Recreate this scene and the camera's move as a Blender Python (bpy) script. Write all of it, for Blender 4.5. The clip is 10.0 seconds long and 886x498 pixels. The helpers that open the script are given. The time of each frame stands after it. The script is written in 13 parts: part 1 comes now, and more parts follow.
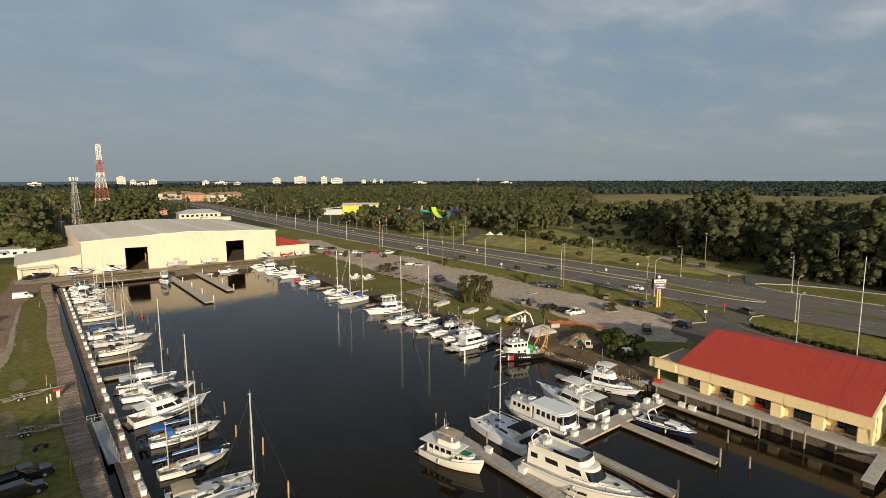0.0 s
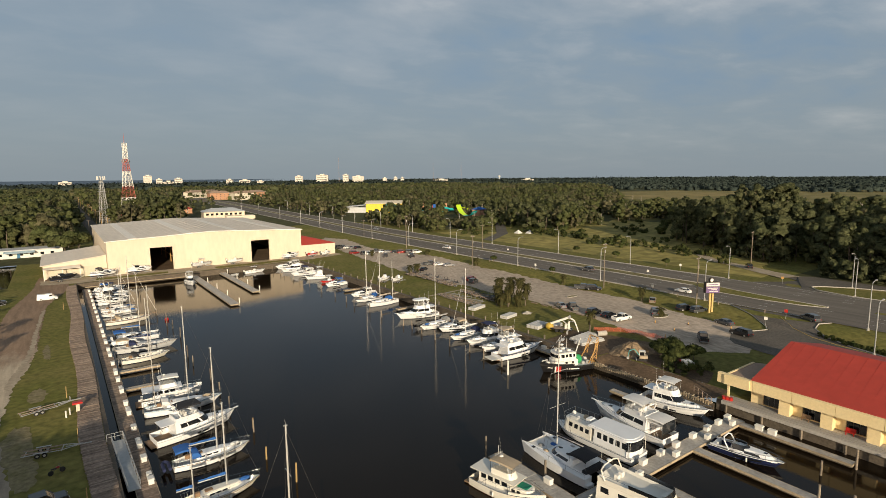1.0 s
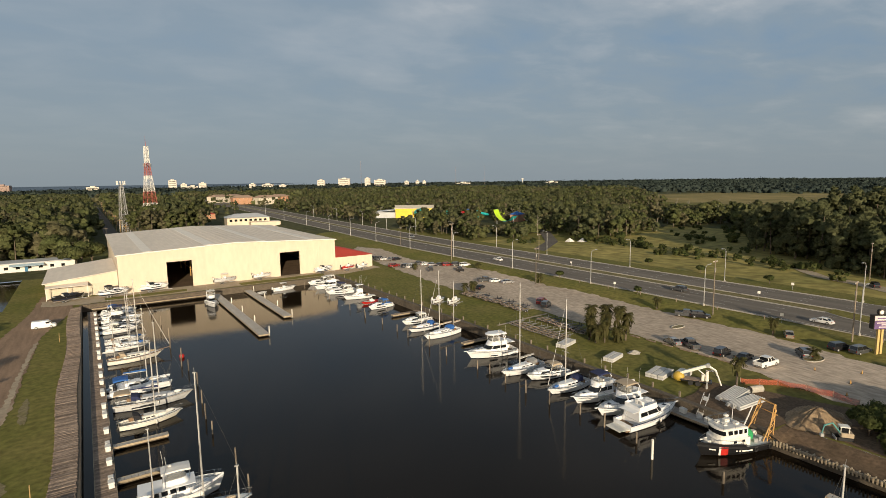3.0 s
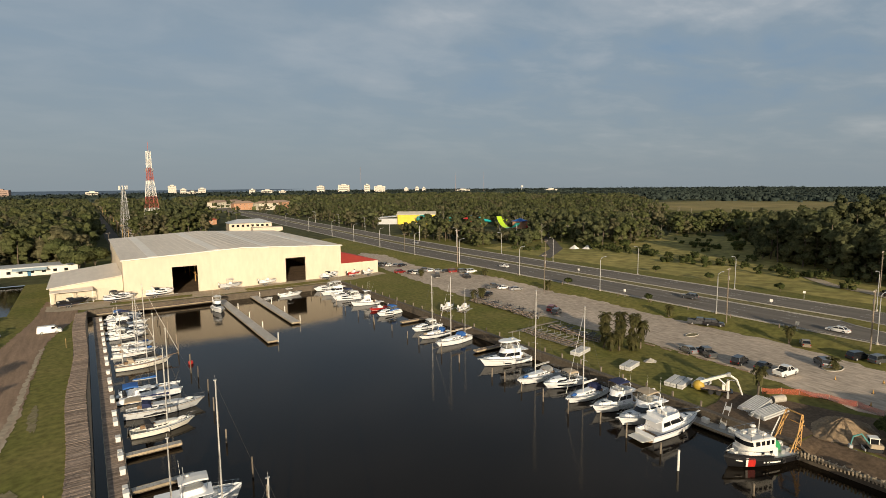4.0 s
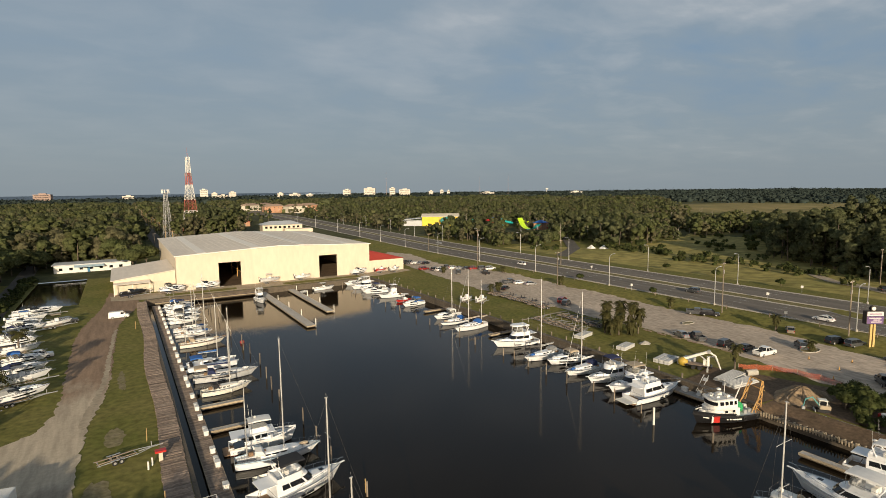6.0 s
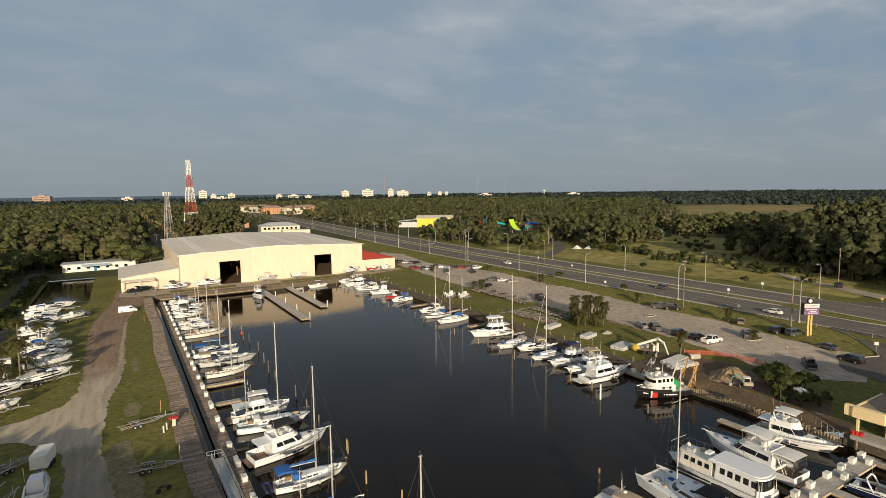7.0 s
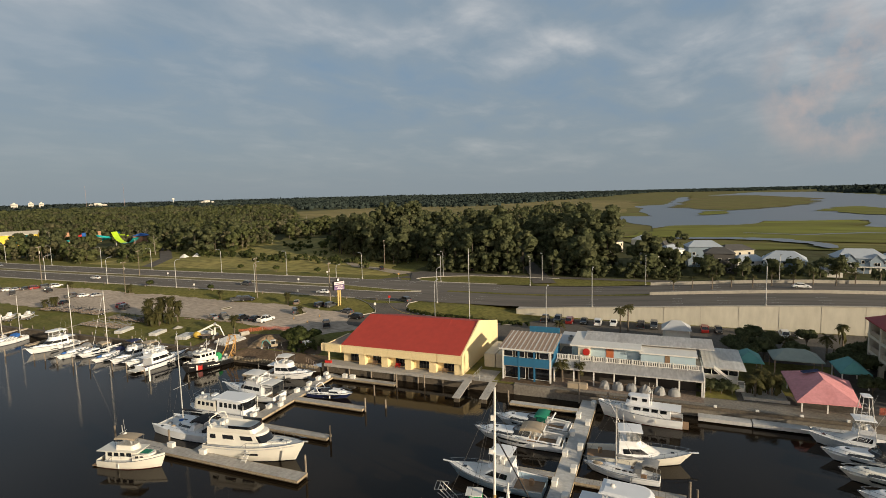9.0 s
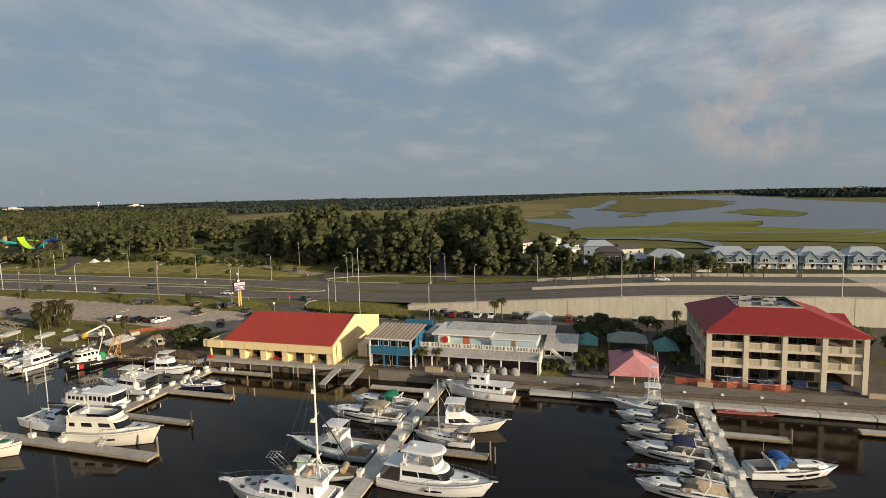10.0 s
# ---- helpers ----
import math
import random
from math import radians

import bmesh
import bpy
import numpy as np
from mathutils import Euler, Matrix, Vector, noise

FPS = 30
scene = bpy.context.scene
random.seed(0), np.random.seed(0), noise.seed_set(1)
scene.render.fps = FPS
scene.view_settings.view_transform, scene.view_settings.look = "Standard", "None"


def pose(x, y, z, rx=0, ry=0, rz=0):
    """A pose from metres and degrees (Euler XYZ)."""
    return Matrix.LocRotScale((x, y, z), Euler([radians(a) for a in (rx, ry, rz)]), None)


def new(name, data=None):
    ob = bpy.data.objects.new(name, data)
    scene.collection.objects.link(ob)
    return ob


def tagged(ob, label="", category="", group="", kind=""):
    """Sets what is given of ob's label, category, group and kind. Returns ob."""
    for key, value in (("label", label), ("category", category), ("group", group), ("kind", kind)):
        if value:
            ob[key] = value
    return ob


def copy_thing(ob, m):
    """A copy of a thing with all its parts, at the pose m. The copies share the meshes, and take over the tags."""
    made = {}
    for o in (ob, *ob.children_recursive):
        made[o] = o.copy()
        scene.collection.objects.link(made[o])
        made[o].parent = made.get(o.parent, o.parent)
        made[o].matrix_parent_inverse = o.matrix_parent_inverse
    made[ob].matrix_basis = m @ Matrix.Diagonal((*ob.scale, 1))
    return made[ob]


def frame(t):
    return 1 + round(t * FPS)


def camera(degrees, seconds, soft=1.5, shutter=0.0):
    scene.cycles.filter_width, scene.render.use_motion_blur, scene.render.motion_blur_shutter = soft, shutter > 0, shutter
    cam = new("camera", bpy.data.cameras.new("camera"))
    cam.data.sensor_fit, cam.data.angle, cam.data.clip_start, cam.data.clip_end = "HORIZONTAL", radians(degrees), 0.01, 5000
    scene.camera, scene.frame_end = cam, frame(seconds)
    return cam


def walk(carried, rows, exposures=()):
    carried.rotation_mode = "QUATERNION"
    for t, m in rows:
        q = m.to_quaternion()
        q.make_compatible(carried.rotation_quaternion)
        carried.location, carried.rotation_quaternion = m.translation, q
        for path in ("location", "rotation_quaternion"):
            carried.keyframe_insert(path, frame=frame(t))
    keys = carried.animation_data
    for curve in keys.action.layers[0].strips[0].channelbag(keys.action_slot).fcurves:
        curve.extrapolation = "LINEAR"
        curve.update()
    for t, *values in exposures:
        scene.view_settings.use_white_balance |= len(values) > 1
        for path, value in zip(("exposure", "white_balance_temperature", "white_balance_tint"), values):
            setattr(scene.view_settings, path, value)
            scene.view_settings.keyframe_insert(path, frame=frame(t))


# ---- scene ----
cam = camera(79.0, 10.0, 0.7)
METRES, EYE, TILT, LEAN, TURN = 131.5, 37.0, 0.62, -0.67, -37.8
ROWS = [
    (0.0, 0.0, 0.0, 0.0, -0.12, -8.06, 0.88),
    (0.5, -0.0128, 0.0233, -0.0008, 1.37, -8.2, 1.02),
    (1.0, -0.0315, 0.0636, -0.0008, 2.02, -8.31, 1.21),
    (1.5, -0.054, 0.116, -0.0016, 2.27, -8.34, 1.37),
    (2.0, -0.0828, 0.1764, -0.0028, 3.16, -8.36, 1.48),
    (2.5, -0.1164, 0.2423, -0.0046, 3.88, -8.29, 1.52),
    (3.0, -0.1418, 0.2916, -0.0025, 4.11, -7.92, 1.52),
    (3.2, -0.15, 0.2985, -0.0035, 4.15, -7.65, 1.42),
    (3.75, -0.163, 0.3035, -0.004, 4.05, -7.33, 1.28),
    (4.3, -0.17, 0.2925, -0.005, 4.0, -7.12, 1.18),
    (4.5, -0.17, 0.2858, -0.0052, 4.06, -7.14, 1.19),
    (5.0, -0.1716, 0.2532, -0.006, 5.03, -7.01, 1.28),
    (5.5, -0.1621, 0.2179, -0.0063, 6.65, -6.95, 1.44),
    (7.0, -0.0991, 0.0823, 0.0011, 6.52, -6.68, 1.47),
    (7.5, -0.0698, 0.0292, 0.0021, 6.17, -6.56, 1.39),
    (8.0, -0.0382, -0.0275, 0.0026, -0.52, -6.58, 1.45),
    (8.5, -0.0051, -0.0861, 0.0028, -12.91, -6.69, 1.58),
    (9.0, 0.0266, -0.1489, 0.0033, -30.32, -6.98, 1.73),
    (9.5, 0.0574, -0.2132, 0.0022, -34.83, -6.95, 1.66),
    (10.0, 0.0901, -0.2822, 0.0005, -36.16, -6.79, 1.62),
]
walk(cam, [(t, pose(0, 0, EYE, TILT, LEAN, TURN) @ pose(METRES * x, METRES * y, METRES * z, 90 + pitch, roll, yaw)) for t, x, y, z, yaw, pitch, roll in ROWS])

# ---- light ----
SUN_TO = 70.0        # degrees: the way in which shadows fall, from +x towards +y
SUN_UP = 12.5        # degrees over the horizon
sun = new("sun", bpy.data.lights.new("sun", "SUN"))
sun.data.energy, sun.data.angle, sun.data.color = 5.6, radians(0.6), (1.0, 0.835, 0.60)
sd = Vector((math.cos(radians(SUN_TO)), math.sin(radians(SUN_TO)), -math.tan(radians(SUN_UP))))
sun.matrix_world = Matrix.Translation((0, 0, 200)) @ sd.to_track_quat("-Z", "Y").to_matrix().to_4x4()

world = bpy.data.worlds.new("sky")
scene.world = world
world.use_nodes = True
wt = world.node_tree
wt.nodes.clear()


def wn(kind, **kw):
    n = wt.nodes.new(kind)
    for k, v in kw.items():
        n.inputs[k].default_value = v
    return n


w_out = wn("ShaderNodeOutputWorld")
w_sky = wn("ShaderNodeTexSky")
w_sky.sky_type, w_sky.sun_disc = "NISHITA", False
w_sky.sun_elevation, w_sky.sun_rotation = radians(SUN_UP), radians(90 - (SUN_TO + 180))
w_sky.air_density, w_sky.dust_density, w_sky.ozone_density = 1.0, 2.0, 1.5
w_bg1 = wn("ShaderNodeBackground", Strength=0.08)
wt.links.new(w_sky.outputs[0], w_bg1.inputs[0])
w_tc = wn("ShaderNodeTexCoord")
w_sep = wn("ShaderNodeSeparateXYZ")
wt.links.new(w_tc.outputs["Generated"], w_sep.inputs[0])


def wmath(op, a, b=None):
    n = wt.nodes.new("ShaderNodeMath")
    n.operation = op
    for i, v in enumerate((a, b)):
        if v is None:
            continue
        if isinstance(v, (int, float)):
            n.inputs[i].default_value = v
        else:
            wt.links.new(v, n.inputs[i])
    return n.outputs[0]


# cloud deck: the sky direction meets a flat sheet, so that clouds grow smaller towards the horizon
w_h = wmath("ADD", wmath("ABSOLUTE", w_sep.outputs[2]), 0.16)
w_cmb = wn("ShaderNodeCombineXYZ")
wt.links.new(wmath("DIVIDE", w_sep.outputs[0], w_h), w_cmb.inputs[0])
wt.links.new(wmath("DIVIDE", w_sep.outputs[1], w_h), w_cmb.inputs[1])
w_map = wn("ShaderNodeMapping")
w_map.inputs["Rotation"].default_value = (0, 0, radians(20))
w_map.inputs["Scale"].default_value = (1.0, 1.25, 1.0)
wt.links.new(w_cmb.outputs[0], w_map.inputs[0])
w_n1 = wn("ShaderNodeTexNoise", Scale=2.3, Detail=8.0, Roughness=0.54, Distortion=0.25)
w_n2 = wn("ShaderNodeTexNoise", Scale=0.55, Detail=3.0, Roughness=0.5)
wt.links.new(w_map.outputs[0], w_n1.inputs["Vector"])
wt.links.new(w_map.outputs[0], w_n2.inputs["Vector"])
w_sum = wmath("ADD", wmath("MULTIPLY", w_n1.outputs[0], 0.48), wmath("MULTIPLY", w_n2.outputs[0], 0.52))
w_ramp = wn("ShaderNodeValToRGB")
w_ramp.color_ramp.elements[0].position, w_ramp.color_ramp.elements[0].color = 0.38, (0.205, 0.305, 0.425, 1)
w_ramp.color_ramp.elements[1].position, w_ramp.color_ramp.elements[1].color = 0.66, (0.60, 0.61, 0.62, 1)
for w_pos, w_col in ((0.49, (0.264, 0.336, 0.406, 1)), (0.555, (0.352, 0.405, 0.456, 1))):
    w_ramp.color_ramp.elements.new(w_pos).color = w_col
# the deck is smooth to the north and breaks into puffs towards the east
w_east = wn("ShaderNodeVectorMath")
w_east.operation = "DOT_PRODUCT"
wt.links.new(w_tc.outputs["Generated"], w_east.inputs[0])
w_east.inputs[1].default_value = (0.93, 0.0, 0.37)
w_gain = wmath("MINIMUM", wmath("MAXIMUM", wmath("MULTIPLY", w_east.outputs["Value"], 0.92), 0.30), 0.9)
w_sum = wmath("ADD", wmath("MULTIPLY", wmath("SUBTRACT", w_sum, 0.50), w_gain), 0.505)
wt.links.new(w_sum, w_ramp.inputs[0])
# haze towards the horizon
w_mixf = wn("ShaderNodeMapRange")
w_mixf.inputs["From Min"].default_value, w_mixf.inputs["From Max"].default_value = 0.0, 0.22
wt.links.new(w_sep.outputs[2], w_mixf.inputs[0])
w_mix = wt.nodes.new("ShaderNodeMix")
w_mix.data_type = "RGBA"
wt.links.new(w_mixf.outputs[0], w_mix.inputs[0])
w_mix.inputs[6].default_value = (0.275, 0.324, 0.358, 1)
wt.links.new(w_ramp.outputs[0], w_mix.inputs[7])


def wtoward(vec, lo, hi):
    """1 towards a direction of the sky, falling to 0."""
    d = wt.nodes.new("ShaderNodeVectorMath")
    d.operation = "DOT_PRODUCT"
    wt.links.new(w_tc.outputs["Generated"], d.inputs[0])
    d.inputs[1].default_value = Vector(vec).normalized()
    r = wn("ShaderNodeMapRange")
    r.interpolation_type = "SMOOTHSTEP"
    r.inputs["From Min"].default_value, r.inputs["From Max"].default_value = lo, hi
    wt.links.new(d.outputs["Value"], r.inputs[0])
    return r.outputs[0]


# sunlit cumulus far to the east, pinkish
w_n3 = wn("ShaderNodeTexNoise", Scale=9.0, Detail=8.0, Roughness=0.55)
wt.links.new(w_tc.outputs["Generated"], w_n3.inputs["Vector"])
w_puff = wmath("MULTIPLY", wtoward((0.955, -0.245, 0.140), 0.9915, 0.9995), wmath("MULTIPLY", wmath("SUBTRACT", w_n3.outputs[0], 0.42), 5.0))
w_puff = wmath("MINIMUM", wmath("MAXIMUM", w_puff, 0.0), 0.65)
w_mix2 = wt.nodes.new("ShaderNodeMix")
w_mix2.data_type = "RGBA"
wt.links.new(w_puff, w_mix2.inputs[0])
wt.links.new(w_mix.outputs[2], w_mix2.inputs[6])
w_mix2.inputs[7].default_value = (0.56, 0.455, 0.42, 1)
# the bright warm sky round the low sun
w_mix3 = wt.nodes.new("ShaderNodeMix")
w_mix3.data_type = "RGBA"
w_low = wmath("POWER", wmath("MAXIMUM", wmath("SUBTRACT", 1.0, wmath("MULTIPLY", wmath("ABSOLUTE", w_sep.outputs[2]), 2.0)), 0.0), 1.3)
w_glow = wmath("MULTIPLY", wtoward((-0.62, -0.78, 0.0), -0.22, 0.95), w_low)
wt.links.new(w_glow, w_mix3.inputs[0])
wt.links.new(w_mix2.outputs[2], w_mix3.inputs[6])
w_mix3.inputs[7].default_value = (2.8, 2.2, 1.62, 1)
w_up = wn("ShaderNodeMapRange")
w_up.inputs["From Min"].default_value, w_up.inputs["From Max"].default_value = 0.36, 0.85
w_up.inputs["To Min"].default_value, w_up.inputs["To Max"].default_value = 1.0, 0.62
wt.links.new(w_sep.outputs[2], w_up.inputs[0])
w_bg2 = wn("ShaderNodeBackground", Strength=1.0)
wt.links.new(w_mix3.outputs[2], w_bg2.inputs[0])
wt.links.new(w_up.outputs[0], w_bg2.inputs["Strength"])
w_ms = wn("ShaderNodeMixShader", Fac=0.9)
wt.links.new(w_bg1.outputs[0], w_ms.inputs[1])
wt.links.new(w_bg2.outputs[0], w_ms.inputs[2])
wt.links.new(w_ms.outputs[0], w_out.inputs[0])


# ---- materials ----
def mat(name, col, rough=0.6, metal=0.0, col2=None, scale=3.0, amount=0.5, fine=None, bump=0.0, bscale=None, island=0.0, alpha=None,
        coat=0.0, spec=0.5, stretch=(1, 1, 1), detail=5.0, rand=0.0, glow=0.0, depth=0.06):
    """A procedural surface: two colours mixed by noise at two scales, bump, and a shift for each piece."""
    m = bpy.data.materials.new(name)
    m.use_nodes = True
    nt = m.node_tree
    b = nt.nodes["Principled BSDF"]
    b.inputs["Roughness"].default_value, b.inputs["Metallic"].default_value = rough, metal
    b.inputs["Specular IOR Level"].default_value = spec
    b.inputs["Coat Weight"].default_value = coat
    c1 = (*col, 1)
    c2 = (*(col2 or [v * 0.72 for v in col]), 1)
    tc = nt.nodes.new("ShaderNodeTexCoord")
    mp = nt.nodes.new("ShaderNodeMapping")
    mp.inputs["Scale"].default_value = stretch
    nt.links.new(tc.outputs["Object"], mp.inputs[0])
    n1 = nt.nodes.new("ShaderNodeTexNoise")
    n1.inputs["Scale"].default_value, n1.inputs["Detail"].default_value, n1.inputs["Roughness"].default_value = scale, detail, 0.62
    nt.links.new(mp.outputs[0], n1.inputs["Vector"])
    r = nt.nodes.new("ShaderNodeMapRange")
    r.inputs["From Min"].default_value, r.inputs["From Max"].default_value = 0.5 - 0.28, 0.5 + 0.28
    r.inputs["To Max"].default_value = amount * 2
    nt.links.new(n1.outputs[0], r.inputs[0])
    mx = nt.nodes.new("ShaderNodeMix")
    mx.data_type = "RGBA"
    mx.inputs[6].default_value, mx.inputs[7].default_value = c1, c2
    nt.links.new(r.outputs[0], mx.inputs[0])
    out = mx.outputs[2]
    if fine:
        n2 = nt.nodes.new("ShaderNodeTexNoise")
        n2.inputs["Scale"].default_value, n2.inputs["Detail"].default_value = fine[0], 3.0
        nt.links.new(mp.outputs[0], n2.inputs["Vector"])
        hv = nt.nodes.new("ShaderNodeHueSaturation")
        rr = nt.nodes.new("ShaderNodeMapRange")
        rr.inputs["From Min"].default_value, rr.inputs["From Max"].default_value = 0.3, 0.7
        rr.inputs["To Min"].default_value, rr.inputs["To Max"].default_value = 1 - fine[1], 1 + fine[1]
        nt.links.new(n2.outputs[0], rr.inputs[0])
        nt.links.new(rr.outputs[0], hv.inputs["Value"])
        nt.links.new(out, hv.inputs["Color"])
        out = hv.outputs[0]
    if island or rand:
        gi = nt.nodes.new("ShaderNodeNewGeometry" if island else "ShaderNodeObjectInfo")
        src = gi.outputs["Random Per Island"] if island else gi.outputs["Random"]
        hv = nt.nodes.new("ShaderNodeHueSaturation")
        rr = nt.nodes.new("ShaderNodeMapRange")
        k = island or rand
        rr.inputs["To Min"].default_value, rr.inputs["To Max"].default_value = 1 - k, 1 + k
        nt.links.new(src, rr.inputs[0])
        nt.links.new(rr.outputs[0], hv.inputs["Value"])
        nt.links.new(out, hv.inputs["Color"])
        out = hv.outputs[0]
    nt.links.new(out, b.inputs["Base Color"])
    if bump:
        nb = nt.nodes.new("ShaderNodeTexNoise")
        nb.inputs["Scale"].default_value, nb.inputs["Detail"].default_value = bscale or scale * 4, 4.0
        nt.links.new(mp.outputs[0], nb.inputs["Vector"])
        bp = nt.nodes.new("ShaderNodeBump")
        bp.inputs["Strength"].default_value, bp.inputs["Distance"].default_value = min(1.0, bump), depth
        nt.links.new(nb.outputs[0], bp.inputs["Height"])
        nt.links.new(bp.outputs[0], b.inputs["Normal"])
    if alpha is not None:
        b.inputs["Alpha"].default_value = alpha
    if glow:
        b.inputs["Emission Color"].default_value, b.inputs["Emission Strength"].default_value = c1, glow
    return m


GRASS = mat("grass", (0.116, 0.124, 0.027), 0.95, col2=(0.200, 0.168, 0.058), scale=0.07, amount=0.5, fine=(0.9, 0.28), bump=0.6, bscale=2.5, spec=0.1)
FIELD = mat("field", (0.360, 0.290, 0.100), 0.95, col2=(0.180, 0.170, 0.055), scale=0.022, amount=0.5, fine=(0.22, 0.35), bump=0.8, bscale=0.8, spec=0.1)
WOODFLOOR = mat("woodland_floor", (0.062, 0.070, 0.030), 0.95, col2=(0.085, 0.080, 0.035), scale=0.03, fine=(0.2, 0.3), spec=0.1)
GREENMARSH = mat("bright_marsh_grass", (0.235, 0.250, 0.045), 0.95, col2=(0.110, 0.100, 0.035), scale=0.016, amount=0.50, fine=(0.08, 0.22), spec=0.1, stretch=(1, 0.35, 1))
MARSH = mat("marsh_grass", (0.135, 0.155, 0.036), 0.95, col2=(0.175, 0.130, 0.058), scale=0.014, amount=0.55, fine=(0.08, 0.25), spec=0.1, stretch=(1, 0.45, 1))
BROWNMARSH = mat("brown_marsh", (0.32, 0.245, 0.105), 0.95, col2=(0.165, 0.150, 0.058), scale=0.012, amount=0.62, fine=(0.06, 0.25), spec=0.1, stretch=(1, 0.4, 1))
GRAVEL = mat("gravel", (0.54, 0.44, 0.345), 0.95, col2=(0.29, 0.235, 0.180), scale=0.085, amount=0.42, fine=(1.3, 0.26), bump=0.4, bscale=5, spec=0.2, stretch=(1, 0.35, 1))
WORNGRASS = mat("worn_grass", (0.17, 0.15, 0.065), 0.95, col2=(0.25, 0.205, 0.13), scale=0.5, amount=0.5, fine=(1.5, 0.3), bump=0.5, bscale=3, spec=0.1)
PALEDIRT = mat("pale_dirt", (0.46, 0.385, 0.280), 0.95, col2=(0.30, 0.240, 0.170), scale=0.15, amount=0.5, fine=(1.2, 0.2), bump=0.5, bscale=4, spec=0.2)
SAND = mat("sand", (0.35, 0.255, 0.16), 0.95, col2=(0.17, 0.12, 0.075), scale=0.5, fine=(3, 0.2), bump=0.8, bscale=3, spec=0.2)
MUD = mat("turned_earth", (0.165, 0.112, 0.072), 0.95, col2=(0.085, 0.060, 0.038), scale=0.25, fine=(2, 0.3), bump=0.8, bscale=3, spec=0.2)
ASPHALT = mat("asphalt", (0.205, 0.182, 0.155), 0.95, col2=(0.128, 0.113, 0.098), scale=0.42, amount=0.5, fine=(2.0, 0.14), spec=0.08, stretch=(1, 0.035, 1), detail=3.0)
MEDIAN = mat("dry_median_grass", (0.215, 0.180, 0.095), 0.95, col2=(0.150, 0.135, 0.060), scale=0.12, amount=0.5, fine=(0.9, 0.25), bump=0.4, bscale=2.5, spec=0.1)
OLDASPHALT = mat("old_asphalt", (0.155, 0.138, 0.118), 0.95, col2=(0.100, 0.089, 0.077), scale=0.12, amount=0.5, fine=(2, 0.2), spec=0.1)
QUAYC = mat("worn_quay_concrete", (0.26, 0.235, 0.200), 0.9, col2=(0.155, 0.138, 0.115), scale=0.25, amount=0.5, fine=(2.5, 0.2), bump=0.2, spec=0.2)
PAVER = mat("brown_paving", (0.148, 0.130, 0.110), 0.9, col2=(0.088, 0.079, 0.068), scale=0.3, amount=0.5, fine=(2.0, 0.22), bump=0.2, spec=0.2)
CREAMWALL = mat("cream_concrete_wall", (0.60, 0.56, 0.465), 0.85, col2=(0.48, 0.445, 0.365), scale=0.12, amount=0.35, fine=(0.8, 0.08), bump=0.15, spec=0.2, stretch=(1, 1, 0.35))
TINROOF = mat("stained_tin_roof", (0.58, 0.565, 0.54), 0.6, col2=(0.40, 0.37, 0.34), scale=0.35, amount=0.5, fine=(1.5, 0.15), spec=0.3, stretch=(0.4, 1.5, 1))
PALETIN = mat("pale_sheet_metal", (0.66, 0.64, 0.60), 0.55, col2=(0.46, 0.43, 0.38), scale=0.35, amount=0.45, fine=(1.5, 0.12), spec=0.3, stretch=(0.4, 1.5, 1))
HOTELRED = mat("crimson_metal_roof", (0.31, 0.030, 0.030), 0.55, col2=(0.25, 0.028, 0.028), scale=0.25, amount=0.4, fine=(1.0, 0.12), spec=0.3)
FARWALL = mat("far_tower_wall", (0.60, 0.55, 0.48), 0.8, col2=(0.50, 0.46, 0.40), scale=0.02)
CONCRETE = mat("concrete", (0.50, 0.46, 0.385), 0.85, col2=(0.40, 0.36, 0.295), scale=0.2, fine=(1.5, 0.1), bump=0.2, spec=0.3)
KERB = mat("kerb_concrete", (0.46, 0.43, 0.37), 0.85, col2=(0.33, 0.30, 0.26), scale=0.3, fine=(2, 0.15), spec=0.3)
PAINTW = mat("road_paint", (0.62, 0.60, 0.55), 0.7, col2=(0.40, 0.38, 0.35), scale=0.6, amount=0.6)
PAINTY = mat("yellow_road_paint", (0.55, 0.38, 0.07), 0.7, col2=(0.35, 0.25, 0.08), scale=0.6)
CREAM = mat("cream_metal_siding", (0.66, 0.565, 0.44), 0.6, col2=(0.585, 0.495, 0.385), scale=0.12, amount=0.45, fine=(0.8, 0.05), spec=0.4, stretch=(1, 1, 0.35))
ROOFM = mat("grey_metal_roof", (0.74, 0.665, 0.57), 0.8, col2=(0.62, 0.555, 0.475), scale=0.08, amount=0.5, fine=(0.7, 0.06), spec=0.25, stretch=(1, 0.2, 1))
SKYLITE = mat("skylight_panel", (0.86, 0.80, 0.71), 0.6, col2=(0.68, 0.63, 0.55), scale=0.4)
# near-black: paints the shade of deep recesses; also the sign's own dark casing
DARKIN = mat("recess_shade_and_dark_casing", (0.035, 0.030, 0.026), 0.9, col2=(0.06, 0.05, 0.04), scale=0.3)
REDROOF = mat("red_metal_roof", (0.43, 0.052, 0.032), 0.65, col2=(0.36, 0.043, 0.028), scale=0.15, amount=0.5, fine=(0.7, 0.07), spec=0.4)
YELLOW = mat("yellow_stucco", (0.80, 0.65, 0.37), 0.8, col2=(0.75, 0.59, 0.32), scale=0.4, fine=(3, 0.05), bump=0.15)
STUCCO = mat("cream_stucco", (0.60, 0.545, 0.435), 0.85, col2=(0.52, 0.465, 0.365), scale=0.4, fine=(3, 0.06), bump=0.15)
BLUEP = mat("blue_paint", (0.025, 0.150, 0.275), 0.6, col2=(0.02, 0.115, 0.22), scale=0.8, fine=(4, 0.08))
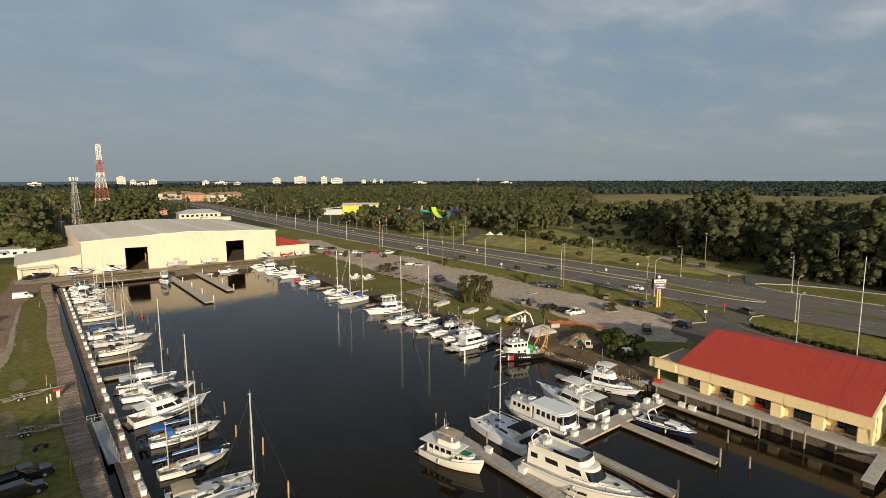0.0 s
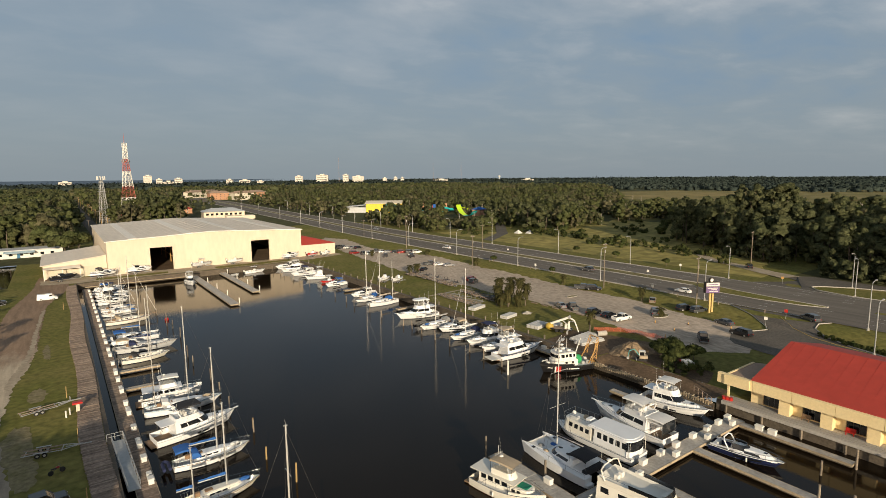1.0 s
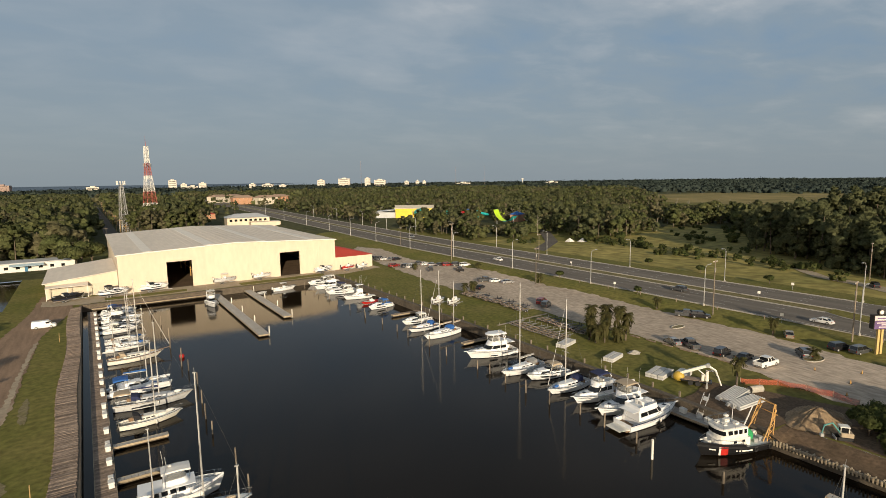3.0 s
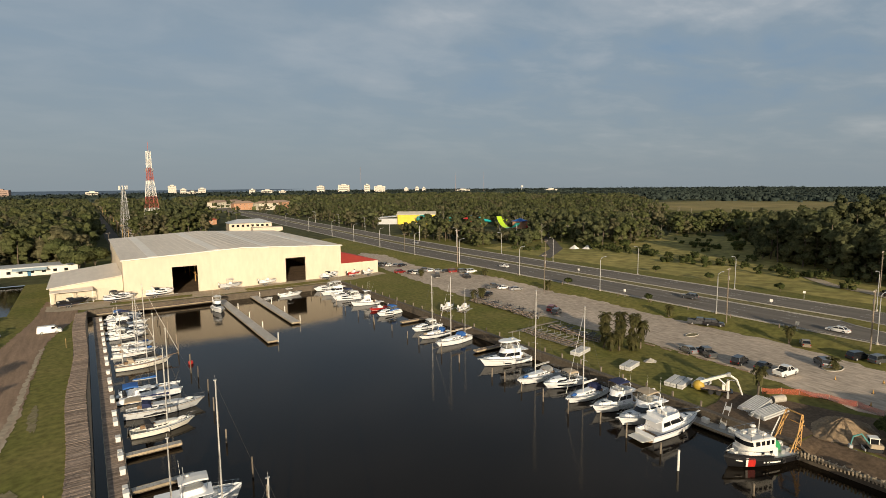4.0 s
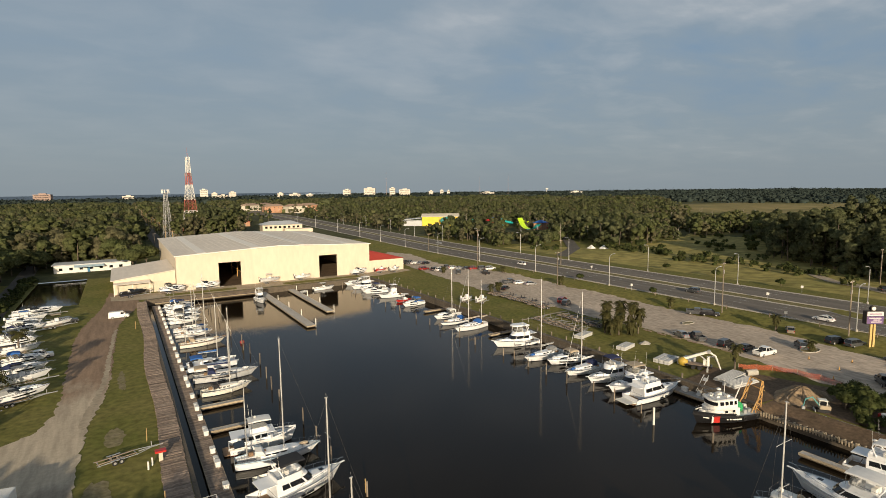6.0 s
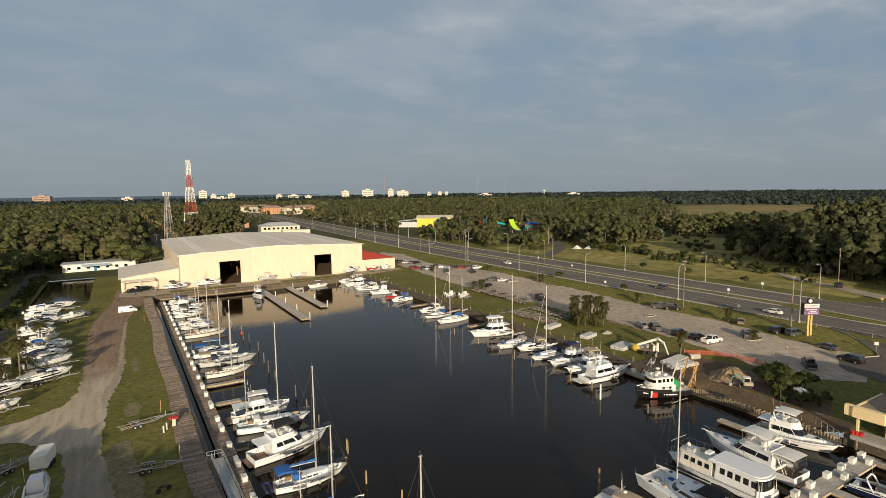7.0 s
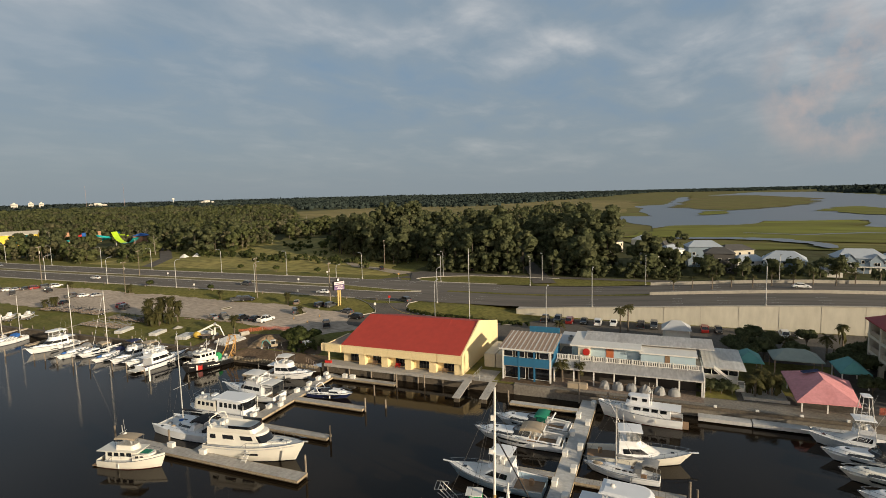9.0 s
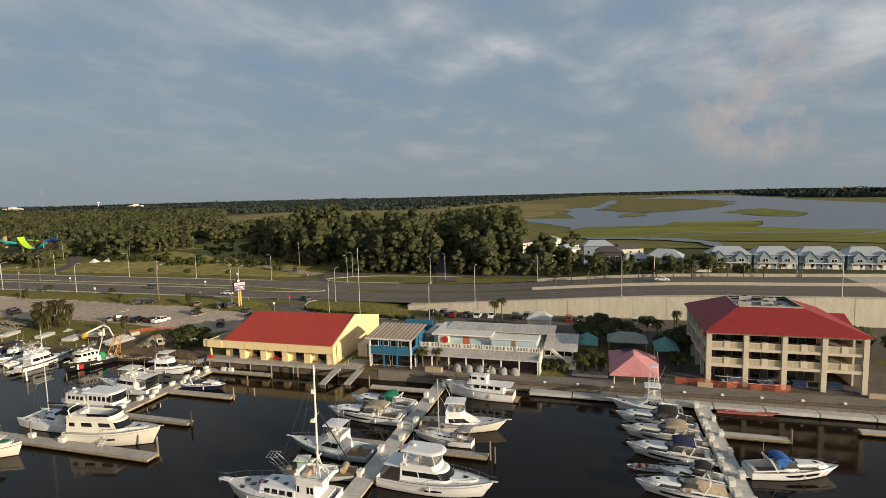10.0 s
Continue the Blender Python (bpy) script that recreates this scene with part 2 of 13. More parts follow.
WHITEP = mat("white_paint", (0.76, 0.74, 0.69), 0.6, col2=(0.66, 0.63, 0.57), scale=0.7, fine=(4, 0.05))
LBLUE = mat("pale_blue_paint", (0.48, 0.60, 0.66), 0.6, col2=(0.40, 0.52, 0.58), scale=0.6)
ORANGEP = mat("orange_door_paint", (0.55, 0.16, 0.06), 0.6)
TANROOF = mat("tan_roof", (0.36, 0.25, 0.175), 0.85, col2=(0.28, 0.20, 0.145), scale=0.6, fine=(3, 0.1))
PINKC = mat("pink_canvas", (0.64, 0.285, 0.30), 0.8, col2=(0.50, 0.20, 0.21), scale=0.4, fine=(2, 0.08))
TEAL = mat("teal_roof", (0.10, 0.30, 0.28), 0.7, col2=(0.07, 0.22, 0.21), scale=0.6)
GREYGREEN = mat("grey_green_roof", (0.30, 0.34, 0.30), 0.7, col2=(0.22, 0.26, 0.23), scale=0.6)
WOOD = mat("weathered_wood", (0.315, 0.245, 0.192), 0.9, col2=(0.175, 0.130, 0.100), scale=0.35, fine=(2.5, 0.25), island=0.30, bump=0.3, spec=0.2)
DOCKW = mat("dock_planks", (0.44, 0.415, 0.38), 0.9, col2=(0.32, 0.30, 0.27), scale=0.4, fine=(2.5, 0.15), island=0.07, bump=0.2, spec=0.25)
PALEDOCK = mat("pale_concrete_dock", (0.55, 0.545, 0.53), 0.85, col2=(0.42, 0.41, 0.39), scale=0.4, fine=(2, 0.1), island=0.05)
PILE = mat("pile_timber", (0.26, 0.215, 0.165), 0.9, col2=(0.12, 0.095, 0.07), scale=1.2, fine=(5, 0.2), rand=0.3)
TANTIMBER = mat("new_tan_timber", (0.44, 0.36, 0.25), 0.9, col2=(0.30, 0.235, 0.155), scale=1.2, fine=(4, 0.2), rand=0.25)
DARKWALL = mat("bulkhead_timber", (0.075, 0.060, 0.045), 0.9, col2=(0.13, 0.105, 0.075), scale=0.8, fine=(3, 0.25))
GEL = mat("white_gelcoat", (0.80, 0.81, 0.82), 0.35, col2=(0.70, 0.705, 0.71), scale=0.5, amount=0.4, coat=0.1)
GELCREAM = mat("cream_gelcoat", (0.76, 0.73, 0.65), 0.3, col2=(0.68, 0.65, 0.575), scale=0.5, coat=0.2)
GELGREY = mat("grey_deck", (0.50, 0.51, 0.52), 0.5, col2=(0.42, 0.43, 0.44), scale=0.8)
DECKW = mat("nonskid_deck", (0.68, 0.68, 0.67), 0.6, col2=(0.575, 0.575, 0.56), scale=0.8, fine=(4, 0.05))
TEAK = mat("teak", (0.27, 0.17, 0.095), 0.7, col2=(0.20, 0.125, 0.07), scale=1.5, stretch=(0.3, 3, 1))
NAVY = mat("navy_gelcoat", (0.018, 0.025, 0.075), 0.25, coat=0.4)
BLUEHULL = mat("ice_blue_gelcoat", (0.42, 0.55, 0.66), 0.25, coat=0.3)
BLACKHULL = mat("black_hull_paint", (0.014, 0.014, 0.016), 0.35)
REDPAINT = mat("red_paint", (0.50, 0.025, 0.018), 0.4)
BOTTOM = mat("antifouling", (0.035, 0.045, 0.085), 0.7)
BOTTOMR = mat("red_antifouling", (0.22, 0.035, 0.025), 0.7)
GLASS = mat("tinted_glass", (0.012, 0.014, 0.017), 0.06, spec=0.7)
CLEAR = mat("clear_vinyl", (0.22, 0.22, 0.20), 0.15, col2=(0.12, 0.12, 0.11), scale=2.0, spec=0.6, alpha=0.5)
STEEL = mat("stainless_steel", (0.62, 0.61, 0.59), 0.25, metal=1.0)
ALU = mat("aluminium_spar", (0.72, 0.70, 0.66), 0.4, metal=0.35, scale=1.5)
GALV = mat("galvanised_steel", (0.50, 0.50, 0.49), 0.5, metal=0.5, scale=2.0)
WIRE = mat("rigging_wire", (0.16, 0.15, 0.14), 0.5, metal=0.5)
RUBBER = mat("black_rubber", (0.018, 0.018, 0.019), 0.8)
CANVBLUE = mat("blue_canvas", (0.025, 0.125, 0.40), 0.9, col2=(0.02, 0.09, 0.30), scale=1.5, bump=0.3, bscale=4)
CANVNAVY = mat("navy_canvas", (0.018, 0.026, 0.085), 0.9, scale=1.5, bump=0.3, bscale=4)
CANVBLACK = mat("black_canvas", (0.02, 0.02, 0.024), 0.9, scale=1.5, bump=0.3, bscale=4)
CANVTAN = mat("tan_canvas", (0.42, 0.34, 0.24), 0.9, col2=(0.34, 0.27, 0.19), scale=1.5, bump=0.3, bscale=4)
CANVGREEN = mat("green_canvas", (0.012, 0.23, 0.14), 0.9, col2=(0.01, 0.17, 0.10), scale=1.5, bump=0.3, bscale=4)
CANVWHITE = mat("white_canvas", (0.72, 0.71, 0.69), 0.9, col2=(0.62, 0.61, 0.58), scale=1.5, bump=0.3, bscale=4)
CANVGREY = mat("grey_tarpaulin", (0.30, 0.30, 0.295), 0.55, col2=(0.18, 0.18, 0.175), scale=1.5, bump=0.6, bscale=2)
BUFF = mat("orange_spar_paint", (0.54, 0.31, 0.09), 0.6, col2=(0.40, 0.22, 0.07), scale=2)
NETGREEN = mat("green_net", (0.03, 0.34, 0.11), 0.9, col2=(0.02, 0.22, 0.08), scale=2, bump=0.8, bscale=6)
ORANGENET = mat("orange_mesh", (0.50, 0.11, 0.055), 0.8, col2=(0.38, 0.08, 0.04), scale=1.0, alpha=0.5)
BARK = mat("bark", (0.16, 0.125, 0.09), 0.95, col2=(0.10, 0.08, 0.06), scale=2, rand=0.2)
BUFFPOST = mat("tan_post_paint", (0.46, 0.31, 0.12), 0.8, col2=(0.30, 0.2, 0.09), scale=1.5)
LEAF = mat("leaves", (0.108, 0.132, 0.050), 0.9, col2=(0.165, 0.166, 0.074), scale=0.11, amount=0.5, fine=(1.1, 0.34), island=0.22, spec=0.05, detail=2.0, bump=1.0, bscale=1.3, depth=0.45)
DARKLEAF = mat("dark_leaves", (0.100, 0.118, 0.056), 0.9, col2=(0.150, 0.154, 0.078), scale=0.11, amount=0.5, fine=(1.1, 0.34), island=0.22, spec=0.05, detail=2.0, bump=1.0, bscale=1.3, depth=0.45)
OLIVELEAF = mat("olive_leaves", (0.140, 0.138, 0.070), 0.9, col2=(0.190, 0.172, 0.100), scale=0.11, amount=0.5, fine=(1.1, 0.34), island=0.22, spec=0.05, detail=2.0, bump=1.0, bscale=1.3, depth=0.45)
# leaf colour shifted towards blue, so distance haze is painted in
FARLEAF = mat("far_leaves_haze_tint", (0.030, 0.043, 0.039), 0.95, col2=(0.044, 0.055, 0.046), scale=0.012, amount=0.5, fine=(0.12, 0.25), island=0.08, spec=0.03, detail=3.0)
FROND = mat("palm_frond", (0.060, 0.072, 0.022), 0.7, col2=(0.12, 0.098, 0.04), scale=0.8, island=0.35, spec=0.25)
SHRUB = mat("shrub_leaves", (0.066, 0.092, 0.028), 0.8, col2=(0.108, 0.112, 0.04), scale=0.3, island=0.4, spec=0.15)


def let_light_through(m, share):
    """Thin leaves: a share of the light passes to the far side."""
    nt = m.node_tree
    b, out = nt.nodes["Principled BSDF"], nt.nodes["Material Output"]
    tr, mx = nt.nodes.new("ShaderNodeBsdfTranslucent"), nt.nodes.new("ShaderNodeMixShader")
    nt.links.new(b.inputs["Base Color"].links[0].from_socket, tr.inputs["Color"])
    mx.inputs[0].default_value = share
    nt.links.new(b.outputs[0], mx.inputs[1])
    nt.links.new(tr.outputs[0], mx.inputs[2])
    nt.links.new(mx.outputs[0], out.inputs["Surface"])


for m_ in (LEAF, DARKLEAF, OLIVELEAF, SHRUB, FROND):
    let_light_through(m_, 0.48)


def water_mat(name, col, rough, s1, strength):
    m = bpy.data.materials.new(name)
    m.use_nodes = True
    nt = m.node_tree
    b = nt.nodes["Principled BSDF"]
    b.inputs["Base Color"].default_value = (*col, 1)
    b.inputs["Roughness"].default_value = rough
    b.inputs["IOR"].default_value = 1.235
    b.inputs["Specular Tint"].default_value = (1.0, 0.90, 0.78, 1)
    tc = nt.nodes.new("ShaderNodeTexCoord")
    n1 = nt.nodes.new("ShaderNodeTexNoise")
    n1.inputs["Scale"].default_value, n1.inputs["Detail"].default_value = s1, 3.0
    n2 = nt.nodes.new("ShaderNodeTexNoise")
    n2.inputs["Scale"].default_value, n2.inputs["Detail"].default_value = s1 * 0.06, 2.0
    nt.links.new(tc.outputs["Object"], n1.inputs["Vector"])
    nt.links.new(tc.outputs["Object"], n2.inputs["Vector"])
    ml = nt.nodes.new("ShaderNodeMath")
    ml.operation = "MULTIPLY"
    nt.links.new(n1.outputs[0], ml.inputs[0])
    nt.links.new(n2.outputs[0], ml.inputs[1])
    bp = nt.nodes.new("ShaderNodeBump")
    bp.inputs["Strength"].default_value, bp.inputs["Distance"].default_value = strength, 0.05
    nt.links.new(ml.outputs[0], bp.inputs["Height"])
    nt.links.new(bp.outputs[0], b.inputs["Normal"])
    return m


WATER = water_mat("harbour_water", (0.0105, 0.0072, 0.0042), 0.06, 2.6, 0.26)
# the river's pale base colour has the reflected sky painted into it
RIVER = water_mat("river_water_sky_tint", (0.15, 0.175, 0.21), 0.35, 0.3, 0.03)


def soil_mat(name, stops, size=9.0):
    """Bare soil whose colour changes along y (stops: place, colour), with ragged borders, grain and ruts."""
    m = bpy.data.materials.new(name)
    m.use_nodes = True
    nt = m.node_tree
    b = nt.nodes["Principled BSDF"]
    b.inputs["Roughness"].default_value = 0.95
    b.inputs["Specular IOR Level"].default_value = 0.15
    tc = nt.nodes.new("ShaderNodeTexCoord")
    sp = nt.nodes.new("ShaderNodeSeparateXYZ")
    nt.links.new(tc.outputs["Object"], sp.inputs[0])

    def noise_at(scale, detail, sx=1.0, sy=1.0):
        mp = nt.nodes.new("ShaderNodeMapping")
        mp.inputs["Scale"].default_value = (sx, sy, 1)
        nt.links.new(tc.outputs["Object"], mp.inputs[0])
        n = nt.nodes.new("ShaderNodeTexNoise")
        n.inputs["Scale"].default_value, n.inputs["Detail"].default_value, n.inputs["Roughness"].default_value = scale, detail, 0.65
        nt.links.new(mp.outputs[0], n.inputs["Vector"])
        return n.outputs[0]

    def op(kind, a, c):
        q = nt.nodes.new("ShaderNodeMath")
        q.operation = kind
        for k, v in enumerate((a, c)):
            if isinstance(v, float):
                q.inputs[k].default_value = v
            else:
                nt.links.new(v, q.inputs[k])
        return q.outputs[0]
    shift = op("MULTIPLY", op("SUBTRACT", noise_at(0.22, 6.0, 1.0, 0.35), 0.5), size * 6.0)
    lo, hi = stops[0][0], stops[-1][0]
    f = op("DIVIDE", op("SUBTRACT", op("ADD", sp.outputs[1], shift), float(lo)), float(hi - lo))
    rp = nt.nodes.new("ShaderNodeValToRGB")
    rp.color_ramp.elements[0].color, rp.color_ramp.elements[1].color = (*stops[0][1], 1), (*stops[-1][1], 1)
    for y, c in stops[1:-1]:
        rp.color_ramp.elements.new((y - lo) / (hi - lo)).color = (*c, 1)
    nt.links.new(f, rp.inputs[0])
    mx = nt.nodes.new("ShaderNodeMix")
    mx.data_type, mx.blend_type = "RGBA", "MULTIPLY"
    mx.inputs[0].default_value = 1.0
    nt.links.new(rp.outputs[0], mx.inputs[6])
    g = op("ADD", op("MULTIPLY", noise_at(1.6, 4.0), 0.5), op("MULTIPLY", noise_at(0.5, 4.0, 1.6, 0.18), 1.1))
    gc = nt.nodes.new("ShaderNodeCombineXYZ")
    for k in range(3):
        nt.links.new(op("ADD", g, 0.22), gc.inputs[k])
    nt.links.new(gc.outputs[0], mx.inputs[7])
    nt.links.new(mx.outputs[2], b.inputs["Base Color"])
    bp = nt.nodes.new("ShaderNodeBump")
    bp.inputs["Strength"].default_value, bp.inputs["Distance"].default_value = 0.5, 0.08
    nt.links.new(g, bp.inputs["Height"])
    nt.links.new(bp.outputs[0], b.inputs["Normal"])
    return m


# soil tones along y; the darker stops up to 104 paint in shade
YARDSOIL = soil_mat("yard_soil_with_shade", ((60, (0.27, 0.225, 0.17)), (104, (0.30, 0.25, 0.19)), (112, (0.46, 0.385, 0.285)), (140, (0.44, 0.36, 0.265)), (156, (0.27, 0.185, 0.125)), (260, (0.24, 0.165, 0.11))))


# ---- mesh builder ----
class MB:
    """Collects vertices and faces of one part."""

    def __init__(self):
        self.v, self.f, self.m = [], [], []

    def face(self, pts, mi=0):
        n = len(self.v)
        self.v += [tuple(p) for p in pts]
        self.f.append(tuple(range(n, n + len(pts))))
        self.m.append(mi)
        return self

    def grid(self, rows, mi=0, close=False):
        n, w = len(self.v), len(rows[0])
        for r in rows:
            self.v += [tuple(p) for p in r]
        for i in range(len(rows) - 1):
            for j in range(w if close else w - 1):
                k = (j + 1) % w
                self.f.append((n + i * w + j, n + i * w + k, n + (i + 1) * w + k, n + (i + 1) * w + j))
                self.m.append(mi)
        return self

    def box(self, x0, x1, y0, y1, z0, z1, mi=0):
        n = len(self.v)
        self.v += [(x0, y0, z0), (x1, y0, z0), (x1, y1, z0), (x0, y1, z0), (x0, y0, z1), (x1, y0, z1), (x1, y1, z1), (x0, y1, z1)]
        for q in ((3, 2, 1, 0), (4, 5, 6, 7), (0, 1, 5, 4), (1, 2, 6, 5), (2, 3, 7, 6), (3, 0, 4, 7)):
            self.f.append(tuple(n + i for i in q))
            self.m.append(mi)
        return self

    def rbox(self, x0, x1, y0, y1, z0, z1, c=0.05, mi=0):
        """A box with chamfered upright edges and a chamfered top."""
        p = [(x0 + c, y0), (x1 - c, y0), (x1, y0 + c), (x1, y1 - c), (x1 - c, y1), (x0 + c, y1), (x0, y1 - c), (x0, y0 + c)]
        q = [(x0 + 2 * c, y0 + c), (x1 - 2 * c, y0 + c), (x1 - c, y0 + 2 * c), (x1 - c, y1 - 2 * c), (x1 - 2 * c, y1 - c), (x0 + 2 * c, y1 - c), (x0 + c, y1 - 2 * c), (x0 + c, y0 + 2 * c)]
        self.grid([[(*a, z0) for a in p], [(*a, z1 - c) for a in p], [(*a, z1) for a in q]], mi, True)
        self.face([(*a, z1) for a in q], mi)
        return self.face([(*a, z0) for a in reversed(p)], mi)

    def prism(self, poly, z0, z1, mi=0):
        n = len(poly)
        self.face([(*p[:2], z1) for p in poly], mi)
        self.face([(*p[:2], z0) for p in reversed(poly)], mi)
        for i in range(n):
            a, b = poly[i], poly[(i + 1) % n]
            self.face([(*a[:2], z0), (*b[:2], z0), (*b[:2], z1), (*a[:2], z1)], mi)
        return self

    def slab(self, pts, t, mi=0):
        """A thick plate: the given top corners, and the same t lower."""
        n = len(pts)
        low = [(p[0], p[1], p[2] - t) for p in pts]
        self.face(pts, mi)
        self.face(low[::-1], mi)
        for i in range(n):
            j = (i + 1) % n
            self.face([low[i], low[j], pts[j], pts[i]], mi)
        return self

    def tube(self, pts, r, n=5, r2=None, mi=0, cap=True):
        """A round bar along points, tapering from r to r2."""
        pts = [Vector(p) for p in pts]
        r2 = r if r2 is None else r2
        rows = []
        for i, p in enumerate(pts):
            d = (pts[min(i + 1, len(pts) - 1)] - pts[max(i - 1, 0)]).normalized()
            u = d.cross(Vector((0.0, 0.0, 1.0)) if abs(d.z) < 0.9 else Vector((1.0, 0.0, 0.0))).normalized()
            w = d.cross(u)
            rr = r + (r2 - r) * i / max(1, len(pts) - 1)
            rows.append([p + (u * math.cos(2 * math.pi * k / n) + w * math.sin(2 * math.pi * k / n)) * rr for k in range(n)])
        self.grid(rows, mi, True)
        if cap:
            self.face(rows[0][::-1], mi)
            self.face(rows[-1], mi)
        return self

    def ball(self, c, rx, ry=None, rz=None, n=8, m=5, mi=0):
        ry, rz = ry or rx, rz or rx
        rows = []
        for i in range(m + 1):
            a = -math.pi / 2 + math.pi * i / m
            rows.append([(c[0] + rx * math.cos(a) * math.cos(2 * math.pi * k / n), c[1] + ry * math.cos(a) * math.sin(2 * math.pi * k / n), c[2] + rz * math.sin(a)) for k in range(n)])
        return self.grid(rows, mi, True)

    def mesh(self, name, mats, smooth=False):
        me = bpy.data.meshes.new(name)
        me.from_pydata(self.v, [], self.f)
        for m in (mats if isinstance(mats, (list, tuple)) else [mats]):
            me.materials.append(m)
        if any(self.m):
            me.polygons.foreach_set("material_index", self.m)
        if smooth:
            me.polygons.foreach_set("use_smooth", [True] * len(self.f))
        me.update()
        return me


def thing(name, label, category, group="", at=None, kind=""):
    ob = new(name)
    ob.empty_display_size = 0.3
    if at is not None:
        ob.matrix_basis = at
    return tagged(ob, label, category, group, kind)


def part(name, mb, material, parent=None, label="", smooth=False):
    ob = new(name, mb.mesh(name, material, smooth))
    if parent is not None:
        ob.parent = parent
    return tagged(ob, label)


def solid(name, mb, material, label, category, group="", kind="", at=None, smooth=False):
    ob = part(name, mb, material, None, "", smooth)
    if at is not None:
        ob.matrix_basis = at
    return tagged(ob, label, category, group, kind)


def sstep(a, b, x):
    t = min(1.0, max(0.0, (x - a) / (b - a)))
    return t * t * (3 - 2 * t)


WZ, DZ = -2.0, -1.3      # water level, top of the floating docks
RZ = 1.5                 # the highway at the car park


def lie(x, y):
    """Height of the land."""
    up = 1.38 * sstep(137, 147, x) * (1 - sstep(188, 205, x)) * sstep(18, 40, y)
    return up + 0.6 * sstep(188, 205, x) * (1 - sstep(215, 420, x)) * sstep(-200, -60, y)


def road_x(y):
    """Shift of the highway from its straight part."""
    return 9.0 * sstep(280, 480, y) + 24.0 * sstep(400, 900, y) + 8 * sstep(800, 1500, y)


def road_z(y):
    return RZ + 4.9 * sstep(30, -75, y) + 1.6 * sstep(-60, -190, y)


# ---- ground, water and roads ----
gx = [-4900, -2500, -1200, -600, -300, -150, -90, -60, -45, -31, -14, -7, -1, 5.5, 30, 60, 88.5, 93, 95, 105, 115, 125, 132, 137, 139, 141, 143, 145, 147, 155, 165, 175, 188, 191, 194, 197, 200, 205, 215, 250, 300, 360, 420, 500, 650, 900, 1300, 2000, 3200, 4900]
gy = [-4900, -2500, -1200, -600, -300, -200, -160, -120, -90, -60, -30, 0, 18, 22, 26, 30, 34, 40, 52, 60, 77, 90, 120, 160, 200, 238, 243, 270, 306, 340, 400, 480, 560, 700, 900, 1200, 1600, 2300, 3400, 4900]
g = MB()
gi = {}
for i, x in enumerate(gx):
    for j, y in enumerate(gy):
        gi[i, j] = len(g.v)
        g.v.append((x, y, lie(x, y) - 0.03))
for i in range(len(gx) - 1):
    for j in range(len(gy) - 1):
        cx, cy = (gx[i] + gx[i + 1]) / 2, (gy[j] + gy[j + 1]) / 2
        if (5.5 < cx < 88.5 and -300 < cy < 238) or (-31 < cx < -14 and 243 < cy < 306) or (88.5 < cx < 93 and 52 < cy < 77):
            continue
        wood = (cy > 306 and (cx < 10 or cy > 420)) or cx > 330 or (cx > 216 and cy < 95) or (cx > 215 and cy > 300) or cx < -60
        g.f.append((gi[i, j], gi[i + 1, j], gi[i + 1, j + 1], gi[i, j + 1]))
        g.m.append(1 if wood else 0)
solid("ground", g, [GRASS, WOODFLOOR], "grassy flat coastal land reaching to the horizon", "ground", kind="structure")

w = MB()
w.face([(3, -310, WZ), (91, -310, WZ), (91, 241, WZ), (3, 241, WZ)])
solid("water", w, WATER, "dark still harbour water with faint ripples", "water", kind="structure")
w = MB()
w.face([(-33, 241, -0.6), (-12, 241, -0.6), (-12, 308, -0.6), (-33, 308, -0.6)])
solid("pond", w, WATER, "small dark rectangular pond beside the dirt drive", "water", kind="structure")


def rough_poly(pts, step=3.0, amp=0.6, seed=1):
    rnd, out = random.Random(seed), []
    for i, a in enumerate(pts):
        b = pts[(i + 1) % len(pts)]
        d = math.dist(a, b)
        k = max(1, int(d / step))
        for q in range(k):
            out.append((a[0] + (b[0] - a[0]) * q / k + rnd.uniform(-amp, amp), a[1] + (b[1] - a[1]) * q / k + rnd.uniform(-amp, amp)))
    return out


def sheet(name, pts, dz, material, label, category="ground", amp=0.0, step=3.0, seed=1, drape=False):
    p = rough_poly(pts, step, amp, seed) if amp else pts
    m = MB().face([(x, y, (lie(x, y) if drape else 0) + dz) for x, y in p])
    return solid(name, m, material, label, category, kind="structure")


def strip(name, line, width, dz, material, label, amp=0.0, seed=2, category="road", z=None):
    """A band along a line of points; width may vary from point to point."""
    rnd, rows = random.Random(seed), []
    pts = []
    for i in range(len(line) - 1):
        for q in range(6):
            t = q / 6
            pts.append([line[i][k] + (line[i + 1][k] - line[i][k]) * t for k in range(len(line[0]))])
    pts.append(list(line[-1]))
    for i, p in enumerate(pts):
        a, b = pts[max(0, i - 1)], pts[min(len(pts) - 1, i + 1)]
        d = Vector((b[0] - a[0], b[1] - a[1])).normalized()
        wd = (p[2] if len(p) > 2 else width) / 2
        l, r = wd + rnd.uniform(-amp, amp), wd + rnd.uniform(-amp, amp)
        rows.append([(p[0] - d.y * l, p[1] + d.x * l, (z or 0) + dz), (p[0] + d.y * r, p[1] - d.x * r, (z or 0) + dz)])
    return solid(name, MB().grid(rows), material, label, category, kind="structure")


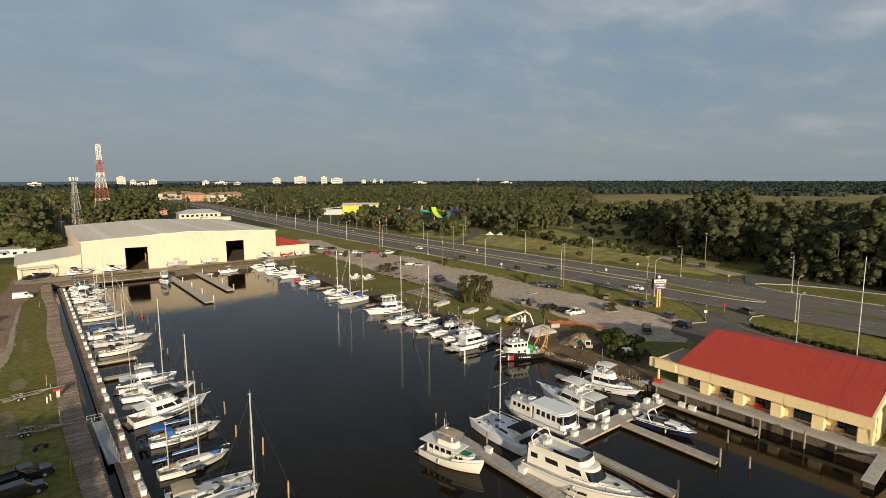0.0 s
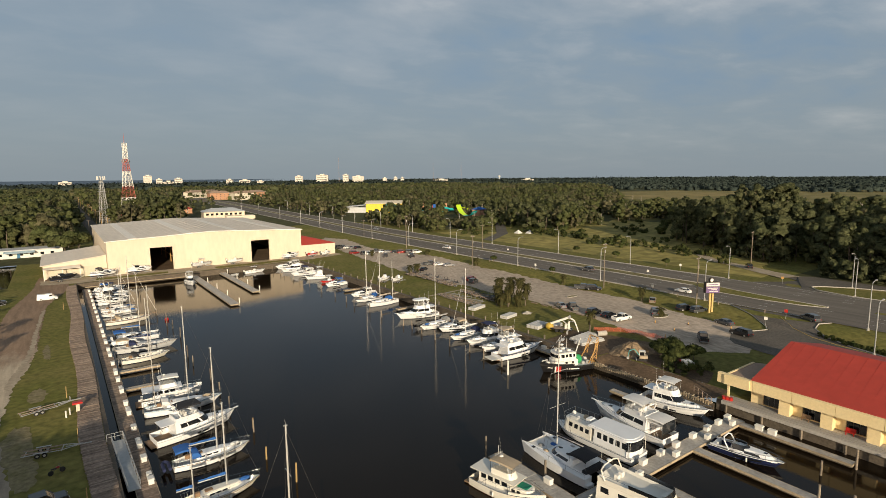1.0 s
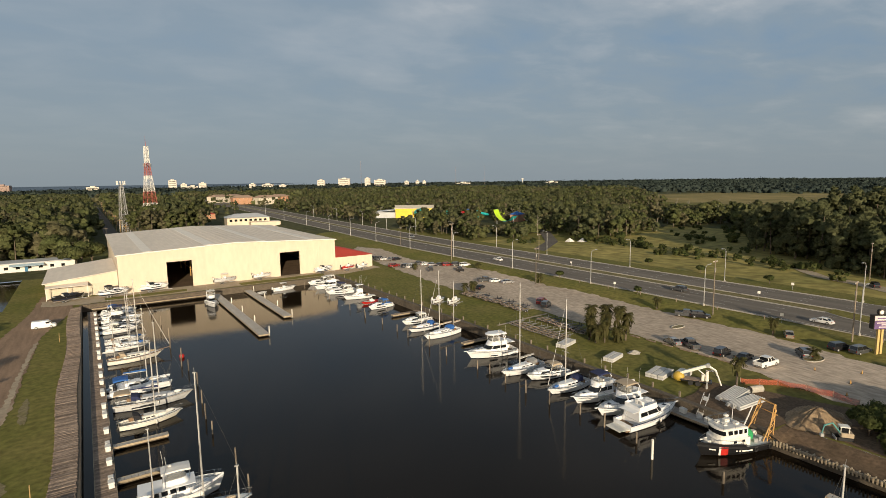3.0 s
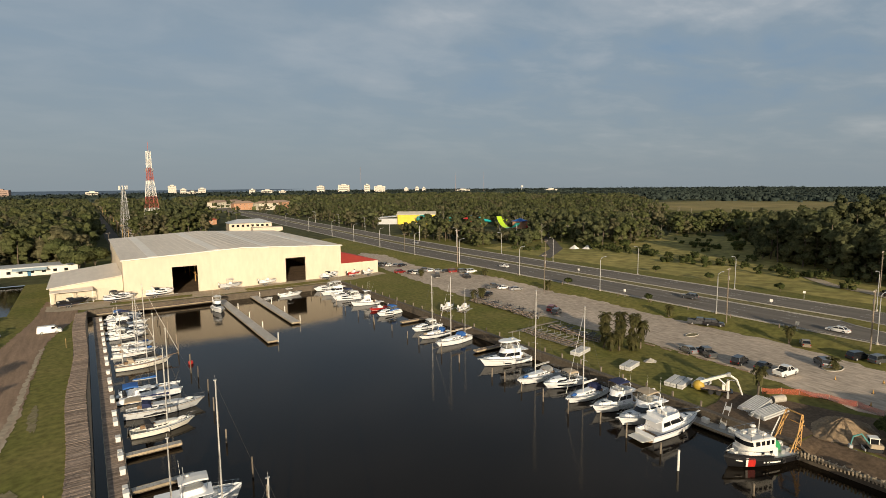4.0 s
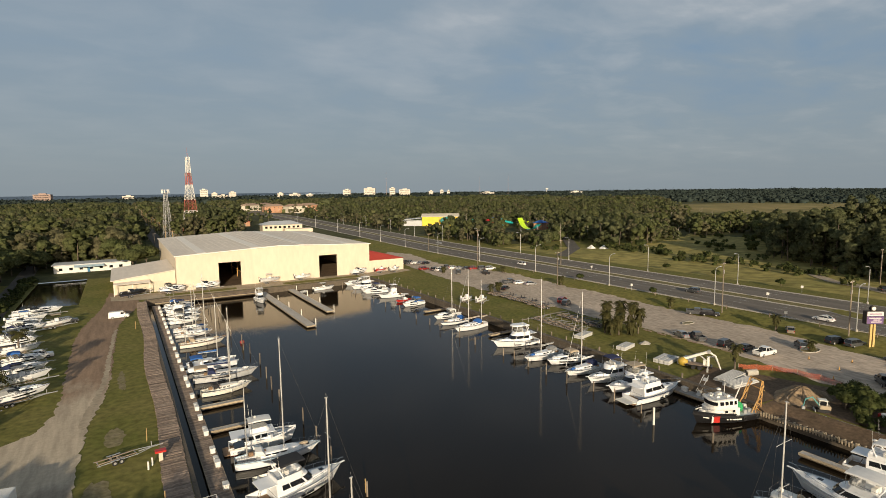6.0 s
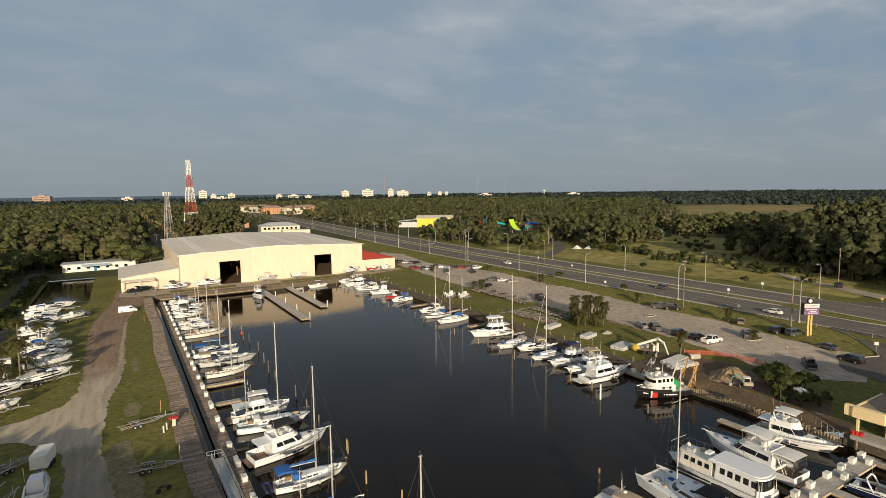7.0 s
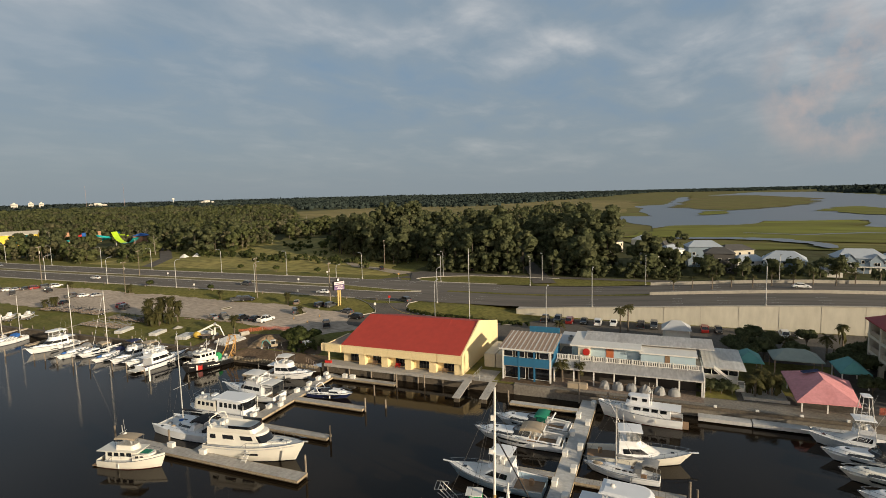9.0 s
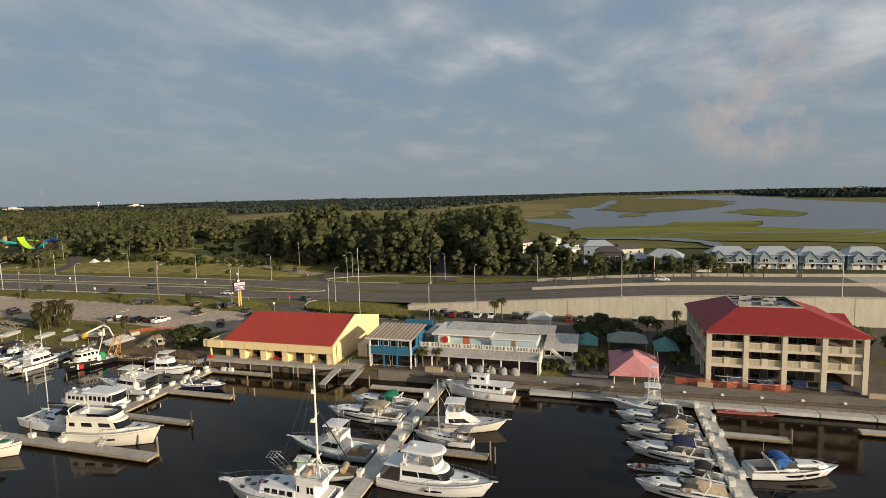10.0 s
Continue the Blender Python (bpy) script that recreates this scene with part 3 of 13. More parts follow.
sheet("car_park", [(112, 92), (109.6, 84), (108.5, 76), (109.5, 66), (116, 60), (132, 62), (134.5, 70), (134.4, 82), (136.8, 93), (138.4, 106), (138.2, 121), (139.2, 139), (140.6, 160), (139.4, 174), (141.6, 205), (139.5, 225), (134, 256), (140, 300), (136, 320), (124, 306), (119.5, 271), (115.8, 247), (113, 218), (110.6, 190), (111.4, 172), (112.6, 153), (112.2, 135), (113.6, 122), (113.8, 114), (112.8, 99)], 0.02, GRAVEL, "pale worn gravel car park with tyre tracks", "car park", amp=0.7, step=1.8, drape=True)
sheet("driveway", [(118.5, 58), (120, 64.5), (122, 66.5), (128, 69), (133, 66), (136.5, 64.6), (139.0, 66.0), (143.5, 71.0), (149.3, 79.5), (149.3, 56.0), (146.0, 57.4), (143.0, 57.0), (140.0, 53.8), (137.5, 48.5), (135.0, 42.0), (133.5, 32.0), (132.8, 20.0), (144.5, 10.0), (145.8, -110), (117, -110), (117, 42)], 0.06, OLDASPHALT, "old asphalt drive and car park behind the buildings", "road", amp=0.0, drape=True)
for kl in ([(128, 69.2), (133, 66.3), (136.5, 64.9), (139.0, 66.3), (143.5, 71.4), (149.0, 79.8), (149.2, 100)], [(149.2, 56.2), (146.0, 57.7), (143.0, 57.3), (139.8, 54.0), (137.2, 48.6), (134.7, 42.0), (133.2, 32.0), (132.5, 20.0)]):
    solid("kerb", MB().tube([(x, y, lie(x, y) + 0.1) for x, y in rough_poly(kl, 2.0, 0.0)[:len(rough_poly(kl, 2.0, 0.0)) - max(1, int(math.dist(kl[-1], kl[0]) / 2.0))] + [kl[-1]]], 0.14, 4), KERB, "pale concrete kerb round the drive mouth", "kerb", kind="structure")
solid("turn_line", MB().tube([(x, y, lie(x, y) + 0.075) for x, y in ((146, 66), (141, 61), (138, 56), (136, 50), (134.6, 44))], 0.08, 3), PAINTY, "yellow line down the middle of the drive", "road marking", kind="structure")
JUNC = [(185.4, 92), (194, 86.5), (204, 84.5), (210, 92), (216, 84), (214.5, 60), (214, 0), (216, -150), (211, -150), (209.3, 0), (209.3, 44), (208.5, 57), (204.5, 69), (196.5, 76), (191.5, 76.5), (187.5, 73), (185.4, 64)]
sheet("side_road", rough_poly(JUNC, 4.0, 0.0), 0.09, OLDASPHALT, "side road joining the highway and running along it", "road", drape=True)
solid("kerb", MB().tube([(x, y, lie(x, y) + 0.16) for x, y in ((186.2, 40), (185.8, 64), (187.7, 72.6), (191.7, 76.0), (196.3, 75.4), (204.0, 68.6), (208.0, 57), (208.9, 44), (209, 20))], 0.16, 4), KERB, "pale kerb round the grass island", "kerb", kind="structure")
bank_rows = []
for i in range(26):
    y = 52 + i
    low = sstep(52, 55.5, y) * (1 - sstep(74.5, 77, y))
    bank_rows.append([(x, y, -0.03 - (0.95 * low) * (1 - sstep(88.3, 93, x)) + 0.06 * noise.noise(Vector((x * 0.8, y * 0.8, 0))) * low) for x in (87.9, 88.6, 89.4, 90.3, 91.2, 92.1, 93.0)])
solid("earth_bank", MB().grid(bank_rows), MUD, "sloping bank of bare earth down to the new bulkhead", "ground", kind="structure")
sheet("bare_earth", [(89, 91), (100, 93), (103, 86), (107, 74), (102, 66), (99, 58), (93.2, 56), (93.2, 76.8), (89, 77.4)], 0.06, MUD, "turned brown earth of a building site", "ground", amp=0.5)
sheet("field", [(196, 92), (225, 104), (262, 122), (282, 150), (330, 190), (372, 232), (372, 282), (320, 262), (262, 246), (236, 262), (215, 292), (198, 292)], 0.75, FIELD, "open rough grass field with brown patches", "field", amp=2.5, step=8)
sheet("paving", [(92.2, -20), (96.5, -19), (97.5, -40), (99, -48), (118, -50), (118, -92), (92.2, -92)], 0.05, PAVER, "brown stained paving round the waterfront buildings", "pavement", amp=0.3)
sheet("paving", [(92.2, 9), (97, 9), (97, -10), (95.5, -20), (92.2, -20)], 0.045, PAVER, "brown stained paving before the restaurant", "pavement", amp=0.3)
sheet("dirt_drive", [(-5.5, 262), (-7, 234), (-11.3, 204), (-12.3, 188), (-12.2, 161), (-11.8, 146), (-12.2, 137), (-14, 130.7), (-18.9, 126.3), (-23.7, 125.4), (-48, 124.2), (-48, 117.6), (-22.8, 118.6), (-18.7, 116.5), (-16.2, 113.9), (-12.9, 109.2), (-11.8, 99.6), (-11.8, 87), (-12, 40), (-5, 40), (-5.2, 83), (-5.7, 90), (-6.7, 96), (-7.8, 106), (-7.7, 118), (-7.2, 128), (-5.6, 138), (-4.2, 153), (-3.8, 174), (-2.8, 203), (2.6, 227), (4, 246)], 0.03, YARDSOIL, "dirt drive, pale and sandy where a track joins it", "road", amp=0.3, step=0.9)
sheet("sandy_edge", [(-3.0, 198), (-4.2, 172), (-4.6, 152), (-6.2, 137), (-7.6, 127), (-8.6, 130), (-7.2, 139), (-5.6, 153), (-4.9, 172), (-3.9, 196)], 0.05, PALEDIRT, "pale sandy edge of the drive", "road", amp=0.22, step=0.8)
for k, (x, y, a, b) in enumerate(((-5.6, 101, 2.2, 8.0), (-4.4, 92, 1.6, 6.0), (-3.6, 122, 1.4, 4.0), (-2.4, 150, 0.7, 7.0))):
    rr = random.Random(60 + k)
    sheet("worn_grass", rough_poly([(x + a * math.cos(q * 0.3142) * rr.uniform(0.75, 1.1), y + b * math.sin(q * 0.3142) * rr.uniform(0.75, 1.1)) for q in range(20)], 0.7, 0.22, k), 0.01 + 0.002 * k, WORNGRASS, "thin worn grass beside the drive", "ground")
strip("footpath", [(93.3, 144.7), (104, 145.6), (112, 146)], 0.9, 0.05, PALEDIRT, "narrow pale path across the grass", 0.08, 9)
strip("lane", [(-33.4, 190, 6), (-34.4, 202, 6), (-36, 247, 6.5), (-38, 322, 6.5), (-39, 345, 6.5), (-40, 420, 6.5)], 6, 0.05, OLDASPHALT, "narrow grey lane beside the woods", 0.1, 7)
strip("avenue", [(24, 395), (23.5, 700), (21, 1500), (19, 3000)], 9, 0.06, OLDASPHALT, "long straight street through the woods", 0.1, 8)
sheet("yard_apron", [(-5, 252), (-5, 243), (6, 240), (50, 240.5), (95, 241), (112, 246), (112, 252)], 0.05, PALEDIRT, "sandy apron before the storage shed", amp=0.4)
sheet("quay_grass", [(12, 242.2), (36, 242.2), (36, 246.8), (12, 246.4)], 0.07, GRASS, "strip of grass along the basin's head", amp=0.4)
sheet("quay_grass", [(54, 241.5), (86, 242.2), (86, 246.8), (54, 246.4)], 0.07, GRASS, "strip of grass along the basin's head", amp=0.4)


def road_rows(x0, x1, dz, ys):
    return [[(x0 + road_x(y), y, road_z(y) + dz), (x1 + road_x(y), y, road_z(y) + dz)] for y in ys]


YS = [-400, -330, -260, -210, -180, -150, -130, -110, -90, -75, -60, -45, -30, -15, 0, 10, 20, 30, 40, 60, 100, 160, 220, 260, 300, 340, 380, 420, 460, 500, 560, 640, 720, 800, 900, 1000, 1200, 1500, 1900]
solid("road", MB().grid(road_rows(149.6, 165.6, 0, YS)), ASPHALT, "grey asphalt carriageway of a divided highway", "road", kind="structure")
solid("road", MB().grid(road_rows(171.4, 185.6, 0, YS)), ASPHALT, "grey asphalt carriageway of a divided highway", "road", kind="structure")
solid("median", MB().grid(road_rows(165.6, 171.4, -0.06, [y for y in YS if y >= 100])), MEDIAN, "grass median between the carriageways", "median", kind="structure")
solid("median_crossing", MB().grid(road_rows(165.6, 171.4, 0.0, [y for y in YS if y <= 100])), ASPHALT, "asphalt crossing between the carriageways", "road", kind="structure")


for tip in ([(165.7, 100), (163.5, 96), (161.5, 90), (161.2, 78), (162.6, 68), (164.8, 62.5), (166.2, 62.5), (166.6, 74), (168.5, 88), (171.3, 100)], [(168.0, 53), (169.4, 50), (169.6, 20), (169.2, -15), (167.6, -15), (167.4, 20), (167.3, 50)]):
    solid("median", MB().prism([p for p in tip], RZ - 0.1, RZ + 0.05) if tip[0][1] > 60 else MB().grid([[(167.3, y, road_z(y) + 0.06), (169.6, y, road_z(y) + 0.06)] for y in (53, 40, 30, 20, 10, 0, -15)]), GRASS, "narrow grass median at the junction", "median", kind="structure")
    if tip[0][1] > 60:
        solid("kerb", MB().tube([(x, y, RZ + 0.08) for x, y in tip], 0.13, 4), KERB, "pale kerb round the median's tip", "kerb", kind="structure")


def long_bar(x0, x1, z0, z1, ys):
    """A kerb or low wall that follows the highway."""
    m = MB()
    rows = []
    for y in ys:
        s, z = road_x(y), road_z(y)
        rows.append([(x0 + s, y, z + z0), (x0 + s, y, z + z1), (x1 + s, y, z + z1), (x1 + s, y, z + z0)])
    m.grid(rows, 0, True)
    m.face(rows[0])
    m.face(rows[-1][::-1])
    return m


YN = [y for y in YS if y >= 60 and y < 1000]
for x0, x1, ys in ((149.2, 149.6, [y for y in YN if y >= 100] ), (165.6, 166.0, [y for y in YN if y >= 100]), (171.0, 171.4, [y for y in YN if y >= 100]), (185.6, 186.0, [y for y in YN if y >= 100])):
    solid("kerb", long_bar(x0, x1, -0.1, 0.14, ys), KERB, "pale concrete kerb along the highway", "kerb", kind="structure")
for x, ys in ((150.4, YN), (165.2, [y for y in YN if y >= 100]), (171.9, [y for y in YN if y >= 100]), (185.1, YN)):
    solid("edge_line", long_bar(x, x + 0.16, 0.0, 0.012, ys), PAINTW, "worn white edge line", "road marking", kind="structure")
dash = MB()
for x in (154.2, 157.9, 161.6, 175.4, 179.0, 182.4):
    for y in range(-60, 460, 12):
        s, z, z2 = road_x(y), road_z(y) + 0.012, road_z(y + 3) + 0.012
        dash.face([(x + s, y, z), (x + 0.16 + s, y, z), (x + 0.16 + s, y + 3, z2), (x + s, y + 3, z2)])
solid("lane_dashes", dash, PAINTW, "broken white lane markings", "road marking", kind="structure")

# bridge approach: retaining walls, barriers, the bridge's own pale slab
YB = [-130, -110, -95, -80, -65, -50, -35, -20, -5, 5, 14, 22]
wall = MB()
rows = []
for y in YB:
    z = road_z(y)
    rows.append([(146.0, y, -0.2), (146.0, y, z + 0.85 * sstep(22, 8, y) - 0.1), (146.5, y, z + 0.85 * sstep(22, 8, y) - 0.1), (146.5, y, -0.2)])
wall.grid(rows, 0, True).face(rows[0]).face(rows[-1][::-1])
rw = thing("retaining_wall", "long cream concrete retaining wall of the bridge approach", "retaining wall", kind="structure")
part("wall_panel", wall, CREAMWALL, rw)
cap = MB()
crow = [[(145.8, y, road_z(y) + 0.85 * sstep(22, 8, y) - 0.1), (145.8, y, road_z(y) + 0.85 * sstep(22, 8, y) + 0.1), (146.7, y, road_z(y) + 0.85 * sstep(22, 8, y) + 0.1), (146.7, y, road_z(y) + 0.85 * sstep(22, 8, y) - 0.1)] for y in YB]
part("wall_cap", cap.grid(crow, 0, True), CONCRETE, rw)
for y in range(-118, 14, 9):
    zt = road_z(y) + 0.7
    part("wall_joint", MB().box(145.96, 146.0, y - 0.06, y + 0.06, 0, zt), CONCRETE, rw)
solid("shoulder", MB().grid([[(146.5, y, road_z(y) - 0.02), (149.7, y, road_z(y) - 0.02)] for y in YB]), CONCRETE, "pale concrete shoulder behind the barrier", "road", kind="structure")
for x0, x1 in ((168.2, 168.7), (186.2, 186.7)):
    solid("barrier", long_bar(x0, x1, -0.1, 0.9, [y for y in YS if -400 <= y <= -15]), CONCRETE, "cream concrete traffic barrier", "barrier", kind="structure")
solid("bank", MB().grid([[(186.7, y, road_z(y)), (196 + max(0, -y) * 0.06, y, lie(196, y) - 0.05)] for y in YS if -330 <= y <= 60]), GRASS, "grass bank of the bridge approach", "bank", kind="structure")
deck = MB().grid([[(146.3, y, road_z(y) + 0.02), (186.4, y, road_z(y) + 0.02)] for y in (-400, -330, -260, -210, -180, -150, -130, -112)])
solid("bridge_deck", deck, CONCRETE, "pale concrete slab of the bridge", "bridge", kind="structure")
br = thing("bridge", "long concrete road bridge with a solid parapet", "bridge", kind="structure")
brow = [[(145.6, y, road_z(y) - 1.6), (145.6, y, road_z(y) + 0.95), (146.3, y, road_z(y) + 0.95), (146.3, y, road_z(y) - 1.6)] for y in (-400, -330, -260, -210, -180, -150, -130)]
part("parapet", MB().grid(brow, 0, True), CONCRETE, br)
for y in (-131, -165, -200, -240, -280):
    part("pier", MB().box(147, 186, y - 0.8, y + 0.8, -1, road_z(y) - 1.0), CONCRETE, br)
part("soffit", MB().grid([[(146.3, y, road_z(y) - 1.2), (186.4, y, road_z(y) - 1.2)] for y in (-400, -330, -260, -210, -180, -150, -130)]), CONCRETE, br)

# river and marsh far beyond
sheet("marshland", [(330, -30), (420, 40), (560, 150), (640, 300), (660, 480), (900, 760), (1150, 700), (1350, 430), (1700, 330), (2600, 300), (4300, -200), (4300, -2500), (900, -2500), (330, -900)], 0.72, MARSH, "wide flat green and brown salt marsh", "marsh", amp=12, step=60)
sheet("brown_marsh", [(600, 90), (640, 300), (690, 480), (930, 730), (1130, 670), (1330, 400), (1700, 280), (1500, 60), (1100, 20), (800, 30), (640, 60)], 0.95, BROWNMARSH, "brown dry marsh between the woods and the river", "marsh", amp=14, step=50)
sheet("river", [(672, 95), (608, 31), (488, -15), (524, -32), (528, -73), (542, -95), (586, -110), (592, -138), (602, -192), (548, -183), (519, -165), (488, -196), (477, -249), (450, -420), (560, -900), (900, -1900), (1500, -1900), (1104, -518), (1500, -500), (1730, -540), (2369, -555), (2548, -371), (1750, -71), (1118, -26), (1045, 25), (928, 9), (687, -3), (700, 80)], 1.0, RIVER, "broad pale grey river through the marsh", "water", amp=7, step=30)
sheet("green_marsh", [(400, 5), (486, -15), (522, -32), (526, -73), (540, -95), (584, -110), (590, -138), (600, -192), (546, -183), (516, -165), (485, -196), (474, -249), (447, -420), (470, -620), (360, -620), (345, -400), (350, -240), (372, -160), (380, -95), (392, -40)], 1.3, GREENMARSH, "bright green marsh grass along the river", "marsh", amp=5, step=14)
strip("marsh_creek", [(392, -28, 9), (394, -60, 14), (388, -86, 16), (366, -103, 12), (338, -106, 5)], 10, 1.45, RIVER, "narrow creek winding through the marsh", 2.0, 21, "water", 0)
strip("marsh_creek", [(470, -250, 3), (430, -215, 5), (445, -150, 5), (425, -110, 4), (440, -75, 3)], 5, 1.45, RIVER, "narrow creek winding through the marsh", 1.0, 22, "water", 0)
sheet("marsh_island", [(807, -205), (898, -243), (929, -282), (858, -285), (760, -291), (692, -266), (689, -226)], 1.5, GREENMARSH, "low green marsh island in the river", "marsh", amp=9, step=14)
sheet("marsh_island", [(988, -37), (1453, -80), (2004, -115), (1898, -286), (1406, -346), (1037, -239), (852, -134), (846, -94)], 1.5, MARSH, "wide green marsh island in the river", "marsh", amp=14, step=30)
sheet("marsh_island", [(700, -60), (800, -70), (820, -100), (740, -95)], 1.5, GREENMARSH, "small green marsh island in the river", "marsh", amp=5, step=14)
# dull sheet; its blue-grey base colour stands in for reflected sky
solid("ocean", MB().grid([[(-4890, y, z), (300 + (y - 3300) * 0.9, y, z)] for y, z in ((3300, 2.0), (3900, 12.0), (4890, 27.0))]), mat("ocean_water_sky_tint", (0.10, 0.14, 0.19), 0.6, scale=0.002, spec=0.2), "distant blue-grey sea on the horizon", "water", kind="structure")

# basin walls and quays
solid("bulkhead", MB().box(88.5, 89.1, 8, 52, -4, -0.16).box(88.5, 89.1, 77, 238.6, -4, -0.16).box(88.2, 89.3, 77, 238.6, -0.16, 0.12), DARKWALL, "dark timber bulkhead along the basin", "quay wall", kind="structure")
solid("bulkhead", MB().box(5.5, 89, 238, 238.6, -4, -0.05).box(5.5, 89, 237.8, 238.8, -0.05, 0.15), DARKWALL, "timber bulkhead at the basin's head", "quay wall", kind="structure")
solid("bulkhead", MB().box(4.9, 5.5, -300, 238.6, -4, 0.0), DARKWALL, "timber bulkhead along the grass bank", "quay wall", kind="structure")
solid("quay", MB().box(88.4, 92.3, -130, 8, -0.9, 0.045).box(88.5, 89.2, -130, 8, -4, -0.9), QUAYC, "worn concrete quay before the restaurants", "quay", kind="structure")
solid("quay_cap", MB().box(88.0, 88.6, -130, 0, -0.5, 0.0), DARKWALL, "dark timber cap of the quay", "quay", kind="structure")
quay_dock = MB()
for k in range(-12, -3):
    quay_dock.box(86.0, 87.9, k * 8.0 + 0.1, k * 8.0 + 7.9, -1.75, -1.15)
solid("quay_dock", quay_dock, PALEDOCK, "white floating dock along the quay", "dock", kind="structure")


def boards(x0, x1, y0, y1, z, along="x", wide=0.30, gap=0.03, t=0.06, seed=1, rag=0.0):
    """Planks side by side, each a box of its own."""
    rnd, m = random.Random(seed), MB()
    if along == "x":
        y = y0
        while y < y1 - 0.01:
            e = min(y + wide - gap, y1)
            dz = rnd.uniform(-0.012, 0.012)
            m.box(x0 - rnd.uniform(0, rag), x1 + rnd.uniform(0, rag), y, e, z - t + dz, z + dz)
            y += wide
    else:
        x = x0
        while x < x1 - 0.01:
            e = min(x + wide - gap, x1)
            dz = rnd.uniform(-0.012, 0.012)
            m.box(x, e, y0 - rnd.uniform(0, rag), y1 + rnd.uniform(0, rag), z - t + dz, z + dz)
            x += wide
    return m


def pile_at(x, y, top=0.6, r=0.16, lean=0.0, material=None, bottom=-4.0, cap=False):
    m = MB().tube([(x, y, bottom), (x + lean, y, top)], r * 1.08, 8, r * 0.95)
    if cap:
        m.tube([(x + lean, y, top), (x + lean, y, top + 0.22)], r * 1.05, 8, 0.02, 1)
    return solid("mooring_post", m, [material or PILE, WHITEP], "upright timber mooring pile in the water", "mooring_post", "mooring piles")


def dock(name, x0, x1, y0, y1, label, material=None, along="x", wide=0.4, depth=0.5, z=DZ):
    d = thing(name, label, "dock", kind="structure")
    part("deck_boards", boards(x0, x1, y0, y1, z, along, wide, 0.03, 0.07, int(abs(x0 * 7 + y0 * 3))), material or DOCKW, d)
    f = MB().box(x0 + 0.05, x1 - 0.05, y0 + 0.05, y1 - 0.05, z - depth, z - 0.08)
    part("float", f, DARKWALL, d)
    fr = MB().box(x0 - 0.06, x0, y0 - 0.06, y1 + 0.06, z - 0.3, z + 0.02).box(x1, x1 + 0.06, y0 - 0.06, y1 + 0.06, z - 0.3, z + 0.02).box(x0, x1, y0 - 0.06, y0, z - 0.3, z + 0.02).box(x0, x1, y1, y1 + 0.06, z - 0.3, z + 0.02)
    part("fascia", fr, TANTIMBER, d)
    return d


def dock_box(x, y, rot=0.0, s=1.0, z=DZ):
    b = thing("dock_box", "white plastic dock box with a lid", "dock box", "dock boxes", pose(x, y, z, 0, 0, rot))
    part("body", MB().rbox(-0.55 * s, 0.55 * s, -0.33 * s, 0.33 * s, 0.0, 0.55 * s, 0.04), WHITEP, b)
    part("lid", MB().rbox(-0.6 * s, 0.6 * s, -0.38 * s, 0.38 * s, 0.56 * s, 0.74 * s, 0.06), WHITEP, b)
    return b


# left side: fixed boardwalk on the bank, narrow water, floating dock
walk1 = thing("boardwalk", "weathered timber boardwalk with ragged plank ends", "boardwalk", kind="structure")
rnd = random.Random(5)
bw = MB()
y = -60.0
while y < 236:
    wob = 0.35 * math.sin(y * 0.11) + 0.25 * math.sin(y * 0.031 + 1)
    dz = rnd.uniform(-0.015, 0.03)
    bw.box(2.35 + wob - rnd.uniform(0, 0.18), 5.05 + wob * 0.6 + rnd.uniform(0, 0.15), y, y + 0.26, 0.02 + dz, 0.10 + dz)
    y += 0.30
part("plank_surface", bw, WOOD, walk1)
part("joist", MB().box(2.6, 2.8, -60, 236, -0.6, 0.02), DARKWALL, walk1)
part("joist", MB().box(4.6, 4.8, -60, 236, -2.5, 0.02), DARKWALL, walk1)
dock("floating_dock", 6.9, 9.2, -60, 233, "long weathered timber floating dock", WOOD, "x", 0.30)
dock("pier", 42.6, 45.2, 177, 237.6, "broad timber pier from the basin's head", DOCKW, "x", 0.4)
dock("pier", 53.6, 56.0, 192, 237.6, "timber pier from the basin's head", DOCKW, "x", 0.4)
dock("pier", 8, 42.4, 235.6, 237.7, "timber walkway along the basin's head", WOOD, "y", 0.35, z=-0.9)
# dock by the red-roofed building
dock("main_dock", 49.5, 86.0, 46.3, 48.6, "pale timber main dock with white boxes", DOCKW, "y", 0.4)
dock("finger_dock", 71.2, 72.6, 31.5, 46.2, "narrow timber finger dock", DOCKW, "x", 0.4)
dock("finger_dock", 59.3, 60.7, 31.0, 46.2, "narrow timber finger dock", DOCKW, "x", 0.4)
dock("finger_dock", 84.2, 85.5, 31.7, 46.2, "narrow timber finger dock", DOCKW, "x", 0.4)
dock("head_dock", 47.2, 49.4, 27.5, 62.0, "timber head dock at the end of the main dock", DOCKW, "x", 0.4)
dock("finger_dock", 79.6, 80.7, 58.0, 66.5, "short narrow floating dock", DOCKW, "x", 0.4)
# dock by the blue building
dock("main_dock", 36.0, 87.9, -7.6, -5.0, "pale timber main dock with white boxes", PALEDOCK, "y", 0.4)
dock("finger_dock", 82.4, 83.7, -4.9, 7.2, "pale floating finger dock", PALEDOCK, "x", 0.5)
dock("finger_dock", 59.3, 60.6, -21.2, -7.7, "timber finger dock", DOCKW, "x", 0.4)
dock("finger_dock", 59.6, 60.8, -4.9, 6.0, "timber finger dock", DOCKW, "x", 0.4)
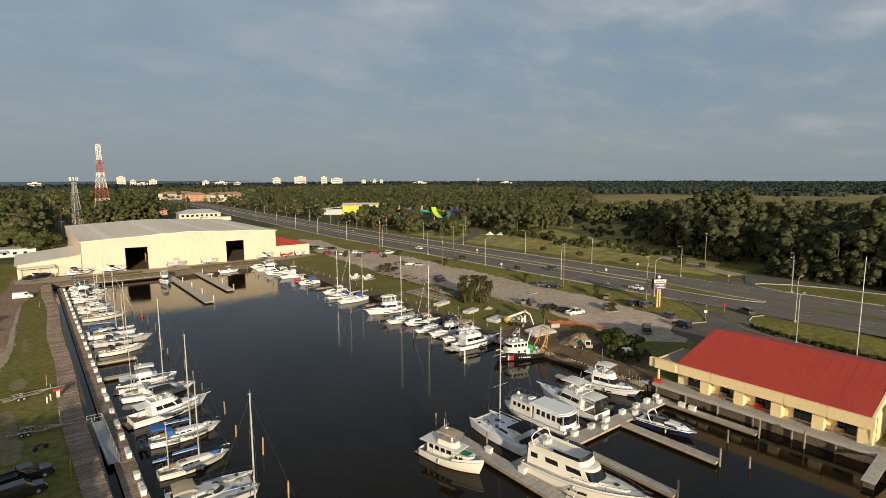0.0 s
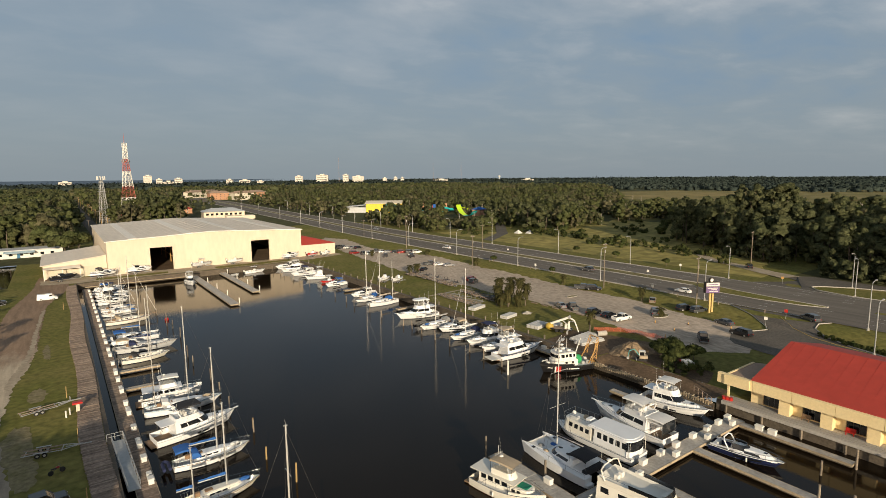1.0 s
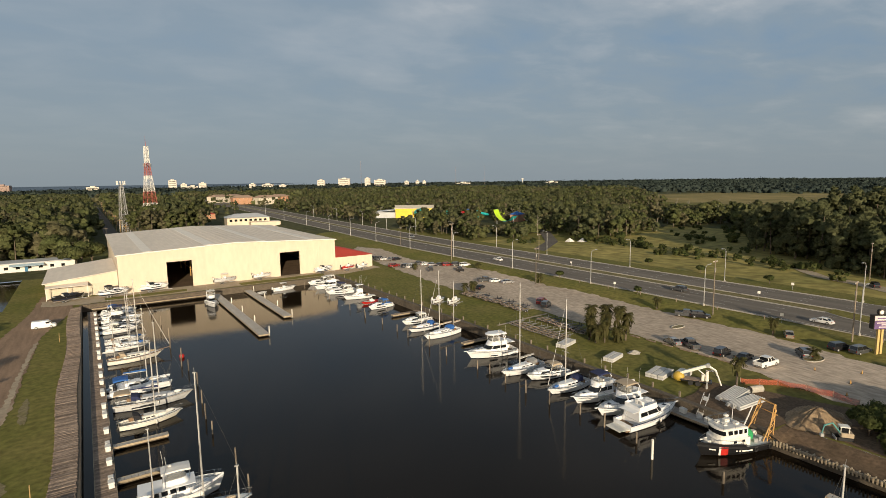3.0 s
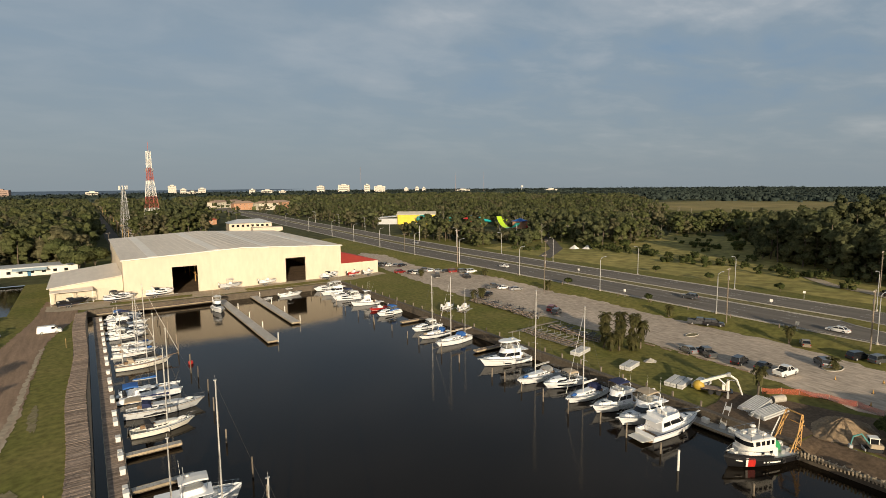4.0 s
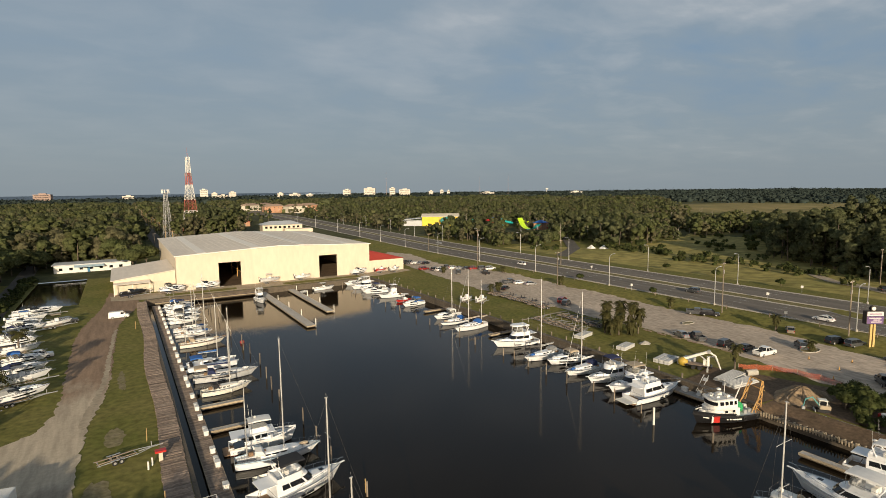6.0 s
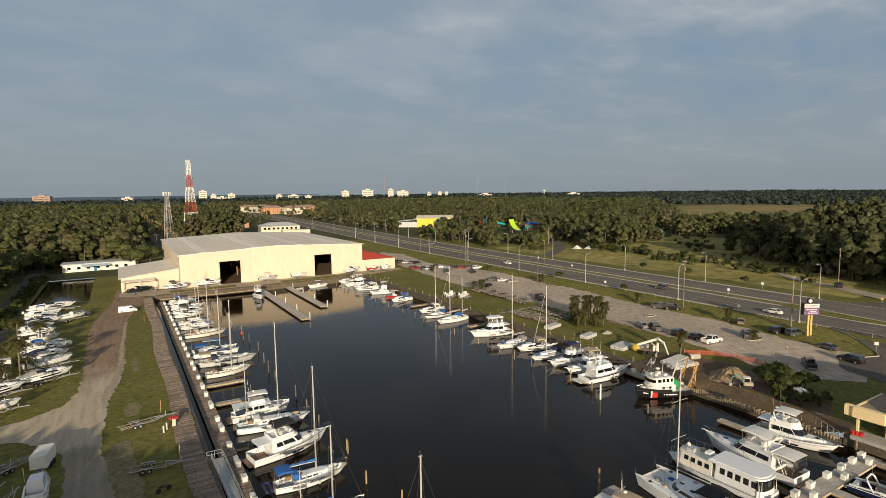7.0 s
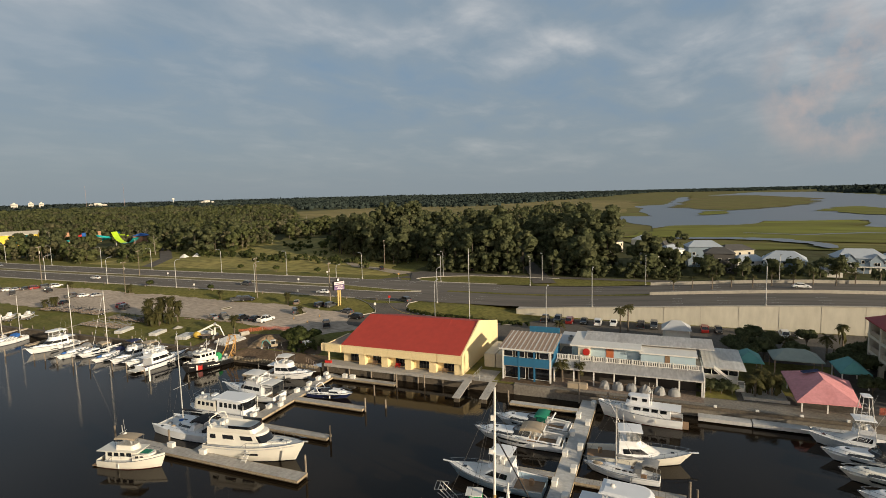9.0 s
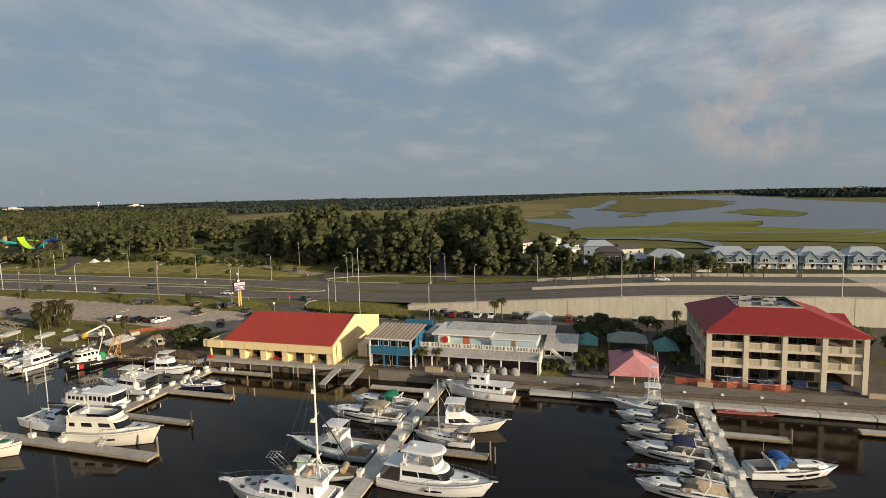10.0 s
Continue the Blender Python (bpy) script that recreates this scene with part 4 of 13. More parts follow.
# dock before the three-storey building
dock("main_dock", 36.0, 87.9, -55.2, -52.7, "pale concrete main dock with white boxes", PALEDOCK, "y", 0.5)
dock("finger_dock", 74.6, 76.0, -64.2, -55.3, "pale finger dock", PALEDOCK, "x", 0.5)
dock("finger_dock", 80.3, 81.6, -92.0, -75.6, "pale floating dock by itself", PALEDOCK, "x", 0.5)
dock("finger_dock", 51.0, 52.4, -68.2, -55.3, "pale finger dock", PALEDOCK, "x", 0.5)
# right side small finger docks
dock("finger_dock", 79.4, 88.3, 174.4, 175.6, "low dark finger dock at the bulkhead", WOOD, "y", 0.4)
dock("finger_dock", 80.2, 88.3, 140.9, 142.1, "low dark finger dock at the bulkhead", WOOD, "y", 0.4)
dock("finger_dock", 85.9, 88.1, 84, 92, "low pale floating dock at the bulkhead", DOCKW, "x", 0.4)
for y in (131, 120):
    dock("finger_dock", 9.4, 16.6, y - 0.5, y + 0.5, "narrow timber finger dock", DOCKW, "y", 0.4)


# ---- buildings ----
def ribbed(m, x0, x1, y0, z0, z1, step=1.2, h=0.05, side="y"):
    """Thin upright ribs on a sheet-metal wall."""
    x = x0
    while x < x1:
        if side == "y":
            m.box(x - 0.04, x + 0.04, y0 - h, y0, z0, z1(x))
        else:
            m.box(y0 - h, y0, x - 0.04, x + 0.04, z0, z1(x))
        x += step
    return m


def gable_roof(m, x0, x1, y0, y1, xr, z0, zr, z1, t=0.25):
    m.slab([(x0, y0, z0), (xr, y0, zr), (xr, y1, zr), (x0, y1, z0)], t)
    m.slab([(xr, y0, zr), (x1, y0, z1), (x1, y1, z1), (xr, y1, zr)], t)
    return m


def wall_y(m, y0, y1, x0, x1, z0, top, holes=()):
    """A wall of thickness y0..y1 along x with openings (a, b, c, d): x from a to b, z from c to d. top(x) gives its height."""
    xs = sorted({x0, x1, *[v for h in holes for v in h[:2]], *([54.7] if x0 < 54.7 < x1 else [])})
    for a, b in zip(xs, xs[1:]):
        cuts = sorted((h[2], h[3]) for h in holes if h[0] < (a + b) / 2 < h[1])
        z = z0
        for c, d in cuts + [(None, None)]:
            ta, tb = (c, c) if c is not None else (top(a), top(b))
            if c is None or c > z + 0.01:
                q = [(a, y0, z), (b, y0, z), (b, y0, tb), (a, y0, ta)]
                m.face(q)
                m.face([(p[0], y1, p[2]) for p in reversed(q)])
            z = d
    for a, b, c, d in holes:
        m.face([(a, y0, c), (a, y1, c), (a, y1, d), (a, y0, d)]).face([(b, y0, c), (b, y0, d), (b, y1, d), (b, y1, c)])
        m.face([(a, y0, d), (a, y1, d), (b, y1, d), (b, y0, d)]).face([(a, y0, c), (b, y0, c), (b, y1, c), (a, y1, c)])
    m.face([(x0, y0, z0), (x0, y0, top(x0)), (x0, y1, top(x0)), (x0, y1, z0)])
    m.face([(x1, y0, z0), (x1, y1, z0), (x1, y1, top(x1)), (x1, y0, top(x1))])
    return m


def wall_x(m, x0, x1, y0, y1, z0, z1, holes=()):
    """The same along y with a level top."""
    n = MB()
    wall_y(n, x0, x1, y0, y1, z0, lambda q: z1, holes)
    k = len(m.v)
    m.v += [(v[1], v[0], v[2]) for v in n.v]
    m.f += [tuple(k + i for i in reversed(f)) for f in n.f]
    m.m += n.m
    return m


def window_at(parent, axis, at, a, b, c, d, bars=1, frame_mat=None, deep=0.0, sgn=-1):
    """A glazed window in the plane axis = at: from a to b along, c to d up. sgn: the side that faces out."""
    fm = frame_mat or WHITEP

    def bx(m, p, q, r, s, o0, o1):
        lo, hi = sorted((at + sgn * o0, at + sgn * o1))
        return m.box(lo, hi, p, q, r, s) if axis == "x" else m.box(p, q, lo, hi, r, s)
    wf = part("window_frame", bx(bx(bx(bx(MB(), a, a + 0.08, c, d, -deep, 0.04 - deep), b - 0.08, b, c, d, -deep, 0.04 - deep), a, b, d - 0.08, d, -deep, 0.04 - deep), a, b, c, c + 0.08, -deep, 0.05 - deep), fm, parent)
    w = (b - a - 0.16) / (bars + 1)
    for i in range(bars + 1):
        p = a + 0.08 + i * w
        part("pane", bx(MB(), p + 0.02, p + w - 0.02, c + 0.08, d - 0.08, -deep - 0.01, 0.012 - deep), GLASS, wf)
    return wf


# storage shed
shed = thing("storage_shed", "long cream metal boat storage shed with grey roof", "shed")
XA, XB, XR, YF, YR = 16.3, 93.8, 54.7, 251.0, 345.0
top = lambda x: 13.0 + 1.6 * (1 - abs(x - XR) / 38.8)
part("front_wall", wall_y(MB(), YF, YF + 0.4, XA, XB, 0, top, ((31.0, 39.2, 0.0, 9.5), (70.8, 78.7, 0.0, 9.4))), CREAM, shed)
rm = MB()
ribbed(rm, XA + 0.6, 30.8, YF, 0.1, lambda x: top(x) - 0.1, 1.0)
ribbed(rm, 39.8, 70.6, YF, 0.1, lambda x: top(x) - 0.1, 1.0)
ribbed(rm, 79.2, XB - 0.2, YF, 0.1, lambda x: top(x) - 0.1, 1.0)
tagged(part("wall_rib", rm, CREAM, shed), kind="stuff")
part("side_wall", MB().box(XA, XA + 0.4, YF + 0.4, YR, 0, 13.0), CREAM, shed)
part("side_wall", MB().box(XB - 0.4, XB, YF + 0.4, YR, 0, 13.0), CREAM, shed)
part("back_wall", wall_y(MB(), YR, YR + 0.4, XA, XB, 0, top), CREAM, shed)
part("roof", gable_roof(MB(), XA - 0.5, XB + 0.5, YF - 0.5, YR + 0.9, XR, 13.15, 14.85, 13.15), ROOFM, shed)
rs = MB()
for x in [XA + 1.5 + 2.4 * i for i in range(32)]:
    z = 13.15 + 1.7 * (1 - abs(x - XR) / 38.9)
    rs.box(x - 0.05, x + 0.05, YF - 0.4, YR + 0.8, z, z + 0.06)
tagged(part("roof_seam", rs, ROOFM, shed), kind="stuff")
for a, b in ((24, 27), (44, 47.5), (63, 66), (83, 86)):
    za, zb = 13.2 + 1.7 * (1 - abs(a - XR) / 38.9), 13.2 + 1.7 * (1 - abs(b - XR) / 38.9)
    part("skylight", MB().slab([(a, YF + 1, za + 0.03), (b, YF + 1, zb + 0.03), (b, YR - 2, zb + 0.03), (a, YR - 2, za + 0.03)], 0.1), SKYLITE, shed)
part("eave_trim", MB().slab([(XA - 0.6, YF - 0.6, 13.2), (XR, YF - 0.6, 14.9), (XR, YF - 0.5, 14.9), (XA - 0.6, YF - 0.5, 13.2)], 0.35).slab([(XR, YF - 0.6, 14.9), (XB + 0.6, YF - 0.6, 13.2), (XB + 0.6, YF - 0.5, 13.2), (XR, YF - 0.5, 14.9)], 0.35), WHITEP, shed)
for a, b in ((31.0, 39.2), (70.8, 78.7)):
    part("door_frame", MB().box(a - 0.25, a, YF - 0.1, YF, 0, 9.7).box(b, b + 0.25, YF - 0.1, YF, 0, 9.7).box(a, b, YF - 0.1, YF, 9.5, 9.75), CREAM, shed)
    part("sliding_door", MB().box(b + 0.3, b + 4.6, YF - 0.22, YF - 0.1, 0.1, 9.6), CREAM, shed)
part("slab", MB().box(XA, XB, YF, YR, -0.05, 0.03), MUD, shed)
rack = MB()
for x in (42, 47, 52, 57, 62, 67):
    for y in (262, 275, 288, 301):
        rack.box(x - 0.15, x + 0.15, y - 0.15, y + 0.15, 0, 10)
    for z in (3, 6, 9):
        rack.box(x - 0.1, x + 0.1, 262, 301, z, z + 0.25)
part("storage_rack", rack, BUFF, shed, "orange steel boat rack")
an = thing("workshop", "low cream workshop with two pale roller doors", "building")
part("front_wall", wall_y(MB(), 255.0, 255.3, -4.0, 16.2, 0, lambda x: 5.2 + 2.3 * (x + 4) / 20.2, ((-3.0, 1.6, 0, 3.6), (2.4, 7.0, 0, 3.6), (8.0, 12.4, 0, 3.9))), CREAM, an)
part("side_wall", MB().box(-4.0, -3.7, 255.3, 292, 0, 5.2), CREAM, an)
part("back_wall", MB().box(-4.0, 16.2, 292, 292.3, 0, 5.2), CREAM, an)
part("roof", MB().slab([(-4.8, 254.3, 5.35), (16.2, 254.3, 7.75), (16.2, 293, 7.75), (-4.8, 293, 5.35)], 0.22), ROOFM, an)
for a, b, c in ((-3.0, 1.6, 3.6), (2.4, 7.0, 3.6), (8.0, 12.4, 3.9)):
    dm = MB()
    for k in range(9):
        dm.box(a, b, 255.12 + 0.02 * (k % 2), 255.2, c * k / 9, c * (k + 1) / 9)
    part("roller_door", dm, STUCCO, an)
part("awning", MB().slab([(-4.0, 251.6, 4.2), (7.6, 251.6, 4.2), (7.6, 255, 4.9), (-4.0, 255, 4.5)], 0.15), ROOFM, an)
for x in (-3.8, 1.9, 7.4):
    part("awning_post", MB().box(x - 0.08, x + 0.08, 251.7, 251.9, 0, 4.15), WHITEP, an)
ra = thing("shop_wing", "cream shop wing with a sloping red metal roof", "building")
part("front_wall", MB().box(94.0, 111.0, 251.6, 251.9, 0, 5.3), CREAM, ra)
part("side_wall", MB().box(110.7, 111, 251.9, 275, 0, 5.2), CREAM, ra)
part("roof", MB().face([(94.1, 251.3, 5.32), (111.4, 251.3, 5.32), (94.1, 263, 9.8)]).face([(111.4, 251.3, 5.32), (111.4, 275, 5.32), (94.1, 275, 9.8), (94.1, 263, 9.8)]).face([(94.1, 251.3, 5.3), (94.1, 275, 5.3), (111.4, 275, 5.3), (111.4, 251.3, 5.3)]), REDROOF, ra)

# red-roofed waterside building on piles
hb = thing("waterside_building", "yellow waterside building with a red metal roof", "building")
X0, X1, Y0, Y1 = 91.2, 115.5, 19.0, 47.5
for i in range(5):
    a = Y0 + 1.0 + i * 5.6
    part("pier_wall", MB().box(89.9, 91.2, a - 0.75, a + 0.75, 0, 2.6), YELLOW, hb)
part("front_wall", wall_x(MB(), X0, X0 + 0.3, Y0, Y1, 0, 4.0, [(Y0 + 2.1 + i * 5.6, Y0 + 4.6 + i * 5.6, 0.15, 2.05) for i in range(5)]), YELLOW, hb)
for i in range(5):
    window_at(hb, "x", X0 + 0.1, Y0 + 2.1 + i * 5.6, Y0 + 4.6 + i * 5.6, 0.15, 2.05, 2, BUFFPOST)
for i in range(6):
    a = Y0 - 0.2 + i * 5.62
    part("fascia", MB().box(89.3, 90.0, a, a + 5.56, 2.5, 4.15), YELLOW, hb)
part("side_wall", MB().box(X0, X1, Y1, Y1 + 0.3, 0, 4.2), YELLOW, hb)
gw = MB()
gp = [(89.6, 4.1), (101.7, 8.75), (X1, 5.6), (X1, 0), (89.9, 0)]
gw.face([(x, Y0, z) for x, z in reversed(gp)]).face([(x, Y0 + 0.3, z) for x, z in gp])
for i in range(len(gp)):
    (a, c), (b, d) = gp[i], gp[(i + 1) % len(gp)]
    gw.face([(a, Y0, c), (b, Y0, d), (b, Y0 + 0.3, d), (a, Y0 + 0.3, c)])
part("gable_wall", gw, YELLOW, hb)
part("back_wall", MB().box(X1 - 0.3, X1, Y0 + 0.3, Y1 + 0.3, 0, 5.0), YELLOW, hb)
part("roof", MB().slab([(89.7, Y0 + 0.35, 4.22), (101.7, Y0 + 0.35, 8.5), (101.7, 46.6, 8.5), (89.7, 47.4, 4.22)], 0.18).slab([(101.7, Y0 + 0.35, 8.5), (115.4, Y0 + 0.35, 5.4), (115.4, 46.6, 5.4), (101.7, 46.6, 8.5)], 0.18), REDROOF, hb)
seam = MB()
for i in range(16):
    y = Y0 + 1.4 + i * 1.7
    seam.slab([(89.75, y, 4.24), (101.65, y, 8.52), (101.65, y + 0.03, 8.52), (89.75, y + 0.03, 4.24)], 0.04)
tagged(part("roof_seam", seam, REDROOF, hb), kind="stuff")
part("canopy_roof", MB().slab([(89.3, 47.4, 4.1), (89.3, 51.2, 4.0), (99, 51.2, 4.0), (101, 47.4, 4.1)], 0.25), TANROOF, hb)
part("canopy_fascia", MB().box(89.1, 89.4, 47.3, 51.3, 2.5, 4.12).box(89.4, 99, 51.0, 51.3, 2.5, 4.12), YELLOW, hb)
part("canopy_post", MB().box(89.6, 89.9, 50.6, 50.9, 0, 2.5), YELLOW, hb)
plank = MB().box(88.0, 91.2, -0.20, 0.20, -0.12, 0.0)
first = part("deck_board", plank, DOCKW, hb)
first.location.y = 16.7
for i in range(1, 80):
    nb = new("deck_board", first.data)
    nb.parent = hb
    nb.location = (0.012 * math.sin(i * 2.3), 16.7 + i * 0.4316, 0.004 * math.sin(i * 3.7))
part("deck_beam", MB().box(88.0, 88.25, 16.5, 51.0, -0.55, -0.12), DOCKW, hb)
for i in range(7):
    y = 17.2 + i * 5.5
    part("deck_pile", MB().tube([(88.2, y, -4), (88.2, y, -0.3)], 0.16, 8), PILE, hb)
part("deck_floor", MB().box(91.2, 115.5, 19, 47.5, -0.3, 0.05), CONCRETE, hb)
for y, c in ((22.5, TEAK), (33.4, REDPAINT), (39.0, TEAK)):
    b = solid("deck_bench", MB().box(90.2, 90.8, y, y + 1.2, 0.4, 0.48).box(90.7, 90.8, y, y + 1.2, 0.48, 0.95).box(90.25, 90.35, y + 0.1, y + 0.2, 0, 0.4).box(90.25, 90.35, y + 1.0, y + 1.1, 0, 0.4), c, "small wooden bench on the terrace", "bench", "terrace benches")
# gangways with rails at both ends of the terrace
for (x0, y0, x1, y1) in ((81.0, 16.4, 88.0, 17.2), (82.0, 11.4, 89.4, 12.2)):
    gk = thing("gangway", "sloping timber gangway down to the water", "gangway")
    part("tread", MB().slab([(x0, y0, -1.0), (x1, y0, 0.02), (x1, y0 + 1.5, 0.02), (x0, y0 + 1.5, -1.0)], 0.15), DOCKW, gk)
    part("support", MB().box(x0 + 0.3, x0 + 0.6, y0 + 0.2, y0 + 1.3, -3.5, -1.1), DARKWALL, gk)


def railing(name, pts, label, h=1.0, every=1.6, r=0.03, material=None, bars=2):
    rl = thing(name, label, "railing", "railings")
    m = MB()
    for k in range(bars):
        m.tube([(p[0], p[1], p[2] + h * (k + 1) / bars) for p in pts], r, 4)
    part("rail", m, material or GALV, rl)
    for a, b in zip(pts, pts[1:]):
        a, b = Vector(a), Vector(b)
        n = max(1, int((b - a).length / every))
        for i in range(n + 1):
            p = a + (b - a) * i / n
            part("post", MB().tube([p, p + Vector((0, 0, h))], r * 1.2, 4), material or GALV, rl)
    return rl


railing("railing", [(88.6, 12.6, 0), (88.6, 16.2, 0), (94, 16.2, 0)], "grey metal railing round a landing", 1.0, 1.2, 0.04)
solid("landing", boards(88.4, 95, 12.4, 16.4, 0.0, "x", 0.35, 0.03, 0.12, 9), DOCKW, "timber landing between the buildings", "deck", kind="structure")
railing("railing", [(85.8, 51.5, -0.2), (87.9, 55.6, 0)], "timber railing beside the gangway", 1.1, 1.0, 0.06, WOOD)
for y, l in ((14.2, 5.0), (11.6, 3.0)):
    solid("container", MB().rbox(97, 97 + 9.5, y, y + 2.4, 0, 2.9, 0.05), STUCCO, "beige storage container between the buildings", "container")

# blue two-storey building and the long white restaurant
bb = thing("blue_building", "bright blue two-storey building with white trim", "building")
BX, BY0, BY1 = 91.4, 1.2, 10.9
for i in range(4):
    y = BY0 + 0.2 + i * (BY1 - BY0 - 0.4) / 3
    part("post", MB().box(90.7, 91.0, y - 0.15, y + 0.15, 0, 6.3), WHITEP if i in (0, 3) else BLUEP, bb)
part("balcony_front", MB().box(90.75, 91.0, BY0 + 0.3, BY1 - 0.3, 2.9, 4.6), BLUEP, bb)
part("upper_band", MB().box(90.75, 91.0, BY0 + 0.3, BY1 - 0.3, 5.95, 6.35), BLUEP, bb)
part("balcony_floor", MB().box(90.8, 100, BY0, BY1, 2.75, 2.95), WOOD, bb)
# wall coloured near-black to hold the shade behind the balcony
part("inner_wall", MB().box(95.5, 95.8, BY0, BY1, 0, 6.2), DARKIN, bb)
for s in (BY0, BY1 - 0.3):
    part("side_wall", MB().box(94.0, 100, s, s + 0.3, 0, 6.3), BLUEP, bb)
    part("side_rail", MB().box(91.0, 94.0, s, s + 0.2, 2.9, 4.4), BLUEP, bb)
for i in range(4):
    a = BY0 + 0.5 + i * 2.35
    window_at(bb, "x", 91.0, a, a + 1.9, 4.65, 5.9, 0, WHITEP)
for i in range(2):
    a = BY0 + 0.4 + i * 4.7
    window_at(bb, "x", 91.3, a, a + 4.2, 0.3, 2.7, 1, WHITEP)
part("roof", MB().slab([(90.2, BY0 - 0.5, 6.5), (100, BY0 - 0.5, 7.5), (100, BY1 + 0.5, 7.5), (90.2, BY1 + 0.5, 6.5)], 0.2), TANROOF, bb)
for k in range(12):
    y = BY0 - 0.4 + k * 0.9
    part("roof_sheet", MB().slab([(90.1, y, 6.53), (100, y, 7.55), (100, y + (0.16, 0.26, 0.20)[k % 3], 7.55), (90.1, y + (0.16, 0.26, 0.20)[k % 3], 6.53)], 0.05), TINROOF, bb)
part("eave", MB().box(90.15, 90.3, BY0 - 0.5, BY1 + 0.5, 6.2, 6.5), WHITEP, bb)
part("floor", MB().box(89.5, 100, BY0, BY1, -0.1, 0.1), MUD, bb)

def pales(x, y0, y1, z0, z1, gap=0.24, w=0.09):
    """A row of upright balusters between two rails."""
    m = MB().box(x - 0.05, x + 0.05, y0, y1, z0, z0 + 0.1).box(x - 0.06, x + 0.06, y0, y1, z1 - 0.1, z1)
    n = max(2, int((y1 - y0) / gap))
    for k in range(n):
        y = y0 + (k + 0.5) * (y1 - y0) / n
        m.box(x - 0.035, x + 0.035, y - w / 2, y + w / 2, z0 + 0.1, z1 - 0.1)
    return m


wr = thing("restaurant", "long white two-storey restaurant with a deck roof", "building")
RY0, RY1 = -25.2, 1.0
part("lower_roof", MB().slab([(91.9, RY0, 2.95), (95.5, RY0, 3.75), (95.5, RY1, 3.75), (91.9, RY1, 2.95)], 0.18), TINROOF, wr)
sm = MB()
for i in range(86):
    y = RY0 + 0.2 + i * 0.3
    sm.slab([(91.92, y, 2.99), (95.4, y, 3.79), (95.4, y + 0.09, 3.79), (91.92, y + 0.09, 2.99)], 0.05)
tagged(part("roof_rib", sm, TINROOF, wr), kind="stuff")
part("roof_deck", MB().box(95.5, 104, RY0, RY1, 3.6, 3.78), OLDASPHALT, wr)
for i in range(11):
    a = RY0 + 0.15 + i * 2.38
    part("balustrade", pales(95.27, a, a + 2.2, 3.8, 4.75, 0.30, 0.14), WHITEP, wr)
    part("parapet_post", MB().box(95.12, 95.42, a - 0.16, a + 0.02, 3.7, 4.85), WHITEP, wr)
for i in range(8):
    y = RY0 + 0.2 + i * 3.7
    part("porch_post", MB().box(92.1, 92.35, y - 0.12, y + 0.12, 0, 2.85), WHITEP, wr)
# porch shade put into the wall's near-black colour
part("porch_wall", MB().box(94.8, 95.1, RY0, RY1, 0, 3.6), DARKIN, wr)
part("end_wall", MB().box(92.1, 104, RY0 - 0.25, RY0, 0, 3.7), WHITEP, wr)
part("porch_floor", MB().box(89.6, 95, RY0, RY1, -0.1, 0.06), WOOD, wr)
up = part("upper_storey", MB().box(98.5, 108, -14.5, -1.5, 3.8, 5.9), LBLUE, wr)
part("upper_wing", MB().box(97.6, 106, -24.2, -14.6, 3.8, 5.5), LBLUE, wr)
part("roof_edge", MB().box(97.3, 108.3, -14.7, -1.3, 5.9, 6.2), WHITEP, wr)
part("wing_roof_edge", MB().box(97.2, 106.2, -24.5, -14.4, 5.5, 5.75), WHITEP, wr)
part("upper_door", MB().box(98.44, 98.5, -9.6, -8.2, 3.85, 5.7), ORANGEP, wr, "orange painted door")
part("wing_door", MB().box(97.54, 97.6, -19.8, -18.9, 3.85, 5.4), TEAK, wr)
part("plant_wall", MB().box(96.5, 98.4, -5.2, -3.0, 3.8, 5.9), STUCCO, wr)
part("awning_disc", MB().tube([(96.3, -4.6, 5.2), (96.5, -4.6, 5.2)], 0.7, 14), REDPAINT, wr)
tr = MB()
for i in range(78):
    y = -27.5 + i * 0.31
    tr.slab([(101.5, y, 6.21), (107.5, y, 6.56), (107.5, y + 0.12, 6.56), (101.5, y + 0.12, 6.21)], 0.07)
tagged(part("corrugated_rib", tr, TINROOF, wr, "ribbed pale grey corrugated roof"), kind="stuff")
part("corrugated_base", MB().slab([(101.3, -27.6, 6.19), (107.7, -27.6, 6.54), (107.7, -3.4, 6.54), (101.3, -3.4, 6.19)], 0.12), TINROOF, wr)
part("blue_sign_wall", MB().box(112.8, 113.2, 3.4, 10.4, 2.5, 5.3), BLUEP, wr, "blue painted screen wall")
part("back_building", MB().box(104, 114, -24, 2.5, 0, 4.2), STUCCO, wr)
sm = MB().box(104, 114, -24, 2.5, 4.2, 4.35)
part("back_roof", sm, GELGREY, wr)
rnd = random.Random(3)
for k in range(7):
    x, y = rnd.uniform(105, 113), rnd.uniform(-22, 0)
    ac = thing("roof_unit", "grey rooftop ventilation unit", "ventilation unit", "roof units", pose(x, y, 4.36, 0, 0, rnd.uniform(-10, 10)))
    part("cabinet", MB().rbox(-0.6, 0.6, -0.5, 0.5, 0, 0.9, 0.04), GALV, ac)
    part("fan_guard", MB().tube([(0, 0, 0.9), (0, 0, 1.0)], 0.38, 10), RUBBER, ac)
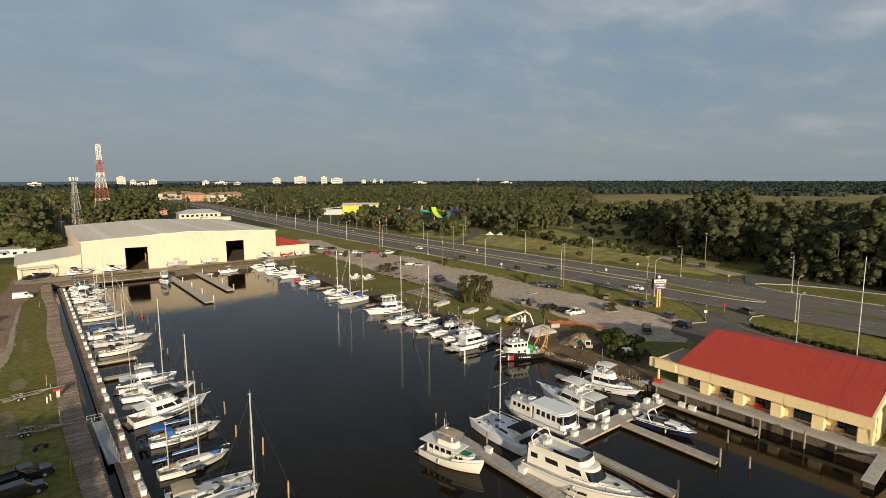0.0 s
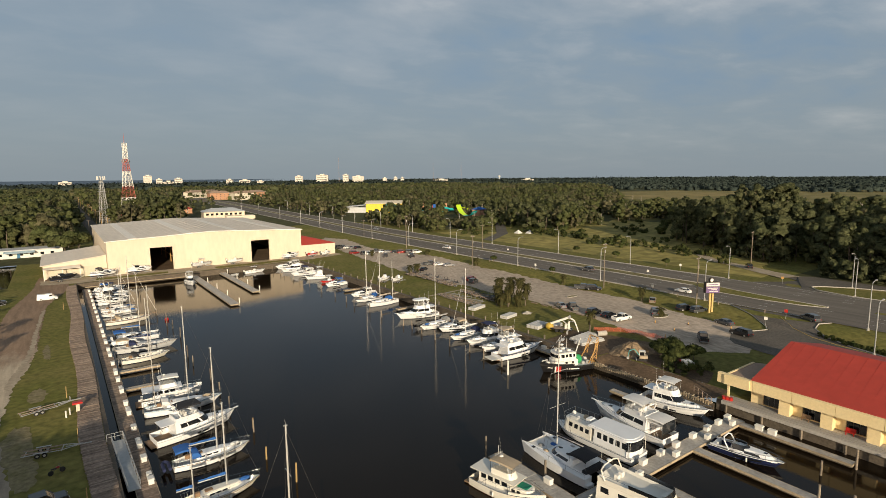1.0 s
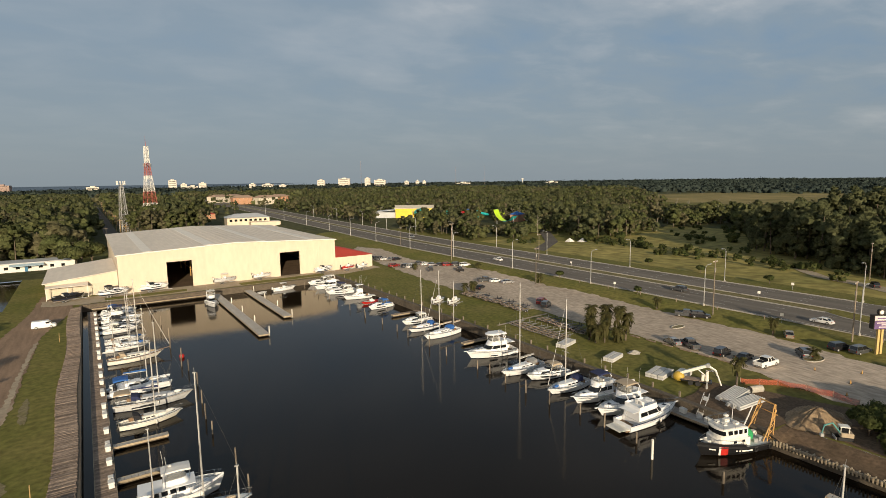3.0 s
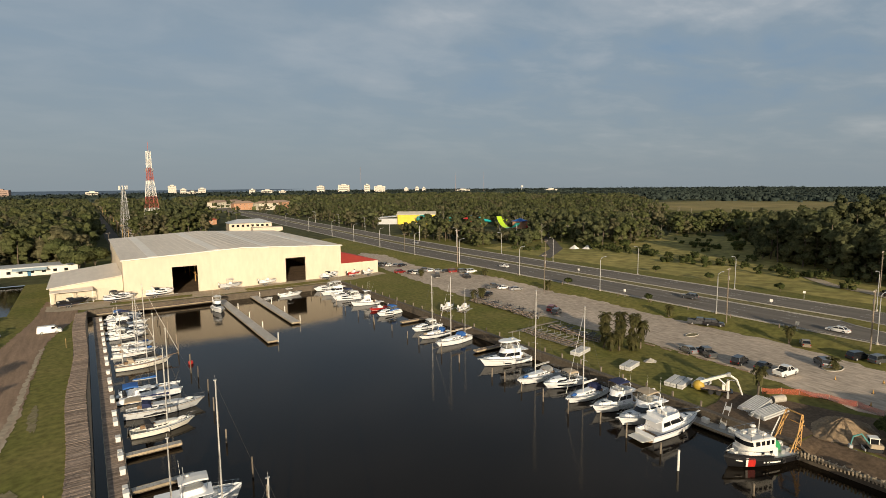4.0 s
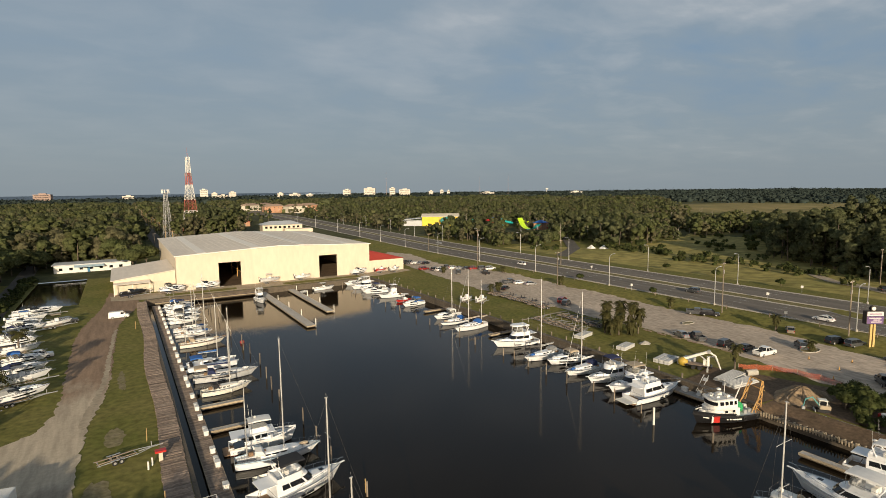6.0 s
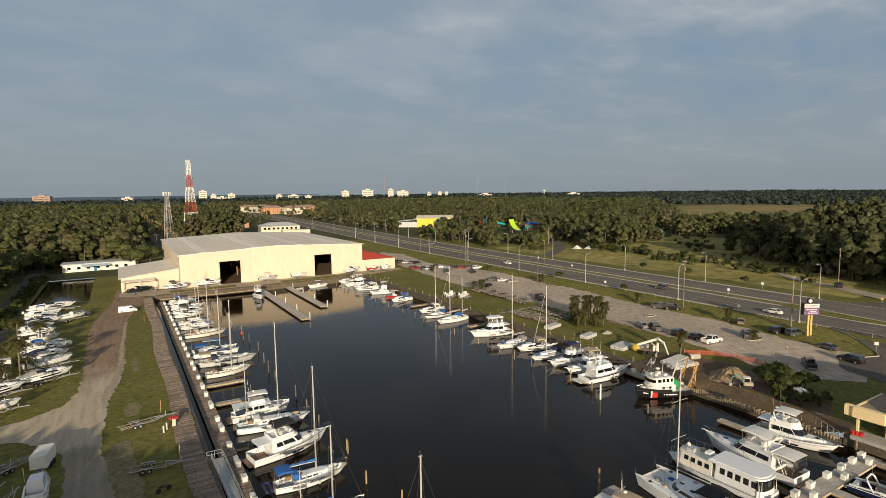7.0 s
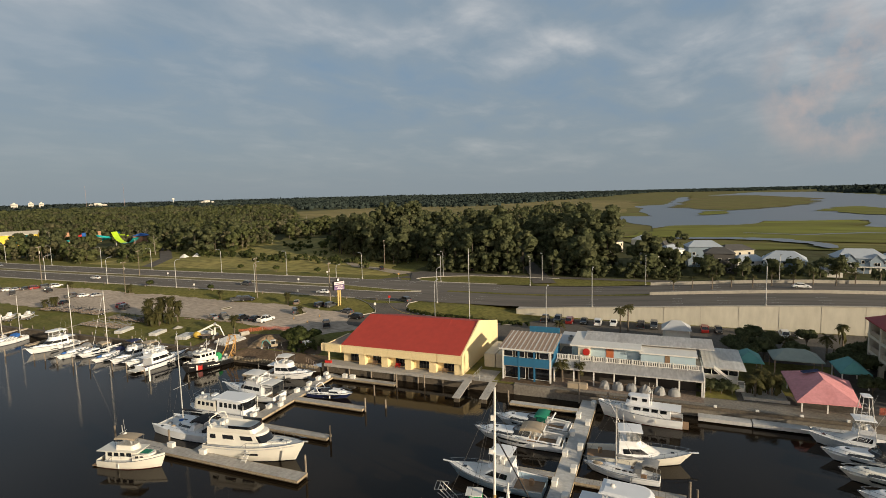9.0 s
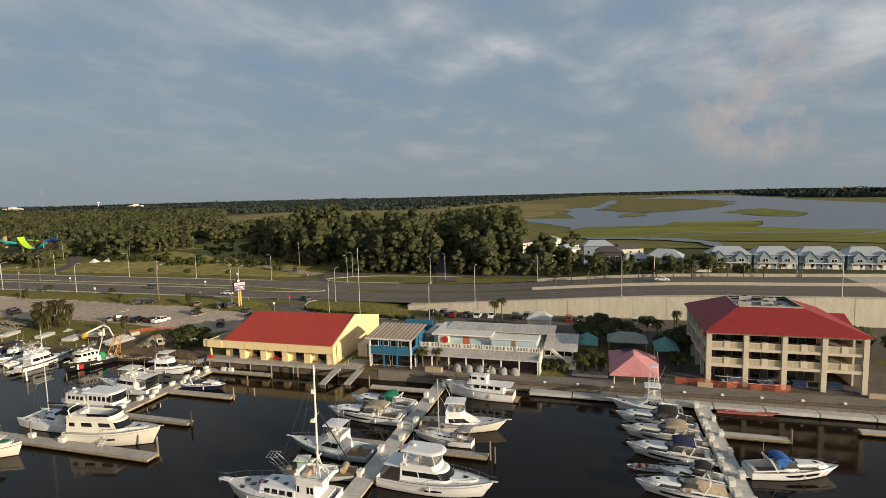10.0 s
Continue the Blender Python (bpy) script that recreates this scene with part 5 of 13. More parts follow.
for k in range(6):
    rr = random.Random(k)
    y = -8.5 - k * 2.4
    tp = MB()
    rows = [[(91.5 + 0.9 * math.cos(a * 0.63) * s * rr.uniform(0.8, 1.15), y + 1.0 * math.sin(a * 0.63) * s * rr.uniform(0.8, 1.15), z * rr.uniform(0.9, 1.1)) for a in range(10)] for s, z in ((1, 0.1), (0.95, 0.7), (0.6, 1.3), (0.1, 1.5))]
    tp.grid(rows, 0, True)
    solid("covered_furniture", tp, CANVGREY, "outdoor furniture under a crumpled grey tarpaulin", "tarpaulin", "covered furniture")
solid("planter_box", MB().rbox(89.6, 90.8, -5.6, -2.0, 0.05, 1.0, 0.05), CANVTAN, "tan wooden planter box on the quay", "planter")

cs = thing("annexe", "low white annexe with a worn flat roof and outside stair", "building")
part("roof", MB().slab([(98.4, -23.9 - 1.6, 3.75), (109.6, -23.9 - 1.6, 4.35), (109.4, -32.5, 4.35), (97.8, -32.5, 3.75)], 0.16), PALETIN, cs)
for k in range(10):
    y = -25.6 - k * 0.72
    part("roof_seam", MB().slab([(98.4, y, 3.78), (109.5, y, 4.38), (109.5, y - 0.05, 4.38), (98.4, y - 0.05, 3.78)], 0.05), PALETIN, cs)
part("front_wall", MB().box(99.2, 99.4, -31.4, -25.5, 0, 2.2).box(99.2, 99.4, -31.4, -25.5, 3.1, 3.58), WHITEP, cs)
part("side_wall", MB().box(99.4, 109.2, -31.4, -31.2, 0, 3.6), WHITEP, cs)
for y in (-25.6, -27.0, -28.4, -29.8, -31.4):
    part("post", MB().box(99.15, 99.32, y - 0.08, y + 0.08, 2.2, 3.1), WHITEP, cs)
part("dark_window", MB().box(99.3, 99.36, -31.3, -25.6, 2.2, 3.1), GLASS, cs)
part("back_wall", MB().box(109.0, 109.2, -31.2, -25.5, 0, 3.9), WHITEP, cs)
sf_ = part("stair", MB().slab([(97.2, -27.2, 3.7), (98.2, -27.2, 3.7), (98.2, -30.8, 0.9), (97.2, -30.8, 0.9)], 0.12), WHITEP, cs, "white outside stair with boarded sides")
for k in range(12):
    part("tread", MB().box(97.25, 98.15, -27.5 - k * 0.29, -27.22 - k * 0.29, 3.62 - k * 0.225, 3.74 - k * 0.225), KERB, sf_)
part("stair_rail", MB().slab([(97.15, -27.2, 4.5), (97.2, -27.2, 4.5), (97.2, -30.8, 1.7), (97.15, -30.8, 1.7)], 0.55), WHITEP, cs)
part("landing", MB().box(97.0, 98.4, -32.2, -30.8, 0.0, 0.9), WHITEP, cs)
part("landing_post", MB().box(97.0, 97.12, -32.2, -32.08, 0.9, 2.1).box(97.0, 97.12, -30.92, -30.8, 0.9, 2.1).box(97.0, 97.12, -32.2, -30.8, 1.9, 2.05), WHITEP, cs)
sheet("lawn_patch", [(92.4, -24.2), (99.0, -24.2), (99.0, -30.6), (92.4, -30.4)], 0.09, GRASS, "small shaded lawn before the annexe", "grass", amp=0.2)
sheet("patio", [(93.6, -31.6), (103.2, -31.6), (103.4, -38.5), (93.8, -38.5)], 0.10, KERB, "pale concrete patio planted with palms", "pavement", amp=0.0)


def hip_canopy(name, x0, x1, y0, y1, z0, z1, material, label, posts=WHITEP):
    c = thing(name, label, "shelter")
    mx, my = (x0 + x1) / 2, (y0 + y1) / 2
    ins = min(x1 - x0, y1 - y0) * 0.42
    ra, rb = ((mx, y0 + ins), (mx, y1 - ins)) if (y1 - y0) >= (x1 - x0) else ((x0 + ins, my), (x1 - ins, my))
    m = MB()
    A, B, C, D = (x0, y0, z0), (x1, y0, z0), (x1, y1, z0), (x0, y1, z0)
    P, Q = (*ra, z1), (*rb, z1)
    if (y1 - y0) >= (x1 - x0):
        m.face([A, B, P]).face([B, C, Q, P]).face([C, D, Q]).face([D, A, P, Q])
    else:
        m.face([A, B, Q, P]).face([B, C, Q]).face([C, D, P, Q]).face([D, A, P])
    n = len(m.v)
    m.slab([A, B, C, D], 0.18)
    part("roof", m, material, c)
    for x in (x0 + 0.4, x1 - 0.4):
        for y in (y0 + 0.4, y1 - 0.4):
            part("post", MB().box(x - 0.1, x + 0.1, y - 0.1, y + 0.1, 0, z0 - 0.15), posts, c)
    return c


pc = thing("pavilion", "open pavilion with a faded pink hipped roof and low eaves", "shelter")
PA, PB, PC, PD = (89.7, -38.7, 2.0), (90.3, -47.5, 2.0), (100.2, -48.4, 2.9), (102.6, -38.7, 2.9)
PP, PQ = (94.4, -43.3, 4.6), (99.0, -43.4, 4.7)
part("roof", MB().face([PB, PA, PP]).face([PC, PB, PP, PQ]).face([PD, PC, PQ]).face([PA, PD, PQ, PP]).slab([(x, y, z - 0.02) for x, y, z in (PB, PC, PD, PA)], 0.16), PINKC, pc)
part("ridge_vent", MB().slab([(98.2, -41.2, 4.25), (99.4, -41.0, 4.2), (99.4, -43.6, 4.85), (98.2, -43.6, 4.85)], 0.1), CANVNAVY, pc)
for x, y, z in ((90.6, -39.6, 2.0), (90.9, -43.2, 2.1), (91.2, -46.8, 2.0), (99.4, -47.4, 2.7), (101.6, -39.6, 2.7)):
    part("post", MB().box(x - 0.1, x + 0.1, y - 0.1, y + 0.1, 0, z), WHITEP, pc)
hip_canopy("tiki_shelter", 105.9, 112.4, -36.6, -31.8, 3.0, 4.6, TEAL, "teal-roofed open shelter among palms", WOOD)
hip_canopy("tiki_shelter", 109.4, 115.8, -47.2, -38.6, 3.0, 4.6, GREYGREEN, "grey-green roofed open bar shelter", WOOD)
hip_canopy("tiki_shelter", 104.2, 111.2, -53.0, -48.2, 3.0, 4.8, TEAL, "teal-roofed open shelter among palms", WHITEP)
pv = hip_canopy("pump_house", 125.6, 131.0, -24.9, -18.4, 3.4, 5.2, GELGREY, "white booth with a grey hipped roof")
part("booth_wall", MB().box(126.6, 131.2, -24.5, -18.8, 0, 3.0), WHITEP, pv)
solid("garden_wall", MB().box(93.3, 93.5, -38.5, -31.6, 0, 0.55), KERB, "low pale garden wall round the patio", "wall", kind="structure")

# three-storey building with red hipped roof
PANELC = mat("balcony_panel_paint", (0.47, 0.42, 0.31), 0.8, col2=(0.33, 0.29, 0.21), scale=2.2, amount=0.5, fine=(5, 0.2), stretch=(1, 3, 0.2))
PALLETBLUE = mat("dusty_blue_film", (0.06, 0.11, 0.24), 0.5, scale=0.8)
ho = thing("office_building", "cream three-storey balcony building with a red hipped roof", "building")
HX, HY0, HY1, HD = 94.0, -81.2, -56.4, 24.0
bay = (HY1 - HY0) / 4
for i in range(5):
    y = HY0 + i * bay
    part("column", MB().box(93.6, 94.6, y - 0.42, y + 0.42, 0, 10.2), STUCCO, ho)
for z0, z1 in ((3.6, 4.15), (6.7, 7.2), (9.7, 10.3)):
    for i in range(4):
        a = HY0 + i * bay + 0.42
        part("beam", MB().box(93.7, 94.5, a, a + bay - 0.84, z0, z1), STUCCO, ho)
for z in (4.0, 7.05):
    part("floor_slab", MB().box(94.5, HX + HD, HY0, HY1, z - 0.3, z), STUCCO, ho)
    for i in range(4):
        a = HY0 + i * bay + 0.42
        b = a + bay - 0.84
        mid = (a + b) / 2
        part("balustrade", MB().box(94.0, 94.1, a, mid - 0.5, z + 0.12, z + 1.15), PANELC, ho)
        part("balustrade", MB().box(94.0, 94.1, mid + 0.5, b, z + 0.12, z + 1.15), PANELC, ho)
        part("balcony_pillar", MB().box(93.9, 94.4, mid - 0.5, mid + 0.5, z, z + 1.35), STUCCO, ho)
        part("balcony_cap", MB().box(93.95, 94.2, a, b, z + 1.15, z + 1.27), STUCCO, ho)
for k, (z0, z1) in enumerate(((0, 3.7), (4.0, 6.75), (7.05, 9.8))):
    # near-black wall colour stands in for shade deep behind the columns
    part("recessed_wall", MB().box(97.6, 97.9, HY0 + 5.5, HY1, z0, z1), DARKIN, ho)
    for i in range(6):
        a = HY0 + 6.2 + i * 3.0
        window_at(ho, "x", 97.6, a, a + 1.8, z0 + 0.6, z0 + 2.4, 1, TEAK)
part("stair_wall", MB().box(97.6, 104, HY0 + 5.2, HY0 + 5.5, 0, 10), STUCCO, ho)
st = MB()
for z in (4.0, 7.05):
    for k in range(8):
        st.box(95.4, 96.9, HY0 + 1.0 + k * 0.5, HY0 + 1.5 + k * 0.5, z + k * 0.19, z + (k + 1) * 0.19)
part("stair", st, STUCCO, ho)
part("back_wall", MB().box(HX + HD - 0.3, HX + HD, HY0, HY1, 0, 10.2), STUCCO, ho)
part("south_wall", MB().box(98, HX + HD, HY0, HY0 + 0.3, 0, 10.2), STUCCO, ho)
for i in range(5):
    x = HX + 0.2 + i * (HD - 0.6) / 4
    part("column", MB().box(x - 0.35, x + 0.35, HY1 - 0.5, HY1 + 0.3, 0, 10.2), STUCCO, ho)
for z0, z1 in ((3.6, 4.15), (6.7, 7.2), (9.7, 10.3)):
    part("beam", MB().box(HX + 0.5, HX + HD, HY1 - 0.4, HY1 + 0.2, z0, z1), STUCCO, ho)
for z in (4.0, 7.05):
    for i in range(4):
        x = HX + 0.6 + i * (HD - 0.6) / 4
        part("balcony_panel", MB().box(x, x + 5.0, HY1 - 0.1, HY1 + 0.05, z + 0.1, z + 1.15), CANVTAN, ho)
part("inner_wall", MB().box(98, HX + HD, HY1 - 3.0, HY1 - 2.7, 0, 10), STUCCO, ho)
E1, E2, E3, E4 = (93.0, HY0 - 0.8), (HX + HD + 0.6, HY0 - 0.8), (HX + HD + 0.6, HY1 + 0.8), (93.0, HY1 + 0.8)
T1, T2, T3, T4 = (101.5, HY0 + 7.5), (HX + HD - 6, HY0 + 7.5), (HX + HD - 6, HY1 - 6.5), (101.5, HY1 - 6.5)
rf = MB()
lo = [(*p, 10.35) for p in (E1, E2, E3, E4)]
hi = [(*p, 13.6) for p in (T1, T2, T3, T4)]
for i in range(4):
    j = (i + 1) % 4
    rf.slab([lo[i], lo[j], hi[j], hi[i]], 0.25)
part("roof", rf, HOTELRED, ho)
part("flat_roof", MB().box(T1[0] - 0.3, T2[0] + 0.3, T1[1] - 0.3, T3[1] + 0.3, 12.6, 12.8), GELGREY, ho)
part("roof_parapet", MB().box(T1[0] - 0.3, T1[0], T1[1], T3[1], 13.2, 13.75).box(T2[0], T2[0] + 0.3, T1[1], T3[1], 13.2, 13.75).box(T1[0], T2[0], T1[1] - 0.3, T1[1], 13.2, 13.75).box(T1[0], T2[0], T3[1], T3[1] + 0.3, 13.2, 13.75), KERB, ho)
part("wing_roof", MB().slab([(109.5, HY0 - 4.5, 7.9), (115, HY0 - 4.5, 9.9), (115, HY0 + 3, 9.9), (109.5, HY0 + 3, 7.9)], 0.25).slab([(115, HY0 - 4.5, 9.9), (120.5, HY0 - 4.5, 7.9), (120.5, HY0 + 3, 7.9), (115, HY0 + 3, 9.9)], 0.25), HOTELRED, ho)
part("wing_wall", MB().box(110.2, 119.8, HY0 - 4, HY0, 0, 7.9), STUCCO, ho)
rnd = random.Random(9)
for k in range(8):
    x, y = rnd.uniform(T1[0] + 1, T2[0] - 1), rnd.uniform(T1[1] + 1, T3[1] - 1)
    s = rnd.uniform(0.7, 1.2)
    ac = thing("roof_unit", "grey rooftop air-conditioning unit", "ventilation unit", "roof units", pose(x, y, 12.8, 0, 0, rnd.choice((0, 90))))
    part("cabinet", MB().rbox(-s, s, -0.6, 0.6, 0.1, 0.1 + s, 0.04), GALV, ac)
    part("fan_guard", MB().tube([(0, 0, 0.1 + s), (0, 0, 0.22 + s)], 0.45, 10), RUBBER, ac)
    part("curb", MB().box(-s * 0.9, s * 0.9, -0.5, 0.5, 0, 0.1), KERB, ac)
of = thing("orange_fence", "sagging orange plastic mesh fence before the building", "fence")
pts = [(92.9, -50.6), (93.0, -52.6), (92.5, -54.8), (92.7, -57), (92.1, -59.2), (92.8, -61), (92.2, -63.2), (92.5, -65), (92.1, -67), (92.8, -69.6)]
part("mesh", MB().grid([[(x, y, 0.05) for x, y in pts], [(x - 0.1, y, 0.6) for x, y in pts], [(x, y, 1.35 + 0.2 * math.sin(y)) for x, y in pts]]), ORANGENET, of)
for x, y in pts:
    part("stake", MB().tube([(x, y, 0), (x, y, 1.25)], 0.03, 4), WOOD, of)
sc_ = thing("scaffold", "tangled pale scaffold pipes before the ground floor", "scaffold")
for k, (y0, z0, y1, z1) in enumerate(((-57.5, 2.0, -63.0, 1.9), (-61.5, 1.6, -69.5, 1.7), (-58.0, 0.1, -60.6, 1.7), (-60.8, 0.1, -58.4, 1.5), (-64.0, 0.1, -66.4, 1.9), (-66.8, 0.1, -64.4, 1.6), (-68.4, 0.1, -68.5, 2.1), (-62.6, 0.1, -62.5, 2.2), (-59.6, 0.1, -59.6, 2.3), (-58.2, 1.0, -69.0, 0.9))):
    part("pipe", MB().tube([(93.1 + 0.16 * (k % 3), y0, z0), (93.1 + 0.16 * (k % 3), y1, z1)], 0.05, 5), GALV if k % 3 else WHITEP, sc_)
for y in (-55.6, -82.5):
    solid("barrier_block", MB().rbox(92.0, 92.6, y - 1.3, y + 1.3, -0.1, 0.85, 0.05), CANVTAN, "tan plastic barrier block on the quay", "barrier", "barrier blocks")
for k, y in enumerate((-61, -66.5, -72, -77.5)):
    pl = thing("pallet_stack", "blue-wrapped stack of building material under the balcony", "pallet", "pallet stacks", pose(96.2, y, 0.0))
    part("pallet", MB().box(-0.8, 0.8, -1.3, 1.3, 0, 0.15), WOOD, pl)
    part("load", MB().rbox(-0.7, 0.7, -1.2, 1.2, 0.15, 0.95, 0.06), PALLETBLUE, pl)


# ---- boats: bow towards +x, waterline at z = 0, midship at x = 0 ----
FADEDRED = mat("faded_red_plastic", (0.46, 0.14, 0.13), 0.5, scale=0.6)


class Form:
    """The lines of a hull, from which deck, rails and fittings take their places."""

    def __init__(self, L, B, fb, fs, draft=0.5, tf=0.88, mx=0.42, pw=2.3, rake=0.09, flare=0.3, sheer=1.6):
        self.L, self.B, self.fb, self.fs, self.draft, self.tf, self.mx = L, B, fb, fs, draft, tf, mx
        self.pw, self.rake, self.flare, self.sheer = pw, rake, flare, sheer

    def half(self, s):
        if s < self.mx:
            k = self.tf + (1 - self.tf) * math.sin(math.pi / 2 * s / self.mx)
        else:
            k = 1 - ((s - self.mx) / (1 - self.mx)) ** self.pw
        return max(0.012, self.B / 2 * k)

    def top(self, s):
        return self.fs + (self.fb - self.fs) * s ** self.sheer

    def x(self, s, h=1.0):
        return -self.L / 2 + self.L * s * (1 - self.rake * (1 - h))

    def edge(self, s, y=1, inset=0.0, up=0.0):
        return (self.x(s) - inset * s, y * max(0.0, self.half(s) - inset), self.top(s) + up)

    def skin(self, n=14):
        m = MB()
        rows = []
        for i in range(n + 1):
            s = i / n
            b, t = self.half(s), self.top(s)
            bw = b * (0.95 - 0.62 * self.flare * s)
            k = -self.draft * (1 - s ** 4)
            side = [(self.x(s), b, t), (self.x(s, 0.85), b * 0.985 - (b - bw) * 0.18, t * 0.80 + 0.02), (self.x(s, 0.45), (b + bw * 2) / 3, t * 0.4 + 0.06),
                    (self.x(s, 0.1), bw, 0.10), (self.x(s, -0.1), bw * 0.82, -0.18 * (1 - s ** 3)), (self.x(s, -0.5), 0.0, min(k, -0.02))]
            rows.append(side + [(p[0], -p[1], p[2]) for p in side[-2::-1]])
        w = len(rows[0])
        base = len(m.v)
        for r in rows:
            m.v += r
        slot = [2, 0, 0, 1, 1, 1, 1, 0, 0, 2]
        for i in range(n):
            for j in range(w - 1):
                m.f.append((base + i * w + j, base + (i + 1) * w + j, base + (i + 1) * w + j + 1, base + i * w + j + 1))
                m.m.append(slot[j])
        m.face(rows[0], 0)
        return m

    def deck(self, s0, s1=1.0, drop=0.06, n=12, camber=0.06):
        rows = []
        for i in range(n + 1):
            s = s0 + (s1 - s0) * i / n
            b, t = max(0.01, self.half(s) - 0.05), self.top(s) - drop
            rows.append([(self.x(s) - 0.04, -b, t), (self.x(s) - 0.04, -b * 0.5, t + camber * 0.75), (self.x(s) - 0.04, 0, t + camber), (self.x(s) - 0.04, b * 0.5, t + camber * 0.75), (self.x(s) - 0.04, b, t)])
        return MB().grid(rows)


def hull_parts(bt, F, mats, ck=0.0, deck=None, sole=None):
    """Hull, gunwale, deck and, from the stern to ck, a sunken cockpit."""
    deck = deck or DECKW
    h = part("hull", F.skin(18), mats, bt, smooth=True)
    part("gunwale", MB().tube([F.edge(i / 14, 1, 0.0, 0.0) for i in range(15)], 0.045, 4).tube([F.edge(i / 14, -1) for i in range(15)], 0.045, 4), STEEL if mats[0] is not BLACKHULL else RUBBER, bt)
    part("deck", F.deck(ck), deck, bt)
    if ck > 0:
        z = max(0.12, F.top(0) - 0.75)
        b0, b1 = F.half(0) * 0.9, F.half(ck) * 0.9
        part("cockpit_sole", MB().box(F.x(0) + 0.05, F.x(ck), -min(b0, b1), min(b0, b1), z - 0.05, z), sole or TEAK, bt)
        part("cockpit_bulkhead", MB().box(F.x(ck) - 0.04, F.x(ck), -b1, b1, z, F.top(ck) - 0.02), GEL, bt)
    return h


def outline(x0, x1, w0, w1, nose):
    """Plan of a cabin: square stern at x0, rounded nose to x1."""
    xs = x1 - nose
    side = [(x0 + (xs - x0) * i / 5, -(w0 + (w1 - w0) * i / 5)) for i in range(6)]
    bow = [(xs + nose * math.sin(a), -w1 * math.cos(a)) for a in [math.pi / 2 * k / 4 for k in range(1, 4)]] + [(x1, 0.0)]
    half = side + bow
    return half + [(x, -y) for x, y in half[-2::-1]]


class House:
    """A tapering cabin with windows that follow its skin."""

    def __init__(self, x0, x1, w0, w1, z0, z1, nose=0.6, rf=0.5, rb=0.0, tum=0.88):
        self.lo, self.hi = outline(x0, x1, w0, w1, nose), outline(x0 + rb, x1 - rf, w0 * tum, w1 * tum, nose * 0.8)
        self.z0, self.z1, self.n = z0, z1, len(self.lo)

    def at(self, u, f, off=0.0):
        i = max(0, min(self.n - 2, int(u)))
        t = u - i
        p = [a + (b - a) * t for a, b in zip(self.lo[i], self.lo[i + 1])]
        q = [a + (b - a) * t for a, b in zip(self.hi[i], self.hi[i + 1])]
        d = Vector((self.lo[i + 1][1] - self.lo[i][1], self.lo[i][0] - self.lo[i + 1][0])).normalized()
        x, y = p[0] + (q[0] - p[0]) * f + d.x * off, p[1] + (q[1] - p[1]) * f + d.y * off
        return (x, y, self.z0 + (self.z1 - self.z0) * f)

    def shell(self, crown=0.08):
        m = MB()
        lo = [(*p, self.z0) for p in self.lo]
        hi = [(*p, self.z1) for p in self.hi]
        cx = sum(p[0] for p in self.hi) / self.n
        inn = [(cx + (p[0] - cx) * 0.86, p[1] * 0.86, self.z1 + crown) for p in self.hi]
        m.grid([lo, hi, inn], 0, True)
        return m.face(inn)

    def pane(self, u0, u1, f0, f1, off=0.018):
        k = max(1, int(math.ceil(u1 - u0)))
        us = [u0 + (u1 - u0) * i / k for i in range(k + 1)]
        us = sorted({*us, *[float(v) for v in range(math.ceil(u0), math.floor(u1) + 1)]})
        a, b = [self.at(u, f0, off) for u in us], [self.at(u, f1, off) for u in us]
        return MB().grid([a, b])

    def windows(self, bt, spans, f0, f1, glass=None, both=True):
        for u0, u1 in spans:
            part("window", self.pane(u0, u1, f0, f1), glass or GLASS, bt)
            if both and u1 <= 8:
                part("window", self.pane(self.n - 1 - u1, self.n - 1 - u0, f0, f1), glass or GLASS, bt)


def bow_rail(bt, F, s0=0.4, h=0.6, inset=0.08, n=9, pulpit=0.0):
    m = MB()
    line = [F.edge(s0 + (0.985 - s0) * i / n, 1, inset, h) for i in range(n + 1)]
    line[0] = F.edge(s0, 1, inset, 0.02)
    if pulpit:
        line.append((F.x(1) + pulpit, 0.1, F.top(1) + h))
    other = [(p[0], -p[1], p[2]) for p in line]
    m.tube(line + other[::-1], 0.028, 4)
    for i in range(1, n, 2):
        s = s0 + (0.985 - s0) * i / n
        for y in (1, -1):
            m.tube([F.edge(s, y, inset, -0.02), F.edge(s, y, inset, h)], 0.02, 3)
    return part("bow_rail", m, STEEL, bt)


def fenders(bt, F, spots, r=0.13, material=None):
    for s, y in spots:
        x, yy, z = F.edge(s, y)
        part("fender", MB().ball((x, yy + y * r, z - 0.55), r, r, 0.36, 6, 4), material or WHITEP, bt, smooth=True)


def boat(name, label, category, xs, ys, xb, yb, L=None, z=WZ, group=""):
    """A boat whose stern lies at (xs, ys) and whose bow points to (xb, yb)."""
    d = math.hypot(xb - xs, yb - ys)
    a = math.degrees(math.atan2(yb - ys, xb - xs))
    L = L or d
    return thing(name, label, category, group, pose((xs + xb) / 2, (ys + yb) / 2, z, 0, 0, a)), L


def antenna(bt, x, y, z, h=2.4, lean=0.2):
    part("antenna", MB().tube([(x, y, z), (x - lean, y, z + h)], 0.014, 3), WHITEP, bt)


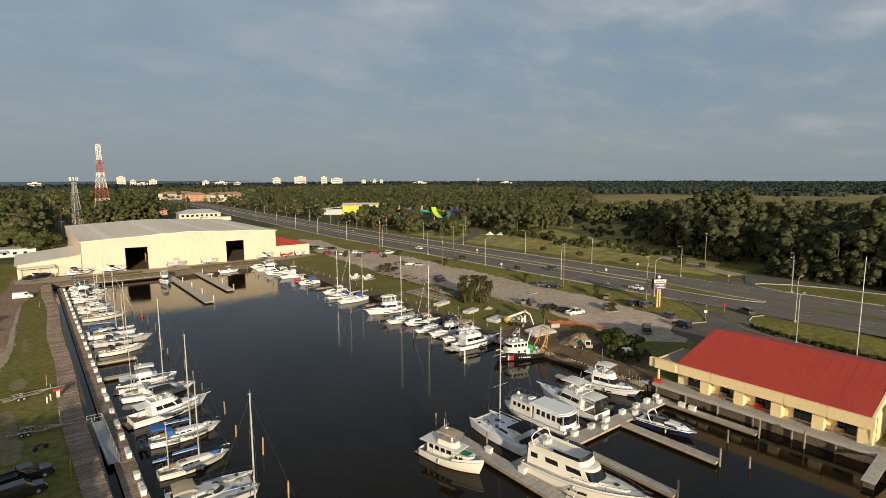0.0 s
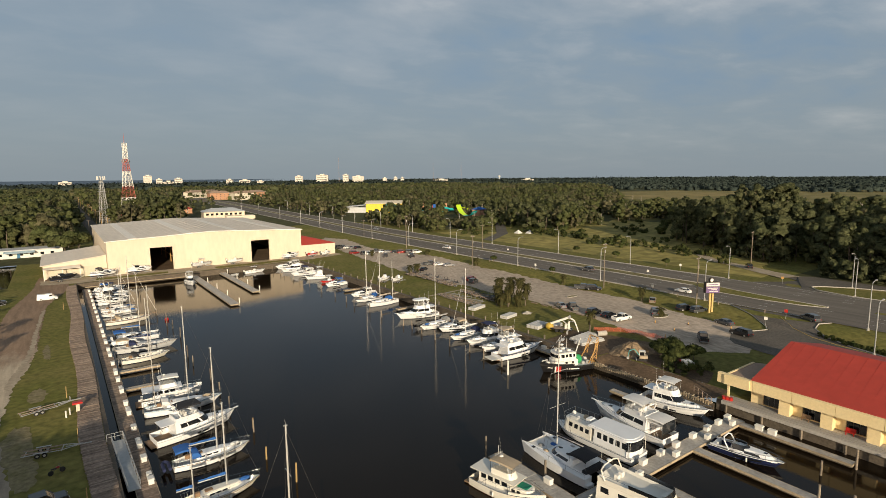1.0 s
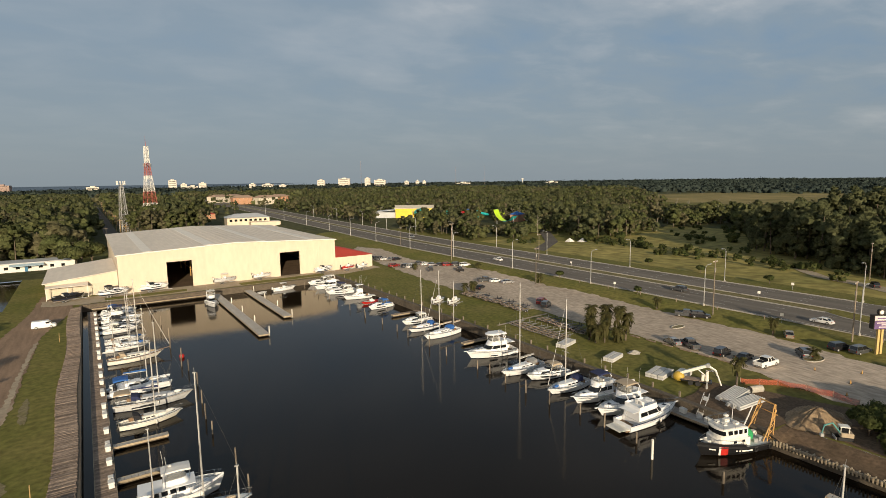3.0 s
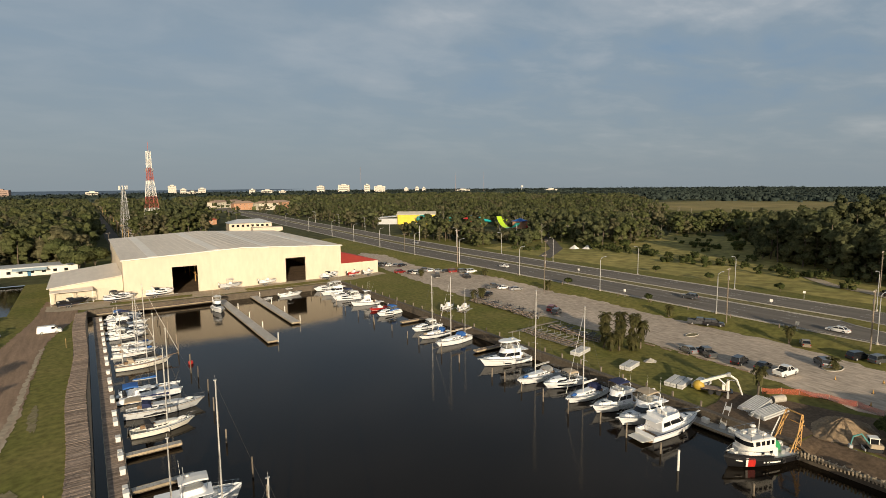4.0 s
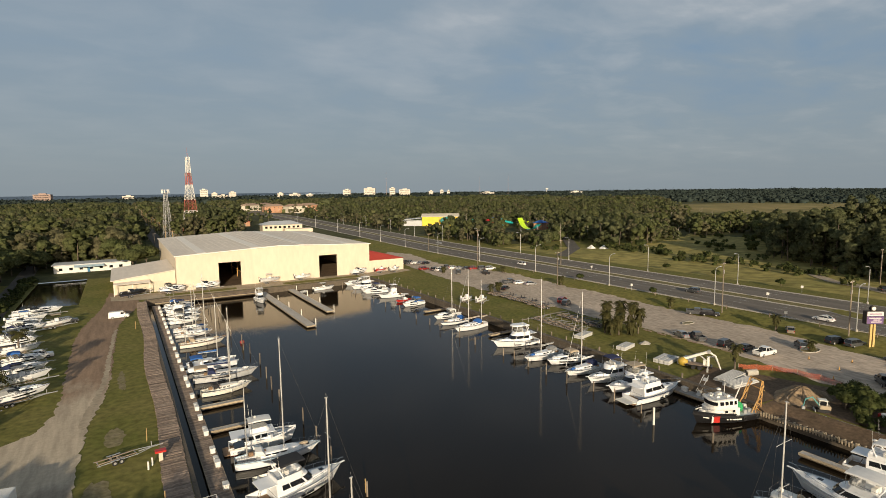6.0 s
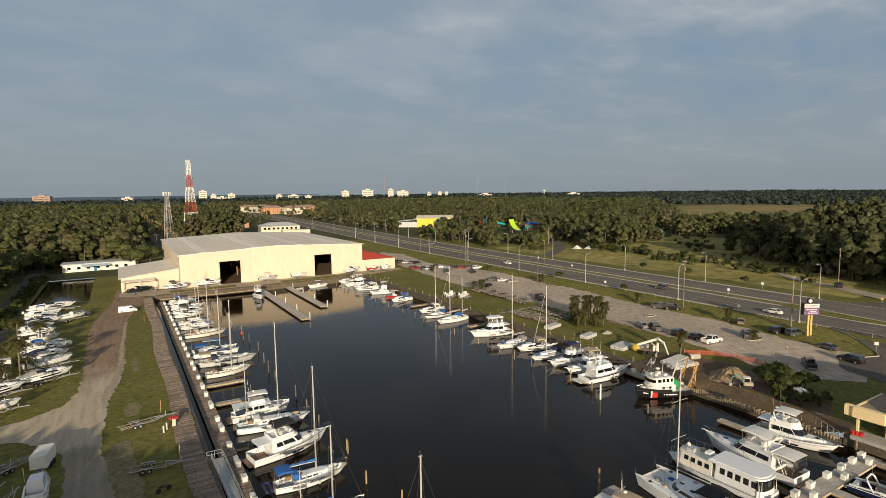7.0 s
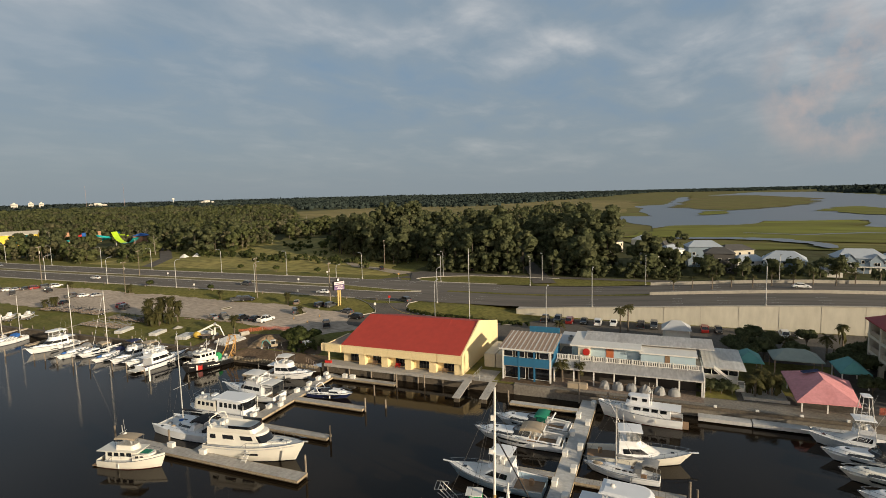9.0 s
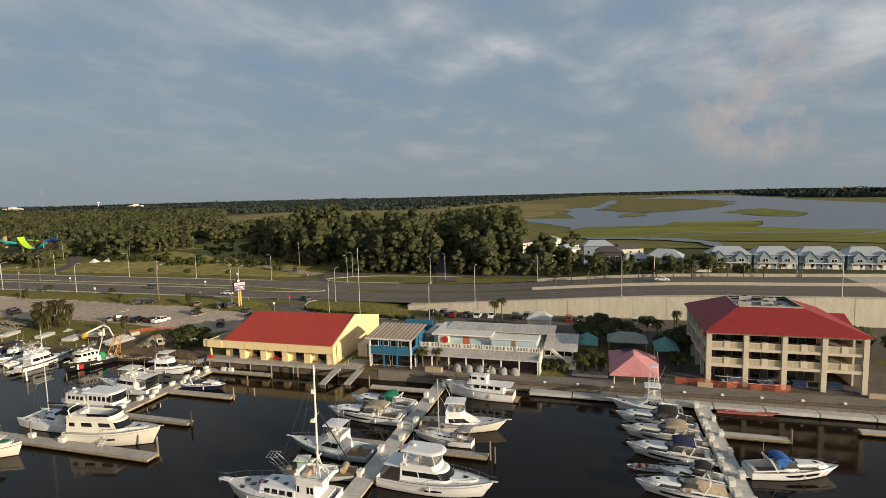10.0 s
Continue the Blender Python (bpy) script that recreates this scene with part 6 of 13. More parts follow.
def soft_top(bt, name, x0, x1, w, z, material, drop=0.25, posts=True, zp=None):
    """A curved canvas or hard top on tubes."""
    rows = []
    for i in range(6):
        t = i / 5
        x = x0 + (x1 - x0) * t
        dz = -drop * (2 * t - 1) ** 2 * 0.6
        rows.append([(x, -w, z - drop + dz), (x, -w * 0.92, z - drop * 0.25 + dz), (x, 0, z + dz), (x, w * 0.92, z - drop * 0.25 + dz), (x, w, z - drop + dz)])
    m = MB().grid(rows)
    m.grid([[(p[0], p[1], p[2] - 0.05) for p in r] for r in rows])
    top = part(name, m, material, bt)
    if posts and zp is not None:
        sp_ = MB()
        for x in (x0 + 0.15, x1 - 0.15):
            for y in (-w * 0.95, w * 0.95):
                sp_.tube([(x, y, zp), (x, y, z - drop)], 0.03, 3)
        part("support_frame", sp_, STEEL, top)
    return top


def flybridge_yacht(label, xs, ys, xb, yb, B=4.2, canvas=None, hull=None, top="soft", dark=(0.5, 5.0), cockpit=0.22, arch=True, enclosure=True, name="motor_yacht", hi=1.0, stripe=None, tender=False, smoked=False, aft=None, panes=None):
    bt, L = boat(name, label, "motor yacht", xs, ys, xb, yb)
    H = hull or GEL
    F = Form(L, B, 0.165 * L * 0.9 * hi, 0.095 * L * hi, 0.6, 0.9, 0.4, 2.3, 0.11, 0.32)
    hull_parts(bt, F, [H, BOTTOM, stripe or H], cockpit)
    zd = F.top(0.4) - 0.08
    x0, x1 = F.x(cockpit), F.x(0.70)
    w = B / 2 - 0.42
    sal = House(x0, x1, w, w * 0.82, zd, zd + 1.55 * hi, 1.5, 1.5, 0.0, 0.88)
    part("saloon", sal.shell(), H, bt)
    sal.windows(bt, panes or [(dark[0], 2.3), (2.45, dark[1])], 0.48 if panes else 0.38, 0.80)
    part("windscreen", sal.pane(5.25, sal.n - 6.25, 0.36, 0.86), GLASS, bt)
    tr = House(F.x(0.5), F.x(0.90), F.half(0.6) * 0.62, F.half(0.8) * 0.55, F.top(0.62) - 0.1, F.top(0.62) + 0.42, 1.6, 0.6, 0, 0.85)
    part("trunk_cabin", tr.shell(0.05), H, bt)
    part("deck_hatch", MB().rbox(F.x(0.76) - 0.3, F.x(0.76) + 0.3, -0.3, 0.3, F.top(0.62) + 0.44, F.top(0.62) + 0.52, 0.03), GLASS, bt)
    zf = zd + 1.62 * hi
    fb = House(x0 + 0.1, F.x(0.56), w * 0.92, w * 0.78, zf, zf + 0.62, 0.8, 0.35, 0.0, 1.03)
    part("flybridge", fb.shell(-0.25), H, bt)
    part("venturi_screen", fb.pane(2.6 if smoked else 4.6, fb.n - (3.6 if smoked else 5.6), 1.0, 1.75 if smoked else 1.45, 0.0), GLASS if smoked else CLEAR, bt)
    part("fly_rail", MB().tube([fb.at(0.1 + i * 0.6, 1.0, 0.0)[:2] + (zf + 0.98,) for i in range(8)], 0.022, 4).tube([fb.at(fb.n - 1.1 - i * 0.6, 1.0, 0.0)[:2] + (zf + 0.98,) for i in range(8)], 0.022, 4), STEEL, bt)
    for y in (1, -1):
        lo_, hi_ = ([F.edge(0.45 + 0.05 * i, y, -0.012, -d * hi) for i in range(4)] for d in (0.95, 0.72))
        part("hull_port", MB().grid([lo_, hi_] if y > 0 else [hi_, lo_]), GLASS, bt)
    if aft:
        soft_top(bt, "aft_top", F.x(0.0) + 0.2, x0 + 0.2, w * 0.95, zd + 2.25, aft, 0.14, True, F.top(0))
        ae = House(F.x(0.0) + 0.35, x0 + 0.2, w * 0.9, w * 0.9, zd + 0.1, zd + 2.0, 0.2, 0, 0, 1.0)
        part("aft_curtain", ae.pane(0.2, 4.6, 0.1, 1.0, 0.0).grid([[(F.x(0.0) + 0.36, -w * 0.85, zd + 0.2), (F.x(0.0) + 0.36, w * 0.85, zd + 0.2)], [(F.x(0.0) + 0.36, -w * 0.85, zd + 2.0), (F.x(0.0) + 0.36, w * 0.85, zd + 2.0)]]), GLASS, bt)
    xf0, xf1 = F.x(cockpit) + 0.9, F.x(0.53)
    for y in (-0.45, 0.45):
        st = part("helm_seat", MB().rbox(xf0 + 0.6, xf0 + 1.1, y - 0.3, y + 0.3, zf + 0.35, zf + 0.95, 0.04), WHITEP, bt)
    part("console", MB().rbox(xf1 - 0.8, xf1 - 0.35, -0.7, 0.7, zf + 0.2, zf + 0.85, 0.05), H, bt)
    if top:
        m = {"soft": canvas or CANVWHITE, "hard": H}[top]
        if top == "hard":
            lid = House(xf0 - 0.9, xf1 + 0.9, w * 0.80, w * 0.86, zf + 2.02, zf + 2.16, 1.9, 0.06, 0.06, 0.96)
            part("hard_top", lid.shell(0.14), H, bt, smooth=False)
            part("top_edge", MB().tube([lid.at(u * (lid.n - 1) / 24, 0.4) for u in range(25)], 0.07, 5), H, bt)
            leg = MB()
            for y in (-1, 1):
                leg.tube([(xf0 - 0.4, y * w * 0.78, zf + 0.5), (xf0 + 0.1, y * w * 0.74, zf + 2.05)], 0.07, 5).tube([(xf1 - 0.1, y * w * 0.66, zf + 0.6), (xf1 - 0.5, y * w * 0.66, zf + 2.05)], 0.05, 5)
            part("top_leg", leg, H, bt)
            part("radar_dome", MB().ball((xf0 + 0.4, 0, zf + 2.42), 0.3, 0.3, 0.17, 8, 4), WHITEP, bt, smooth=True)
        else:
            soft_top(bt, "flybridge_top", xf0 - 0.3, xf1 + 0.1, w * 0.85, zf + 2.15, m, 0.16, True, zf + 0.55)
        if enclosure:
            en = House(xf0, xf1, w * 0.84, w * 0.72, zf + 0.62, zf + 2.0, 0.5, 0.25, 0.1, 0.98)
            part("clear_curtain", en.pane(2.5, en.n - 3.5, 0.02, 0.98, 0.0), CLEAR, bt)
    if arch:
        xa = x0 + 0.5
        part("radar_arch", MB().tube([(xa + 0.5, -w * 0.95, zf + 0.4), (xa, -w * 0.9, zf + 1.5), (xa - 0.1, -w * 0.5, zf + 1.75), (xa - 0.1, w * 0.5, zf + 1.75), (xa, w * 0.9, zf + 1.5), (xa + 0.5, w * 0.95, zf + 0.4)], 0.09, 5), H, bt)
        part("radar_dome", MB().ball((xa - 0.1, 0, zf + 1.98), 0.32, 0.32, 0.16, 8, 4), WHITEP, bt, smooth=True)
        antenna(bt, xa, w * 0.8, zf + 1.5, 3.0)
        antenna(bt, xa, -w * 0.8, zf + 1.5, 2.4)
    part("overhang", MB().slab([(F.x(0.06), -w * 0.85, zf), (x0 + 0.3, -w * 0.9, zf + 0.05), (x0 + 0.3, w * 0.9, zf + 0.05), (F.x(0.06), w * 0.85, zf)], 0.09), H, bt)
    part("fly_ladder", MB().tube([(F.x(0.1), w * 0.5, F.top(0.1) - 0.6), (F.x(0.18), w * 0.5, zf)], 0.03, 4).tube([(F.x(0.1), w * 0.8, F.top(0.1) - 0.6), (F.x(0.18), w * 0.8, zf)], 0.03, 4), STEEL, bt)
    part("swim_platform", MB().rbox(F.x(0) - 0.85, F.x(0), -B * 0.40, B * 0.40, 0.2, 0.32, 0.05), TEAK, bt)
    part("anchor_pulpit", MB().slab([(F.x(0.98), -0.14, F.top(1) + 0.05), (F.x(1) + 0.55, -0.12, F.top(1) + 0.1), (F.x(1) + 0.55, 0.12, F.top(1) + 0.1), (F.x(0.98), 0.14, F.top(1) + 0.05)], 0.08), H, bt)
    part("rub_strake", MB().tube([F.edge(i / 12, 1, -0.03, -0.32) for i in range(12)], 0.035, 4).tube([F.edge(i / 12, -1, -0.03, -0.32) for i in range(12)], 0.035, 4), GELGREY, bt)
    bow_rail(bt, F, 0.42, 0.65, 0.1, 9, 0.4)
    fenders(bt, F, ((0.25, 1), (0.5, -1), (0.6, 1)))
    if tender:
        td = part("tender", MB().grid([[(F.x(0.78) + 1.2 * math.cos(a) * 0.5, 0.5 * q * 0.8 + 0, F.top(0.78) + 0.25 + 0.1 * math.sin(a)) for a in (0, 1, 2, 3)] for q in (-1, 0, 1)]), WHITEP, bt)
    return bt


def express_cruiser(label, xs, ys, xb, yb, B=3.3, canvas=None, hull=None, arch=True, cover=False, stripe=None, low=1.0, z=WZ, name="express_cruiser", top=True, bottom=None, skin=None, wrap=False):
    bt, L = boat(name, label, "cruiser", xs, ys, xb, yb, z=z)
    H = hull or GEL
    F = Form(L, B, (0.85 + 0.062 * L) * low, (0.66 + 0.034 * L) * low, 0.55, 0.92, 0.38, 2.1, 0.14, 0.22, 1.3)
    hull_parts(bt, F, [skin or H, bottom or BOTTOM, stripe or H], 0.40)
    fd = House(F.x(0.36), F.x(0.93), F.half(0.4) * 0.80, F.half(0.62) * 0.68, F.top(0.5) - 0.1, F.top(0.5) + 0.58 * low, 2.2, 1.0, 0.0, 0.78)
    part("foredeck", fd.shell(0.10), H, bt)
    fd.windows(bt, [(2.2, 5.4)], 0.25, 0.72)
    zc = F.top(0.4) + 0.46 * low
    ws = House(F.x(0.20), F.x(0.60), F.half(0.3) * 0.82, F.half(0.5) * 0.70, zc - 0.25, zc + 0.55, 1.1, 0.95, 0, 0.80)
    part("windscreen", ws.pane(2.6, ws.n - 3.6, 0.15, 0.98, 0.0), GLASS, bt)
    part("screen_frame", MB().tube([ws.at(2.6 + (ws.n - 6.2) * i / 12, 1.0) for i in range(13)], 0.03, 4), STEEL, bt)
    for y in (-0.55, 0.55):
        part("helm_seat", MB().rbox(F.x(0.30), F.x(0.30) + 0.6, y - 0.3, y + 0.3, zc - 0.7, zc + 0.15, 0.06), WHITEP, bt)
    part("aft_seat", MB().rbox(F.x(0.03), F.x(0.03) + 0.6, -F.half(0.03) * 0.8, F.half(0.03) * 0.8, F.top(0) - 0.6, F.top(0) + 0.05, 0.06), CANVWHITE, bt)
    for y in (1, -1):
        part("coaming", MB().tube([F.edge(0.02 + 0.40 * i / 6, y, 0.16, 0.10 + 0.03 * i) for i in range(7)], 0.11, 5), H, bt)
    if arch:
        w = F.half(0.2) * 0.92
        xa = F.x(0.20)
        part("arch", MB().tube([(xa + 0.9, -w, F.top(0.2)), (xa + 0.2, -w * 0.93, zc + 0.75), (xa, -w * 0.6, zc + 1.0), (xa, w * 0.6, zc + 1.0), (xa + 0.2, w * 0.93, zc + 0.75), (xa + 0.9, w, F.top(0.2))], 0.10, 5), H, bt)
    if canvas and top:
        soft_top(bt, "bimini_top", F.x(0.27 if wrap else 0.20), F.x(0.43 if wrap else 0.45), F.half(0.3) * 0.78, zc + 1.35, canvas, 0.35, True, zc - 0.1)
        en = House(F.x(0.28 if wrap else 0.17), F.x(0.46 if wrap else 0.52), F.half(0.3) * 0.80, F.half(0.45) * 0.66, zc + 0.1, zc + 1.1, 0.8, 0.6, 0.0, 0.96)
        part("side_curtain" if wrap else "clear_curtain", en.pane(0.3, en.n - 1.3, 0.0, 1.0, 0.0), canvas if wrap else CLEAR, bt)
        part("curtain_seam", MB().tube([en.at(2.6, 0, 0.02), en.at(2.6, 1, 0.02)], 0.035, 3).tube([en.at(en.n - 3.6, 0, 0.02), en.at(en.n - 3.6, 1, 0.02)], 0.035, 3).tube([en.at(5.2, 0, 0.02), en.at(5.2, 1, 0.02)], 0.035, 3).tube([en.at(en.n - 6.2, 0, 0.02), en.at(en.n - 6.2, 1, 0.02)], 0.035, 3), canvas, bt)
    if cover:
        rows = []
        for i in range(7):
            s = 0.02 + 0.50 * i / 6
            b = F.half(s) * 0.9
            zz = F.top(s) + 0.1
            hgt = (0.2, 0.5, 0.8, 1.0, 1.05, 0.8, 0.3)[i]
            rows.append([(F.x(s), -b, zz), (F.x(s), -b * 0.5, zz + hgt * 0.8), (F.x(s), 0.05, zz + hgt), (F.x(s), b * 0.5, zz + hgt * 0.75), (F.x(s), b, zz)])
        part("cockpit_cover", MB().grid(rows), cover, bt)
    part("swim_platform", MB().rbox(F.x(0) - 0.7, F.x(0), -B * 0.38, B * 0.38, 0.22, 0.32, 0.05), H, bt)
    part("deck_hatch", MB().rbox(F.x(0.72), F.x(0.72) + 0.5, -0.25, 0.25, F.top(0.5) + 0.62 * low, F.top(0.5) + 0.72 * low, 0.03), GLASS, bt)
    part("hull_window", MB().grid([[F.edge(0.40 + 0.08 * i, 1, -0.012, -0.66 * low) for i in range(5)], [F.edge(0.35 + 0.10 * i, 1, -0.012, -0.38 * low) for i in range(5)]]).grid([[F.edge(0.35 + 0.10 * i, -1, -0.012, -0.38 * low) for i in range(5)], [F.edge(0.40 + 0.08 * i, -1, -0.012, -0.66 * low) for i in range(5)]]), GLASS, bt)
    bow_rail(bt, F, 0.45, 0.5, 0.1, 8)
    if z == WZ:
        fenders(bt, F, ((0.3, 1), (0.55, -1)))
    antenna(bt, F.x(0.22), 0.9, zc + 0.9, 1.8)
    return bt


def sport_fisher(label, xs, ys, xb, yb, B=4.6, hull=None, tower=False, canvas=None, stripe=None):
    bt, L = boat("sport_fisher", label, "fishing boat", xs, ys, xb, yb)
    H = hull or GEL
    F = Form(L, B, 0.85 + 0.075 * L, 0.55 + 0.035 * L, 0.6, 0.86, 0.38, 2.2, 0.12, 0.34, 1.9)
    hull_parts(bt, F, [H, BOTTOM, stripe or GEL], 0.30)
    zd = F.top(0.42) - 0.06
    sal = House(F.x(0.30), F.x(0.74), B / 2 - 0.5, B / 2 - 1.0, zd, zd + 1.5, 1.7, 2.7, 0.15, 0.85)
    part("saloon", sal.shell(), GEL, bt)
    sal.windows(bt, [(0.9, 5.4)], 0.30, 0.74)
    part("windscreen_cover", sal.pane(6.2, sal.n - 7.2, 0.2, 0.85), CANVWHITE, bt)
    zf = zd + 1.55
    fl = House(F.x(0.31), F.x(0.53), B / 2 - 0.75, B / 2 - 1.0, zf, zf + 0.75, 0.7, 0.25, 0.0, 1.04)
    part("flybridge", fl.shell(-0.3), GEL, bt)
    part("helm_console", MB().rbox(F.x(0.44), F.x(0.44) + 0.5, -0.6, 0.6, zf + 0.3, zf + 1.1, 0.05), GEL, bt)
    for y in (-0.5, 0.5):
        part("helm_chair", MB().rbox(F.x(0.385), F.x(0.385) + 0.45, y - 0.25, y + 0.25, zf + 0.4, zf + 1.05, 0.05), WHITEP, bt)
    soft_top(bt, "hard_top", F.x(0.30), F.x(0.53), B / 2 - 0.8, zf + 2.25, canvas or GEL, 0.12, True, zf + 0.6)
    en = House(F.x(0.34), F.x(0.53), B / 2 - 0.8, B / 2 - 1.0, zf + 0.75, zf + 2.1, 0.5, 0.3, 0.1, 0.98)
    part("clear_curtain", en.pane(2.5, en.n - 3.5, 0.02, 0.98, 0.0), CLEAR, bt)
    for y in (-1, 1):
        part("outrigger", MB().tube([(F.x(0.42), y * (B / 2 - 0.3), zd + 0.8), (F.x(0.22), y * (B / 2 + 0.5), zd + 6.5)], 0.035, 4, 0.012), ALU, bt)
    part("fighting_chair", MB().rbox(F.x(0.13) - 0.3, F.x(0.13) + 0.3, -0.3, 0.3, F.top(0) - 0.35, F.top(0) + 0.4, 0.05), TEAK, bt)
    part("foredeck_hatch", MB().rbox(F.x(0.8), F.x(0.8) + 0.5, -0.25, 0.25, F.top(0.8), F.top(0.8) + 0.08, 0.03), GLASS, bt)
    part("pulpit", MB().slab([(F.x(0.97), -0.15, F.top(1) + 0.04), (F.x(1) + 0.8, -0.12, F.top(1) + 0.1), (F.x(1) + 0.8, 0.12, F.top(1) + 0.1), (F.x(0.97), 0.15, F.top(1) + 0.04)], 0.08), GEL, bt)
    if tower:
        m = MB()
        for y in (-1, 1):
            for xa in (0.30, 0.50):
                m.tube([(F.x(xa), y * (B / 2 - 0.6), zd + 0.6), (F.x(0.40) + (0.45 if xa > 0.4 else -0.45), y * 0.7, zf + 5.6)], 0.045, 4)
            m.tube([(F.x(0.35), y * 1.0, zf + 2.6), (F.x(0.45), y * 1.0, zf + 2.6)], 0.03, 4)
            m.tube([(F.x(0.37), y * 0.85, zf + 4.0), (F.x(0.43), y * 0.85, zf + 4.0)], 0.03, 4)
        for z2 in (zf + 2.6, zf + 4.0, zf + 5.2):
            m.tube([(F.x(0.38), -0.9, z2), (F.x(0.38), 0.9, z2)], 0.03, 4)
        part("tuna_tower", m, ALU, bt)
        part("tower_platform", MB().rbox(F.x(0.40) - 0.6, F.x(0.40) + 0.6, -0.8, 0.8, zf + 5.5, zf + 5.62, 0.03), GEL, bt)
    antenna(bt, F.x(0.36), 0.8, zf + 2.2, 3.2)
    antenna(bt, F.x(0.36), -0.8, zf + 2.2, 2.6)
    bow_rail(bt, F, 0.55, 0.55, 0.1, 7)
    fenders(bt, F, ((0.3, 1), (0.5, -1)))
    return bt


def mast_parts(bt, x, z0, H, r=0.085, boom=4.0, sail=None, boom_z=1.6, fore=None, half=1.6, back=None, spread=2, mat=None, furl=None, name="mast"):
    """A mast with boom, cover, spreaders, stays and shrouds."""
    m = part(name, MB().tube([(x, 0, z0), (x, 0, z0 + H)], r, 7, r * 0.7), mat or ALU, bt)
    part("masthead", MB().box(x - 0.2, x + 0.15, -0.05, 0.05, z0 + H, z0 + H + 0.1).tube([(x, 0, z0 + H), (x - 0.05, 0, z0 + H + 0.6)], 0.012, 3), GALV, m)
    for k in range(spread):
        z = z0 + H * (k + 1) / (spread + 1) + 0.6
        part("spreader", MB().tube([(x, -half * 0.55, z), (x, 0, z + 0.05), (x, half * 0.55, z)], 0.03, 4), ALU, m)
    if boom:
        bm = part("boom", MB().tube([(x, 0, z0 + boom_z), (x - boom, 0, z0 + boom_z + 0.1)], 0.07, 6), ALU, bt)
        rows = []
        for i in range(8):
            t = i / 7
            rr = 0.20 * (1 - 0.55 * t) + 0.04 * math.sin(i * 2.1)
            rows.append([(x - 0.05 - boom * 0.95 * t, rr * math.sin(a) * 0.75, z0 + boom_z + 0.2 + 0.1 * t + rr * math.cos(a)) for a in [2 * math.pi * q / 6 for q in range(6)]])
        part("sail_cover", MB().grid(rows, 0, True), sail or CANVWHITE, bm)
    wires = []
    topp = (x, 0, z0 + H * 0.98)
    if fore is not None:
        wires.append((topp, fore))
        if furl:
            f = Vector(fore)
            t = Vector(topp)
            part("furled_sail", MB().tube([f.lerp(t, 0.04), f.lerp(t, 0.3), f.lerp(t, 0.92)], 0.05, 5, 0.02), furl, bt)
    if back is not None:
        wires.append((topp, back))
    for y in (-half, half):
        zs = z0 + H * 0.66 + 0.6
        wires.append(((x, y * 0.55, zs), (x - 0.1, y, z0 + 0.05)))
        wires.append((topp, (x, y * 0.55, zs)))
        wires.append(((x, 0, z0 + H * 0.5), (x - 0.5, y, z0 + 0.05)))
    for a, b in wires:
        part("stay", MB().tube([a, b], 0.014, 3, cap=False), WIRE, m)
    return m


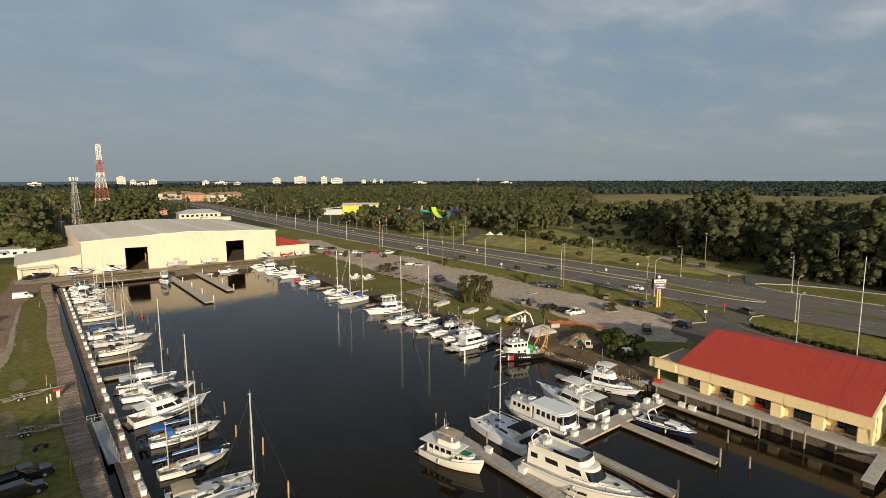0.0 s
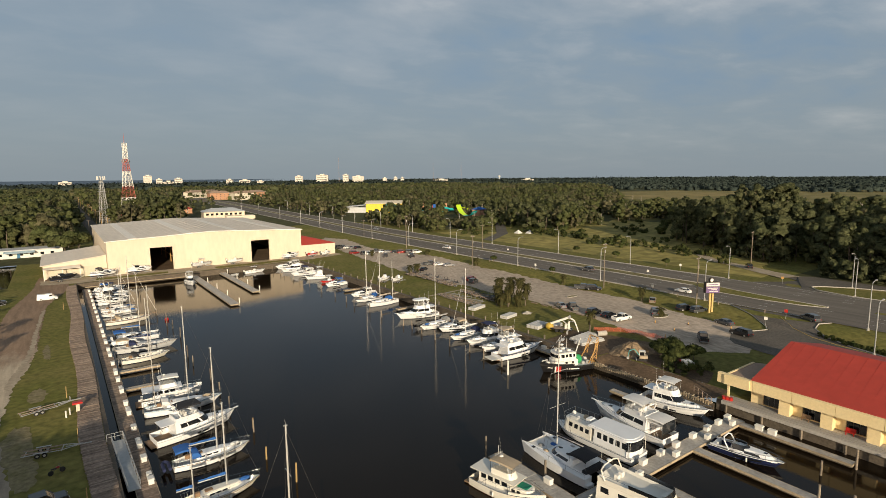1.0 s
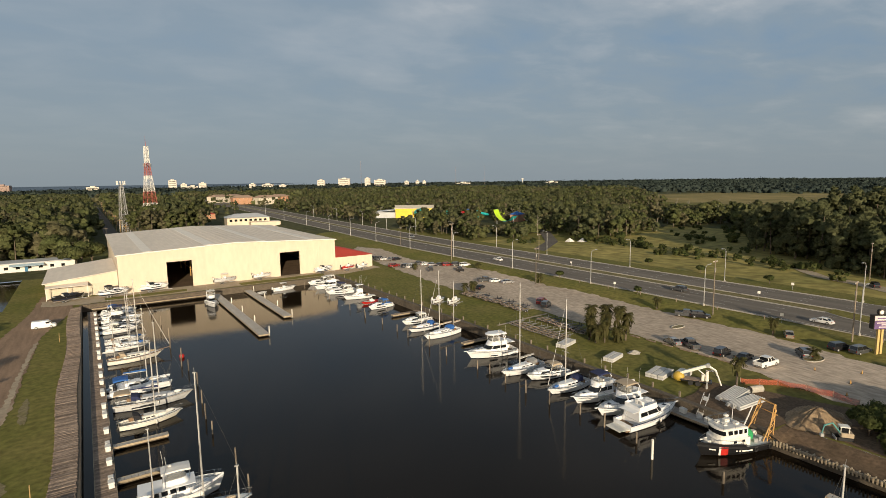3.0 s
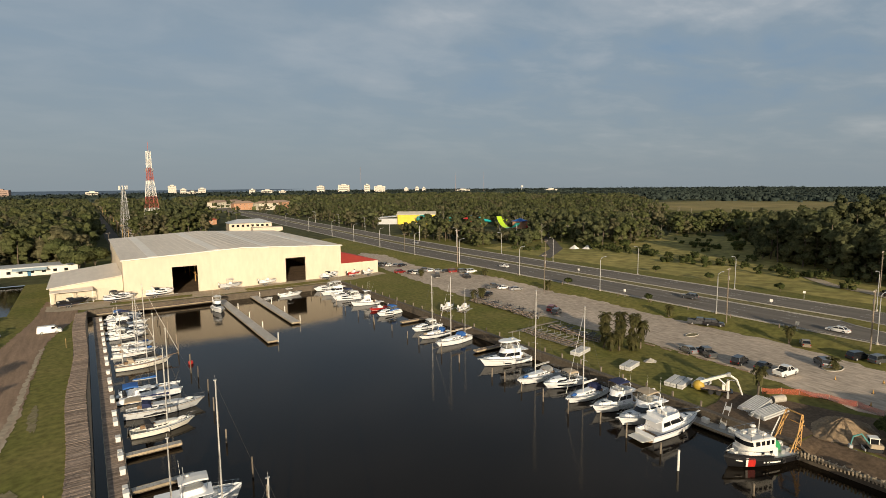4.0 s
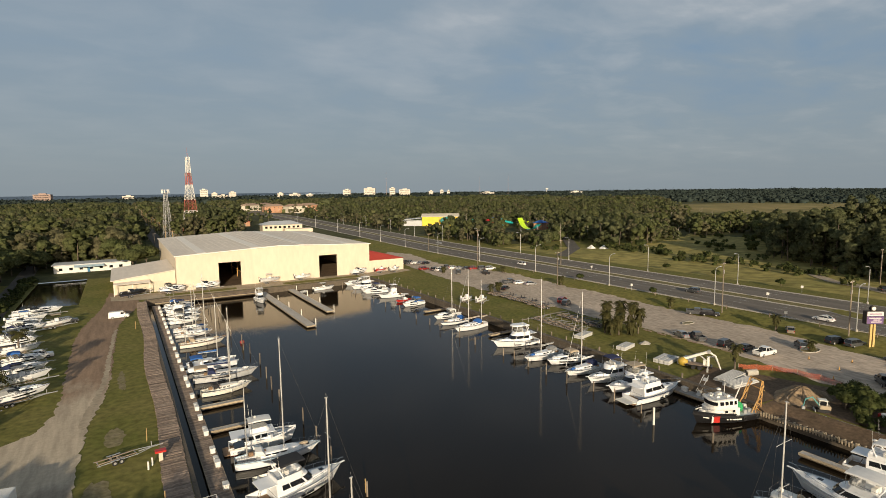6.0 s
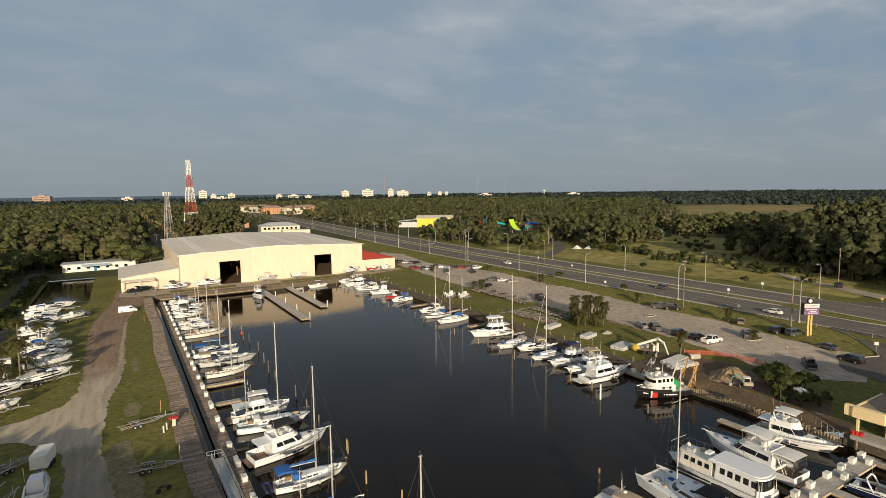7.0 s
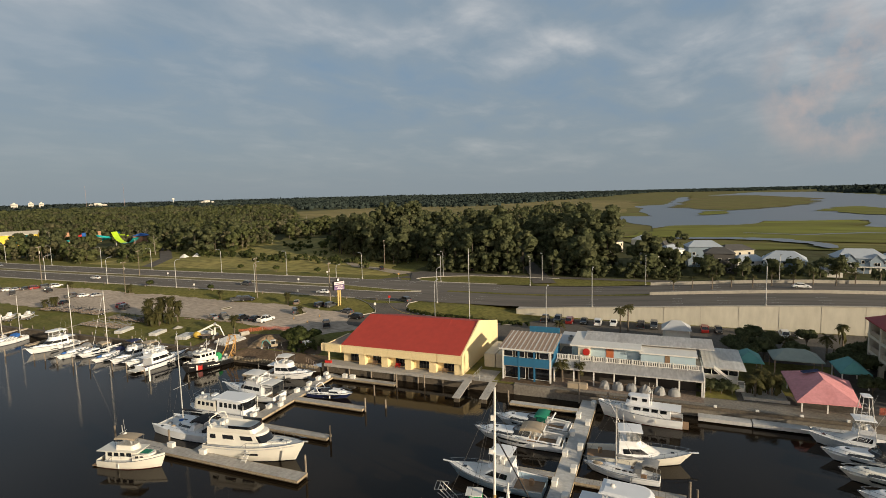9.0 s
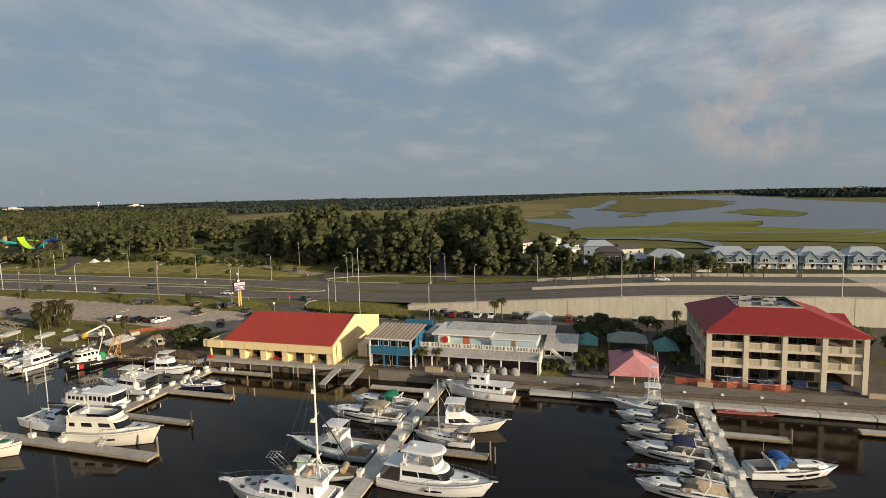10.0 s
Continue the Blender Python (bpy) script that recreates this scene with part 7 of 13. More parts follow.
def sailboat(label, xs, ys, xb, yb, B=3.3, H=14.0, hull=None, canvas=None, sail=None, mizzen=0.0, bimini=None, stripe=None, sprit=0.0, furl=None, dinghy=None, mast_mat=None, mx=0.56, solar=False, bottom=None):
    bt, L = boat("sailboat", label, "sailboat", xs, ys, xb, yb)
    Hm = hull or GEL
    F = Form(L, B, 0.125 * L, 0.095 * L, 0.7, 0.62, 0.45, 2.0, 0.13, 0.22, 2.0)
    hull_parts(bt, F, [Hm, bottom or BOTTOM, stripe or Hm], 0.24)
    z = F.top(0.5)
    cb = House(F.x(0.28), F.x(0.78), B / 2 - 0.65, B / 2 - 0.85, z - 0.1, z + 0.42, 1.6, 0.5, 0.0, 0.86)
    part("coachroof", cb.shell(0.08), Hm, bt)
    cb.windows(bt, [(0.6, 1.6), (1.9, 2.9), (3.2, 4.2)], 0.35, 0.72)
    part("companion_hatch", MB().rbox(F.x(0.28), F.x(0.28) + 0.9, -0.35, 0.35, z + 0.44, z + 0.56, 0.03), TEAK, bt)
    part("fore_hatch", MB().rbox(F.x(0.82), F.x(0.82) + 0.5, -0.25, 0.25, F.top(0.82) - 0.02, F.top(0.82) + 0.08, 0.03), GLASS, bt)
    part("cockpit_seat", MB().box(F.x(0.03), F.x(0.24), -F.half(0.1) * 0.85, -F.half(0.1) * 0.4, F.top(0) - 0.75, F.top(0) - 0.25).box(F.x(0.03), F.x(0.24), F.half(0.1) * 0.4, F.half(0.1) * 0.85, F.top(0) - 0.75, F.top(0) - 0.25), Hm, bt)
    part("steering_wheel", MB().tube([(F.x(0.08), 0.4 * math.sin(a), F.top(0) + 0.25 + 0.4 * math.cos(a)) for a in [i * 0.628 for i in range(11)]], 0.02, 3), STEEL, bt)
    if canvas:
        rows = []
        for x, hgt in ((F.x(0.34), 0.35), (F.x(0.30), 1.05), (F.x(0.22), 1.2)):
            rows.append([(x, -B * 0.36, z + 0.3), (x, -B * 0.33, z + hgt * 0.9), (x, 0, z + hgt + 0.1), (x, B * 0.33, z + hgt * 0.9), (x, B * 0.36, z + 0.3)])
        part("dodger", MB().grid(rows), canvas, bt)
    if bimini:
        soft_top(bt, "bimini_top", F.x(0.02), F.x(0.22), B * 0.38, F.top(0) + 2.0, bimini, 0.2, True, F.top(0) + 0.1)
    if solar:
        part("solar_panel", MB().slab([(F.x(0.0), -B * 0.3, F.top(0) + 2.2), (F.x(0.12), -B * 0.3, F.top(0) + 2.3), (F.x(0.12), B * 0.3, F.top(0) + 2.3), (F.x(0.0), B * 0.3, F.top(0) + 2.2)], 0.05), GLASS, bt)
    nose = (F.x(1) + sprit, 0, F.top(1) + 0.15 + sprit * 0.12)
    if sprit:
        part("bowsprit", MB().tube([(F.x(0.92), 0, F.top(0.92) + 0.1), nose], 0.09, 6, 0.06), TEAK, bt)
    mast_parts(bt, F.x(mx), z + 0.4, H, 0.11, L * 0.36, sail, 1.3, nose, B / 2 - 0.1, (F.x(0), 0, F.top(0) + 0.1) if not mizzen else None, 2, mast_mat, furl)
    if mizzen:
        mast_parts(bt, F.x(0.14), F.top(0.14), mizzen, 0.085, L * 0.2, sail, 1.5, None, B / 2 - 0.35, None, 1, mast_mat, None, "mizzen_mast")
    ll = MB().tube([F.edge(0.05 + 0.9 * i / 10, 1, 0.08, 0.62) for i in range(11)], 0.013, 3).tube([F.edge(0.05 + 0.9 * i / 10, -1, 0.08, 0.62) for i in range(11)], 0.013, 3)
    for i in range(0, 11, 2):
        for y in (-1, 1):
            ll.tube([F.edge(0.05 + 0.9 * i / 10, y, 0.08, -0.03), F.edge(0.05 + 0.9 * i / 10, y, 0.08, 0.64)], 0.016, 3)
    part("lifeline", ll, STEEL, bt)
    part("pulpit", MB().tube([F.edge(0.86, 1, 0.08, 0.0), F.edge(0.9, 1, 0.06, 0.66), (F.x(1) + 0.1, 0, F.top(1) + 0.7), F.edge(0.9, -1, 0.06, 0.66), F.edge(0.86, -1, 0.08, 0.0)], 0.022, 4), STEEL, bt)
    part("pushpit", MB().tube([F.edge(0.1, 1, 0.08, 0.0), F.edge(0.08, 1, 0.08, 0.66), F.edge(0.0, 1, 0.1, 0.7), F.edge(0.0, -1, 0.1, 0.7), F.edge(0.08, -1, 0.08, 0.66), F.edge(0.1, -1, 0.08, 0.0)], 0.022, 4), STEEL, bt)
    if dinghy:
        part("inflatable_dinghy", MB().tube([(F.x(0) - 0.5, -1.2, 0.9), (F.x(0) - 0.5, 0.9, 0.9), (F.x(0) - 0.9, 1.25, 0.95)], 0.22, 7).tube([(F.x(0) - 1.2, -1.2, 0.9), (F.x(0) - 1.2, 0.9, 0.9), (F.x(0) - 0.9, 1.25, 0.95)], 0.22, 7), dinghy, bt)
    fenders(bt, F, ((0.35, 1), (0.55, -1)))
    part("sail_bag", MB().ball((F.x(0.80), 0.15, F.top(0.8) + 0.22), 0.75, 0.32, 0.24, 8, 5), (CANVTAN, CANVWHITE, CANVBLUE)[int(abs(xs + ys)) % 3], bt, smooth=True)
    part("deck_locker", MB().rbox(F.x(0.16), F.x(0.16) + 0.7, B * 0.18, B * 0.32, F.top(0.1) - 0.2, F.top(0.1) + 0.3, 0.05), TEAK, bt)
    part("rubbing_strake", MB().tube([F.edge(i / 12, 1, -0.02, -0.2) for i in range(13)], 0.035, 3).tube([F.edge(i / 12, -1, -0.02, -0.2) for i in range(13)], 0.035, 3), TEAK if int(abs(ys)) % 2 else GELGREY, bt)
    return bt


def catamaran(label, xs, ys, xb, yb, B=6.0, H=15.0, canvas=None, hull=None, sail=None, mast=True):
    bt, L = boat("catamaran", label, "catamaran", xs, ys, xb, yb)
    Hm = hull or GEL
    F = Form(L, 1.9, 0.13 * L, 0.10 * L, 0.5, 0.75, 0.4, 2.0, 0.05, 0.2, 1.4)
    for y in (-1, 1):
        k = F.skin()
        k.v = [(v[0], v[1] + y * (B / 2 - 0.95), v[2]) for v in k.v]
        part("hull", k, [Hm, BOTTOM, Hm], bt)
        d = F.deck(0.0)
        d.v = [(v[0], v[1] + y * (B / 2 - 0.95), v[2]) for v in d.v]
        part("hull_deck", d, Hm, bt)
        part("deck_hatch", MB().rbox(F.x(0.78), F.x(0.78) + 0.45, y * (B / 2 - 0.95) - 0.22, y * (B / 2 - 0.95) + 0.22, F.top(0.78), F.top(0.78) + 0.07, 0.03), GLASS, bt)
        part("stern_step", MB().box(F.x(0) - 0.5, F.x(0), y * (B / 2 - 0.95) - 0.6, y * (B / 2 - 0.95) + 0.6, 0.1, 0.45), Hm, bt)
        fx = [(F.x(s), y * (B / 2 - 0.95 + F.half(s) - 0.06), F.top(s) + 0.6) for s in [i / 8 for i in range(9)]]
        ll = MB().tube(fx, 0.013, 3)
        for p in fx[::2]:
            ll.tube([(p[0], p[1], p[2] - 0.62), p], 0.016, 3)
        part("lifeline", ll, STEEL, bt)
    zt = F.top(0.5)
    part("bridge_deck", MB().box(F.x(0.12), F.x(0.68), -B / 2 + 1.2, B / 2 - 1.2, zt - 0.7, zt - 0.02), Hm, bt)
    part("trampoline", MB().box(F.x(0.68), F.x(0.93), -B / 2 + 1.5, B / 2 - 1.5, zt - 0.16, zt - 0.1), DECKW, bt)
    part("crossbeam", MB().tube([(F.x(0.93), -B / 2 + 0.9, zt), (F.x(0.93), B / 2 - 0.9, zt)], 0.10, 6), ALU, bt)
    cb = House(F.x(0.24), F.x(0.66), B / 2 - 1.1, B / 2 - 1.4, zt - 0.05, zt + 0.72, 1.6, 1.1, 0.0, 0.82)
    part("saloon", cb.shell(0.10), Hm, bt)
    cb.windows(bt, [(1.5, 5.0)], 0.35, 0.78)
    part("windscreen", cb.pane(5.3, cb.n - 6.3, 0.3, 0.8), GLASS, bt)
    if canvas:
        soft_top(bt, "cockpit_top", F.x(0.06), F.x(0.30), B / 2 - 1.3, zt + 1.75, canvas, 0.25, True, zt + 0.1)
    part("cockpit_locker", MB().rbox(F.x(0.05), F.x(0.11), -B / 2 + 1.3, B / 2 - 1.3, zt - 0.4, zt + 0.25, 0.05), CANVBLACK, bt)
    for k, (s_, y, c) in enumerate(((0.72, -0.9, CANVBLUE), (0.80, 0.6, CANVGREY), (0.66, 1.4, CANVTAN), (0.45, -1.2, CANVGREY), (0.36, 0.9, CANVBLACK), (0.30, -0.4, GELGREY), (0.52, 0.3, GLASS))):
        zz = zt + (0.66 if s_ < 0.6 else -0.1)
        part("deck_gear", MB().ball((F.x(s_), y, zz), 0.55, 0.4, 0.22 + 0.05 * (k % 3), 8, 4), c, bt, smooth=True)
    if mast:
        mast_parts(bt, F.x(0.60), zt + 0.9, H, 0.10, L * 0.38, sail, 1.3, (F.x(0.93), 0, zt + 0.1), B / 2 - 0.3, None, 2, None, None)
    return bt


def trawler(label, xs, ys, xb, yb, B=4.0, hull=None, canvas=None, pilot=True, band=None, mast=True, cabin=None):
    bt, L = boat("trawler_yacht", label, "trawler", xs, ys, xb, yb)
    H = hull or GEL
    C = cabin or GEL
    F = Form(L, B, 0.185 * L, 0.11 * L, 0.7, 0.82, 0.42, 2.1, 0.08, 0.25, 2.2)
    hull_parts(bt, F, [H, BOTTOMR, band or H], 0.14)
    zd = F.top(0.35) - 0.05
    ho_ = House(F.x(0.14), F.x(0.66), B / 2 - 0.55, B / 2 - 0.75, zd, zd + 1.35, 0.7, 0.35, 0.0, 0.92)
    part("deckhouse", ho_.shell(0.05), C, bt)
    ho_.windows(bt, [(0.4, 1.2), (1.5, 2.3), (2.6, 3.4), (3.7, 4.6)], 0.45, 0.85)
    part("boat_deck", MB().slab([(F.x(0.02), -B / 2 + 0.35, zd + 1.42), (F.x(0.66), -B / 2 + 0.5, zd + 1.42), (F.x(0.66), B / 2 - 0.5, zd + 1.42), (F.x(0.02), B / 2 - 0.35, zd + 1.42)], 0.08), C, bt)
    zp = zd + 1.44
    x0, x1 = (F.x(0.38), F.x(0.66)) if pilot else (F.x(0.30), F.x(0.60))
    ph = House(x0, x1, B / 2 - 0.9, B / 2 - 1.0, zp, zp + (1.4 if pilot else 0.7), 0.7, 0.35, 0.0, 0.92)
    part("pilothouse" if pilot else "flybridge", ph.shell(0.06), C, bt)
    if pilot:
        ph.windows(bt, [(0.6, 1.9), (3.2, 4.7)], 0.5, 0.86)
        part("windscreen", ph.pane(5.3, ph.n - 6.3, 0.5, 0.88), GLASS, bt)
        part("side_door", ph.pane(2.1, 3.0, 0.05, 0.9), TEAK, bt)
    else:
        part("clear_curtain", ph.pane(0.2, ph.n - 1.2, 1.0, 1.9, 0.0), CLEAR, bt)
        soft_top(bt, "flybridge_top", x0 - 0.2, x1 + 0.1, B / 2 - 0.8, zp + 1.95, canvas or CANVTAN, 0.18, True, zp + 0.7)
    if mast:
        part("signal_mast", MB().tube([(F.x(0.36), 0, zp), (F.x(0.34), 0, zp + 3.4)], 0.06, 5, 0.04).tube([(F.x(0.35), -0.8, zp + 2.4), (F.x(0.35), 0.8, zp + 2.4)], 0.03, 4), ALU, bt)
        part("radar_dome", MB().ball((F.x(0.36) + 0.25, 0, zp + 2.2), 0.28, 0.28, 0.15, 8, 4), WHITEP, bt, smooth=True)
    antenna(bt, x0 + 0.2, 0.8, zp + 1.5, 2.5)
    part("swim_platform", MB().rbox(F.x(0) - 0.9, F.x(0), -B * 0.38, B * 0.38, 0.15, 0.27, 0.05), TEAK, bt)
    part("bulwark", MB().grid([[F.edge(0.6 + 0.4 * i / 8, y, 0, -0.02) for i in range(9)] for y in (1,)] + [[F.edge(0.6 + 0.4 * i / 8, 1, 0.02, 0.35) for i in range(9)]]).grid([[F.edge(0.6 + 0.4 * i / 8, -1, 0, -0.02) for i in range(9)], [F.edge(0.6 + 0.4 * i / 8, -1, 0.02, 0.35) for i in range(9)]]), H, bt)
    part("foredeck_box", MB().rbox(F.x(0.72), F.x(0.72) + 1.0, -0.5, 0.5, F.top(0.72) - 0.05, F.top(0.72) + 0.35, 0.05), C, bt)
    bow_rail(bt, F, 0.2, 0.85, 0.1, 10)
    fenders(bt, F, ((0.3, 1), (0.55, 1), (0.4, -1)))
    return bt


def houseboat(label, xs, ys, xb, yb, B=4.2, roof=None):
    bt, L = boat("houseboat", label, "houseboat", xs, ys, xb, yb)
    F = Form(L, B, 1.0, 0.9, 0.5, 0.97, 0.5, 4.0, 0.06, 0.1, 1.5)
    hull_parts(bt, F, [GEL, BOTTOM, GEL], 0.0)
    z = 0.95
    h = House(F.x(0.04), F.x(0.48), B / 2 - 0.25, B / 2 - 0.35, z, z + 2.1, 0.5, 0.2, 0.0, 0.96)
    fc = House(F.x(0.48), F.x(0.88), B / 2 - 0.35, B / 2 - 0.6, z, z + 1.75, 0.9, 0.4, 0.0, 0.93)
    part("fore_cabin", fc.shell(0.06), GELCREAM, bt)
    fc.windows(bt, [(0.4, 1.1), (1.5, 2.2), (2.6, 3.3), (3.7, 4.4)], 0.45, 0.82)
    part("deckhouse", h.shell(0.05), GEL, bt)
    h.windows(bt, [(0.3, 0.9), (1.2, 1.8), (2.1, 2.7), (3.0, 3.6), (3.9, 4.5)], 0.45, 0.85)
    part("windscreen", h.pane(5.2, h.n - 6.2, 0.45, 0.88), GLASS, bt)
    ring = [(F.x(0.50), -B / 2 + 0.05), (F.x(0.50), B / 2 - 0.05)] + [(F.x(0.07) - 1.1 * math.sin(a), (B / 2 + 0.05) * math.cos(a)) for a in [math.pi * k / 10 for k in range(11)]]
    part("roof_deck", MB().prism(ring, z + 2.22, z + 2.42), roof or GEL, bt)
    part("roof_crown", MB().prism([(x * 0.93 - 0.12, y * 0.86) for x, y in ring], z + 2.42, z + 2.50), roof or GEL, bt)
    part("aft_enclosure", MB().grid([[(F.x(0.06) - 0.8 * math.sin(a), (B / 2 - 0.2) * math.cos(a), zz) for a in [math.pi * k / 8 for k in range(9)]] for zz in (z + 0.75, z + 2.2)]), GLASS, bt)
    part("aft_coaming", MB().grid([[(F.x(0.06) - 0.82 * math.sin(a), (B / 2 - 0.18) * math.cos(a), zz) for a in [math.pi * k / 8 for k in range(9)]] for zz in (z - 0.05, z + 0.78)]), GEL, bt)
    rl = part("roof_rail", MB().tube([(F.x(0.52), -B / 2 + 0.5, z + 2.6), (F.x(0.84), -B / 2 + 0.8, z + 2.6), (F.x(0.84), B / 2 - 0.8, z + 2.6), (F.x(0.52), B / 2 - 0.5, z + 2.6)], 0.025, 4), STEEL, bt)
    for s in (0.52, 0.6, 0.68, 0.76, 0.84):
        for y in (-1, 1):
            part("stanchion", MB().tube([(F.x(s), y * (B / 2 - 0.5 - 0.9 * (s - 0.52)), z + 1.75), (F.x(s), y * (B / 2 - 0.5 - 0.9 * (s - 0.52)), z + 2.6)], 0.02, 3), STEEL, rl)
    part("helm_station", MB().rbox(F.x(0.54), F.x(0.60), -0.6, 0.6, z + 1.8, z + 2.5, 0.06), GEL, bt)
    part("deck_chair", MB().rbox(F.x(0.64), F.x(0.68), -0.9, -0.3, z + 1.8, z + 2.25, 0.05), CANVTAN, bt)
    part("storage_box", MB().rbox(F.x(0.70), F.x(0.78), 0.1, 0.9, z + 1.8, z + 2.2, 0.05), GELGREY, bt)
    part("satellite_dome", MB().ball((F.x(0.80), -0.3, z + 2.1), 0.3, 0.3, 0.38, 8, 5), WHITEP, bt, smooth=True)
    for s in (0.02,):
        for y in (-1, 1):
            part("deck_post", MB().tube([(F.x(s), y * (B / 2 - 0.2), z), (F.x(s), y * (B / 2 - 0.2), z + 2.2)], 0.03, 4), WHITEP, bt)
    bow_rail(bt, F, 0.8, 0.8, 0.1, 6)
    return bt


def center_console(label, xs, ys, xb, yb, B=2.5, hull=None, ttop=None, z=WZ, engines=2, bottom=None):
    bt, L = boat("center_console", label, "open boat", xs, ys, xb, yb, z=z)
    H = hull or GEL
    F = Form(L, B, 0.14 * L, 0.10 * L, 0.45, 0.92, 0.38, 2.2, 0.13, 0.34, 1.5)
    hull_parts(bt, F, [H, bottom or GEL, H], 0.62)
    part("console", MB().rbox(F.x(0.42), F.x(0.42) + 0.9, -0.45, 0.45, 0.3, 1.55, 0.08), GEL, bt)
    part("windscreen", MB().slab([(F.x(0.42) + 0.75, -0.42, 1.55), (F.x(0.42) + 0.55, -0.38, 2.0), (F.x(0.42) + 0.55, 0.38, 2.0), (F.x(0.42) + 0.75, 0.42, 1.55)], 0.02), GLASS, bt)
    part("leaning_post", MB().rbox(F.x(0.33), F.x(0.33) + 0.5, -0.5, 0.5, 0.3, 1.15, 0.06), WHITEP, bt)
    if ttop:
        soft_top(bt, "t_top", F.x(0.30), F.x(0.30) + 2.3, 0.95, 2.7, ttop, 0.08, True, 0.3)
    for i in range(engines):
        y = (i - (engines - 1) / 2) * 0.7
        e = part("outboard", MB().rbox(F.x(0) - 0.6, F.x(0) - 0.05, y - 0.25, y + 0.25, 0.7, 1.45, 0.1), WHITEP if i % 2 == 0 else RUBBER, bt)
        part("lower_unit", MB().box(F.x(0) - 0.4, F.x(0) - 0.15, y - 0.07, y + 0.07, -0.3, 0.7), RUBBER, e)
    bow_rail(bt, F, 0.6, 0.3, 0.08, 6)
    return bt


def skiff(label, xs, ys, xb, yb, B=1.5, hull=None, inside=None, z=WZ, name="dinghy"):
    bt, L = boat(name, label, "dinghy", xs, ys, xb, yb, z=z)
    F = Form(L, B, 0.55, 0.42, 0.18, 0.85, 0.4, 2.2, 0.1, 0.25)
    part("hull", F.skin(), [hull or GEL] * 3, bt)
    part("floor", MB().box(F.x(0.02), F.x(0.8), -B * 0.32, B * 0.32, 0.08, 0.14), inside or DECKW, bt)
    for s in (0.15, 0.5, 0.75):
        part("thwart", MB().box(F.x(s), F.x(s) + 0.28, -F.half(s) * 0.93, F.half(s) * 0.93, 0.34, 0.38), inside or DECKW, bt)
    part("gunwale", MB().tube([F.edge(i / 10, 1) for i in range(11)], 0.04, 4).tube([F.edge(i / 10, -1) for i in range(11)], 0.04, 4), RUBBER, bt)
    return bt


# -- along the left dock, bows to the basin --
express_cruiser("white express cruiser with a blue bimini, berthed at the dock", 10.2, 229.5, 19.6, 228.5, 3.2, CANVBLUE)
express_cruiser("white express cruiser with navy stripe at the timber dock", 10.0, 224.3, 19.0, 223.8, 3.1, CANVBLACK, stripe=NAVY)
flybridge_yacht("white flybridge cruiser berthed at the timber dock", 10.0, 218.0, 20.0, 217.6, 3.6, CANVNAVY, arch=True)
express_cruiser("white sport cruiser with dark windows at the timber dock", 10.0, 211.5, 19.6, 211.0, 3.3, CANVBLACK, stripe=BLACKHULL)
express_cruiser("white express cruiser with a raised arch at the dock", 10.0, 205.0, 18.2, 204.6, 3.0, CANVWHITE)
sailboat("white sloop with a bare mast at the timber dock", 10.0, 193.5, 19.2, 193.8, 3.0, 11.5, canvas=CANVBLACK, furl=CANVWHITE)
sailboat("white sloop with a pale sail cover at the timber dock", 10.0, 187.0, 19.4, 187.2, 3.2, 13.0, canvas=CANVWHITE)
sailboat("white ketch with a long bowsprit and two masts", 10.0, 176.0, 21.0, 176.6, 3.5, 16.5, hull=GELCREAM, mizzen=10.5, sprit=1.6, furl=CANVWHITE, canvas=CANVTAN, stripe=TEAK)
solid("mooring_buoy", MB().ball((24.2, 171.8, WZ + 0.35), 0.55, n=10, m=7), REDPAINT, "round red mooring buoy afloat", "buoy", smooth=True)
catamaran("white catamaran with bright blue canvas over the cockpit", 9.8, 156.2, 20.2, 156.0, 5.4, 13.5, CANVBLUE, sail=CANVBLUE)
sailboat("old sloop with a tan cluttered deck at the dock", 10.0, 147.2, 22.6, 146.0, 3.4, 13.0, hull=GELGREY, canvas=CANVNAVY, sail=CANVNAVY, bimini=CANVTAN)
sailboat("cream sloop with dark canvas dodger at the dock", 10.4, 138.4, 19.8, 139.0, 3.2, 12.0, hull=GELCREAM, canvas=CANVBLACK, sail=CANVBLACK)
trawler("white trawler with a long cabin top at the dock", 11.0, 112.0, 20.8, 111.4, 3.8, canvas=CANVWHITE, pilot=False)
sailboat("white cutter with pale blue sides and two masts", 10.8, 106.6, 22.8, 105.6, 3.5, 16.0, canvas=CANVWHITE, mizzen=11.0, stripe=BLUEHULL, solar=True)
skiff("small cream skiff tied between two boats", 12.2, 101.4, 15.8, 101.2, 1.7, GELCREAM)
flybridge_yacht("sleek white flybridge motor yacht with a black bimini", 10.6, 94.9, 22.8, 97.0, 4.0, CANVBLACK, enclosure=False, dark=(1.0, 4.8))
sailboat("white sloop with bright blue canvas and sail cover", 11.7, 85.5, 21.8, 85.5, 3.2, 14.5, canvas=CANVBLUE, sail=CANVBLUE, bimini=CANVBLUE, dinghy=CANVNAVY)
sailboat("cream sloop with a blue boom cover and bare deck", 11.0, 75.2, 20.2, 75.6, 3.0, 10.5, hull=GELCREAM, canvas=None, sail=CANVBLUE, mizzen=6.5)
catamaran("pale blue-decked catamaran with a cream cockpit roof", 10.4, 66.6, 20.6, 65.6, 5.6, 13.0, CANVTAN, hull=GELGREY, mast=False)
sailboat("white sloop with a tall white mast at the dock", 10.6, 55.0, 22.0, 54.6, 3.4, 15.2, canvas=CANVBLUE, sail=CANVWHITE)

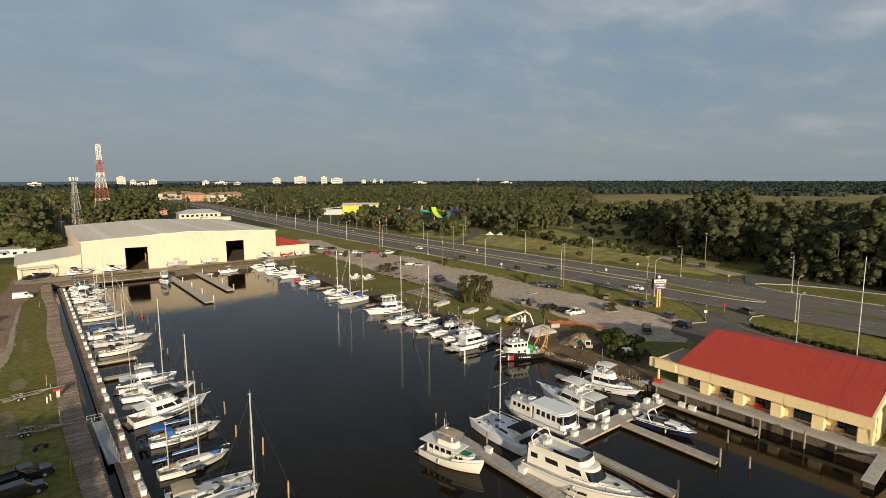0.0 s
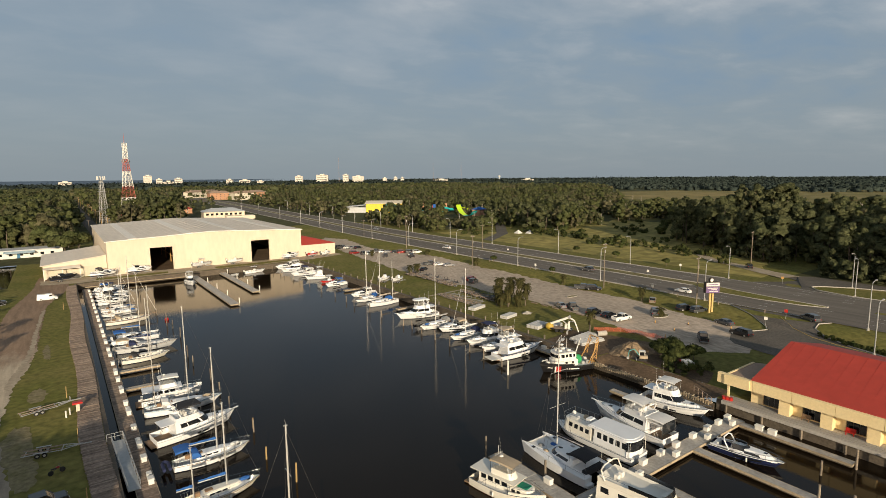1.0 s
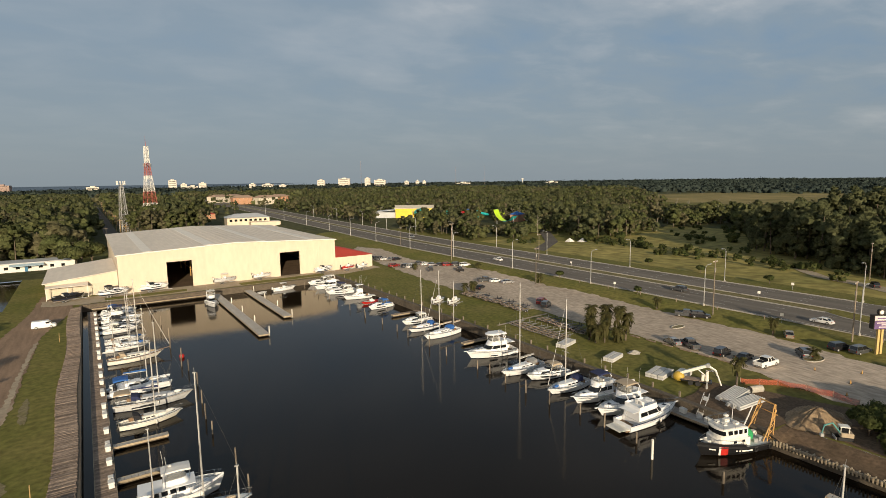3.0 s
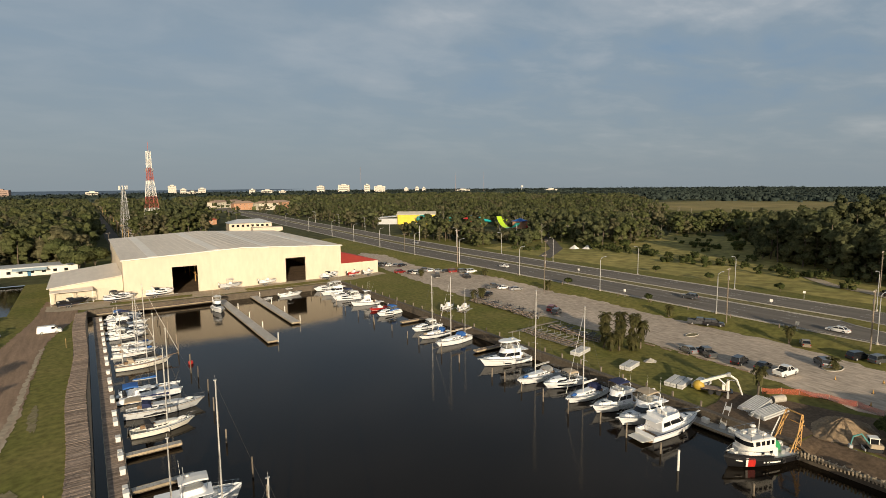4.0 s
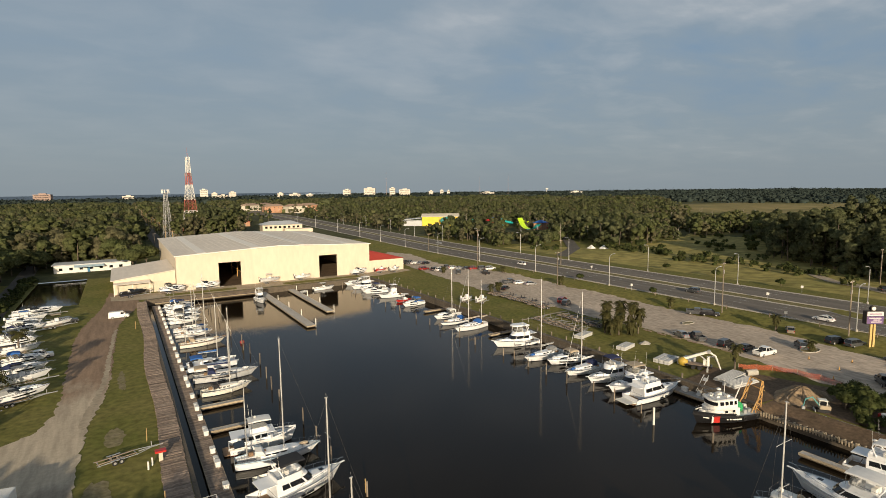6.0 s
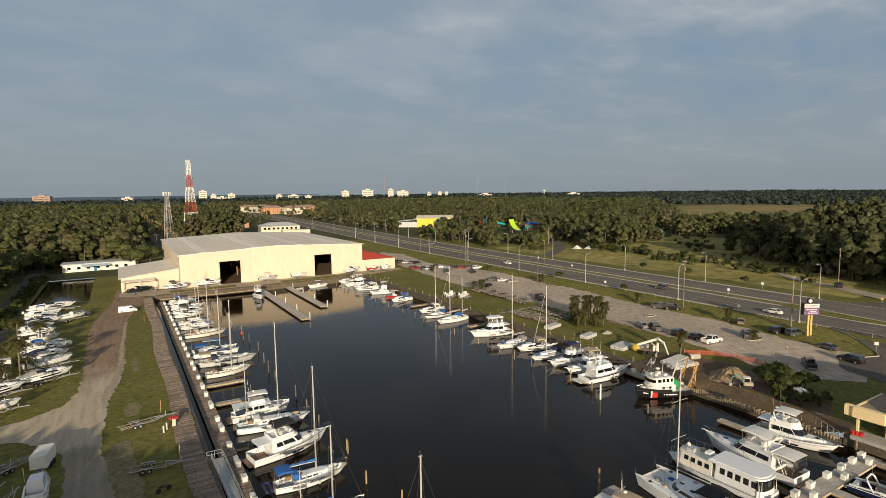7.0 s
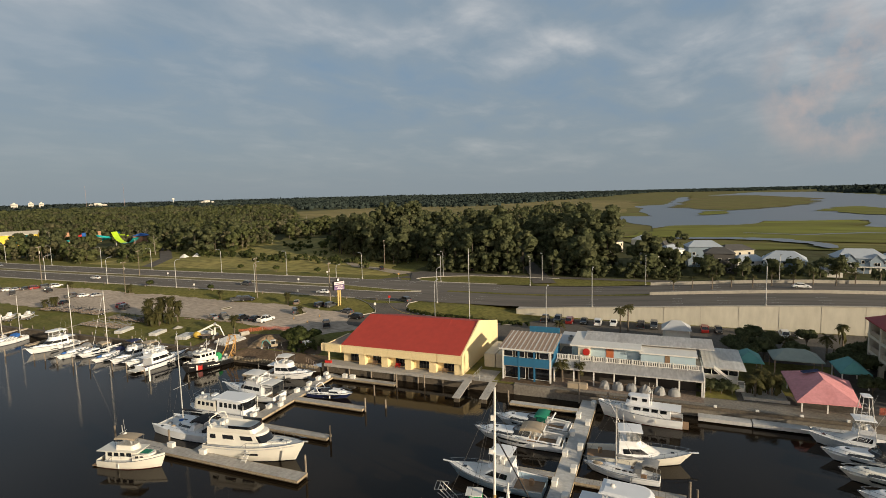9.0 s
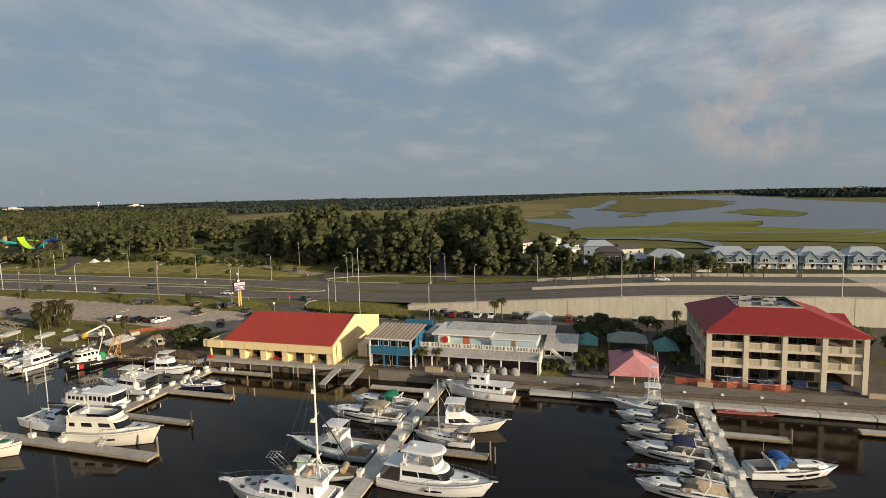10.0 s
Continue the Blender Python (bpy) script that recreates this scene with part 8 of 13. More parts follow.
# -- along the bulkhead on the far side, bows to the basin --
B2 = 86.6
express_cruiser("white express cruiser at the bulkhead", B2, 235.4, 76.0, 235.6, 3.4, CANVWHITE)
flybridge_yacht("white flybridge cruiser at the bulkhead", B2 - 1, 227.0, 75.4, 226.2, 3.6, CANVWHITE)
express_cruiser("white sport cruiser at the bulkhead", B2, 220.8, 76.6, 220.4, 3.2, CANVNAVY)
express_cruiser("white express cruiser with white arch at the bulkhead", B2, 214.8, 75.2, 215.2, 3.4, CANVWHITE)
sport_fisher("white fishing boat with raised outriggers at the bulkhead", B2, 203.8, 77.0, 204.2, 3.3)
center_console("small red open boat moored at the bulkhead", 85.8, 195.0, 79.0, 194.6, 2.4, REDPAINT, CANVWHITE)
express_cruiser("white walkaround boat with a blue cover at the bulkhead", B2 - 0.6, 188.3, 77.4, 186.2, 3.0, CANVBLUE, cover=CANVBLUE, arch=False)
express_cruiser("white express cruiser near two sailing boats", B2 - 0.4, 165.6, 77.2, 165.4, 3.0, CANVWHITE)
sailboat("white sloop with dark hull stripe and cluttered cockpit", 84.8, 158.9, 75.0, 158.3, 3.0, 14.5, canvas=CANVBLUE, stripe=NAVY)
sailboat("white double-masted sailing yacht at the bulkhead", 86.4, 152.0, 74.8, 150.2, 3.3, 15.0, mizzen=12.0, canvas=CANVBLUE, sail=CANVTAN, furl=CANVWHITE)
flybridge_yacht("white flybridge sport yacht with enclosed bridge", 87.2, 131.4, 75.2, 133.2, 4.2, CANVWHITE, "soft" and None or None, "hard")
sailboat("white sloop with a tall mast and grey cover", 85.6, 120.8, 74.2, 120.2, 3.3, 16.6, canvas=CANVGREY, sail=CANVGREY)
express_cruiser("white express cruiser with a cream hard top", B2, 115.0, 77.0, 116.0, 3.4, CANVTAN)
sailboat("white sloop with a tall aluminium mast at the bulkhead", 85.8, 108.8, 75.2, 108.6, 3.3, 15.6, canvas=CANVNAVY, sail=CANVWHITE, furl=CANVWHITE)
flybridge_yacht("white flybridge cruiser with a navy canopy", B2, 102.6, 76.0, 103.2, 3.8, CANVNAVY, enclosure=False)
flybridge_yacht("white flybridge cruiser with an enclosed bridge and cream hard top", B2, 96.8, 75.6, 97.6, 4.1, CANVTAN, top="soft")
tk = flybridge_yacht("white trawler yacht moored with its stern to the basin", 75.6, 92.7, 87.8, 91.5, 4.1, None, None, None, enclosure=False, cockpit=0.16, name="trawler_yacht", stripe=NAVY)
part("boarding_platform", MB().slab([(-8.2, -1.4, 0.55), (-6.0, -1.6, 0.45), (-6.0, 1.6, 0.45), (-8.2, 1.4, 0.55)], 0.12), GELCREAM, tk, "long cream stern platform")

# -- the dock by the red-roofed building --
tw = trawler("cream trawler yacht with a tan canopy and green hatch", 42.9, 59.4, 45.0, 49.2, 3.7, GELCREAM, CANVTAN, pilot=False, cabin=GELCREAM)
fc_ = House(0.9, 3.7, 1.25, 0.95, 1.35, 2.15, 0.8, 0.3, 0.0, 0.92)
part("fore_cabin", fc_.shell(0.05), GELCREAM, tw)
fc_.windows(tw, [(0.6, 1.8), (2.4, 3.6)], 0.35, 0.75)
part("hatch_cover", MB().rbox(1.5, 2.9, -0.6, 0.6, 2.16, 2.28, 0.04), CANVGREEN, tw, "dark green canvas hatch cover")
catamaran("large white sailing catamaran with dark cockpit covers", 55.4, 49.9, 55.2, 61.6, 6.2, 14.6, CANVBLACK, sail=CANVBLACK)
houseboat("white houseboat with a long flat roof deck", 63.6, 49.6, 62.9, 63.6, 4.2)
flybridge_yacht("white flybridge motor yacht with hard tops", 71.3, 49.7, 71.6, 63.6, 4.4, CANVWHITE, top="soft", aft=CANVWHITE)
flybridge_yacht("white flybridge cruiser with its bow to the quay", 82.6, 61.8, 83.6, 50.6, 4.0, CANVWHITE, enclosure=False)
express_cruiser("white and navy sports cruiser at the finger dock", 75.9, 46.0, 76.8, 36.8, 3.0, None, stripe=GEL, skin=NAVY, low=0.85)
flybridge_yacht("large cream motor yacht with open flybridge", 51.4, 46.8, 53.3, 30.6, 4.9, None, GELCREAM, None, hi=1.24, panes=[(0.3, 0.9), (1.6, 2.7), (3.4, 4.6)], smoked=True, cockpit=0.05)
bs_ = thing("boarding_steps", "white boarding steps on the dock beside the yacht", "steps", at=pose(49.2, 38.2, DZ, 0, 0, 0))
for k in range(4):
    part("step", MB().box(-0.5 + k * 0.28, -0.2 + k * 0.28, -0.4, 0.4, 0.25 + 0.27 * k, 0.30 + 0.27 * k), WHITEP, bs_)
for y in (-0.42, 0.42):
    part("side_rail", MB().slab([(-0.5, y, 0.05), (0.75, y, 1.2), (0.75, y + 0.05, 1.2), (-0.5, y + 0.05, 0.05)], 0.08), WHITEP, bs_)

# -- the dock by the blue building --
express_cruiser("white express cruiser with a green canvas top", 74.8, -4.8, 75.4, 8.0, 3.8, CANVGREEN, wrap=True)
express_cruiser("white express cruiser with a tan canvas enclosure", 69.6, -4.6, 69.5, 9.6, 4.1, CANVTAN)
sport_fisher("sport fishing boat with an ice-blue hull", 56.8, -4.3, 57.0, 9.2, 4.7, BLUEHULL)
trawler("white trawler yacht with a raised pilothouse at the quay", 83.4, -21.6, 84.2, -8.2, 3.9, band=GEL)
sport_fisher("cream sport fishing boat with a long bow", 68.4, -8.2, 70.2, -22.4, 4.6, GELCREAM, stripe=GELCREAM)
sailboat("small shabby sloop under a grey tarpaulin", 63.6, -18.2, 64.6, -8.2, 2.8, 8.5, canvas=CANVGREY, sail=CANVGREY, bimini=CANVGREY)
flybridge_yacht("large white motor yacht with a domed hard top", 51.6, -8.4, 50.3, -24.0, 5.0, CANVWHITE, top="hard", dark=(0.3, 5.2))
skiff("small white dinghy behind the fishing boat", 66.6, -9.0, 66.9, -12.6, 1.5)

wk, L = boat("shrimp_boat", "small rusty shrimp boat with a green-framed wheelhouse", "workboat", 51.2, -4.4, 49.0, 6.4)
F = Form(L, 3.2, 1.25, 0.85, 0.6, 0.8, 0.42, 2.1, 0.08, 0.2, 2.2)
hull_parts(wk, F, [GELGREY, BOTTOMR, GELGREY], 0.0, TEAK)
wh = House(F.x(0.60), F.x(0.76), 0.95, 0.85, F.top(0.65) - 0.05, F.top(0.65) + 1.5, 0.3, 0.1, 0.0, 0.96)
part("wheelhouse", wh.shell(0.05), NETGREEN, wk, "green and white wheelhouse")
wh.windows(wk, [(0.4, 2.4), (2.7, 4.7)], 0.42, 0.88, GELGREY)
part("windscreen", wh.pane(5.2, wh.n - 6.2, 0.42, 0.88), GLASS, wk)
part("wheelhouse_roof", MB().rbox(F.x(0.59), F.x(0.775), -1.0, 1.0, F.top(0.65) + 1.52, F.top(0.65) + 1.62, 0.04), WHITEP, wk)
part("fish_hold", MB().rbox(F.x(0.34), F.x(0.48), -0.9, 0.9, F.top(0.4) - 0.05, F.top(0.4) + 0.45, 0.05), CANVTAN, wk)
gt = MB()
for y in (-0.9, 0.9):
    gt.tube([(F.x(0.88), y, F.top(0.88)), (F.x(1.0) + 0.6, y, F.top(0.88) + 1.9)], 0.06, 4).tube([(F.x(0.94), y * 0.6, F.top(0.9)), (F.x(1.0) + 0.9, y, F.top(0.88) + 1.5)], 0.05, 4)
for x in (0.0, 0.5, 1.0, 1.5):
    gt.tube([(F.x(1.0) - 0.2 + x, -0.95, F.top(0.88) + 1.95), (F.x(1.0) - 0.2 + x, 0.95, F.top(0.88) + 1.95)], 0.04, 3)
gt.tube([(F.x(1.0) - 0.2, -0.95, F.top(0.88) + 1.95), (F.x(1.0) + 1.3, -0.95, F.top(0.88) + 1.95)], 0.05, 3).tube([(F.x(1.0) - 0.2, 0.95, F.top(0.88) + 1.95), (F.x(1.0) + 1.3, 0.95, F.top(0.88) + 1.95)], 0.05, 3)
part("bow_gantry", gt, GALV, wk)
part("net_drum", MB().tube([(F.x(0.14), -0.9, F.top(0.1) + 0.5), (F.x(0.14), 0.9, F.top(0.1) + 0.5)], 0.45, 10), CANVTAN, wk)
for k, (x, y, c) in enumerate(((0.52, 0.7, WHITEP), (0.30, -0.8, TEAK), (0.24, 0.6, GELGREY), (0.82, 0.2, CANVTAN))):
    part("fish_box", MB().rbox(F.x(x), F.x(x) + 0.7, y - 0.3, y + 0.3, F.top(x) - 0.02, F.top(x) + 0.45, 0.04), c, wk)
bow_rail(wk, F, 0.55, 0.6, 0.1, 8)
mz = F.top(0.5)
mx_ = -0.55
part("main_mast", MB().tube([(mx_, 1.1, mz - 0.3), (mx_ - 0.3, 1.7, mz + 15.6)], 0.17, 8, 0.12), WHITEP, wk)
part("mast_foot", MB().tube([(mx_, 1.1, mz - 0.4), (mx_ - 0.04, 1.18, mz + 2.2)], 0.20, 8), BUFFPOST, wk, "rusty orange mast foot")
part("crosstree", MB().tube([(mx_ - 0.2, 0.3, mz + 8.4), (mx_ - 0.2, 2.6, mz + 8.4)], 0.06, 5), WHITEP, wk)
part("radar_platform", MB().rbox(mx_ - 0.1, mx_ + 0.5, 1.2, 1.8, mz + 7.6, mz + 8.0, 0.04), WHITEP, wk)
part("mast_lamp", MB().rbox(mx_ - 0.1, mx_ + 0.25, 1.4, 1.75, mz + 11.6, mz + 12.2, 0.04), WHITEP, wk)
part("boom", MB().tube([(mx_ - 0.3, 1.4, mz + 9.6), (-4.6, 0.2, mz + 1.6)], 0.09, 5), CANVBLACK, wk)
for px_, py_ in ((5.4, 0.0), (2.6, 1.4), (2.0, -1.4), (-5.0, 0.0)):
    part("stay", MB().tube([(mx_ - 0.3, 1.66, mz + 15.0), (px_, py_, 1.2)], 0.022, 3), WIRE, wk)

ms_, L = boat("motor_sailer", "large white motor yacht with a wide foredeck and cluttered bridge", "motor yacht", 43.8, -5.2, 43.4, 10.6)
F = Form(L, 5.0, 1.95, 1.5, 0.7, 0.86, 0.46, 2.6, 0.08, 0.2, 1.6)
hull_parts(ms_, F, [GEL, BOTTOMR, GEL], 0.06)
dh = House(F.x(0.30), F.x(0.66), 1.9, 1.55, F.top(0.5) - 0.05, F.top(0.5) + 0.95, 0.5, 0.35, 0.0, 0.95)
part("deckhouse", dh.shell(0.06), GEL, ms_)
dh.windows(ms_, [(0.2, 1.0), (1.3, 2.1), (2.4, 3.2), (3.5, 4.3)], 0.25, 0.85)
for x, y in ((0.40, 0.5), (0.52, -0.4), (0.58, 0.6)):
    part("deck_hatch", MB().rbox(F.x(x), F.x(x) + 0.6, y - 0.3, y + 0.3, F.top(0.5) + 1.0, F.top(0.5) + 1.1, 0.03), GLASS, ms_)
for x, y in ((0.72, 0.0), (0.78, 0.9), (0.80, -0.7)):
    part("deck_hatch", MB().rbox(F.x(x), F.x(x) + 0.6, y - 0.3, y + 0.3, F.top(x) - 0.02, F.top(x) + 0.1, 0.03), GLASS, ms_)
part("red_line", MB().tube([(F.x(0.69) + 0.25 * math.cos(q), -0.6 + 0.35 * math.sin(q), F.top(0.69) + 0.08 + 0.01 * q) for q in [k * 0.6 for k in range(22)]], 0.05, 4), REDPAINT, ms_, "coiled red rope")
ww = House(F.x(0.12), F.x(0.32), 1.9, 1.75, F.top(0.2) - 0.1, F.top(0.2) + 2.1, 0.5, 0.2, 0.0, 0.95)
part("wheelhouse", ww.shell(0.06), GEL, ms_)
ww.windows(ms_, [(0.4, 1.1), (1.4, 2.1), (4.1, 4.7)], 0.5, 0.86)
part("side_door", ww.pane(2.5, 3.6, 0.06, 0.88), TEAK, ms_)
part("windscreen", ww.pane(5.3, ww.n - 6.3, 0.5, 0.88), GLASS, ms_)
zb = F.top(0.2) + 2.15
fy = House(F.x(0.04), F.x(0.34), 2.0, 1.8, zb, zb + 0.75, 1.0, 0.2, 0.0, 1.03)
part("flybridge", fy.shell(-0.3), GEL, ms_)
part("bridge_screen", fy.pane(4.6, fy.n - 5.6, 1.0, 1.6, 0.0), CLEAR, ms_)
part("bridge_seat", MB().rbox(F.x(0.20), F.x(0.25), -1.0, 1.0, zb + 0.35, zb + 1.0, 0.06), CANVTAN, ms_)
part("bridge_console", MB().rbox(F.x(0.28), F.x(0.315), -0.8, 0.8, zb + 0.4, zb + 1.25, 0.06), GEL, ms_)
part("signal_mast", MB().tube([(F.x(0.16), 0, zb), (F.x(0.14), 0, zb + 4.4)], 0.16, 6, 0.10).tube([(F.x(0.15), -1.3, zb + 2.6), (F.x(0.15), 1.3, zb + 2.6)], 0.08, 5).tube([(F.x(0.10), -0.7, zb), (F.x(0.145), 0, zb + 3.4)], 0.07, 5).tube([(F.x(0.10), 0.7, zb), (F.x(0.145), 0, zb + 3.4)], 0.07, 5), WHITEP, ms_)
part("radar_dome", MB().ball((F.x(0.19), 0, zb + 2.3), 0.42, 0.42, 0.2, 10, 5), WHITEP, ms_, smooth=True)
part("search_lamp", MB().tube([(F.x(0.17), -0.9, zb + 2.9), (F.x(0.185), -0.9, zb + 2.9)], 0.2, 8), GALV, ms_)
td_ = part("tender", MB().grid([[(F.x(0.10) + 1.5 * math.cos(a) * q, -1.25 + 0.62 * math.sin(a) * q, zb + zz) for a in [k * 0.4488 for k in range(15)]] for q, zz in ((0.5, 0.2), (0.95, 0.35), (1.0, 0.7), (0.85, 0.72), (0.7, 0.4))]), GEL, ms_, "small white tender on the bridge deck")
part("tender_seat", MB().box(F.x(0.10) - 0.3, F.x(0.10) + 0.1, -1.75, -0.75, zb + 0.5, zb + 0.6), GELGREY, td_)
part("crane_arm", MB().tube([(F.x(0.03), 0.8, zb), (F.x(0.03), 0.8, zb + 1.6), (F.x(0.14), 0.2, zb + 2.6)], 0.09, 5), WHITEP, ms_)
part("aft_rail", MB().tube([(F.x(0.04), -1.95, zb + 1.0), (F.x(0.02), 0, zb + 1.0), (F.x(0.04), 1.95, zb + 1.0), (F.x(0.2), 1.95, zb + 1.0)], 0.03, 4).tube([(F.x(0.04), -1.95, zb + 1.0), (F.x(0.2), -1.95, zb + 1.0)], 0.03, 4), STEEL, ms_)
part("bow_platform", MB().slab([(F.x(0.95), -0.5, F.top(1) + 0.06), (F.x(1) + 0.9, -0.35, F.top(1) + 0.14), (F.x(1) + 0.9, 0.35, F.top(1) + 0.14), (F.x(0.95), 0.5, F.top(1) + 0.06)], 0.08), GEL, ms_)
part("anchor", MB().tube([(F.x(1) + 0.3, 0, F.top(1) + 0.25), (F.x(1) + 1.1, 0, F.top(1) + 0.1), (F.x(1) + 1.0, 0, F.top(1) - 0.4)], 0.08, 5), GALV, ms_)
bow_rail(ms_, F, 0.30, 0.85, 0.1, 14, 0.9)
fenders(ms_, F, ((0.3, 1), (0.5, 1), (0.5, -1), (0.7, 1)))

# -- the dock before the three-storey building --
sport_fisher("white sport fishing boat with a tall tuna tower", 83.4, -50.6, 83.8, -38.9, 4.2, tower=True)
express_cruiser("white express cruiser with dark cockpit covers", 78.0, -51.6, 78.6, -39.4, 3.9, CANVBLACK, cover=CANVBLACK)
express_cruiser("cream express cruiser with a tan canvas top", 72.6, -52.0, 73.0, -40.1, 3.9, CANVTAN, hull=GELCREAM)
express_cruiser("white express cruiser with a navy canvas top", 66.6, -52.2, 67.2, -40.6, 4.1, CANVNAVY)
dg = skiff("small white dinghy with red and white gear aboard", 62.8, -45.4, 62.3, -40.4, 1.5)
for k, (x, y, c) in enumerate(((-0.9, 0.2, WHITEP), (-0.3, -0.2, REDPAINT), (0.2, 0.25, WHITEP), (0.7, 0.0, REDPAINT), (1.1, -0.1, WHITEP))):
    part("gear_bag", MB().ball((x, y, 0.5), 0.26, 0.22, 0.28, 7, 5), c, dg, smooth=True)
express_cruiser("small white bowrider with a black canvas top", 60.3, -52.6, 61.3, -44.4, 2.7, CANVBLACK, arch=False, low=0.9)
express_cruiser("white cruiser with a tan cockpit cover", 56.8, -52.2, 56.8, -41.2, 3.5, None, cover=CANVTAN)
express_cruiser("white cruiser with a deep blue cockpit canopy", 64.2, -56.0, 66.4, -67.4, 3.5, CANVBLUE, wrap=True)
skiff("long narrow red paddling boat beside the quay dock", 85.6, -56.4, 85.8, -66.0, 0.7, FADEDRED, name="paddling_boat")

# -- at the basin's head and ashore before the shed --
flybridge_yacht("white cruiser moored beside the timber pier", 40.3, 228.5, 40.2, 218.5, 3.4, CANVWHITE)
center_console("white open boat with a canvas top by the pier", 62.6, 233.6, 71.0, 233.9, 2.6, None, CANVWHITE)
skiff("small grey inflatable by the pier", 57.0, 232.4, 60.2, 232.8, 1.5, GELGREY)


def trailer(xs, ys, xb, yb, label="galvanised boat trailer with two axles", z=0.0, material=None):
    d = math.hypot(xb - xs, yb - ys)
    tr_ = thing("boat_trailer", label, "trailer", "boat trailers", pose((xs + xb) / 2, (ys + yb) / 2, z, 0, 0, math.degrees(math.atan2(yb - ys, xb - xs))))
    m = material or GALV
    part("side_beam", MB().tube([(-d / 2, -0.85, 0.55), (d * 0.15, -0.85, 0.55), (d / 2, 0, 0.6)], 0.06, 4), m, tr_)
    part("side_beam", MB().tube([(-d / 2, 0.85, 0.55), (d * 0.15, 0.85, 0.55), (d / 2, 0, 0.6)], 0.06, 4), m, tr_)
    part("drawbar", MB().box(d * 0.2, d / 2 + 1.0, -0.06, 0.06, 0.48, 0.6), m, tr_)
    cf = MB()
    for x in (-d / 2 + 0.3, -d * 0.1, d * 0.15):
        cf.box(x - 0.05, x + 0.05, -0.85, 0.85, 0.42, 0.52)
    part("cross_frame", cf, m, tr_)
    for y in (-0.5, 0.5):
        part("bunk", MB().box(-d / 2, d * 0.15, y - 0.07, y + 0.07, 0.62, 0.72), WOOD, tr_)
    part("winch_post", MB().box(d * 0.42, d * 0.42 + 0.1, -0.05, 0.05, 0.6, 1.4), m, tr_)
    for y in (-1.0, 1.0):
        for x in (-d * 0.18 - 0.4, -d * 0.18 + 0.4):
            wl = part("wheel", MB().tube([(x, y - 0.1, 0.33), (x, y + 0.1, 0.33)], 0.33, 12), RUBBER, tr_)
            part("rim", MB().tube([(x, y - 0.105, 0.33), (x, y + 0.105, 0.33)], 0.18, 8), GALV, wl)
        part("mudguard", MB().slab([(-d * 0.18 - 0.85, y - 0.14, 0.74), (-d * 0.18 + 0.85, y - 0.14, 0.74), (-d * 0.18 + 0.85, y + 0.14, 0.74), (-d * 0.18 - 0.85, y + 0.14, 0.74)], 0.03), m, tr_)
    return tr_


def ashore(fn, label, xs, ys, xb, yb, **kw):
    trailer(xs, ys, xb, yb)
    return fn(label, xs, ys, xb, yb, z=1.15, **kw)


ashore(express_cruiser, "dark-hulled speedboat on a trailer before the workshop", -2.0, 246.8, 6.4, 249.2, B=2.6, canvas=None, hull=BLACKHULL, arch=False, low=0.8, name="speedboat")
ashore(express_cruiser, "white cruiser on a trailer before the shed", 10.2, 247.6, 19.0, 247.4, B=2.9, canvas=CANVBLACK, stripe=NAVY)
ashore(express_cruiser, "white cruiser on a trailer by the shed door", 22.4, 249.2, 31.0, 248.2, B=3.0, canvas=None)
ashore(center_console, "grey open boat on a trailer before the shed", 46.0, 249.4, 53.6, 248.6, B=2.5, hull=GELGREY, ttop=CANVWHITE)
ashore(center_console, "white open boat on a trailer before the shed", 60.0, 249.6, 66.6, 249.2, B=2.3)
ashore(express_cruiser, "white cruiser on a trailer by the shop wing", 83.8, 247.4, 91.4, 248.0, B=2.8, canvas=None, arch=False)
ashore(center_console, "red open boat on a trailer by the shop wing", 95.0, 247.2, 101.0, 248.0, B=2.3, hull=REDPAINT)
ashore(center_console, "white open boat on a trailer by the shop wing", 101.6, 246.2, 107.0, 247.6, B=2.3)
yard = ((-29.5, 228.0, -17.0, 229.6, 3.3, None), (-29.5, 219.0, -20.0, 219.8, 2.9, CANVBLUE), (-28.8, 212.2, -20.6, 213.0, 2.8, None), (-27.8, 205.4, -19.4, 206.4, 2.8, CANVWHITE),
        (-20.6, 208.4, -13.6, 210.4, 2.6, CANVTAN), (-28.0, 197.6, -20.4, 198.4, 2.7, None), (-27.0, 190.4, -19.4, 191.4, 2.7, CANVNAVY), (-26.0, 182.0, -18.0, 183.2, 2.8, None),
        (-24.4, 170.6, -15.6, 171.8, 2.7, CANVBLUE), (-23.6, 163.4, -15.0, 164.4, 2.6, None), (-22.8, 156.8, -14.0, 158.8, 2.6, CANVGREY), (-22.2, 145.4, -13.4, 148.4, 2.6, None),
        (-29.0, 140.4, -20.6, 142.6, 2.6, None), (-27.6, 131.0, -20.0, 132.6, 2.5, CANVNAVY), (-30.4, 150.0, -24.0, 151.0, 2.4, CANVGREY))
for k, (a, b, c, d, w_, cv) in enumerate(yard):
    if k % 3 == 1:
        ashore(center_console, "white open boat on a trailer in the yard", a, b, c, d, B=w_, ttop=cv)
    else:
        ashore(express_cruiser, "white motor boat on a trailer in the grass yard", a, b, c, d, B=w_, canvas=cv, arch=cv is not None, low=0.85, name="motor_boat", cover=(CANVNAVY, None, CANVGREY)[k % 3] if k % 2 else None)
cbn = ashore(express_cruiser, "small white cabin boat on a trailer beside the track", -14.2, 92.4, -14.0, 98.8, B=2.5, canvas=None, arch=False, low=1.1, name="cabin_boat")
ch_ = House(-1.6, 0.7, 0.85, 0.75, 0.7, 2.2, 0.3, 0.15, 0.0, 0.92)
